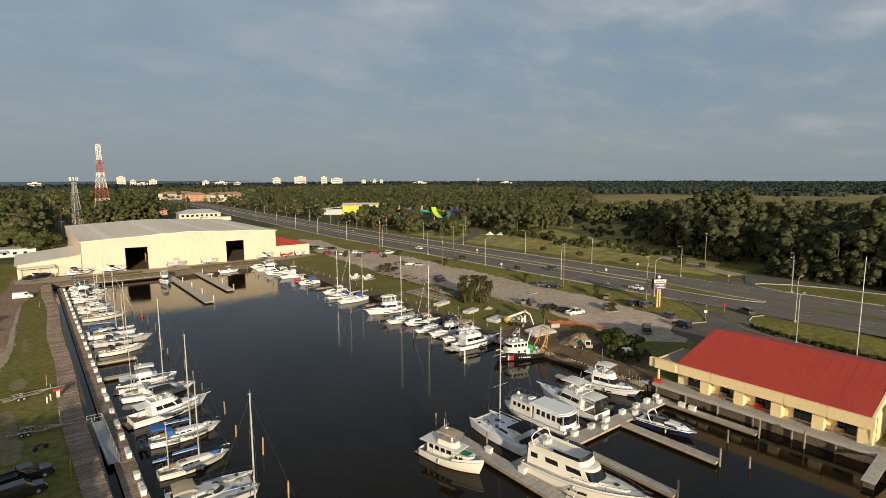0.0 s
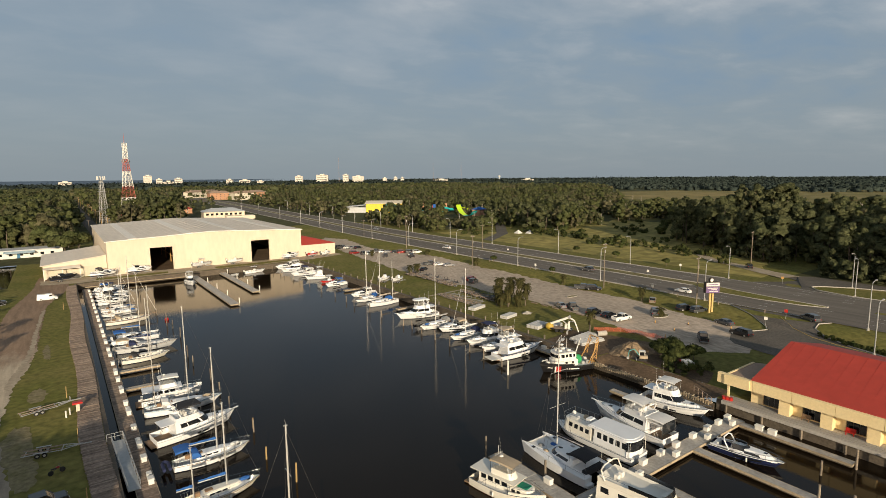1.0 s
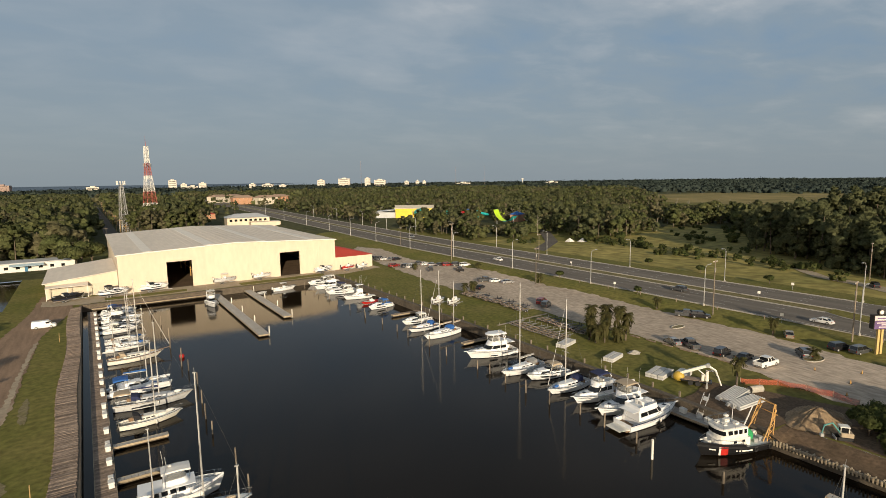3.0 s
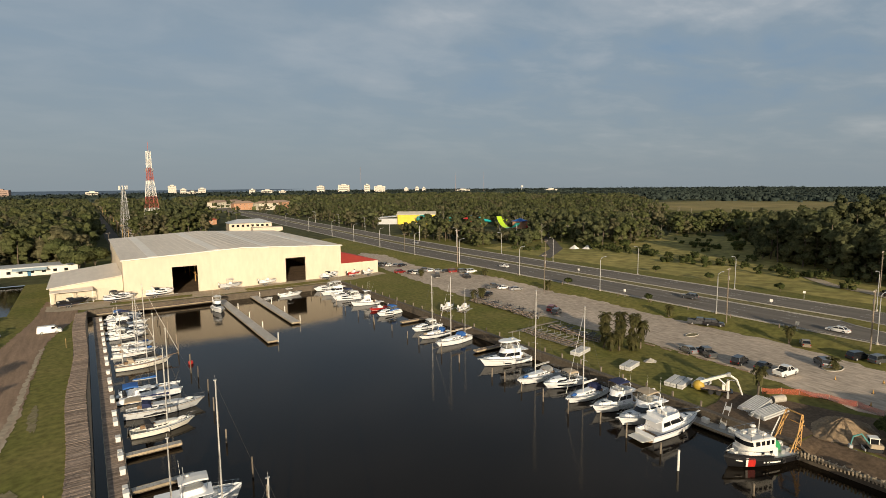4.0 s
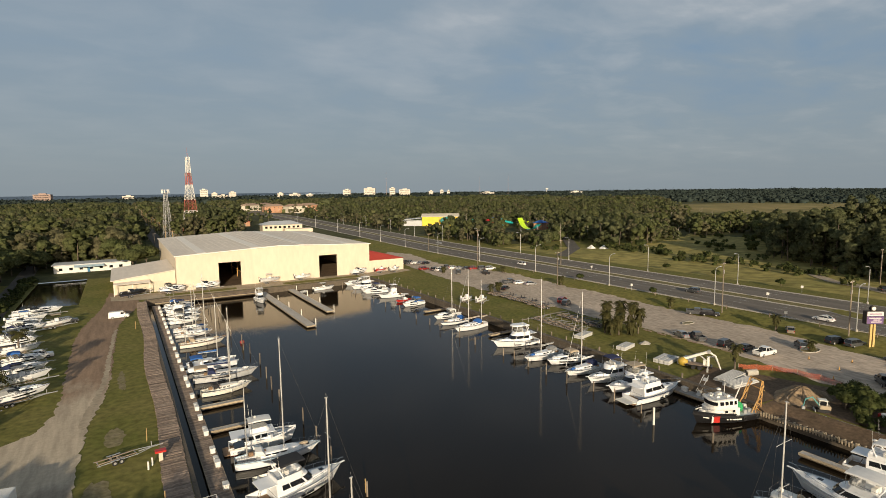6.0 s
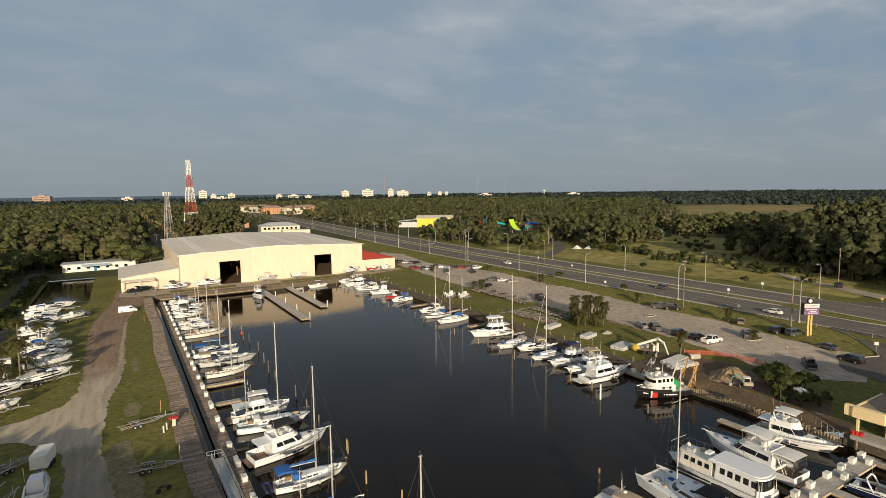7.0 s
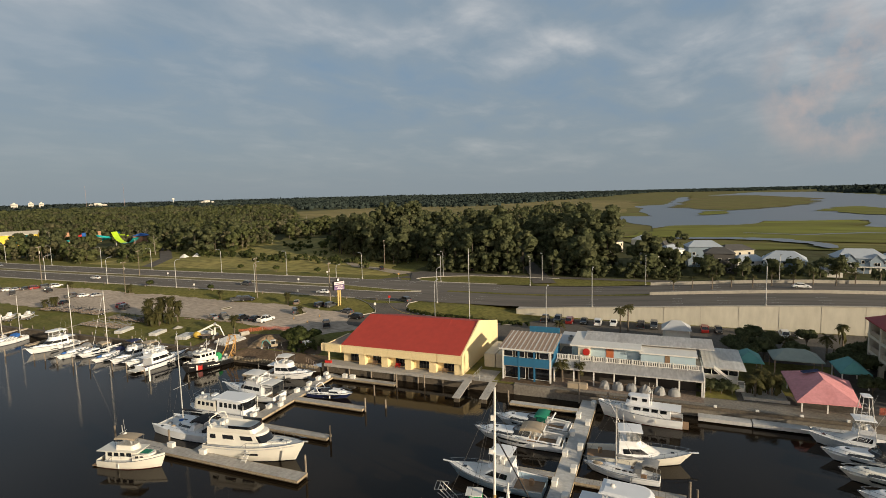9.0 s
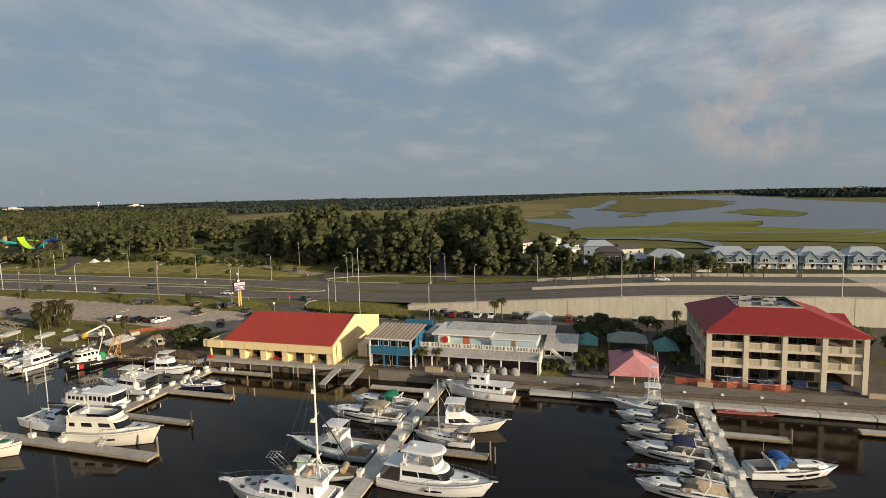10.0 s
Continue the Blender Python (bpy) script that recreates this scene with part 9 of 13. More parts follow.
part("wheelhouse", ch_.shell(0.05), GEL, cbn)
ch_.windows(cbn, [(0.4, 2.0), (2.5, 4.5)], 0.45, 0.85)
part("front_window", ch_.pane(5.2, ch_.n - 6.2, 0.45, 0.88), GLASS, cbn)
trailer(-5.6, 112.6, 1.6, 114.6)
trailer(-4.6, 97.0, 2.2, 95.8, material=GALV)
for a, b, c, d in ((-20.6, 105.0, -15.6, 109.6), (-22.6, 103.0, -18.0, 108.0), (-18.8, 92.6, -16.8, 99.0), (-21.2, 95.0, -18.6, 101.4), (-25.0, 98.0, -21.6, 104.0)):
    trailer(a, b, c, d)
bx_ = thing("box_trailer", "white enclosed box trailer standing beside the track", "trailer", at=pose(-14.6, 106.0, 0, 0, 0, 80))
part("body", MB().rbox(-2.0, 2.0, -1.0, 1.0, 0.5, 2.3, 0.06), WHITEP, bx_)
part("rear_door", MB().box(-2.06, -2.0, -0.9, 0.9, 0.6, 2.2), DECKW, bx_)
for x in (-0.5, 0.5):
    for y in (-1.1, 1.1):
        part("wheel", MB().tube([(x, y - 0.12, 0.35), (x, y + 0.12, 0.35)], 0.35, 12), RUBBER, bx_)
part("drawbar", MB().box(2.0, 3.2, -0.08, 0.08, 0.45, 0.6), GALV, bx_)
bx2 = thing("box_trailer", "white box trailer parked among boats in the yard", "trailer", at=pose(-27.5, 160.4, 0, 0, 0, 10))
part("body", MB().rbox(-2.4, 2.4, -1.2, 1.2, 0.55, 2.6, 0.06), WHITEP, bx2)
for x in (-0.5, 0.5):
    for y in (-1.1, 1.1):
        part("wheel", MB().tube([(x, y - 0.12, 0.35), (x, y + 0.12, 0.35)], 0.35, 12), RUBBER, bx2)

# -- buoy tender with dark hull, a working boat --
tg, L = boat("tugboat", "black-hulled workboat with red and white bow stripe", "workboat", 90.4, 77.8, 77.2, 81.4)
F = Form(L, 4.6, 1.75, 1.05, 0.9, 0.85, 0.42, 2.2, 0.06, 0.2, 2.0)
hull_parts(tg, F, [BLACKHULL, BLACKHULL, BLACKHULL], 0.0, GELGREY)
for y in (-1, 1):
    for s0, s1, mm in ((0.72, 0.79, REDPAINT), (0.79, 0.81, WHITEP)):
        q = MB().grid([[(F.x(s) , y * (F.half(s) * (1 - 0.10 * (1 - h)) + 0.05), F.top(s) * h + 0.1) for s in (s0, s1)] for h in (0.1, 0.5, 0.94)])
        part("hull_stripe", q, mm, tg)
part("bulwark", MB().grid([[F.edge(0.52 + 0.47 * i / 8, 1, 0.02, 0.0) for i in range(9)], [F.edge(0.52 + 0.47 * i / 8, 1, -0.02, 0.42) for i in range(9)]]).grid([[F.edge(0.52 + 0.47 * i / 8, -1, 0.02, 0.0) for i in range(9)], [F.edge(0.52 + 0.47 * i / 8, -1, -0.02, 0.42) for i in range(9)]]), BLACKHULL, tg)
part("rub_rail", MB().tube([F.edge(i / 14, 1, -0.04, -0.12) for i in range(15)], 0.07, 5).tube([F.edge(i / 14, -1, -0.04, -0.12) for i in range(15)], 0.07, 5), RUBBER, tg)
for y in (-1, 1):
    part("name_bar", MB().grid([[F.edge(0.44 + 0.05 * i, y, -0.03, -0.62) for i in range(5)], [F.edge(0.44 + 0.05 * i, y, -0.03, -0.42) for i in range(5)]]), WHITEP, tg, "row of pale marks on the hull")
    part("number_bar", MB().grid([[F.edge(0.84 + 0.03 * i, y, -0.03, -0.55) for i in range(3)], [F.edge(0.84 + 0.03 * i, y, -0.03, -0.38) for i in range(3)]]), WHITEP, tg)
wh = House(F.x(0.44), F.x(0.82), 1.85, 1.55, F.top(0.6) - 0.1, F.top(0.6) + 1.05, 0.9, 0.1, 0.0, 0.97)
part("deckhouse", wh.shell(0.04), WHITEP, tg)
wh2 = House(F.x(0.47), F.x(0.79), 1.75, 1.5, F.top(0.6) + 1.08, F.top(0.6) + 2.55, 0.9, -0.12, 0.0, 0.98)
part("wheelhouse", wh2.shell(0.05), WHITEP, tg)
wh2.windows(tg, [(0.3, 0.9), (1.3, 2.1), (2.4, 3.2), (3.5, 4.5)], 0.42, 0.84)
part("windscreen", wh2.pane(5.1, wh2.n - 6.1, 0.42, 0.86), GLASS, tg)
wh.windows(tg, [(1.0, 1.6), (2.6, 3.2)], 0.45, 0.8)
top_z = F.top(0.6) + 2.62
part("bridge_top", MB().rbox(F.x(0.49), F.x(0.76), -1.5, 1.5, top_z, top_z + 0.08, 0.03), GELGREY, tg)
tr_ = MB().tube([(F.x(0.48), -1.55, top_z + 0.8), (F.x(0.77), -1.45, top_z + 0.8), (F.x(0.79), 0, top_z + 0.8), (F.x(0.77), 1.45, top_z + 0.8), (F.x(0.48), 1.55, top_z + 0.8)], 0.035, 4)
for x_, y_ in ((0.48, -1.55), (0.62, -1.5), (0.77, -1.45), (0.77, 1.45), (0.62, 1.5), (0.48, 1.55)):
    tr_.tube([(F.x(x_), y_, top_z - 0.05), (F.x(x_), y_, top_z + 0.8)], 0.03, 4)
part("bridge_rail", tr_, STEEL, tg)
for x_, y_, q_ in ((0.55, 0.6, 0.35), (0.60, -0.5, 0.45), (0.68, 0.3, 0.3), (0.70, -0.7, 0.35)):
    part("deck_locker", MB().rbox(F.x(x_) - q_, F.x(x_) + q_, y_ - 0.3, y_ + 0.3, top_z + 0.08, top_z + 0.08 + q_, 0.04), WHITEP, tg)
part("radar_dome", MB().ball((F.x(0.64), 0.0, top_z + 1.3), 0.4, 0.4, 0.2, 10, 5), WHITEP, tg, smooth=True)
part("anchor_davit", MB().tube([(F.x(0.86), -0.5, F.top(0.86)), (F.x(0.88), 0, F.top(0.86) + 0.9), (F.x(0.97), 0.1, F.top(0.95) + 0.7)], 0.1, 6), WHITEP, tg)
part("windlass", MB().rbox(F.x(0.84), F.x(0.89), -0.4, 0.4, F.top(0.85), F.top(0.85) + 0.5, 0.06), WHITEP, tg)
for k_, (x_, y_, c_) in enumerate(((0.30, -1.1, WHITEP), (0.24, 0.9, GALV), (0.20, -0.6, WHITEP), (0.12, 0.6, BUFF), (0.33, 1.2, GALV), (0.08, -0.9, REDPAINT))):
    part("deck_gear", MB().rbox(F.x(x_) - 0.35, F.x(x_) + 0.35, y_ - 0.3, y_ + 0.3, F.top(x_) - 0.02, F.top(x_) + 0.4 + 0.12 * (k_ % 3), 0.05), c_, tg)
part("signal_mast", MB().tube([(F.x(0.56), 0, F.top(0.6) + 2.6), (F.x(0.55), 0, F.top(0.6) + 5.4)], 0.07, 5, 0.04), ALU, tg)
part("life_ring", MB().tube([(F.x(0.5) + 0.35 * math.cos(a), -1.92, F.top(0.6) + 0.6 + 0.35 * math.sin(a)) for a in [i * 0.5236 for i in range(13)]], 0.08, 5), BUFF, tg)
part("net_heap", MB().ball((F.x(0.38), 0.3, F.top(0.3) + 0.8), 1.0, 0.95, 0.95, 12, 7), NETGREEN, tg, "bright green heaped net", smooth=True)
gan = MB()
for y in (-1, 1):
    for k in range(6):
        t0, t1 = k / 6, (k + 1) / 6
        pa = [(F.x(0.16) - 1.2 * t + (0.55 - 0.4 * t) * q, y * (1.7 - 0.5 * t), F.top(0.1) + 5.0 * t) for t in (t0, t1) for q in (-1, 1)]
        gan.tube([pa[0], pa[2]], 0.07, 4).tube([pa[1], pa[3]], 0.07, 4).tube([pa[0], pa[3]], 0.04, 3).tube([pa[1], pa[2]], 0.04, 3)
gan.tube([(F.x(0.16) - 1.2, -1.2, F.top(0.1) + 5.0), (F.x(0.16) - 1.2, 1.2, F.top(0.1) + 5.0)], 0.12, 5)
part("a_frame", gan, BUFF, tg, "orange trussed stern gantry")
part("gantry_brace", MB().tube([(F.x(0.24), -1.5, F.top(0.1)), (F.x(0.05), -1.2, F.top(0.1) + 4.2)], 0.10, 5).tube([(F.x(0.24), 1.5, F.top(0.1)), (F.x(0.05), 1.2, F.top(0.1) + 4.2)], 0.10, 5).tube([(F.x(0.04), -1.25, F.top(0.1) + 3.4), (F.x(0.04), 1.25, F.top(0.1) + 3.4)], 0.08, 5), BUFF, tg)
part("boom", MB().tube([(F.x(0.42), 0.0, F.top(0.4) + 1.2), (F.x(0.36), 0.9, F.top(0.4) + 5.2)], 0.12, 6, 0.08), WHITEP, tg)
bow_rail(tg, F, 0.5, 0.85, 0.12, 9)
for s in (0.2, 0.4, 0.6):
    for y in (-1, 1):
        part("tyre_fender", MB().tube([(F.x(s) + 0.28 * math.cos(a), y * (F.half(s) + 0.06), F.top(s) - 0.5 + 0.28 * math.sin(a)) for a in [i * 0.785 for i in range(9)]], 0.1, 5), RUBBER, tg)


# ---- vehicles ----
def car_paint(name, col, metal=0.3):
    return mat(name, col, 0.3, metal=metal, coat=0.6, scale=0.8, amount=0.2)


CARCOL = {"white": car_paint("white_car_paint", (0.78, 0.77, 0.74), 0.0), "black": car_paint("black_car_paint", (0.018, 0.018, 0.02)), "silver": car_paint("silver_car_paint", (0.42, 0.42, 0.42), 0.6),
          "grey": car_paint("grey_car_paint", (0.11, 0.115, 0.12), 0.5), "red": car_paint("red_car_paint", (0.26, 0.018, 0.014)), "blue": car_paint("blue_car_paint", (0.03, 0.055, 0.13)), "tan": car_paint("tan_car_paint", (0.30, 0.25, 0.18))}
LAMPRED = mat("tail_lamp", (0.35, 0.01, 0.01), 0.25)
LAMPCLR = mat("head_lamp", (0.75, 0.75, 0.72), 0.15)
# side profiles: lower body line and glasshouse, (x, z) from the rear
PROFILE = {
    "sedan": (4.7, 1.8, [(-2.35, 0.75), (-2.2, 0.95), (-1.4, 0.98), (1.1, 0.95), (2.1, 0.80), (2.35, 0.62)], [(-1.75, 0.96), (-1.05, 1.42), (0.25, 1.44), (1.15, 0.95)]),
    "suv": (4.8, 1.9, [(-2.4, 0.9), (-2.35, 1.05), (-1.4, 1.08), (1.2, 1.08), (2.2, 0.98), (2.4, 0.7)], [(-2.3, 1.05), (-2.05, 1.74), (0.35, 1.76), (1.2, 1.08)]),
    "pickup": (5.7, 2.0, [(-2.85, 0.95), (-2.8, 1.12), (-0.9, 1.12), (1.4, 1.12), (2.65, 1.05), (2.85, 0.75)], [(-0.85, 1.1), (-0.7, 1.84), (0.75, 1.86), (1.55, 1.1)]),
    "van": (5.2, 2.0, [(-2.6, 0.9), (-2.58, 1.15), (-1.4, 1.18), (1.5, 1.15), (2.35, 1.0), (2.6, 0.7)], [(-2.55, 1.1), (-2.45, 1.95), (1.0, 1.95), (1.85, 1.1)]),
}
CARS = {}


def vehicle(kind, colour, x, y, rot, z=0.02, label=None):
    key = (kind, colour)
    what = {"sedan": "sedan", "suv": "sport utility vehicle", "pickup": "crew-cab pickup truck", "van": "panel van"}[kind]
    if key in CARS:
        return copy_thing(CARS[key], pose(x, y, z, 0, 0, rot))
    L, W, low, gh = PROFILE[kind]
    c = thing({"suv": "suv", "pickup": "pickup_truck", "van": "van"}.get(kind, "car"), label or f"{colour} {what} parked with clean paint", "car" if kind in ("sedan", "suv") else kind, "cars", pose(x, y, z, 0, 0, rot))
    p = CARCOL[colour]
    hw = W / 2
    m = MB()
    rows = []
    for xx, zz in low:
        t = hw * (0.90 if abs(xx) > L * 0.44 else 1.0)
        rows.append([(xx, -t, 0.28), (xx, -t * 1.0, 0.62), (xx, -t * 0.95, zz - 0.05), (xx, -t * 0.82, zz), (xx, t * 0.82, zz), (xx, t * 0.95, zz - 0.05), (xx, t, 0.62), (xx, t, 0.28)])
    m.grid(rows)
    m.face(rows[0][::-1]).face(rows[-1])
    m.face([r[0] for r in rows] + [r[-1] for r in reversed(rows)])
    part("body", m, p, c)
    g_, zb = MB(), 0
    rows = []
    for k, (xx, zz) in enumerate(gh):
        w_ = hw * (0.90 if zz < 1.3 else 0.76)
        rows.append([(xx, -w_, zz), (xx, w_, zz)])
    lowz = gh[0][1]
    (xa, za), (xb_, zb_), (xc, zc), (xd, zd_) = gh
    A, B_, C_, D_ = [(q[0][0], hw * (0.90 if q[0][2] < 1.3 else 0.76), q[0][2]) for q in rows]
    n_ = lambda v: (v[0], -v[1], v[2])
    glasshouse = MB()
    glasshouse.face([A, n_(A), n_(B_), B_]).face([C_, n_(C_), n_(D_), D_]).face([A, B_, C_, D_]).face([n_(D_), n_(C_), n_(B_), n_(A)])
    part("glasshouse", glasshouse, GLASS if kind != "van" else p, c)
    rf_ = MB().slab([(B_[0] - 0.05, -B_[1] - 0.02, B_[2] + 0.03), (C_[0] + 0.05, -C_[1] - 0.02, C_[2] + 0.03), (C_[0] + 0.05, C_[1] + 0.02, C_[2] + 0.03), (B_[0] - 0.05, B_[1] + 0.02, B_[2] + 0.03)], 0.08)
    for t in (0.0, 0.5, 1.0):
        xl, zl = A[0] + (D_[0] - A[0]) * t, A[2]
        xu, zu = B_[0] + (C_[0] - B_[0]) * t, B_[2]
        for sy in (-1, 1):
            rf_.tube([(xl, sy * hw * 0.905, zl), (xu, sy * hw * 0.765, zu)], 0.05, 4)
    part("roof", rf_, p, c)
    if kind == "van":
        part("windscreen", MB().slab([(C_[0] + 0.08, -C_[1] * 0.95, C_[2] - 0.12), (D_[0] + 0.0, -D_[1] * 0.92, D_[2] + 0.12), (D_[0] + 0.0, D_[1] * 0.92, D_[2] + 0.12), (C_[0] + 0.08, C_[1] * 0.95, C_[2] - 0.12)], 0.02), GLASS, c)
        for sy in (-1, 1):
            part("side_window", MB().box(0.5, 1.35, sy * hw * 0.86 - 0.03, sy * hw * 0.86 + 0.03, 1.25, 1.75), GLASS, c)
    if kind == "pickup":
        part("cargo_bed", MB().box(-2.75, -0.95, -hw * 0.78, hw * 0.78, 1.115, 1.135), RUBBER, c)
        for sy in (-1, 1):
            part("bed_rail", MB().box(-2.82, -0.9, sy * hw * 0.88 - 0.06, sy * hw * 0.88 + 0.06, 1.1, 1.3), p, c)
        part("tailgate", MB().box(-2.87, -2.78, -hw * 0.86, hw * 0.86, 0.7, 1.3), p, c)
    for xx in (-L * 0.30, L * 0.31):
        for sy in (-1, 1):
            wl = part("wheel", MB().tube([(xx, sy * (hw - 0.22), 0.35), (xx, sy * (hw + 0.01), 0.35)], 0.35, 14), RUBBER, c)
            part("rim", MB().tube([(xx, sy * (hw - 0.1), 0.35), (xx, sy * (hw + 0.02), 0.35)], 0.21, 8), GALV, wl)
    zl = low[-1][1] - 0.02
    for sy in (-1, 1):
        part("headlight", MB().rbox(L / 2 - 0.12, L / 2 + 0.01, sy * hw * 0.66 - 0.18, sy * hw * 0.66 + 0.18, zl - 0.1, zl + 0.06, 0.02), LAMPCLR, c)
        part("taillight", MB().rbox(-L / 2 - 0.02, -L / 2 + 0.1, sy * hw * 0.76 - 0.1, sy * hw * 0.76 + 0.1, 0.68, 0.92, 0.02), LAMPRED, c)
        part("mirror", MB().rbox(gh[-1][0] - 0.35, gh[-1][0] - 0.15, sy * (hw + 0.08) - 0.1, sy * (hw + 0.08) + 0.1, gh[-1][1] + 0.02, gh[-1][1] + 0.2, 0.03), p, c)
    part("bumper", MB().rbox(L / 2 - 0.1, L / 2 + 0.06, -hw * 0.9, hw * 0.9, 0.32, 0.55, 0.04), p if kind != "pickup" else STEEL, c)
    part("bumper", MB().rbox(-L / 2 - 0.06, -L / 2 + 0.1, -hw * 0.9, hw * 0.9, 0.32, 0.55, 0.04), p if kind != "pickup" else STEEL, c)
    part("underbody", MB().box(-L / 2 + 0.2, L / 2 - 0.2, -hw + 0.25, hw - 0.25, 0.18, 0.3), RUBBER, c)
    CARS[key] = c
    return c


rnd = random.Random(21)
vehicle("pickup", "white", 116.8, 91.2, -5)
vehicle("suv", "black", 116.2, 99.6, 5)
vehicle("sedan", "black", 117.0, 95.4, 3)
vehicle("pickup", "grey", 116.0, 106.6, 60)
vehicle("sedan", "silver", 115.0, 110.2, 70)
vehicle("suv", "grey", 128.8, 89.6, 40)
vehicle("suv", "black", 139.0, 87.0, -20)
vehicle("suv", "grey", 139.9, 83.6, -15)
vehicle("sedan", "tan", 139.6, 97.2, 30, 0.3)
vehicle("pickup", "grey", 138.6, 121.6, -60, 0.2)
vehicle("suv", "black", 139.8, 118.4, -60, 0.3)
vehicle("pickup", "black", 116.8, 69.8, 35)
vehicle("sedan", "grey", 133.6, 73.6, 75)
vehicle("suv", "black", 127.4, 66.6, 80)
# the far end of the car park
for k, (x, y, r) in enumerate(((119.5, 267, 20), (121.4, 265.4, 20), (123.4, 263.6, 15), (125.6, 261.6, 20), (127.6, 259.8, 15), (117.2, 243.2, 0), (120.6, 238.4, 8), (122.2, 236.6, 5), (124.0, 224.6, 60),
                               (127.6, 240.6, -10), (130.2, 238.2, -12), (132.0, 235.6, -8), (134.2, 233.0, -10), (136.4, 230.6, -12), (139.0, 227.4, -10), (141.2, 224.6, -10), (132.6, 216.4, 75),
                               (127.4, 193.2, -8), (129.6, 189.8, -10), (131.4, 185.4, -12), (117.8, 183.6, 30), (119.4, 155.8, 25), (117.6, 152.2, 28))):
    kind, col = (("pickup", "black"), ("suv", "red"), ("sedan", "white"), ("suv", "white"), ("sedan", "black"), ("pickup", "grey"), ("suv", "grey"), ("sedan", "silver"))[(k * 5) % 8]
    vehicle(kind, col, x, y, r, 0.05 if x < 137 else 0.3)
# on the highway and side roads
vehicle("sedan", "white", 157.0, 222.0, 92, RZ + 0.02)
vehicle("suv", "grey", 160.6, 138.0, 90, RZ + 0.02)
vehicle("sedan", "white", 153.4, 96.0, 88, RZ + 0.02)
vehicle("sedan", "silver", 176.8, 330.0, -85, RZ + 0.02)
vehicle("sedan", "white", 176.6, -57.0, -90, road_z(-57) + 0.03)
vehicle("suv", "grey", 148.6, 60.4, 60, 1.3)
vehicle("suv", "black", 216.4, 106.0, 35, 0.9)
vehicle("sedan", "black", 222.2, 62.0, 20, 0.9)
# behind the restaurants
for k, y in enumerate((12, 8.6, 5.2, 1.4, -2.4, -6.4, -13.4, -16.6, -28.6, -31.8, -46.0, -49.5)):
    kind, col = (("suv", "grey"), ("pickup", "black"), ("sedan", "white"), ("suv", "white"), ("sedan", "black"), ("suv", "red"))[(k * 5 + 1) % 6]
    vehicle(kind, col, 139.6 + (k % 2) * 0.5, y, 180 if k % 2 else 0, 0.06)
# left yard
vehicle("van", "white", -2.6, 213.0, -3)
vehicle("pickup", "white", -18.2, 177.4, 6)
vehicle("suv", "grey", -15.0, 214.6, 10)
vehicle("pickup", "black", -2.6, 81.4, 8)
vehicle("suv", "black", -3.0, 77.4, 8)
mc = thing("motorcycle", "small dark motorcycle parked on the verge", "motorcycle", at=pose(-0.9, 89.6, 0.02, 0, 0, 20))
for x in (-0.65, 0.65):
    part("wheel", MB().tube([(x, -0.06, 0.32), (x, 0.06, 0.32)], 0.32, 12), RUBBER, mc)
part("frame", MB().tube([(-0.65, 0, 0.35), (-0.2, 0, 0.6), (0.4, 0, 0.75), (0.65, 0, 0.35)], 0.05, 5), CARCOL["black"], mc)
part("tank", MB().ball((0.15, 0, 0.82), 0.28, 0.15, 0.14, 8, 5), CARCOL["red"], mc, smooth=True)
part("seat", MB().rbox(-0.6, 0.0, -0.13, 0.13, 0.72, 0.84, 0.04), RUBBER, mc)
part("handlebar", MB().tube([(0.4, -0.35, 1.05), (0.45, 0, 1.0), (0.4, 0.35, 1.05)], 0.02, 4), STEEL, mc)


# ---- street furniture ----
def street_lamp(x, y, z, h, rot, first=[]):
    if first:
        return copy_thing(first[0], pose(x, y, z, 0, 0, rot))
    s = thing("street_lamp", "tall grey highway lamp with a curved arm", "street lamp", "street lamps", pose(x, y, z, 0, 0, rot))
    part("pole", MB().tube([(0, 0, 0), (0, 0, h - 1.0), (0.25, 0, h - 0.35), (0.9, 0, h), (2.2, 0, h + 0.15)], 0.125, 8, 0.06), GALV, s)
    part("base", MB().tube([(0, 0, -0.1), (0, 0, 0.5)], 0.3, 8), KERB, s)
    part("luminaire", MB().rbox(2.0, 2.8, -0.18, 0.18, h + 0.05, h + 0.25, 0.05), GALV, s)
    part("lens", MB().box(2.15, 2.7, -0.14, 0.14, h + 0.01, h + 0.05), CLEAR, s)
    first.append(s)
    return s


for y in (49, 87, 123, 163, 203, 244, 284, 326, 368, 412, 470, 540, 620):
    street_lamp(148.9 + road_x(y), y, RZ - 0.1, 11.2, 0)
for y in (27, 63, 99, 138, 176, 222, 259, 300, 345, 392, 440, 500, 570):
    street_lamp(186.6 + road_x(y), y, RZ - 0.1, 11.0, 180)
for y, r in ((0, 0), (-43, 0), (-97, 0)):
    street_lamp(146.3, y, road_z(y) + 0.7, 11.2, r)
for x, y, r in ((134.2, 43.6, 0), (131.6, 10.2, 0), (204, 69, 180), (204, 26, 180), (203, -13, 180), (214, -58, 180), (240, -116, 180)):
    street_lamp(x, y, lie(x, y), 10.8, r)


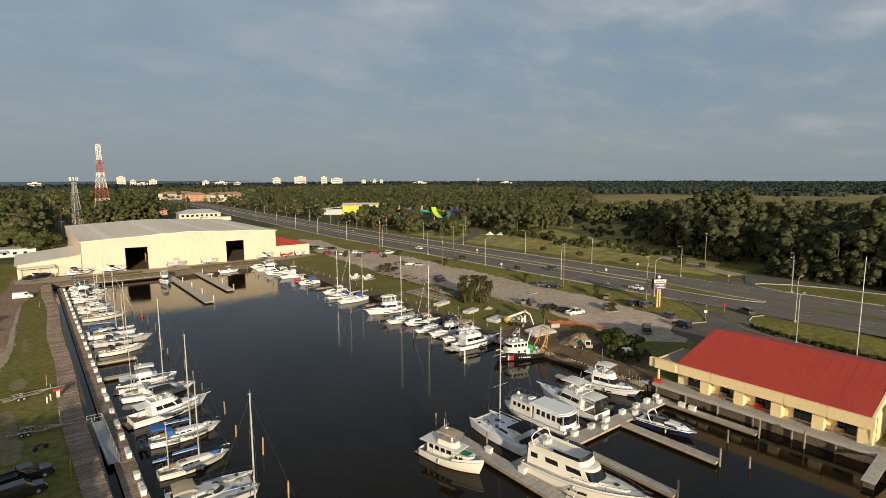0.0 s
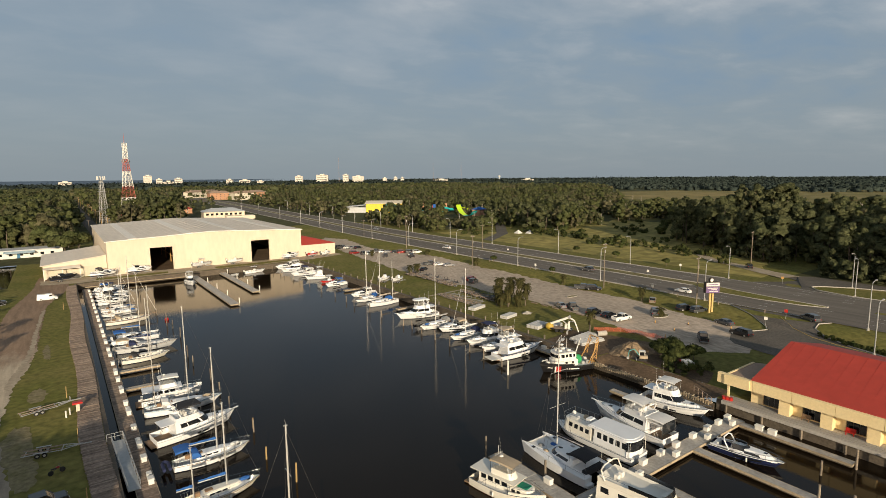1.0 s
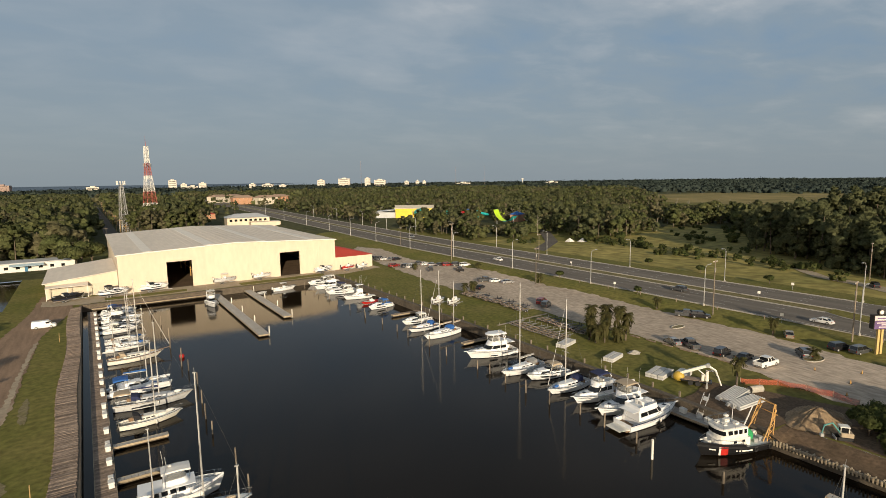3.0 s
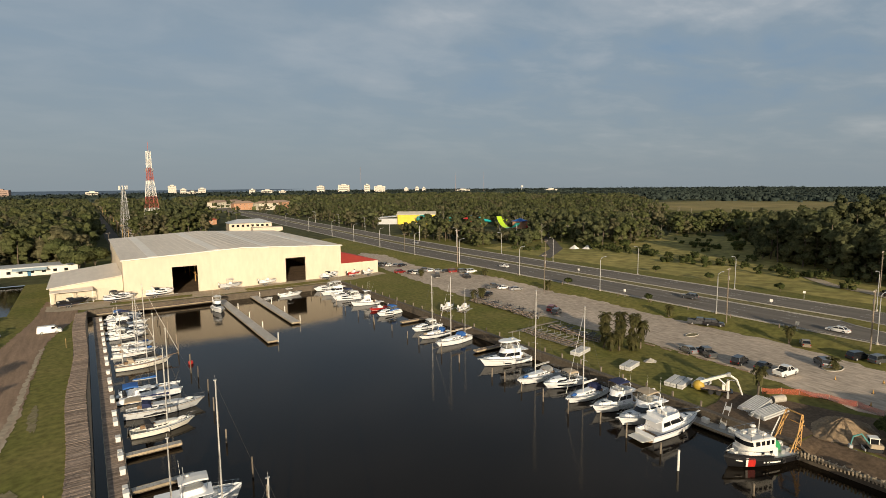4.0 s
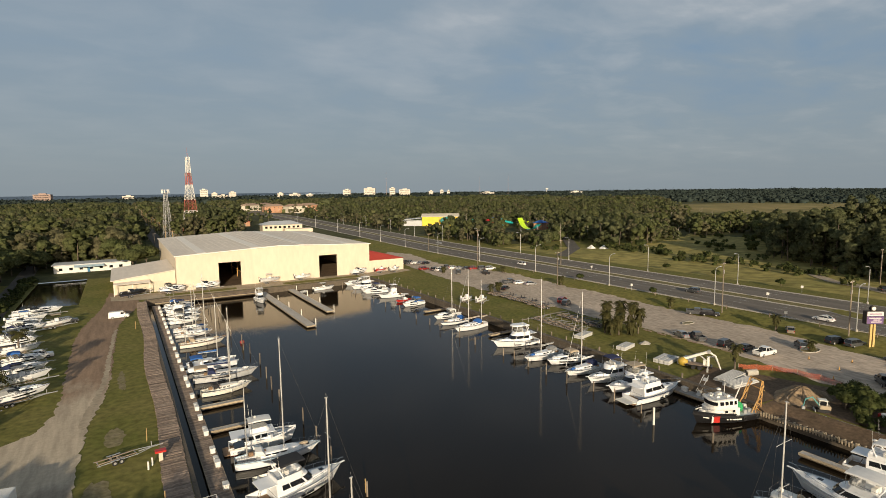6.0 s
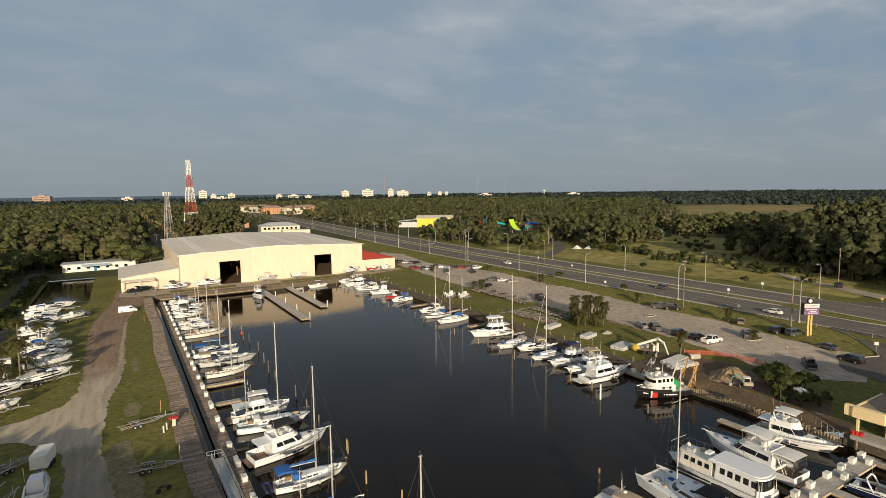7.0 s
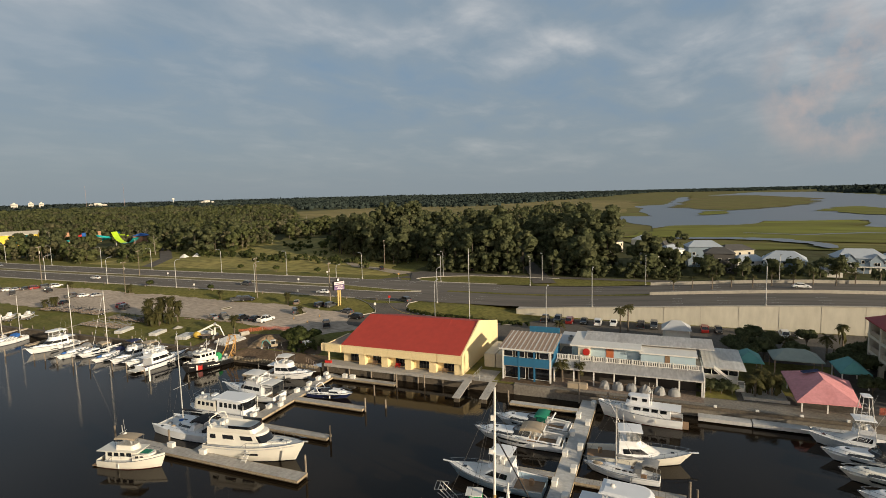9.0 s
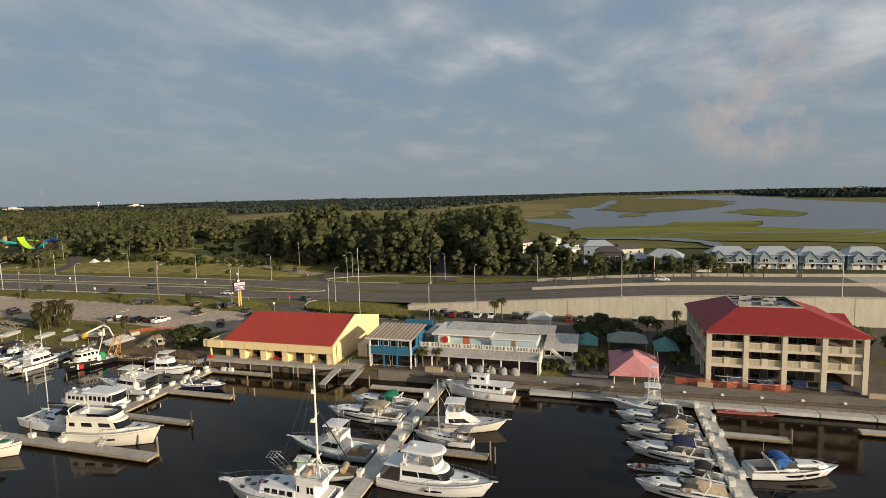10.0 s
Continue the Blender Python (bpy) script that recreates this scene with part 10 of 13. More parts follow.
def utility_pole(x, y, h=13.0, z=None, arms=1, label="weathered wooden utility pole with a crossarm"):
    u = thing("utility_pole", label, "utility pole", "utility poles", pose(x, y, lie(x, y) if z is None else z, 0, 0, 5))
    part("pole", MB().tube([(0, 0, -0.2), (0, 0, h)], 0.17, 7, 0.12), PILE, u)
    for k in range(arms):
        zz = h - 0.5 - k * 1.2
        ca_ = MB().box(-1.2, 1.2, -0.06, 0.06, zz, zz + 0.12)
        for xx in (-1.1, -0.5, 0.5, 1.1):
            ca_.tube([(xx, 0, zz + 0.12), (xx, 0, zz + 0.32)], 0.05, 5, None, 1)
        part("crossarm", ca_, [WOOD, WHITEP], u)
    if h > 12:
        part("transformer", MB().tube([(0.3, 0.1, h - 3.2), (0.3, 0.1, h - 2.2)], 0.22, 8), GALV, u)
    return u


for x, y, h in ((143.0, 117, 14.4), (144, 86.6, 13.2), (138, 178, 13.0), (143.6, 238, 16.6), (231, 112, 13), (236, 78, 13), (266, 150, 12), (250, 60, 13), (152, 300, 9.8), (170, 210, 12)):
    utility_pole(x, y, h)
solid("flag_pole", MB().tube([(130.8, 31.6, 0), (130.8, 31.6, 21.4)], 0.14, 7, 0.07), GALV, "very tall slender steel pole behind the red roof", "pole")
for k in range(16):
    utility_pole(29.2, 410 + k * 42, 11.0)
    if k % 2 == 0:
        utility_pole(18.5, 430 + k * 42, 10.5)
for k in range(13):
    solid("fence_post", MB().box(146.9, 147.05, 70 + k * 12, 70.15 + k * 12, 1.2, 2.4), WOOD, "short post on the grass verge", "post", "verge posts")


def road_sign(x, y, z, rot, material, label, h=2.4, w=0.75):
    s = thing("road_sign", label, "road sign", "road signs", pose(x, y, z, 0, 0, rot))
    part("post", MB().tube([(0, 0, 0), (0, 0, h)], 0.04, 4), GALV, s)
    part("panel", MB().box(0.03, 0.06, -w / 2, w / 2, h - w, h), material, s)
    return s


for x, y, m_, l in ((146.8, 102, WHITEP, "small white road sign on a post"), (145.5, 64.6, REDPAINT, "red stop sign at the junction"), (147.6, 152, WHITEP, "small white road sign on a post"), (189, 118, WHITEP, "small white road sign on a post"), (139.0, 66.4, WHITEP, "small white road sign on a post"), (191, 84, BUFF, "yellow warning sign on a post"), (168.5, 118, WHITEP, "small white median sign"), (168.5, 190, WHITEP, "small white median sign")):
    road_sign(x, y, lie(x, y), 200, m_, l)

# roadside sign pylon; its lettering is bars
sg = thing("roadside_sign", "tall roadside sign with white and purple panels in a dark frame", "sign", at=pose(140.9, 81.0, 0.2, 0, 0, 58))
for y in (-0.36, 0.36):
    part("post", MB().box(-0.22, 0.22, y - 0.22, y + 0.22, 0, 7.0), mat("sign_post_paint", (0.60, 0.43, 0.16), 0.7), sg)
cab = part("cabinet", MB().rbox(-0.62, 0.62, -1.9, 1.9, 5.5, 8.4, 0.06), DARKIN, sg)
PURPLE = mat("purple_sign_face", (0.17, 0.10, 0.24), 0.4, col2=(0.10, 0.06, 0.15), scale=0.5)
PALEF = mat("pale_sign_face", (0.66, 0.60, 0.60), 0.4, col2=(0.55, 0.47, 0.48), scale=0.5)
for sx in (-0.65, 0.62):
    part("upper_face", MB().box(sx, sx + 0.03, -1.8, 1.8, 7.35, 8.3), PALEF, cab)
    part("lower_face", MB().box(sx, sx + 0.03, -1.8, 1.8, 5.6, 7.25), PURPLE, cab)
    o = -0.02 if sx < 0 else 0.03
    for zb0, a, b, c in ((7.7, -1.4, 1.3, PURPLE), (6.75, -1.3, 1.4, PALEF), (6.35, -1.1, 0.4, PALEF), (5.9, -1.4, 0.9, PALEF)):
        part("text_bar", MB().box(sx + o, sx + o + 0.02, a, b, zb0, zb0 + 0.2), c, cab)
part("emblem", MB().tube([(-0.3, 0.2, 8.95), (0.3, 0.2, 8.95)], 0.62, 14), DARKIN, sg)
part("emblem_face", MB().tube([(-0.34, 0.2, 8.95), (0.34, 0.2, 8.95)], 0.42, 14), WHITEP, sg)

# ---- building site by the bulkhead ----
rnd = random.Random(8)
rows = []
for i in range(25):
    r_ = 1 - i / 24
    ring = []
    for k in range(72):
        a = k * 2 * math.pi / 72
        wob = 1 + 0.16 * noise.noise(Vector((math.cos(a) * 1.6, math.sin(a) * 1.6, 7.0)))
        x, y = 98.4 + (5.4 * math.cos(a) - 1.4 * math.sin(a)) * r_ * wob, 75.2 + (4.0 * math.sin(a) + 1.0 * math.cos(a)) * r_ * wob
        gully = abs(noise.noise(Vector((math.cos(a) * 5.2, math.sin(a) * 5.2, r_ * 0.8)))) * 1.3 + abs(noise.noise(Vector((x * 0.9, y * 0.9, 3)))) * 0.9
        peak = 2.3 * (1 - r_ ** 1.25) - 0.5 * (1 - r_) ** 3
        ring.append((x, y, 0.03 + max(0.0, peak - gully * min(1.0, 3.0 * (1 - r_)) * (0.35 + 0.65 * r_))))
    rows.append(ring)
solid("sand_mound", MB().grid(rows, 0, True), SAND, "heap of tan sand with washed gullies on bare earth", "sand", smooth=True)
sf = thing("safety_fence", "orange plastic mesh fence round the building site", "fence")
fp = [(103.3, 89.1), (105.8, 87.0), (108.0, 85.0), (109.2, 81.0), (109.8, 77.2), (108.8, 73.2)]
fine = [(a[0] + (b[0] - a[0]) * q / 4, a[1] + (b[1] - a[1]) * q / 4, q % 4) for a, b in zip(fp, fp[1:]) for q in range(4)] + [(*fp[-1], 0)]
part("mesh", MB().grid([[(x, y, 0.03) for x, y, q in fine], [(x - 0.1 * (q > 0), y, 0.6) for x, y, q in fine], [(x, y, 1.12 - (0, 0.10, 0.17, 0.08)[q]) for x, y, q in fine]]), ORANGENET, sf)
for x, y in fp:
    part("stake", MB().tube([(x, y, 0), (x, y, 1.3)], 0.04, 4), WOOD, sf)


def pipe_stack(x, y, rot, n, rows_, r, L, material, label, name="pipe_stack"):
    s = thing(name, label, "pipes", at=pose(x, y, 0.05, 0, 0, rot))
    for k in range(rows_):
        for i in range(n - k):
            yy = (i - (n - k - 1) / 2) * 2 * r
            zz = r + k * r * 1.75
            part("pipe", MB().tube([(-L / 2 + 0.1 * ((i * 7 + k) % 3), yy, zz), (L / 2, yy, zz)], r * 0.97, 10), material, s)
    return s


pipe_stack(97.0, 87.0, 6, 9, 2, 0.165, 7.4, PALEDOCK, "stack of pale weathered poles on the bank")
pipe_stack(95.6, 84.2, -4, 8, 2, 0.165, 7.0, PALEDOCK, "stack of pale weathered poles on the bank")
cl = thing("culvert_pipe", "short wide concrete culvert pipe lying on earth", "pipe", at=pose(101.6, 85.6, 0.05, 0, 0, -20))
part("pipe", MB().tube([(-1.2, 0, 0.6), (1.2, 0, 0.6)], 0.6, 16, cap=False).tube([(-1.2, 0, 0.6), (1.2, 0, 0.6)], 0.48, 16, cap=False), KERB, cl)


def slab_stack(x, y, rot, n, L, label="stacked pale concrete dock sections on grass"):
    s = thing("slab_stack", label, "slabs", "slab stacks", pose(x, y, 0.03, 0, 0, rot))
    for i in range(n):
        for k in range(2):
            part("slab", MB().rbox(-L / 2, L / 2, i * 1.15 - n * 0.57, i * 1.15 - n * 0.57 + 1.0, k * 0.42, k * 0.42 + 0.36, 0.03), PALEDOCK, s)
        part("skid", MB().box(-L / 2 + 0.5, -L / 2 + 0.7, i * 1.15 - n * 0.57, i * 1.15 - n * 0.57 + 1.0, -0.03, 0.0), WOOD, s)
    return s


slab_stack(96.2, 111.2, 14, 2, 4.8)
slab_stack(95.8, 100.2, 12, 3, 5.0)
slab_stack(95.4, 123.4, 16, 2, 5.4)
slab_stack(98.6, 97.4, 12, 2, 4.4)
rows = []
for i in range(5):
    r_ = 1 - i / 4
    rows.append([(102.8 + 1.7 * r_ * math.cos(a) * rnd.uniform(0.8, 1.2), 111.0 + 1.2 * r_ * math.sin(a) * rnd.uniform(0.8, 1.2), 0.02 + 0.7 * (1 - r_)) for a in [k * 0.5236 for k in range(12)]])
solid("gravel_heap", MB().grid(rows, 0, True), KERB, "small heap of pale gravel on grass", "gravel heap")

cr = thing("loader_crane", "cream folding loader crane on a dark low trailer", "crane", at=pose(97.2, 93.6, 0.05, 0, 0, -60))
part("chassis", MB().box(-2.6, 2.4, -0.95, -0.75, 0.55, 0.8).box(-2.6, 2.4, 0.75, 0.95, 0.55, 0.8).box(-2.6, -2.4, -0.75, 0.75, 0.55, 0.8).box(2.2, 2.4, -0.75, 0.75, 0.55, 0.8).box(-0.2, 0.0, -0.75, 0.75, 0.55, 0.8), CARCOL["black"], cr)
part("flat_bed", MB().box(-2.5, 1.2, -0.9, 0.9, 0.82, 0.9), WOOD, cr)
for x in (-1.0, 0.2):
    for y in (-1.1, 1.1):
        part("wheel", MB().tube([(x, y - 0.14, 0.42), (x, y + 0.14, 0.42)], 0.42, 12), RUBBER, cr)
for y in (-1.9, 1.9):
    part("outrigger", MB().box(1.5, 1.75, min(y, 0), max(y, 0), 0.62, 0.8).box(1.45, 1.8, y - 0.18, y + 0.18, 0.0, 0.62), GALV, cr)
part("column", MB().tube([(1.6, 0, 0.8), (1.6, 0, 2.7)], 0.32, 10, 0.24), GELCREAM, cr)
part("control_box", MB().rbox(0.7, 1.2, -0.6, 0.3, 0.9, 1.9, 0.06), GELCREAM, cr)
part("drum", MB().ball((-3.0, 0, 1.0), 1.0, 0.85, 0.9, 14, 8), mat("yellow_machine_paint", (0.50, 0.34, 0.05), 0.5), cr, "yellow winch drum", smooth=True)
part("boom", MB().slab([(-2.8, -0.28, 1.9), (1.7, -0.22, 3.9), (1.7, 0.22, 3.9), (-2.8, 0.28, 1.9)], 0.5), GELCREAM, cr)
part("elbow", MB().tube([(1.7, -0.35, 3.65), (1.7, 0.35, 3.65)], 0.34, 10), GALV, cr)
part("jib", MB().tube([(1.7, 0, 3.6), (2.9, 0, 2.9), (3.9, 0, 0.3)], 0.24, 5, 0.13), GELCREAM, cr)
part("jib_ram", MB().tube([(1.6, 0.25, 2.5), (2.8, 0.25, 2.7)], 0.1, 6).tube([(0.2, 0.0, 2.6), (1.5, 0.0, 1.6)], 0.11, 6), GALV, cr)
part("hose", MB().tube([(1.3, -0.3, 2.4), (1.9, -0.6, 3.0), (2.7, -0.3, 2.5), (3.3, -0.2, 1.6)], 0.05, 4), RUBBER, cr)
ex = thing("excavator", "small dusty excavator on bare earth by the bulkhead", "excavator", at=pose(94.6, 70.2, 0.05, 0, 0, 128) @ Matrix.Scale(0.78, 4))
for y in (-0.75, 0.75):
    part("track", MB().rbox(-1.2, 1.2, y - 0.22, y + 0.22, 0, 0.55, 0.12), RUBBER, ex)
part("house", MB().rbox(-1.3, 0.7, -0.8, 0.8, 0.6, 1.35, 0.1), CANVTAN, ex)
part("cab", MB().rbox(-0.5, 0.65, -0.75, 0.45, 1.35, 2.25, 0.05), GLASS, ex)
part("cab_roof", MB().rbox(-0.75, 0.85, -0.9, 0.6, 2.3, 2.45, 0.05), GELCREAM, ex)
for x, y in ((-0.6, -0.8), (0.7, -0.8), (0.7, 0.5), (-0.6, 0.5)):
    part("cab_post", MB().box(x - 0.05, x + 0.05, y - 0.05, y + 0.05, 1.3, 2.3), GELCREAM, ex)
part("blade", MB().box(1.4, 1.5, -0.9, 0.9, 0.0, 0.45), GALV, ex)
part("boom", MB().tube([(0.6, 0.3, 1.1), (2.0, 0.3, 2.9), (3.2, 0.3, 2.3)], 0.16, 5), TEAL, ex)
part("stick", MB().tube([(3.2, 0.3, 2.3), (3.5, 0.3, 0.8)], 0.12, 5), TEAL, ex)
part("bucket", MB().rbox(3.2, 3.8, -0.05, 0.65, 0.2, 0.8, 0.06), GALV, ex)
ls = thing("skid_loader", "white and red skid loader lying among shrubs", "loader", at=pose(97.2, 62.4, 0.05, 0, 0, 60))
part("body", MB().rbox(-1.5, 0.6, -0.8, 0.8, 0.4, 1.7, 0.1), WHITEP, ls)
part("engine_cover", MB().rbox(0.6, 1.3, -0.7, 0.7, 0.5, 1.4, 0.1), REDPAINT, ls)
part("cab_window", MB().box(-1.53, -1.48, -0.6, 0.6, 0.9, 1.55), GLASS, ls)
for x in (-0.9, 0.7):
    for y in (-0.9, 0.9):
        part("wheel", MB().tube([(x, y - 0.14, 0.38), (x, y + 0.14, 0.38)], 0.38, 10), RUBBER, ls)
dock_box(87.0, 85.4, 90)
dock_box(87.2, 89.8, 80)
gp_ = thing("gangway", "pale aluminium gangway from the bank to a floating dock", "gangway")
part("tread", MB().slab([(87.2, 86.6, DZ + 0.1), (92.6, 88.6, 0.35), (92.4, 89.4, 0.35), (87.0, 87.4, DZ + 0.1)], 0.1), ALU, gp_)
for o in (0.0, 0.8):
    part("rail", MB().tube([(87.2 - 0.25 * o, 86.6 + o, DZ + 0.7), (92.6 - 0.25 * o, 88.6 + o, 0.95)], 0.05, 5), ALU, gp_)
    for q in range(5):
        part("baluster", MB().tube([(87.2 - 0.25 * o + 5.4 * q / 4, 86.6 + o + 2.0 * q / 4, DZ + 0.1 + (0.25 - DZ) * q / 4), (87.2 - 0.25 * o + 5.4 * q / 4, 86.6 + o + 2.0 * q / 4, DZ + 0.7 + (0.25 - DZ) * q / 4)], 0.025, 4), ALU, gp_)
# sheet piling along the broken bank
sp = thing("sheet_pile_wall", "new pale timber bulkhead with short pile heads", "bulkhead", kind="structure")
rnd = random.Random(31)
part("sheeting", MB().box(87.75, 87.95, 52.0, 77.0, -3.5, -0.95), DARKWALL, sp)
for x in (87.55, 87.95):
    part("wale", MB().box(x, x + 0.2, 52.4, 76.6, -1.06, -0.86), TANTIMBER, sp)
for k in range(56):
    y = 52.7 + k * 0.43
    top_ = -0.55 + rnd.uniform(-0.14, 0.16)
    part("pile_head", MB().box(87.34, 87.53, y, y + 0.17, -1.25, top_), TANTIMBER, sp)
    if k % 2:
        part("tie_block", MB().box(87.56, 88.5, y + 0.02, y + 0.16, -0.84, -0.72), TANTIMBER, sp)
for k in range(28):
    y = 92 + k * 5.2
    solid("bank_post", MB().box(89.6, 89.85, y, y + 0.25, -0.1, 0.9), PILE, "short timber post on the grassy bulkhead edge", "post", "bulkhead posts")
for x, y in ((119.0, 78.0), (112.4, 76.2), (121.4, 84.6), (126.4, 78.8), (131.0, 70.6)):
    c_ = thing("traffic_cone", "small orange traffic cone on gravel", "cone", "traffic cones", pose(x, y, 0.03))
    part("cone", MB().tube([(0, 0, 0.04), (0, 0, 0.7)], 0.16, 8, 0.03), BUFF, c_)
    part("foot", MB().box(-0.2, 0.2, -0.2, 0.2, 0, 0.04), RUBBER, c_)
# kerbed islands and timber edging in the car park
for x, y, a, b in ((128.4, 87.6, 2.8, 1.6), (128.0, 117.2, 2.2, 1.0)):
    isl = MB().tube([(x + a * math.cos(q), y + b * math.sin(q), 0.1) for q in [k * 0.3491 for k in range(19)]], 0.12, 4)
    isl.face([(x + (a - 0.1) * math.cos(q), y + (b - 0.1) * math.sin(q), 0.12) for q in [k * 0.3491 for k in range(18)]], 1)
    solid("island", isl, [KERB, WORNGRASS], "kerbed island in the gravel car park", "kerb", kind="structure")
for k in range(6):
    solid("parking_timber", MB().box(112.6, 112.9, 96 + k * 4.2, 98.4 + k * 4.2, 0.02, 0.22), WOOD, "timber parking stop along the gravel edge", "parking stop", "parking stops")
# rows of empty trailers stored on the grass
DULLZINC = mat("dull_zinc", (0.24, 0.24, 0.225), 0.7, metal=0.2, scale=1.5)
rnd = random.Random(18)
for k in range(15):
    y = 151.5 + k * 1.95
    trailer(107.0 + rnd.uniform(-0.8, 0.8), y, 112.6 + rnd.uniform(-0.5, 0.5), y + rnd.uniform(0.2, 1.4), "dark boat trailer in a tight row at the gravel edge", 0.03, CARCOL["black"] if k % 3 else DULLZINC)
for k in range(9):
    y = 126.0 + k * 1.9
    trailer(103.4 + rnd.uniform(-0.6, 0.6), y, 108.8 + rnd.uniform(-0.5, 0.5), y + rnd.uniform(-0.6, 0.9), "dark boat trailer in a tight row beside the palms", 0.03, CARCOL["black"] if k % 4 else DULLZINC)
for k in range(9):
    y = 126.0 + k * 2.0
    trailer(95.6 + rnd.uniform(-0.5, 0.5), y, 100.8 + rnd.uniform(-0.4, 0.6), y + rnd.uniform(0.2, 1.2), "galvanised boat trailer stored on grass", 0.03, DULLZINC)
for k, (x, y) in enumerate(((97.4, 168.8), (94.2, 172.6))):
    ashore(center_console, "small white open boat on a trailer on grass", x - 2.4, y, x + 2.4, y + 1.0, B=2.0, engines=1)
sl = thing("jib_stand", "cream post with a red cap beside trailers", "stand", at=pose(2.0, 110.4, 0.02))
part("post", MB().box(-0.25, 0.25, -0.25, 0.25, 0, 1.3), STUCCO, sl)
part("cap", MB().rbox(-0.7, 0.7, -0.5, 0.5, 1.3, 1.55, 0.05), REDPAINT, sl)
for x, y in ((0.9, 109.6), (0.4, 108.6)):
    solid("bollard", MB().tube([(x, y, 0), (x, y, 1.1)], 0.12, 8), WHITEP, "white post on the grass", "post")
for x, y, h in ((1.2, 195.0, 2.2), (1.6, 96.6, 2.6), (1.9, 78.0, 2.8), (0.6, 118.0, 2.0)):
    solid("marker_post", MB().tube([(x, y, 0), (x + 0.05, y, h)], 0.06, 6), BUFFPOST, "leaning pale yellow marker post on grass", "post", "marker posts")
# gangways between boardwalk and floating dock
gw_ = thing("aluminium_gangway", "aluminium gangway with rails from bank to dock", "gangway", at=pose(6.2, 88.4, 0, 0, 0, 0))
part("tread", MB().slab([(-0.75, 6.5, 0.12), (0.75, 6.5, 0.12), (1.3, -6.5, -1.2), (-0.1, -6.5, -1.2)], 0.1), GALV, gw_)
for x0, x1 in ((-0.75, -0.1), (0.75, 1.3)):
    part("rail", MB().tube([(x0, 6.5, 1.1), (x1, -6.5, -0.2)], 0.04, 4).tube([(x0, 6.5, 0.6), (x1, -6.5, -0.7)], 0.03, 4), GALV, gw_)
    for k in range(7):
        t = k / 6
        part("baluster", MB().tube([(x0 + (x1 - x0) * t, 6.5 - 13 * t, 0.12 - 1.32 * t), (x0 + (x1 - x0) * t, 6.5 - 13 * t, 1.1 - 1.3 * t)], 0.025, 4), GALV, gw_)
railing("railing", [(4.9, 95.4, 0.1), (6.9, 95.4, 0.1)], "grey metal rail at the gangway head", 1.0, 1.0, 0.04)
for k, y in enumerate(range(58, 232, 6)):
    dock_box(8.7, y + (k % 3) * 0.7, 90)
    if k % 2 == 0:
        dock_box(8.7, y + 1.6 + (k % 3) * 0.7, 90, 0.85)
for k, x in enumerate((84.6, 81.8, 78.6, 74.6, 70.2, 66.4, 62.4, 58.0, 54.0)):
    dock_box(x, 48.2, 0)
    if k % 2:
        dock_box(x + 1.5, 46.8, 0, 0.9)
for x, y in ((84.9, 43.6), (84.9, 41.8), (49.0, 52.6), (48.9, 46.0)):
    dock_box(x, y, 90)
for k, x in enumerate((86.0, 80.0, 77.6, 73.0, 68.6, 66.0, 62.0, 57.8, 54.8, 50.6)):
    dock_box(x, -5.4 if k % 2 else -7.2, 0, 1.05)
for k, x in enumerate((85.6, 81.4, 78.0, 75.8, 72.6, 69.6, 66.0, 63.0, 59.6, 56.6)):
    dock_box(x, -53.1, 0, 1.1)
    if k % 2:
        dock_box(x - 1.2, -54.8, 0, 1.0)
# mooring piles
rnd = random.Random(4)
for k, y in enumerate((222, 214, 207, 199, 190, 181, 172, 166, 161, 151, 142, 135, 128, 116, 109, 101, 92, 90, 81, 72, 60)):
    pile_at(23.0 + rnd.uniform(-0.6, 1.2), y + rnd.uniform(-1, 1), rnd.uniform(-0.2, 0.9), 0.12, rnd.uniform(-0.1, 0.1), BUFFPOST if k in (16, 18, 19, 20) else None)
for k, y in enumerate((231, 223, 217.6, 209, 199.5, 190.6, 182, 179, 170, 161.5, 155, 145.5, 138, 127, 123.5, 117.8, 112, 105.8, 100, 94.6, 88.5)):
    pile_at(73.4 + rnd.uniform(-0.5, 0.8), y, rnd.uniform(-0.4, 0.5), 0.12, rnd.uniform(-0.1, 0.1))
pile_at(71.4, 84.4, 0.9, 0.17, 0.0, WHITEP)
pile_at(73.6, 75.6, -0.4)
for y in (177.4, 192.4):
    for k in range(4):
        x = 45.4 if y < 180 else 56.2
        pile_at(x, y + 0.3 + k * 14, 0.4, 0.14, 0, WHITEP)
for x, y, h in ((47.0, 62.3, 1.6), (49.6, 27.8, 1.2), (49.7, 53.8, 1.0), (71.9, 31.2, 0.6), (60.0, 30.7, 0.6), (84.8, 31.4, 0.8), (83.0, 7.6, 0.8), (60.0, -21.6, 0.9), (59.4, -22.4, 0.4), (75.3, -64.6, 0.3), (86.5, 26.0, 0.6), (79.5, 33.6, 0.0), (74.6, 28.5, -0.4), (88.0, -4.4, 1.8), (86.4, -9.6, 1.2)):
    pile_at(x, y, h, 0.15)
for k in range(14):
    solid("bollard", MB().rbox(88.2, 88.5, -27.0 - k * 6.2, -26.5 - k * 6.2, -0.02, 0.35, 0.04), WHITEP, "small white mooring post on the quay edge", "bollard", "quay bollards")
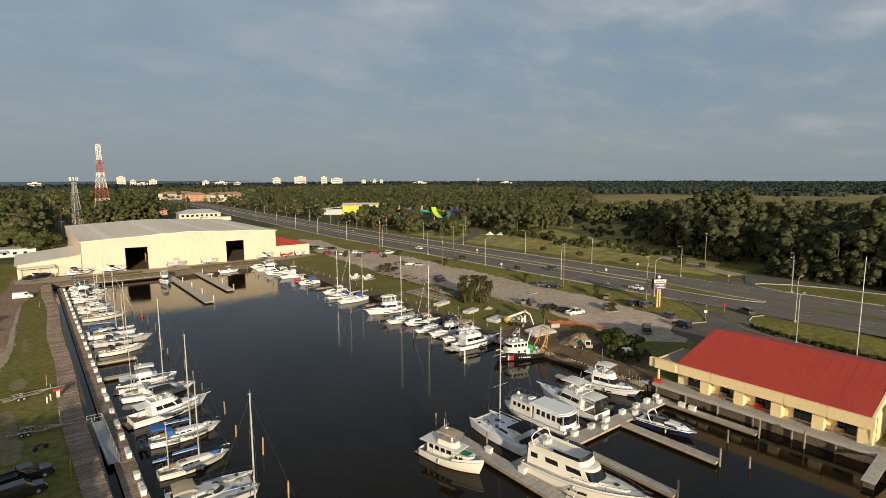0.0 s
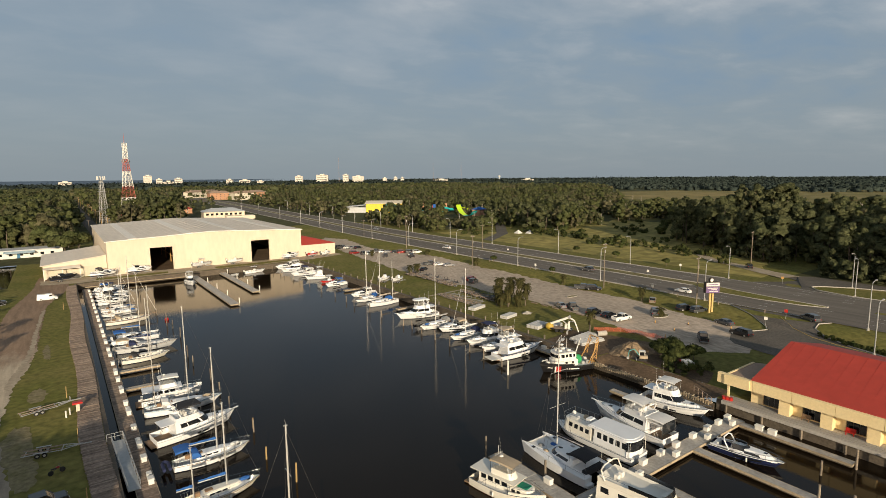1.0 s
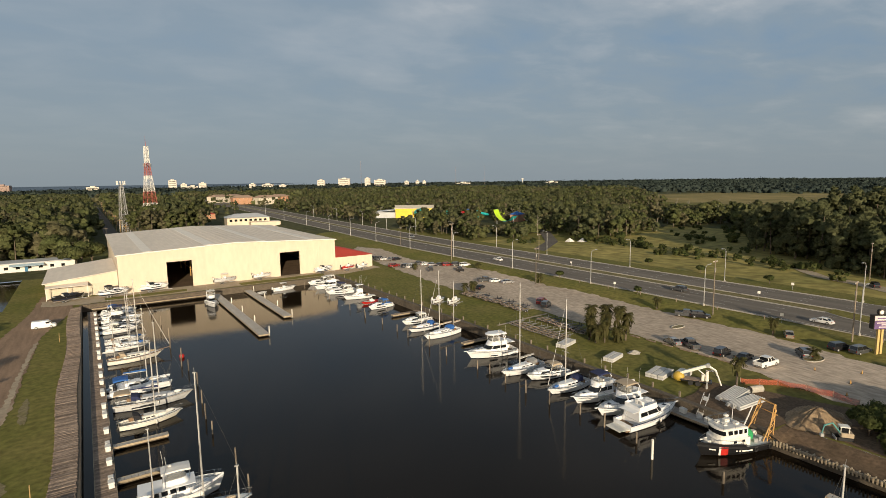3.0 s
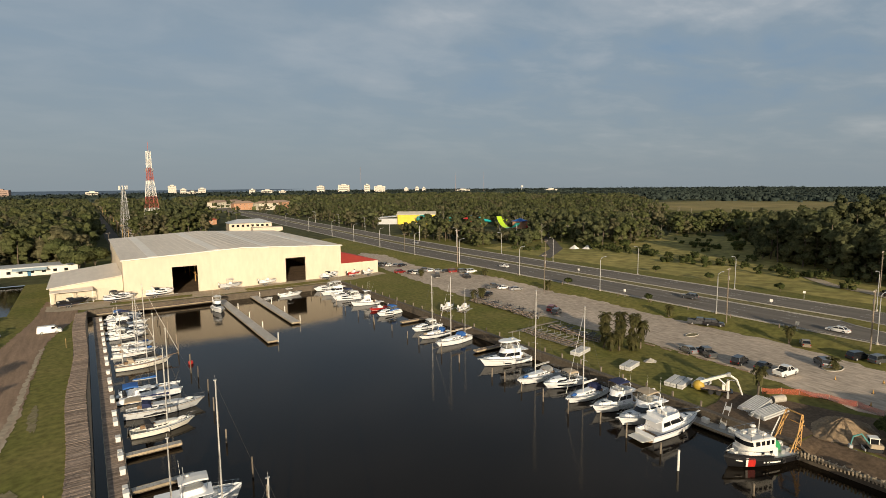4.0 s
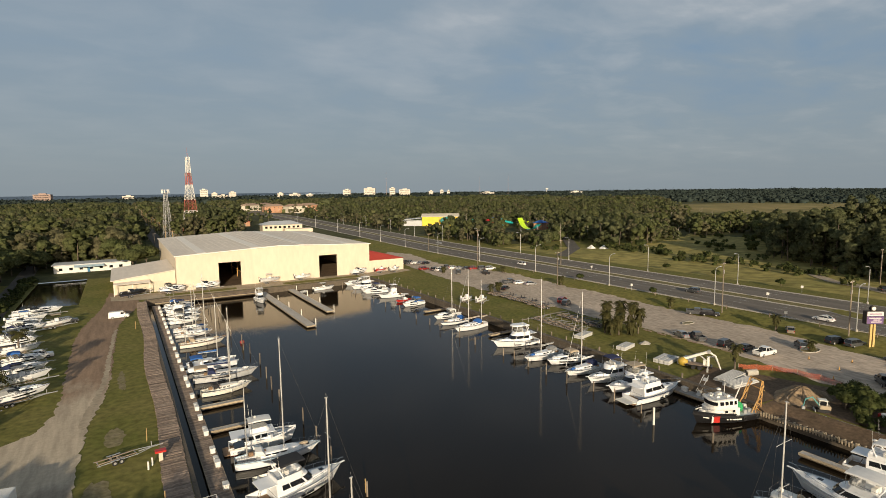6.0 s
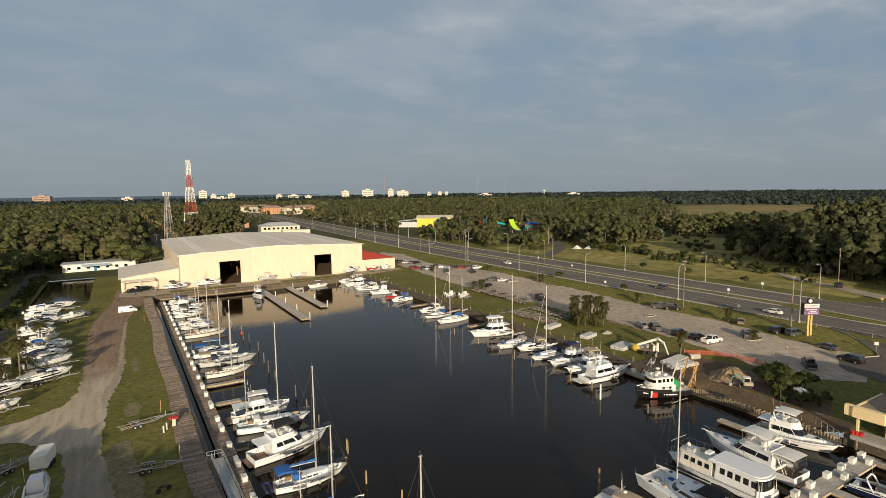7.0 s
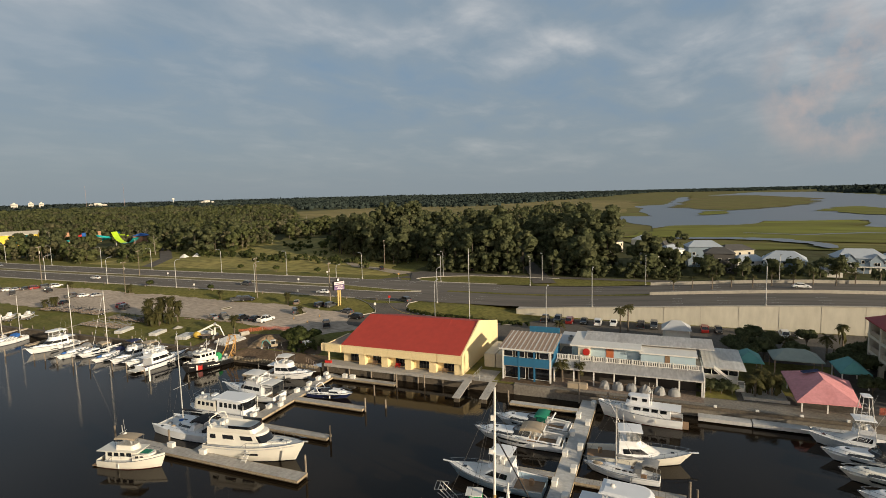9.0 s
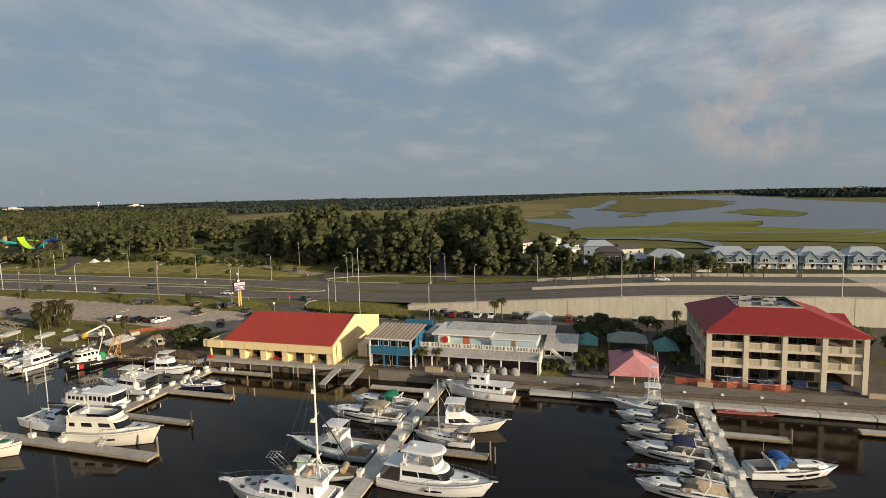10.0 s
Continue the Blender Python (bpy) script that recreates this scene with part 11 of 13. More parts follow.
for k in range(3):
    rl = MB().tube([(88.9 + k * 0.1, 51.0 - k * 0.5, 0.0), (88.9 + k * 0.1, 51.0 - k * 0.5, 0.5)], 0.35, 8)
    solid("red_drum", rl, REDPAINT, "red plastic drum on the bank", "drum", "red drums")


# ---- plants ----
def lump(k):
    """A cube's surface cut k times a side and rounded: unit directions and four-sided faces."""
    ids, dirs, faces = {}, [], []

    def corner(p):
        if p not in ids:
            ids[p] = len(dirs)
            v = Vector([2 * c / k - 1 for c in p])
            dirs.append(v.normalized())
        return ids[p]
    for ax in range(3):
        for side in (0, k):
            for i in range(k):
                for j in range(k):
                    q = []
                    for di, dj in ((0, 0), (1, 0), (1, 1), (0, 1)):
                        p = [0, 0, 0]
                        p[ax], p[(ax + 1) % 3], p[(ax + 2) % 3] = side, i + di, j + dj
                        q.append(corner(tuple(p)))
                    faces.append(q if side else q[::-1])
    return np.array(dirs), np.array(faces)


def leaf_cloud(centres, radii, count, size, seed=1, squash=0.75, mids=None, core=0.62, cut=2, rough=0.55):
    """Leaf clumps round the outside of leafy masses, and a dense uneven inside for each mass: corner points, outward normals."""
    rg = np.random.default_rng(seed)
    n = len(centres)
    idx = np.repeat(np.arange(n), count)
    d = rg.normal(size=(len(idx), 3))
    d /= np.linalg.norm(d, axis=1)[:, None]
    d[:, 2] = np.where(d[:, 2] < -0.45, -d[:, 2], d[:, 2])
    rad = radii[idx] * (0.80 + 0.36 * rg.random(len(idx)))
    p = centres[idx] + d * rad[:, None] * np.array([1, 1, squash])
    nrm = d + 0.6 * rg.normal(size=d.shape)
    nrm /= np.linalg.norm(nrm, axis=1)[:, None]
    a = np.cross(nrm, rg.normal(size=d.shape))
    a /= np.linalg.norm(a, axis=1)[:, None]
    b = np.cross(nrm, a)
    s = (size * (0.5 + 0.9 * rg.random(len(idx))))[:, None]
    q = np.stack([p - a * s * 0.55 - b * s * 0.3, p + a * s * 0.55 - b * s * 0.3, p + b * s * 0.6], axis=1)
    soft = d + 0.35 * nrm
    if mids is not None:
        away = p - mids[idx]
        soft = soft + 0.8 * away / (np.linalg.norm(away, axis=1)[:, None] + 1e-6)
    soft[:, 2] += 0.55
    soft /= np.linalg.norm(soft, axis=1)[:, None]
    dirs, sides = lump(cut)
    turn = rg.random(n) * 2 * math.pi
    cs, sn = np.cos(turn)[:, None], np.sin(turn)[:, None]
    cd = np.stack([dirs[None, :, 0] * cs - dirs[None, :, 1] * sn, dirs[None, :, 0] * sn + dirs[None, :, 1] * cs, np.repeat(dirs[None, :, 2], n, 0)], 2)
    cp = centres[:, None, :] + cd * (radii[:, None, None] * (core + rough * rg.random((n, len(dirs), 1)))) * np.array([1, 1, squash])
    cn = cd
    if mids is not None:
        away = cp - mids[:, None, :]
        cn = cn + 0.6 * away / (np.linalg.norm(away, axis=2)[:, :, None] + 1e-6)
    # every facet leans its own way, as sprays of leaves do
    fn = cn[:, sides] + (0.50 if cut > 1 else 0.28) * rg.normal(size=(n, len(sides), 1, 3))
    fn[..., 2] += 0.5
    fn /= np.linalg.norm(fn, axis=3)[..., None]
    return q.reshape(-1, 3), np.repeat(soft, 3, 0), cp[:, sides].reshape(-1, 3), fn.reshape(-1, 3)


def quads_mesh(name, cloud, mats, extra=None):
    """A mesh of loose three-cornered leaves round lumps; extra: (verts, faces) for trunks in slot 1."""
    tp, tn, qp, qn = cloud
    a, b = len(tp) // 3, len(qp) // 4
    ev, ef = extra if extra else (np.zeros((0, 3)), np.zeros((0, 4), int))
    v = np.concatenate([tp, qp, ev]).astype(np.float32)
    loops = np.concatenate([np.arange(a * 3 + b * 4), ef.ravel() + a * 3 + b * 4]).astype(np.int32)
    start = np.concatenate([np.arange(a) * 3, a * 3 + np.arange(b + len(ef)) * 4]).astype(np.int32)
    me = bpy.data.meshes.new(name)
    me.vertices.add(len(v))
    me.vertices.foreach_set("co", v.ravel())
    me.loops.add(len(loops))
    me.loops.foreach_set("vertex_index", loops)
    me.polygons.add(len(start))
    me.polygons.foreach_set("loop_start", start)
    if len(ef):
        me.polygons.foreach_set("material_index", np.concatenate([np.zeros(a + b, np.int32), np.ones(len(ef), np.int32)]))
    for m in mats:
        me.materials.append(m)
    me.update(calc_edges=True)
    me.validate()
    side = np.zeros((len(ev), 3))
    me.normals_split_custom_set_from_vertices(np.concatenate([tn, qn, side]).astype(np.float32))
    return me


def trunks(xyz, h, r, lean=0.04, seed=3):
    """Four-sided tapered trunks as arrays."""
    rg = np.random.default_rng(seed)
    n = len(xyz)
    ang = np.array([0, 1, 2, 3]) * math.pi / 2
    ring = np.stack([np.cos(ang), np.sin(ang), 0 * ang], 1)
    low = xyz[:, None, :] + ring[None] * r[:, None, None] - np.array([0, 0, 0.3])
    top_ = xyz + np.stack([rg.normal(size=n) * lean * h, rg.normal(size=n) * lean * h, h], 1)
    hi_ = top_[:, None, :] + ring[None] * (r * 0.4)[:, None, None]
    v = np.concatenate([low, hi_], 1).reshape(-1, 3)
    base = (np.arange(n) * 8)[:, None, None]
    q = np.array([[0, 1, 5, 4], [1, 2, 6, 5], [2, 3, 7, 6], [3, 0, 4, 7]])[None]
    return v, (base + q).reshape(-1, 4)


def woods(name, pos, h, r, lobes, count, size, mats, label, seed=1, trunk=True, cut=1, pines=0.0):
    """A stand of trees: broad crowns of many leafy masses, and a share of pines with their crowns high on bare trunks."""
    rg = np.random.default_rng(seed)
    n = len(pos)
    z = np.array([lie(x, y) for x, y in pos])
    base = np.column_stack([pos, z])
    pine = rg.random(n) < pines
    low = np.where(pine, 0.45, 0.10 if trunk else 0.05)      # where the crown begins
    r = np.where(pine, r * 0.70, r)
    idx = np.repeat(np.arange(n), lobes)
    m = len(idx)
    first = np.tile(np.arange(lobes), n)
    ang = first * 2.4 + rg.random(m) * 1.6 + np.repeat(rg.random(n) * 6.3, lobes)
    up = np.clip((first + rg.random(m)) / lobes, 0, 1)
    hz = low[idx] + (0.97 - low[idx]) * up ** 0.8
    wide = np.sqrt(np.clip(1 - (1.75 * (up - 0.42)) ** 2, 0.05, 1))
    rr = (0.30 + 0.70 * rg.random(m)) * wide
    c = base[idx] + np.stack([np.cos(ang) * rr * r[idx], np.sin(ang) * rr * r[idx], hz * h[idx]], 1)
    rad = r[idx] * (0.22 + 0.24 * rg.random(m)) * (1 + 1.6 / lobes)
    c[:, 2] = np.minimum(c[:, 2], base[idx, 2] + h[idx] - rad * 0.6)
    mids = base[idx] + np.stack([0 * rr, 0 * rr, (0.35 + 0.3 * pine[idx]) * h[idx]], 1)
    pts = leaf_cloud(c, rad, count, size, seed=seed + 7, squash=0.85, mids=mids, core=0.60 if cut > 1 else 0.74, cut=cut, rough=0.60 if cut > 1 else 0.34)
    ex = trunks(base, h * 0.75, 0.12 + h * 0.011, seed=seed) if trunk else None
    ob = new(name, quads_mesh(name, pts, mats, ex))
    return tagged(ob, label, "trees", kind="stuff")


def mixed(pos, h, r, lobes, count, size, label, seed, cut=1, pines=0.15):
    """A wood of three kinds of trees, standing in loose groups."""
    rg = np.random.default_rng(seed + 5)
    k = np.array([noise.noise(Vector((x * 0.018, y * 0.018, 3.0 + seed))) for x, y in pos]) * 1.3 + rg.random(len(pos)) - 0.5
    for lo, hi, m, tone in ((-9, -0.30, DARKLEAF, "dark"), (-0.30, 0.30, LEAF, "green"), (0.30, 9, OLIVELEAF, "olive")):
        q = (k >= lo) & (k < hi)
        if q.any():
            woods("wood", pos[q], h[q] * (1.12 if m is DARKLEAF else 0.92 if m is OLIVELEAF else 1.0), r[q], lobes, count, size, [m, BARK], label.replace("TONE", tone), seed, True, cut, pines)


def scatter(x0, x1, y0, y1, step, seed, keep):
    rg = np.random.default_rng(seed)
    out = []
    xs, ys = np.arange(x0, x1, step), np.arange(y0, y1, step)
    for x in xs:
        for y in ys:
            px, py = x + rg.uniform(-0.45, 0.45) * step, y + rg.uniform(-0.45, 0.45) * step
            if keep(px, py, rg):
                out.append((px, py))
    return np.array(out) if out else np.zeros((0, 2))


def in_field(x, y):
    n = 7 * noise.noise(Vector((x * 0.03, y * 0.03, 2.0)))
    near = 94 + max(0, min(x, 275) - 226) * 1.55 + max(0, x - 275) * 0.62
    return 194 < x < 420 and near + n < y < 296 - max(0, x - 215) * 0.9 + max(0, x - 262) * 1.0 + n


def side_street(x, y):
    """The gap of a street that leaves through the wood."""
    return 200 < x < 345 and abs(y - (26 + (x - 205) * 0.36)) < 5.5


def on_road(x, y):
    return 140 < x - road_x(y) < 197


def cleared(x, y):
    """Open lots, lawns and drives on the south-west side of the buildings."""
    for tx, ty, wide, deep in ((280, 500, 34, 130), (312, 448, 24, 70), (124, 520, 30, 120), (104, 640, 24, 110), (255, 1040, 75, 220), (318, 392, 14, 60)):
        d = Vector((tx + 20.0, ty - 30.0)).normalized()
        along, across = (tx - x) * d.x + (ty - y) * d.y, (tx - x) * d.y - (ty - y) * d.x
        if -10 < along < deep and abs(across) < wide:
            return True
    return False


def meadow(x, y):
    """Wide tan meadow behind the wood."""
    n = noise.noise(Vector((x * 0.008, y * 0.008, 4.0)))
    return 555 + 40 * n < x < 1080 and 0.50 + 0.05 * n < y / x < 0.75 + 0.05 * n


def wood_ok(x, y, rg):
    if meadow(x, y) and rg.random() < 0.985:
        return False
    if cleared(x, y) and rg.random() < 0.93:
        return False
    if on_road(x, y) or in_field(x, y):
        return False
    if 14 < x < 33 and y > 395:
        return False
    n = noise.noise(Vector((x * 0.02, y * 0.02, 0.0)))
    if side_street(x, y):
        return False
    if x > 190:
        far = math.hypot(x, y)
        if y < 12 and (x < 218 + n * 3 or y < -26 or x > 262 or (x > 240 and y < 0)):
            return False
        if y < 10 and 256 < x < 305:
            return rg.random() < 0.25
        if x > 330 and y < -10 + (x - 330) * 0.45 + n * 30:
            return False
        if far > 670 + n * 70 and y < x * 0.80 - 40:
            return False
        if x < 219 + n * 5 and y < 112:
            return False
        if 206 < x < 236 and 84 < y < 112:
            return False
        if 236 < x < 262 and 268 < y < 300:
            return False
        if 235 < x < 310 and 430 < y < 545:
            return False
        if 236 < x < 300 and 326 < y < 384:
            return False
        if y > x * 0.92 - 60 and y < x * 0.92 - 40 and x > 300 and x < 420:
            return False
        return rg.random() < 0.93 + n * 0.25
    if x < 140:
        if y < 352 or (x > 8 and y < 470):
            return False
        if 95 < x < 142 and y < 720:
            return rg.random() < 0.18 and not (100 < x < 150 and 495 < y < 545) and not (85 < x < 124 and 625 < y < 655)
        if 20 < x < 62 and 505 < y < 585:
            return False
        return True
    return False


def sized(pos, hlo, hhi, seed, spread=0.42):
    rg = np.random.default_rng(seed)
    big = np.array([noise.noise(Vector((x * 0.025, y * 0.025, 5.0))) for x, y in pos]) if len(pos) else np.zeros(0)
    h = hlo + (hhi - hlo) * np.clip(0.75 * rg.random(len(pos)) ** 1.5 + 0.2 + 0.75 * big, 0, 1.25)
    return h, h * spread * (0.6 + 0.85 * rg.random(len(pos)))


# dark tall wood on the far side of the highway
def near_wood(x, y):
    return y < 112 or (x < 335 and y < 96 + (x - 214) * 1.6 and y < 205)


p_ = scatter(204, 345, -85, 205, 6.8, 11, lambda x, y, rg: near_wood(x, y) and wood_ok(x, y, rg))
h_, r_ = sized(p_, 9, 25, 12, 0.30)
edge_ = np.clip((p_[:, 0] - 208) / 45.0, 0.0, 1.0)       # lower towards the road
h_ = h_ * (0.66 + 0.42 * edge_)
woods("wood", p_, h_, np.clip(r_, 2.8, 6.2), 11, 10, 0.7, [DARKLEAF, BARK], "dense dark wood of oaks and pines beyond the highway", 13, True, 3, 0.25)
p_ = scatter(200, 430, 112, 420, 8.0, 14, lambda x, y, rg: not near_wood(x, y) and wood_ok(x, y, rg))
h_, r_ = sized(p_, 6, 16, 15, 0.40)
# a planted row of lower trees south-west of the half-pipe slide
low_ = np.abs((p_[:, 0] - 286) * 0.759 - (p_[:, 1] - 368) * 0.651) < 17
h_ = np.where(low_ & (p_[:, 1] > 240), np.minimum(h_, 6.5), h_)
mixed(p_, h_, np.minimum(r_, 5.6), 10, 8, 0.7, "loose TONE trees of the mixed wood beyond the highway", 16, 2, 0.12)
p_ = scatter(-150, 140, 352, 560, 8.2, 17, wood_ok)
h_, r_ = sized(p_, 12, 24, 18, 0.32)
mixed(p_, h_, np.minimum(r_, 6.4), 11, 8, 0.8, "dense TONE trees of the wood behind the storage shed", 19, 2, 0.35)
p_ = scatter(190, 700, 420, 900, 10.5, 20, wood_ok)
h_, r_ = sized(p_, 6, 16, 21, 0.42)
mixed(p_, h_, np.minimum(r_, 6.4), 7, 7, 1.1, "TONE trees of the wide wood along the highway", 22)
p_ = scatter(420, 800, 0, 420, 10.5, 23, wood_ok)
h_, r_ = sized(p_, 6, 15, 24, 0.42)
h_ = h_ * np.where((p_[:, 1] > p_[:, 0] * 0.5) & (p_[:, 0] > 380), 0.62, 1.0)
mixed(p_, h_, np.minimum(r_, 6.4), 7, 7, 1.1, "TONE trees of the wide wood beyond the field", 25)
p_ = scatter(-420, 140, 560, 1000, 11.0, 26, wood_ok)
h_, r_ = sized(p_, 11, 22, 27, 0.36)
mixed(p_, h_, np.minimum(r_, 7.0), 7, 5, 1.4, "wide wood of TONE trees to the north", 28)
p_ = scatter(-900, 1300, 900, 1900, 25, 29, wood_ok)
h_, r_ = sized(p_, 8, 15, 30, 0.85)
mixed(p_, h_, r_, 5, 5, 2.4, "far TONE tree canopy towards the coast", 31)
p_ = scatter(700, 1500, 500, 950, 18, 32, wood_ok)
h_, r_ = sized(p_, 7, 13, 33, 0.65)
mixed(p_, h_, r_, 5, 5, 2.2, "far TONE tree canopy inland", 34)
p_ = scatter(-2400, 4600, 1900, 4700, 58, 35, lambda x, y, rg: not (y > 3250 + max(0, x) * 0.55 and x < 1700) and math.hypot(x, y) < 4850)
h_, r_ = sized(p_, 9, 17, 36, 1.9)
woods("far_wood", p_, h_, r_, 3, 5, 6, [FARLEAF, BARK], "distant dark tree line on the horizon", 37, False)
p_ = scatter(1150, 4700, -1500, 1900, 42, 38, lambda x, y, rg: math.hypot(x, y) < 4850 and ((y > 330 + (x - 1300) * -0.16 and y > (1330 - x) * 1.6) or (x > 3300 + 400 * noise.noise(Vector((y * 0.001, 0, 0))))))
h_, r_ = sized(p_, 7, 12, 39, 1.3)
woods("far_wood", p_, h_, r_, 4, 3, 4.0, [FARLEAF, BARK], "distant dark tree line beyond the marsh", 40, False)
p_ = scatter(1500, 2600, -1900, -560, 45, 81, lambda x, y, rg: y < -590 - max(0, 1700 - x) * 0.7 and y > -1900)
h_, r_ = sized(p_, 9, 17, 82, 2.0)
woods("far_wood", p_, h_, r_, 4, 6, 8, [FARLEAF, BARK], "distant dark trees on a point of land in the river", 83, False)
p_ = scatter(-160, -44, 110, 360, 8.0, 41, lambda x, y, rg: x < -47 + 3 * noise.noise(Vector((x * 0.05, y * 0.05, 0))))
h_, r_ = sized(p_, 9, 19, 42, 0.30)
woods("wood", p_, h_, np.minimum(r_, 5.6), 10, 8, 0.7, [LEAF, BARK], "green wood beyond the lane", 43, True, 2, 0.2)
p_ = scatter(690, 760, 70, 180, 13.0, 91, lambda x, y, rg: abs((y - 120) + (x - 722) * 0.6) < 42)
h_, r_ = sized(p_, 9, 17, 92, 0.45)
woods("marsh_trees", p_, h_, r_, 8, 8, 1.2, [DARKLEAF, BARK], "clump of dark pines standing out on the marsh", 93, True, 1, 0.3)
# an unseen grove added behind the yard: its long shade lies over the foot of the dirt drive
p_ = scatter(-62, -15, 18, 68, 5.0, 71, lambda x, y, rg: y < 60 - (x + 35) * 0.95)
h_, r_ = sized(p_, 13.0, 14.6, 72, 0.34)
woods("wood", p_, h_, r_, 12, 14, 0.8, [LEAF, BARK], "unseen grove of green trees added to shade the yard", 73, True, 2)
# undergrowth along the wood's edge, shrubs in the field, by the pond and the building site
p_ = scatter(219, 264, -92, -18, 5.0, 85, lambda x, y, rg: rg.random() < 0.5 and not (236 < x < 262 and y < -90))
h_, r_ = sized(p_, 2.5, 8.5, 86, 0.42)
woods("garden_tree_belt", p_, h_, r_, 8, 30, 0.7, [DARKLEAF, BARK], "trees and bushes round the coastal houses", 87)
p_ = scatter(214, 300, -28, 125, 3.8, 74, lambda x, y, rg: not in_field(x, y) and wood_ok(x + 3, y, rg) and rg.random() < (0.9 if x < 232 else 0.35))
h_, r_ = sized(p_, 2.5, 8.0, 75, 0.5)
woods("undergrowth", p_, h_, np.minimum(r_, 3.2), 5, 24, 0.6, [DARKLEAF, BARK], "thick green undergrowth at the edge of the wood", 76, False)
p_ = scatter(210, 410, 118, 300, 6.5, 44, lambda x, y, rg: in_field(x, y) and rg.random() < 0.01 + 0.9 * max(0, noise.noise(Vector((x * 0.03, y * 0.03, 9.0))) - 0.15) + (0.12 if y > 235 or x > 300 else 0) + (0.75 if abs(x - (238 + 0.2 * max(0, y - 190))) < 9 and y > 128 else 0))
h_, r_ = sized(p_, 1.0, 3.8, 45, 0.75)
woods("scrub", p_, h_, r_, 4, 30, 0.7, [SHRUB, BARK], "scattered low scrub in the field", 46, False)
p_ = scatter(-35.5, -31.5, 205, 312, 2.2, 47, lambda x, y, rg: rg.random() < 0.8)
h_, r_ = sized(p_, 1.0, 2.6, 48, 0.7)
woods("scrub", p_, h_, r_, 4, 30, 0.5, [SHRUB, BARK], "reeds and scrub between lane and pond", 49, False)
p_ = scatter(94.5, 101, 56.5, 66, 2.2, 50, lambda x, y, rg: rg.random() < 0.5)
h_, r_ = sized(p_, 0.9, 1.9, 51, 0.7)
woods("scrub", p_, h_, r_, 4, 40, 0.35, [SHRUB, BARK], "low green scrub beside the building site", 52, False)
SITEBUSH = ((98.6, 68.6, 2.6, 1.9), (100.6, 70.0, 3.0, 2.0), (101.6, 67.2, 3.2, 2.2), (99.8, 65.6, 2.6, 2.0), (103.4, 69.0, 2.8, 2.0), (102.6, 64.0, 2.8, 2.0))
p_ = scatter(132, 141, 16, 56, 1.1, 53, lambda x, y, rg: abs(x - (133.4 + max(0, y - 26) * 0.20)) < 0.8)
h_, r_ = sized(p_, 0.8, 1.1, 54, 0.7)
woods("hedge", p_, h_, r_, 4, 34, 0.3, [SHRUB, BARK], "clipped dark hedge beside the drive", 55, False)
# pale leafless trees among the green
dm = MB()
rnd = random.Random(77)
for k in range(70):
    x, y = rnd.uniform(235, 640), rnd.uniform(150, 620)
    if in_field(x, y) or on_road(x, y):
        continue
    z, h = lie(x, y), rnd.uniform(8, 14)
    dm.tube([(x, y, z), (x + rnd.uniform(-0.6, 0.6), y, z + h)], 0.28, 4, 0.06)
    for q in range(7):
        a, zz = rnd.uniform(0, 6.28), z + h * rnd.uniform(0.4, 0.9)
        b = rnd.uniform(1.6, 3.4)
        dm.tube([(x, y, zz), (x + b * math.cos(a), y + b * math.sin(a), zz + b * 0.8)], 0.10, 3, 0.03)
solid("dead_trees", dm, mat("grey_bark", (0.30, 0.27, 0.22), 0.9, scale=1.0), "scattered grey leafless trees in the woods", "trees", kind="stuff")


def tree(x, y, h, spread, seed, label, dense=60, leaf=0.7, material=None, lobes=9):
    """A tree of its own: tapered trunk with limbs, and a crown of leafy lobes."""
    rg = random.Random(seed)
    t = thing("tree", label, "tree", "single trees", pose(x, y, lie(x, y)))
    m = MB().tube([(0, 0, -0.2), (0.1 * h * 0.1, 0, h * 0.25), (rg.uniform(-0.3, 0.3), rg.uniform(-0.3, 0.3), h * 0.6)], 0.05 + h * 0.022, 7, 0.03 + h * 0.008)
    cs, rs_ = [], []
    for k in range(lobes):
        a, q = k * 2.4 + rg.random(), rg.uniform(0.2, 0.8) * spread
        c_ = (q * math.cos(a), q * math.sin(a), h * rg.uniform(0.55, 0.88))
        m.tube([(0, 0, h * rg.uniform(0.25, 0.45)), (c_[0] * 0.5, c_[1] * 0.5, c_[2] * 0.8), c_], 0.10, 5, 0.03)
        cs.append(c_)
        rs_.append(spread * rg.uniform(0.38, 0.6))
    part("trunk", m, BARK, t)
    pts = leaf_cloud(np.array(cs), np.array(rs_), dense, leaf, seed=seed, mids=np.array([(0, 0, h * 0.6)] * len(cs)))
    ob = new("crown", quads_mesh("crown", pts, [material or LEAF]))
    ob.parent = t
    return t


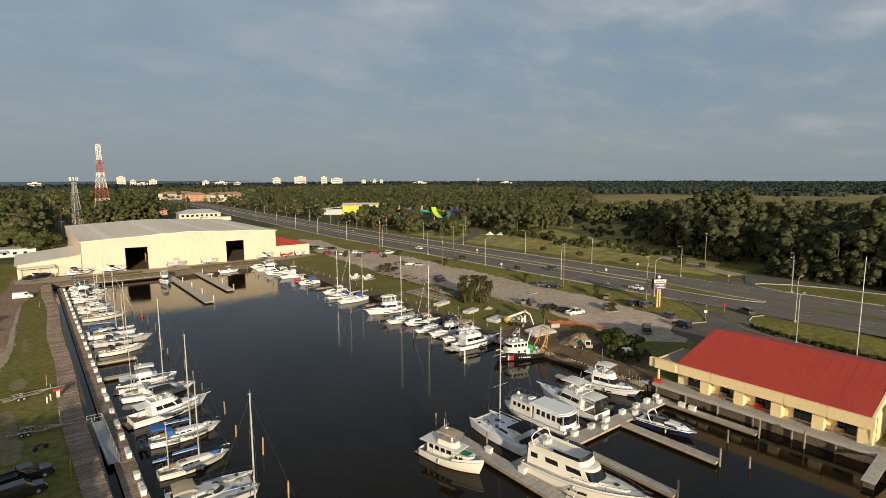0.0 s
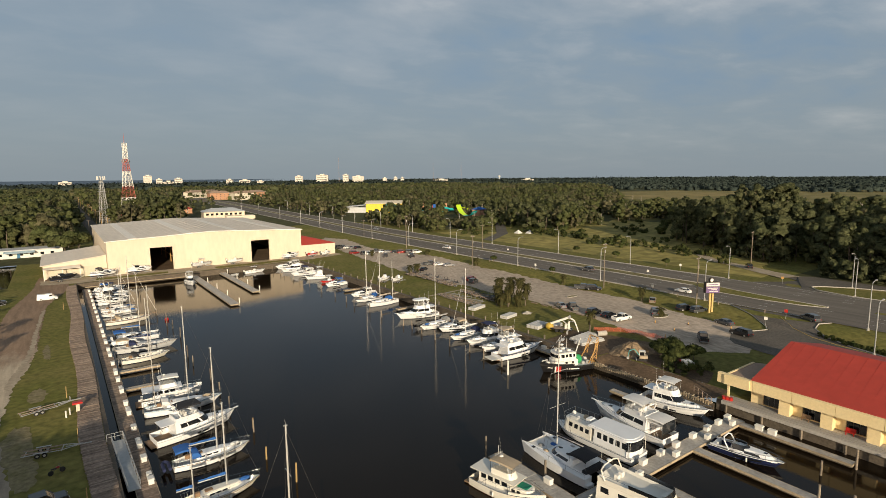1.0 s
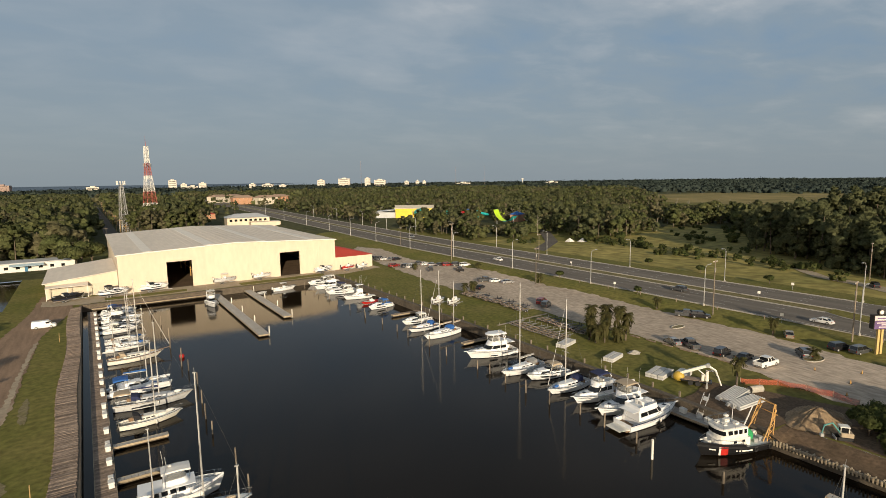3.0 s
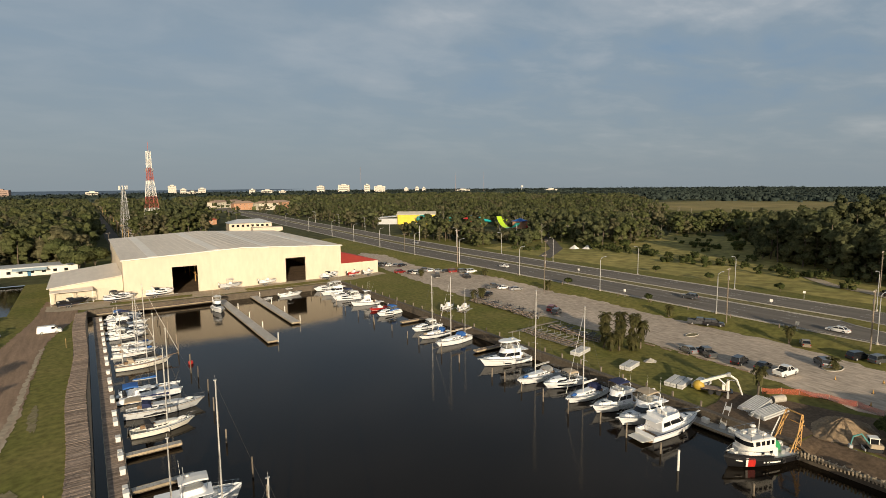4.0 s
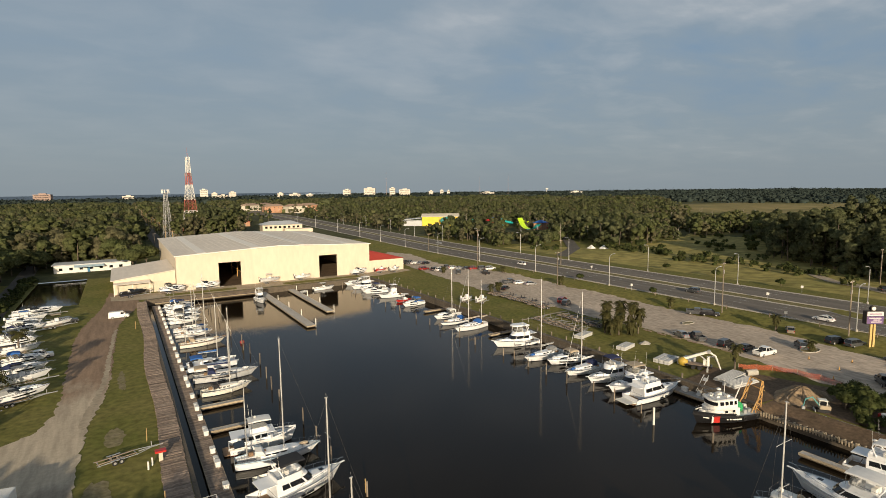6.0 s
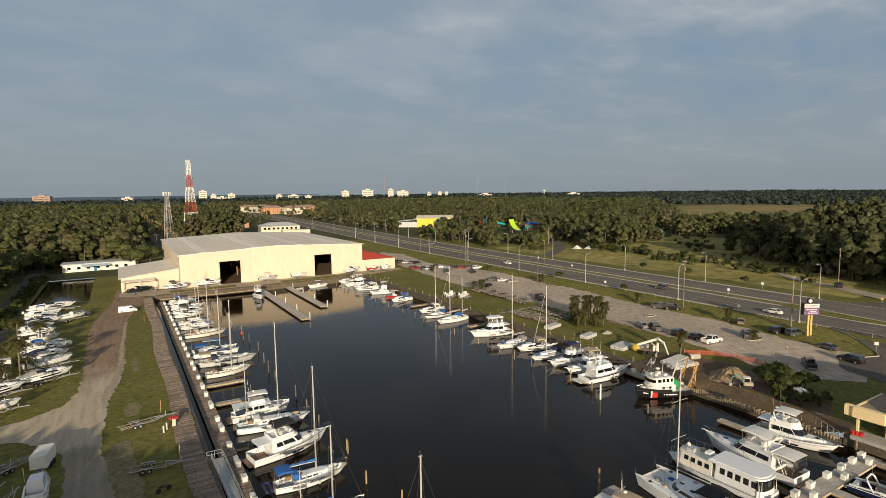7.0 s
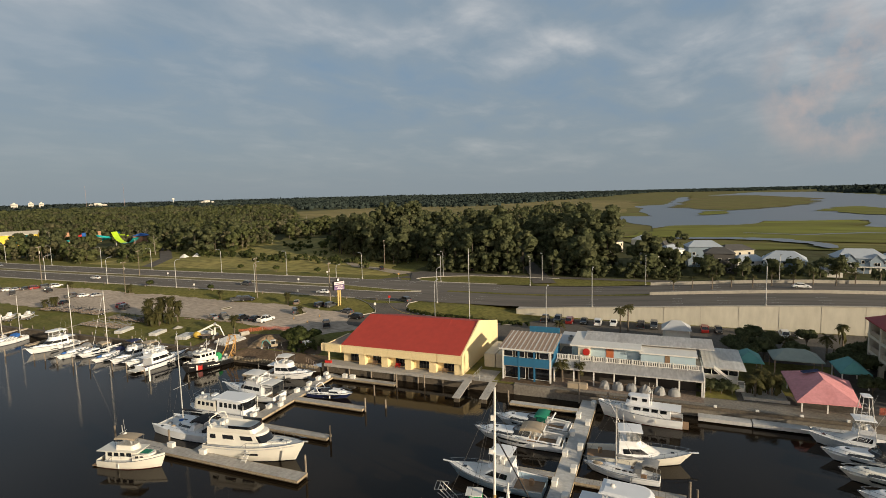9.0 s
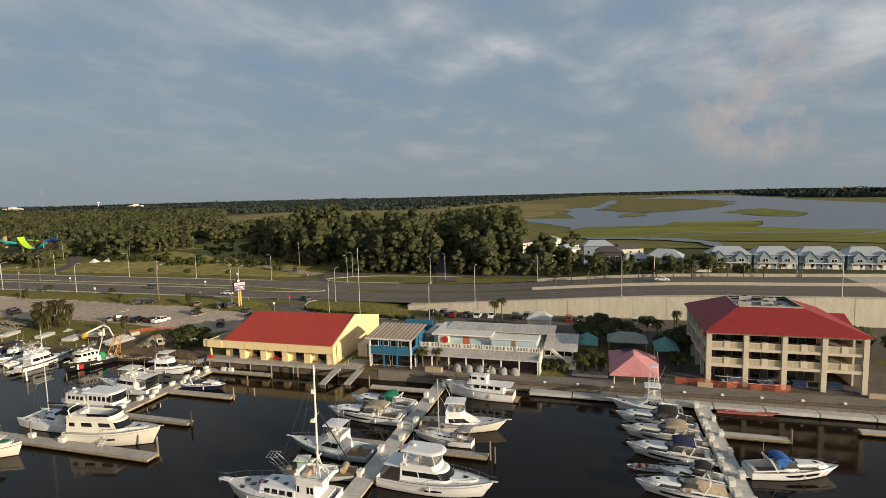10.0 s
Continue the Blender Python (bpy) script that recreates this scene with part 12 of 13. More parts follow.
def palm(x, y, h, seed, label="tall cabbage palm with a shaggy crown", fronds=26, size=2.0, skirt=0, z=None):
    rg = random.Random(seed)
    t = thing("palm_tree", label, "palm", "palms", pose(x, y, lie(x, y) if z is None else z, 0, 0, rg.uniform(0, 360)))
    lean = rg.uniform(-0.06, 0.06) * h
    part("trunk", MB().tube([(0, 0, -0.2), (lean * 0.3, 0, h * 0.5), (lean, 0, h)], 0.2, 8, 0.15), BARK, t)
    m = MB()
    for k in range(fronds):
        a = k * 2.399
        up = rg.uniform(-0.7, 1.0)
        L_ = size * rg.uniform(0.8, 1.15)
        d = Vector((math.cos(a), math.sin(a), 0))
        s = Vector((-math.sin(a), math.cos(a), 0))
        b0 = Vector((lean, 0, h))
        ps = [b0 + d * (L_ * q * math.cos(up * 0.6)) + Vector((0, 0, L_ * (q * math.sin(up * 0.9) - 0.55 * q * q))) for q in (0.1, 0.45, 0.75, 1.0)]
        ws = (0.05, 0.45, 0.5, 0.1)
        for side in (-1, 1):
            rows = [[p for p in ps], [p + s * side * w_ * size * 0.55 + Vector((0, 0, -0.30 * w_ * size)) for p, w_ in zip(ps, ws)]]
            for i in range(3):
                for gq in (0.0, 0.5):
                    p0, p1 = rows[0][i].lerp(rows[0][i + 1], gq), rows[0][i].lerp(rows[0][i + 1], gq + 0.42)
                    q0, q1 = rows[1][i].lerp(rows[1][i + 1], gq + 0.15), rows[1][i].lerp(rows[1][i + 1], gq + 0.40)
                    m.face([p0, p1, q1, q0])
    part("crown", m, FROND, t)
    if skirt:
        m = MB()
        for k in range(skirt):
            a, z0 = k * 2.399, h * rg.uniform(0.5, 1.02)
            d = Vector((math.cos(a), math.sin(a), 0))
            s = Vector((-math.sin(a), math.cos(a), 0)) * rg.uniform(0.12, 0.26)
            o, b = rg.uniform(0.5, 1.0) * size * 0.7, Vector((lean * z0 / h, 0, z0))
            rows = [[b + d * q * o + Vector((0, 0, -dz * size)) - s * w_, b + d * q * o + Vector((0, 0, -dz * size)) + s * w_] for q, dz, w_ in ((0.15, 0.0, 0.4), (0.75, 0.22, 1.3), (1.0, 0.75, 1.5), (0.9, 1.25 * rg.uniform(0.7, 1.2), 0.5))]
            m.grid(rows)
        part("hanging_fronds", m, FROND, t)
    return t


for k, (x, y, h) in enumerate(((102.4, 122.8, 5.4), (104.8, 124.4, 7.2), (105.4, 121.0, 6.0), (107.4, 122.2, 7.4), (107.2, 118.8, 7.6), (103.8, 119.6, 5.2), (108.8, 117.8, 6.2), (102.0, 120.6, 3.8), (106.0, 117.6, 3.4))):
    palm(x, y, h, k, "cabbage palm in a thick clump on the verge", 36, 1.75, 30)
for k, (x, y, h) in enumerate(((101.3, 88.7, 5.2), (138.8, 100.2, 3.8), (128.4, 87.6, 2.0), (139.4, 131.0, 3.0), (139.8, 178.0, 3.2), (112.0, 180.0, 3.6), (113.6, 181.6, 3.2), (110.6, 182.4, 2.8), (120.4, 231.0, 2.6), (140, 214, 2.6))):
    palm(x, y, h, 20 + k, "young palm with a full green crown", 30, 1.5, 8)
for k, (x, y, h) in enumerate(((-22.7, 129.0, 9.6), (-22.0, 147.6, 9.4), (-22.2, 182.0, 5.6), (-28.0, 192.7, 5.2), (-25.6, 150.0, 8.0), (-27.8, 158.0, 8.6), (-21.6, 152.4, 4.4), (-24.6, 146.0, 5.0))):
    palm(x, y, h, 40 + k, "tall palm standing among stored boats", 30, 2.2)
for k, (x, y, h) in enumerate(((133.0, -8.6, 6.4), (134.6, -10.4, 6.8), (92.6, -0.6, 4.0), (93.0, -3.6, 3.6), (100.4, -35.0, 3.4), (95.4, -33.6, 3.6), (96.8, -36.4, 4.0), (121.0, -50.2, 5.4), (121.8, -66.0, 5.0), (111.8, -8.0, 3.6), (128.0, 6.0, 3.0), (123.0, -44.0, 4.2))):
    palm(x, y, h, 60 + k, "palm beside the waterfront buildings", 28, 1.7)
for k in range(15):
    palm(176.5 + 9.5 * sstep(-20, -110, -20 - k * 6) + (k % 2) * 2, -22.0 - k * 5.6, 4.6 + (k % 3) * 0.5, 80 + k, "palm in a row beside the bridge approach", 20, 1.2, z=road_z(-22 - k * 5.6) - 1.2)
for k, (x, y, h, s) in enumerate(((116.4, -34.6, 4.0, 2.6), (119.0, -38.6, 4.8, 2.8), (118.6, -44.6, 4.0, 2.6), (114.6, -51.0, 3.8, 2.4), (113.0, -54.6, 3.8, 2.4), (102.0, -52.4, 3.0, 1.8), (124.0, -60.0, 5.0, 3.0), (121.0, -90.0, 6.0, 4.0), (112.0, -96.0, 6.5, 4.4))):
    tree(x, y, h, s, 100 + k, "bushy dark evergreen tree among the waterfront shelters", 150, 0.36, DARKLEAF)
for k, (x, y, h, s) in enumerate(((3.6, 326.0, 10.5, 6.0), (9.5, 331.0, 12.0, 6.4), (-3.0, 349.0, 13.0, 7.0), (-36.0, 342.0, 10.6, 6.0), (-44.0, 338.0, 11.0, 6.4), (22.4, 360.0, 8.0, 5.0), (-45.0, 318.0, 12.0, 6.4), (-46.0, 296.0, 13.0, 6.6), (-47.0, 272.0, 12.0, 6.0), (-46.0, 250.0, 10.0, 5.6))):
    tree(x, y, h, s, 130 + k, "broad green tree by the white office", 110, 0.85, LEAF)
for k, (x, y, h, s) in enumerate(((196, 128, 2.6, 1.6), (199, 154, 2.8, 1.6), (201, 178, 2.4, 1.5), (147.5, 176, 2.4, 1.3), (147.0, 143, 2.2, 1.2), (262, 240, 4.5, 3.2), (250, 218, 3.4, 2.6), (300, 196, 5, 3.6))):
    tree(x, y, h, s, 150 + k, "small young tree on the grass verge", 60, 0.4, SHRUB)

for k, (x, y, h, s) in enumerate(SITEBUSH):
    tree(x, y, h, s, 170 + k, "dense bright green bush beside the building site", 90, 0.32, SHRUB)
for k, (x, y, h, s) in enumerate(((121.0, -33.4, 4.6, 2.6), (124.4, -36.0, 5.6, 2.8), (123.6, -40.4, 5.2, 2.6), (130.0, -48.6, 4.2, 2.0), (118.6, -53.6, 3.6, 2.4), (122.6, -56.0, 3.6, 2.4))):
    tree(x, y, h, s, 180 + k, "dense dark evergreen tree behind the shelters", 150, 0.34, DARKLEAF)
for k in range(7):
    tree(95.0 + (k % 2) * 1.9, -24.9 - k * 0.85, 1.9, 1.15, 200 + k, "dark clipped shrub before the white annexe", 110, 0.22, DARKLEAF, 6)
for k, (x, y, h) in enumerate(((97.1, -33.0, 3.2), (97.3, -34.3, 2.8), (97.2, -35.9, 3.3), (97.6, -37.2, 3.0), (133.3, -56.2, 5.2))):
    palm(x, y, h, 190 + k, "leafy palm growing on a paved patio", 34, 1.45, 10)


# ---- further buildings ----
def house(x, y, rot, w, d, h, wall, roof, label, ridge=2.6, name="house", wins=3, storeys=2):
    b = thing(name, label, "house", "far houses", pose(x, y, lie(x, y), 0, 0, rot))
    part("wall", MB().box(-w / 2, w / 2, -d / 2, d / 2, -0.3, h), wall, b)
    rf_ = MB()
    A, B_, C_, D_ = (-w / 2 - 0.5, -d / 2 - 0.5, h), (w / 2 + 0.5, -d / 2 - 0.5, h), (w / 2 + 0.5, d / 2 + 0.5, h), (-w / 2 - 0.5, d / 2 + 0.5, h)
    i_ = min(w, d) * 0.30
    P, Q = (-w / 2 + i_, 0, h + ridge), (w / 2 - i_, 0, h + ridge)
    rf_.face([A, B_, Q, P]).face([B_, C_, Q]).face([C_, D_, P, Q]).face([D_, A, P]).face([D_, C_, B_, A])
    part("roof", rf_, roof, b)
    for s in range(storeys):
        for k in range(wins):
            a = -w / 2 + (k + 0.5) * w / wins
            for yy in (-d / 2, d / 2):
                wn_ = part("window", MB().box(a - 0.6, a + 0.6, yy - 0.06, yy + 0.06, h / storeys * s + 0.9, h / storeys * s + 2.2), WHITEP, b)
                part("pane", MB().box(a - 0.5, a + 0.5, yy - 0.08, yy + 0.08, h / storeys * s + 1.0, h / storeys * s + 2.1), GLASS, wn_)
    return b


SLATE = mat("pale_metal_roof", (0.42, 0.46, 0.50), 0.45, col2=(0.36, 0.40, 0.44), scale=0.3)
BLUEGREY = mat("blue_grey_siding", (0.16, 0.22, 0.29), 0.7, scale=0.4)
PALEBLUE = mat("pale_blue_siding", (0.26, 0.33, 0.40), 0.7, scale=0.4)
DARKROOF = mat("dark_shingle_roof", (0.09, 0.085, 0.08), 0.9, scale=0.5)
BRICK = mat("orange_stucco", (0.48, 0.26, 0.15), 0.8, scale=0.3)
for k in range(5):
    y = -93 - k * 17.9
    b = house(256 + 0.8 * k, y, 90 + (k % 2) * 2, 16.8, 12.0, 6.0, BLUEGREY if k % 3 != 1 else PALEBLUE, SLATE, "blue-grey two-storey townhouse with a pale metal roof", 3.4, "townhouse", 5)
    for q in (-4.4, 4.2):
        part("front_gable", MB().face([(q - 2.6, 6.6, 4.6), (q, 6.6, 7.4), (q + 2.6, 6.6, 4.6)]).box(q - 2.2, q + 2.2, 6.0, 6.6, 2.9, 4.6), PALEBLUE, b)
        part("gable_roof", MB().slab([(q - 3.0, 6.9, 4.5), (q, 6.9, 7.7), (q, 2.5, 7.7), (q - 3.0, 2.5, 4.5)], 0.12).slab([(q, 6.9, 7.7), (q + 3.0, 6.9, 4.5), (q + 3.0, 2.5, 4.5), (q, 2.5, 7.7)], 0.12), SLATE, b)
        gw2 = part("window", MB().box(q - 1.1, q + 1.1, 6.58, 6.66, 3.1, 4.4), WHITEP, b)
        for p in (-0.5, 0.5):
            part("pane", MB().box(q + p - 0.42, q + p + 0.42, 6.64, 6.69, 3.2, 4.3), GLASS, gw2)
        part("garage_door", MB().box(q - 2.2, q + 2.2, 6.0, 6.08, 0.0, 2.2), WHITEP, b)
    part("porch", MB().box(-7.5, 7.5, 6.0, 7.6, 2.55, 2.8).box(-7.4, -7.2, 7.3, 7.5, 0, 2.55).box(7.2, 7.4, 7.3, 7.5, 0, 2.55).box(-0.1, 0.1, 7.3, 7.5, 0, 2.55), WHITEP, b)
for k, (x, y, w_, d_, h_2, wl_, rf2, rg_) in enumerate(((250, -66, 15, 14, 5.2, BLUEGREY, SLATE, 3.4), (244, -41, 11, 11, 8.2, DARKROOF, DARKROOF, 2.2), (262, -36, 14, 11, 9.0, PALEBLUE, SLATE, 2.6), (253, -53, 12, 9, 4.0, WHITEP, SLATE, 2.4), (276, -50, 14, 10, 6.2, STUCCO, DARKROOF, 2.4), (243, -14, 10, 9, 8.4, WHITEP, DARKROOF, 2.2), (254, -22, 9, 8, 8.0, WHITEP, SLATE, 2.2), (300, -20, 9, 8, 5.6, STUCCO, DARKROOF, 2.2), (310, 8, 10, 9, 6, STUCCO, DARKROOF, 2.4), (330, -8, 10, 9, 6, WHITEP, SLATE, 2.4), (352, 26, 10, 9, 6, STUCCO, TANROOF, 2.4), (240, -80, 7, 6, 3.0, WHITEP, SLATE, 1.6))):
    house(x, y, 80 + k * 9, w_, d_, h_2, wl_, rf2, "coastal house half hidden among trees", rg_)
of_ = thing("white_office", "long low white office building by the pond", "building")
part("wall", MB().box(-28, 3, 333, 345, 0, 3.6), WHITEP, of_)
part("roof", MB().box(-28.6, 3.6, 332.4, 345.6, 3.6, 3.95), GELGREY, of_)
part("porch_roof", MB().slab([(-20, 329.5, 2.8), (-8, 329.5, 2.8), (-8, 333, 3.4), (-20, 333, 3.4)], 0.12), LBLUE, of_)
for k in range(7):
    part("window", MB().box(-26 + k * 4, -24.6 + k * 4, 332.94, 333.0, 1.2, 2.4), GLASS, of_)
part("door", MB().box(-15, -13.8, 332.93, 333.0, 0, 2.2), BLUEP, of_)
part("awning", MB().box(-12, -9.6, 331.6, 333, 2.3, 2.5), TEAL, of_)
cb_ = thing("cream_office", "cream two-storey building with a hipped roof", "building", at=pose(124, 520, 0, 0, 0, -6))
part("wall", MB().box(-17, 17, -11, 11, 0, 7.6), CREAM, cb_)
part("lower_wing", MB().box(0, 24, -22, -11, 0, 4.2), CREAM, cb_)
rf_ = MB()
rf_.face([(-18, -12, 7.6), (18, -12, 7.6), (9, 0, 10.6), (-9, 0, 10.6)]).face([(18, -12, 7.6), (18, 12, 7.6), (9, 0, 10.6)]).face([(18, 12, 7.6), (-18, 12, 7.6), (-9, 0, 10.6), (9, 0, 10.6)]).face([(-18, 12, 7.6), (-18, -12, 7.6), (-9, 0, 10.6)])
part("roof", rf_, GELGREY, cb_)
for k in range(8):
    part("window", MB().box(-15 + k * 3.9, -12.9 + k * 3.9, -11.08, -11.0, 4.6, 6.4), GLASS, cb_)
house(104, 640, 10, 30, 18, 5, BRICK, REDROOF, "low brick building with a red roof", 3.0, "brick_building")
house(80, 405, 0, 44, 26, 4.2, STUCCO, TANROOF, "low flat workshop roof behind the shed", 0.8, "rear_workshop")
for k, (x, y) in enumerate(((232, 990), (262, 960), (300, 1010), (214, 1090), (246, 1120))):
    house(x, y, k * 11, 34, 22, 11, BRICK if k % 2 == 0 else STUCCO, TANROOF, "tan apartment block with a tiled roof among trees", 4.0, "apartment_block", 5, 3)
# water park: yellow hall, slides
wp = thing("water_park_hall", "bright yellow hall with a curved roof and grey wing", "building", at=pose(280, 500, 0, 0, 0, -35))
YEL = mat("bright_yellow_paint", (0.80, 0.58, 0.03), 0.5, scale=0.2)
TURQ = mat("turquoise_plastic", (0.02, 0.42, 0.42), 0.4, scale=0.2)
LIME = mat("lime_plastic", (0.48, 0.72, 0.02), 0.4, scale=0.2)
part("hall", MB().box(-18, 18, -10, 10, 0, 9), YEL, wp)
part("gable", MB().prism([(-18, -10), (18, -10), (18, 10), (-18, 10)], 9, 10), YEL, wp)
part("roof", MB().slab([(-19, -11, 10), (19, -11, 10), (19, 0, 12.5), (-19, 0, 12.5)], 0.4).slab([(-19, 0, 12.5), (19, 0, 12.5), (19, 11, 10), (-19, 11, 10)], 0.4), STUCCO, wp)
part("grey_wing", MB().box(-44, -18, -8, 8, 0, 6).slab([(-45, -9, 6.2), (-18, -9, 8.6), (-18, 9, 8.6), (-45, 9, 6.2)], 0.4), GELGREY, wp)
part("canopy", MB().ball((8, -15, 6), 8, 6, 4, 12, 6), TURQ, wp, smooth=True)
for k, (x, y, h, mm) in enumerate(((296, 462, 8, TURQ), (308, 452, 7, REDPAINT), (318, 440, 8, TURQ), (330, 425, 7, LIME))):
    s = thing("water_slide", "winding coloured plastic water slide on posts", "water slide", "water slides", pose(x, y, 0, 0, 0, k * 40))
    part("chute", MB().tube([(6 * math.cos(q * 0.7), 5 * math.sin(q * 0.7), h - q * h / 12) for q in range(11)], 1.0, 7), mm, s)
    part("tower", MB().box(4.5, 7, -1.2, 1.2, 0, h + 2), CANVBLUE if k % 2 else BRICK, s)
ls_ = thing("half_pipe_slide", "tall lime and turquoise half-pipe water slide", "water slide", at=pose(286, 368, 2.5, 0, 0, -78))
rows = []
for i in range(13):
    a = -1.25 + 2.5 * i / 12
    rows.append([(7.5 * math.sin(a) * 1.5, -3.2, 1.0 + 11.5 * (1 - math.cos(a)) * 1.15), (7.5 * math.sin(a) * 1.5, 3.2, 1.0 + 11.5 * (1 - math.cos(a)) * 1.15)])
part("left_ramp", MB().grid(rows[:6]), LIME, ls_)
part("bowl", MB().grid(rows[5:11]), TURQ, ls_)
part("frame", MB().tube([(-9.5, 0, -2.5), (-9.5, 0, 6.5)], 0.3, 6).tube([(7, 0, -2.5), (7, 0, 4)], 0.3, 6), GALV, ls_)
pl_ = thing("play_tower", "red and blue play tower with coloured roofs", "play tower", at=pose(318, 392, 0, 0, 0, 20))
part("tower", MB().box(-5, 5, -4, 4, 0, 6.5), BRICK, pl_)
part("roof", MB().face([(-6, -5, 6.5), (6, -5, 6.5), (0, 0, 9)]).face([(6, -5, 6.5), (6, 5, 6.5), (0, 0, 9)]).face([(6, 5, 6.5), (-6, 5, 6.5), (0, 0, 9)]).face([(-6, 5, 6.5), (-6, -5, 6.5), (0, 0, 9)]), CANVBLUE, pl_)
part("red_wing", MB().box(5, 16, -3, 3, 0, 5), REDPAINT, pl_)
for k, (x, y) in enumerate(((243, 251), (238, 256))):
    t_ = thing("small_tent", "small white pitched tent in the field", "tent", "tents", pose(x, y, lie(x, y)))
    part("canopy", MB().face([(-2, -2, 0.2), (2, -2, 0.2), (0, 0, 2.4)]).face([(2, -2, 0.2), (2, 2, 0.2), (0, 0, 2.4)]).face([(2, 2, 0.2), (-2, 2, 0.2), (0, 0, 2.4)]).face([(-2, 2, 0.2), (-2, -2, 0.2), (0, 0, 2.4)]), WHITEP, t_)
strip("side_road", [(196, 238, 7), (230, 262, 7), (262, 300, 7), (300, 340, 7), (330, 390, 7)], 7, 0.85, OLDASPHALT, "narrow side road past the field", 0.2, 61)
strip("side_street", [(197, 23.5, 9), (230, 35, 7), (345, 76.5, 6)], 7, 0.75, OLDASPHALT, "narrow street leaving through the wood", 0.2, 63)
strip("side_track", [(208, 88, 8), (212, 98, 7), (219, 110, 6), (224, 124, 5), (236, 136, 4)], 7, 0.9, PALEDIRT, "pale side track leaving the highway", 0.2, 62)


# far towers and high-rises: placed by bearing and distance
def tower_block(x, y, w, h, material, label, rot=0):
    b = thing("tower_block", label, "high-rise", "far high-rises", pose(x, y, 0, 0, 0, rot))
    part("wall", MB().box(-w / 2, w / 2, -w * 0.3, w * 0.3, 0, h), material, b)
    part("roof_housing", MB().box(-w * 0.2, w * 0.2, -w * 0.15, w * 0.15, h, h + 5), material, b)
    n = max(2, int(h / 9))
    for s in range(n):
        part("window_band", MB().box(-w * 0.40, w * 0.40, -w * 0.3 - 0.5, -w * 0.3, (s + 0.45) * h / n, (s + 0.62) * h / n), GLASS if material is not BRICK else CANVTAN, b)
    return b


FARBRICK = mat("far_brick_wall", (0.34, 0.24, 0.20), 0.8, scale=0.02)
for x, y, w_, h, mm in ((48, 3043, 63, 25, CREAM), (381, 3020, 46, 52, CREAM), (430, 3013, 34, 34, STUCCO), (470, 3010, 60, 22, CREAM), (515, 3000, 44, 37, CREAM), (750, 2949, 38, 29, CREAM), (823, 2930, 69, 25, WHITEP), (897, 2908, 44, 21, WHITEP),
                        (1084, 2843, 50, 43, CREAM), (1198, 2796, 76, 50, CREAM), (1312, 2744, 38, 50, CREAM), (1373, 2714, 76, 41, STUCCO), (1501, 2644, 30, 30, WHITEP), (1550, 2610, 24, 33, WHITEP), (1585, 2595, 22, 31, WHITEP),
                        (-283, 3022, 82, 38, BRICK), (2896, -1128, 62, 18, GELGREY), (1719, 2412, 90, 19, WHITEP), (2079, 2113, 76, 18, WHITEP)):
    tower_block(x, y, w_ * 0.8, h, FARBRICK if mm is BRICK else FARWALL, "pale high-rise block far off on the coast", -30 if x > 600 else -8)


def lattice(name, x, y, label, stages, thick=0.16, rot=20):
    """A four-legged braced tower; stages from the ground up: (height, half width, material of the stage below, bays)."""
    t = thing(name, label, "tower", at=pose(x, y, 0, 0, 0, rot))
    (z0, a, _, _), *rest = stages
    for zt, at, material, bays in rest:
        zs, sa = z0, a
        m = MB()
        for k in range(bays):
            z1, b = zs + (zt - zs) * (k + 1) / bays, sa + (at - sa) * (k + 1) / bays
            ca, cb2 = [(-a, -a), (a, -a), (a, a), (-a, a)], [(-b, -b), (b, -b), (b, b), (-b, b)]
            for i in range(4):
                j = (i + 1) % 4
                m.tube([(*ca[i], z0), (*cb2[i], z1)], thick, 4)
                m.tube([(*ca[i], z0), (*cb2[j], z1)], thick * 0.6, 3).tube([(*ca[j], z0), (*cb2[i], z1)], thick * 0.6, 3)
                m.tube([(*cb2[i], z1), (*cb2[j], z1)], thick * 0.6, 3)
            z0, a = z1, b
        part("section", m, material, t)
    return t


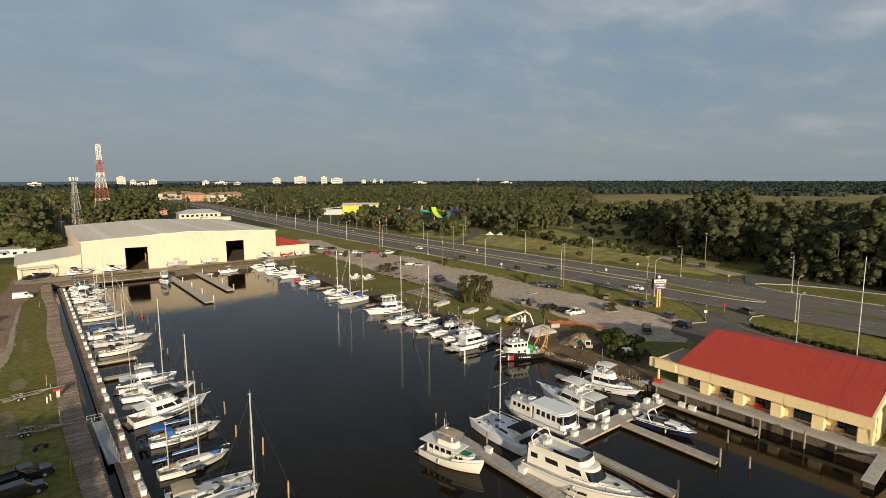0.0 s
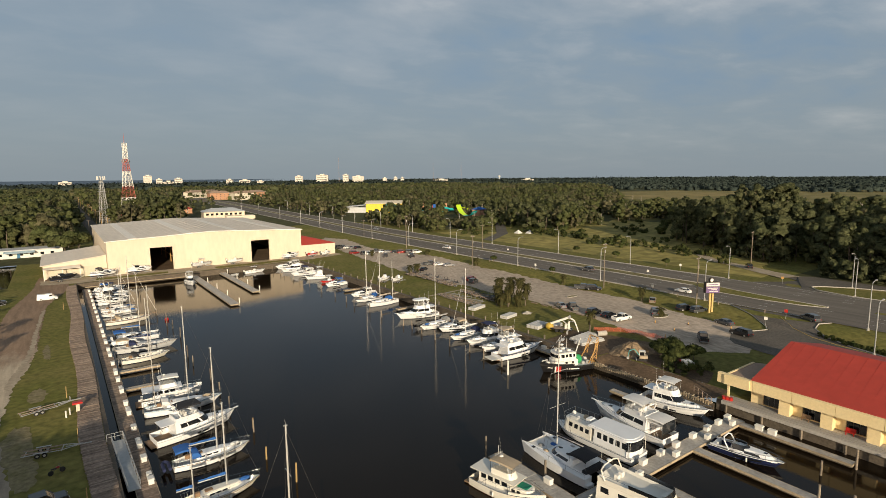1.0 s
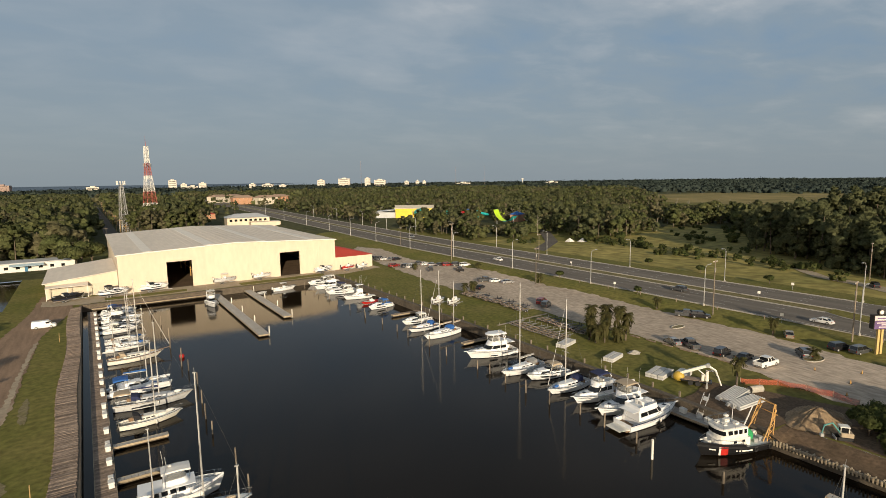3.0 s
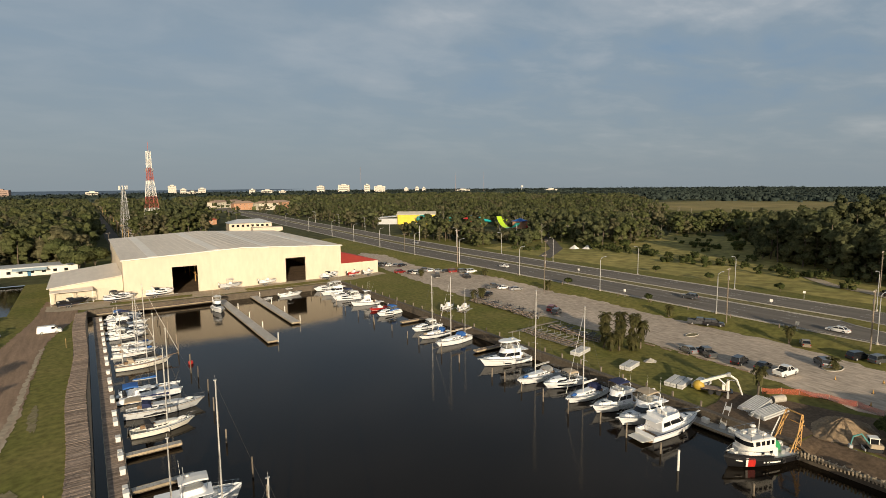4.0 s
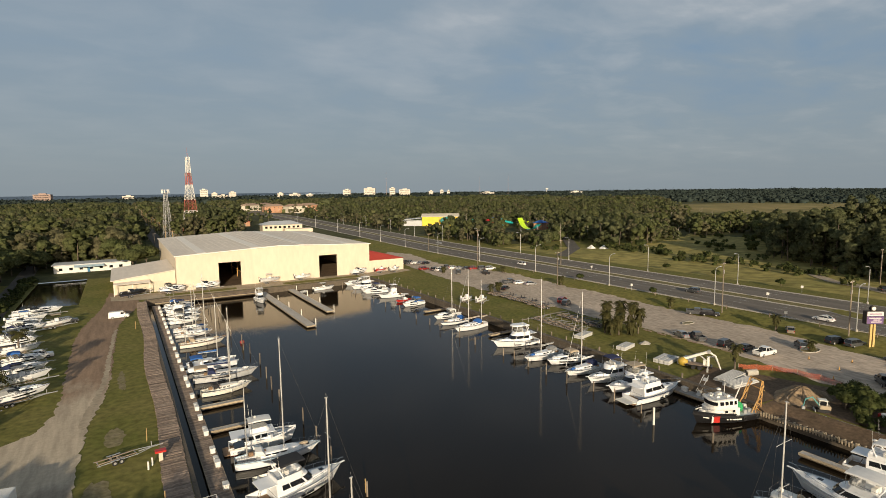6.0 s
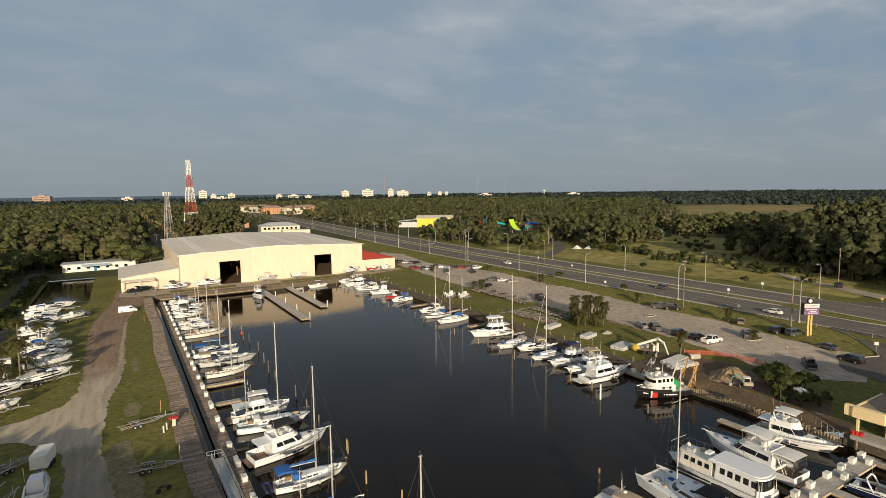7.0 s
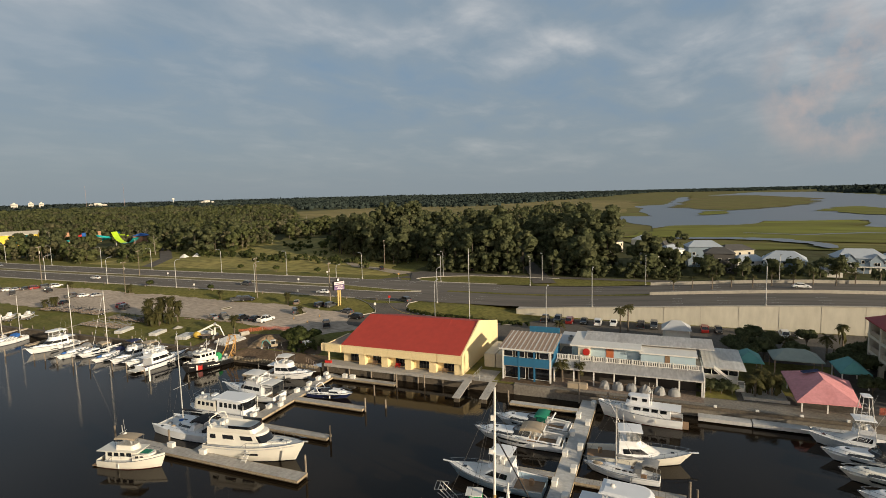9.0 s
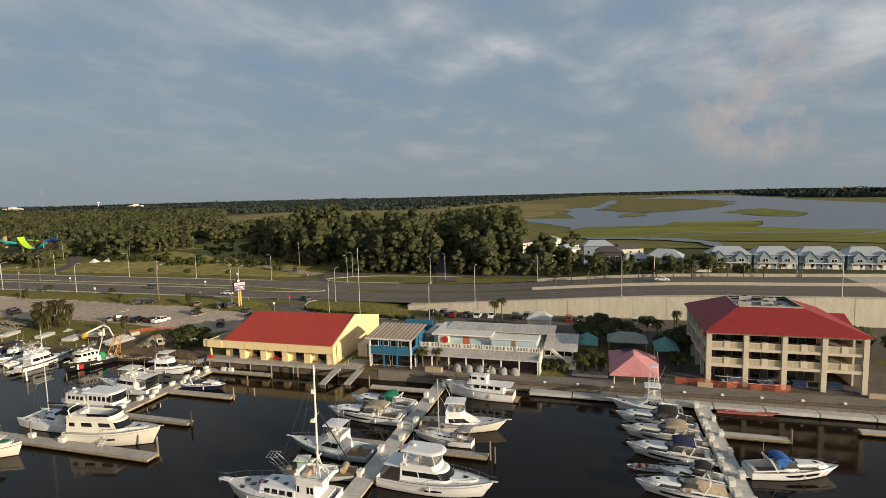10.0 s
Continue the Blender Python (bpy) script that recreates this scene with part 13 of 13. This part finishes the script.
RW = mat("faded_red_paint", (0.42, 0.10, 0.07), 0.6)
t1 = lattice("radio_tower", 57.4, 582, "tall red and white lattice radio tower", [(0, 5.6, None, 0), (6, 5.1, RW, 1), (20, 4.1, WHITEP, 2), (30, 3.3, RW, 2), (44, 2.3, WHITEP, 4), (55, 1.5, RW, 4), (69.5, 1.35, WHITEP, 6)], 0.24)
part("whip", MB().tube([(0, 0, 69.5), (0, 0, 78)], 0.2, 5, 0.08), RW, t1)
for z, n in ((41, 6), (52, 5)):
    for k in range(n):
        a = k * 6.283 / n
        part("antenna_panel", MB().box(3.1 * math.cos(a) - 0.35, 3.1 * math.cos(a) + 0.35, 3.1 * math.sin(a) - 0.35, 3.1 * math.sin(a) + 0.35, z, z + 2.6), WHITEP if z < 50 else GALV, t1)
t2 = lattice("cell_tower", 33.4, 526, "grey lattice cell tower with an antenna crown", [(0, 2.9, None, 0), (18, 2.0, GALV, 4), (37, 0.9, GALV, 5)], 0.17)
part("platform", MB().box(-2.6, 2.6, -2.6, 2.6, 36.4, 36.7), GALV, t2)
for k in range(9):
    a = k * 0.698
    part("antenna_panel", MB().box(2.8 * math.cos(a) - 0.25, 2.8 * math.cos(a) + 0.25, 2.8 * math.sin(a) - 0.25, 2.8 * math.sin(a) + 0.25, 36.4, 39.4), WHITEP, t2)
part("low_platform", MB().box(-2.2, 2.2, -2.2, 2.2, 27, 27.3), GALV, t2)
for x, y, h in ((1069, 2306, 128), (1443, 2088, 96), (1548, 2011, 102)):
    m_ = thing("radio_mast", "very thin distant guyed radio mast", "mast", "far masts", pose(x, y, 0))
    part("mast", MB().tube([(0, 0, 0), (0, 0, h)], 0.7, 4, 0.35), FARBRICK, m_)
wt_ = thing("water_tower", "white water tower far off", "water tower", at=pose(1980, 2230, 0))
part("tank", MB().ball((0, 0, 34), 7, 7, 5, 10, 6), WHITEP, wt_)
part("leg", MB().tube([(0, 0, 0), (0, 0, 30)], 1.6, 6), WHITEP, wt_)
for k in range(9):
    y = 420 + k * 62
    solid("street_pole", MB().tube([(28.6, y, 0), (28.6, y, 12.5)], 0.22, 5, 0.16).box(27.2, 30.0, y - 0.1, y + 0.1, 11.4, 11.6), BUFFPOST, "pale utility pole along the straight street", "pole", "street poles")
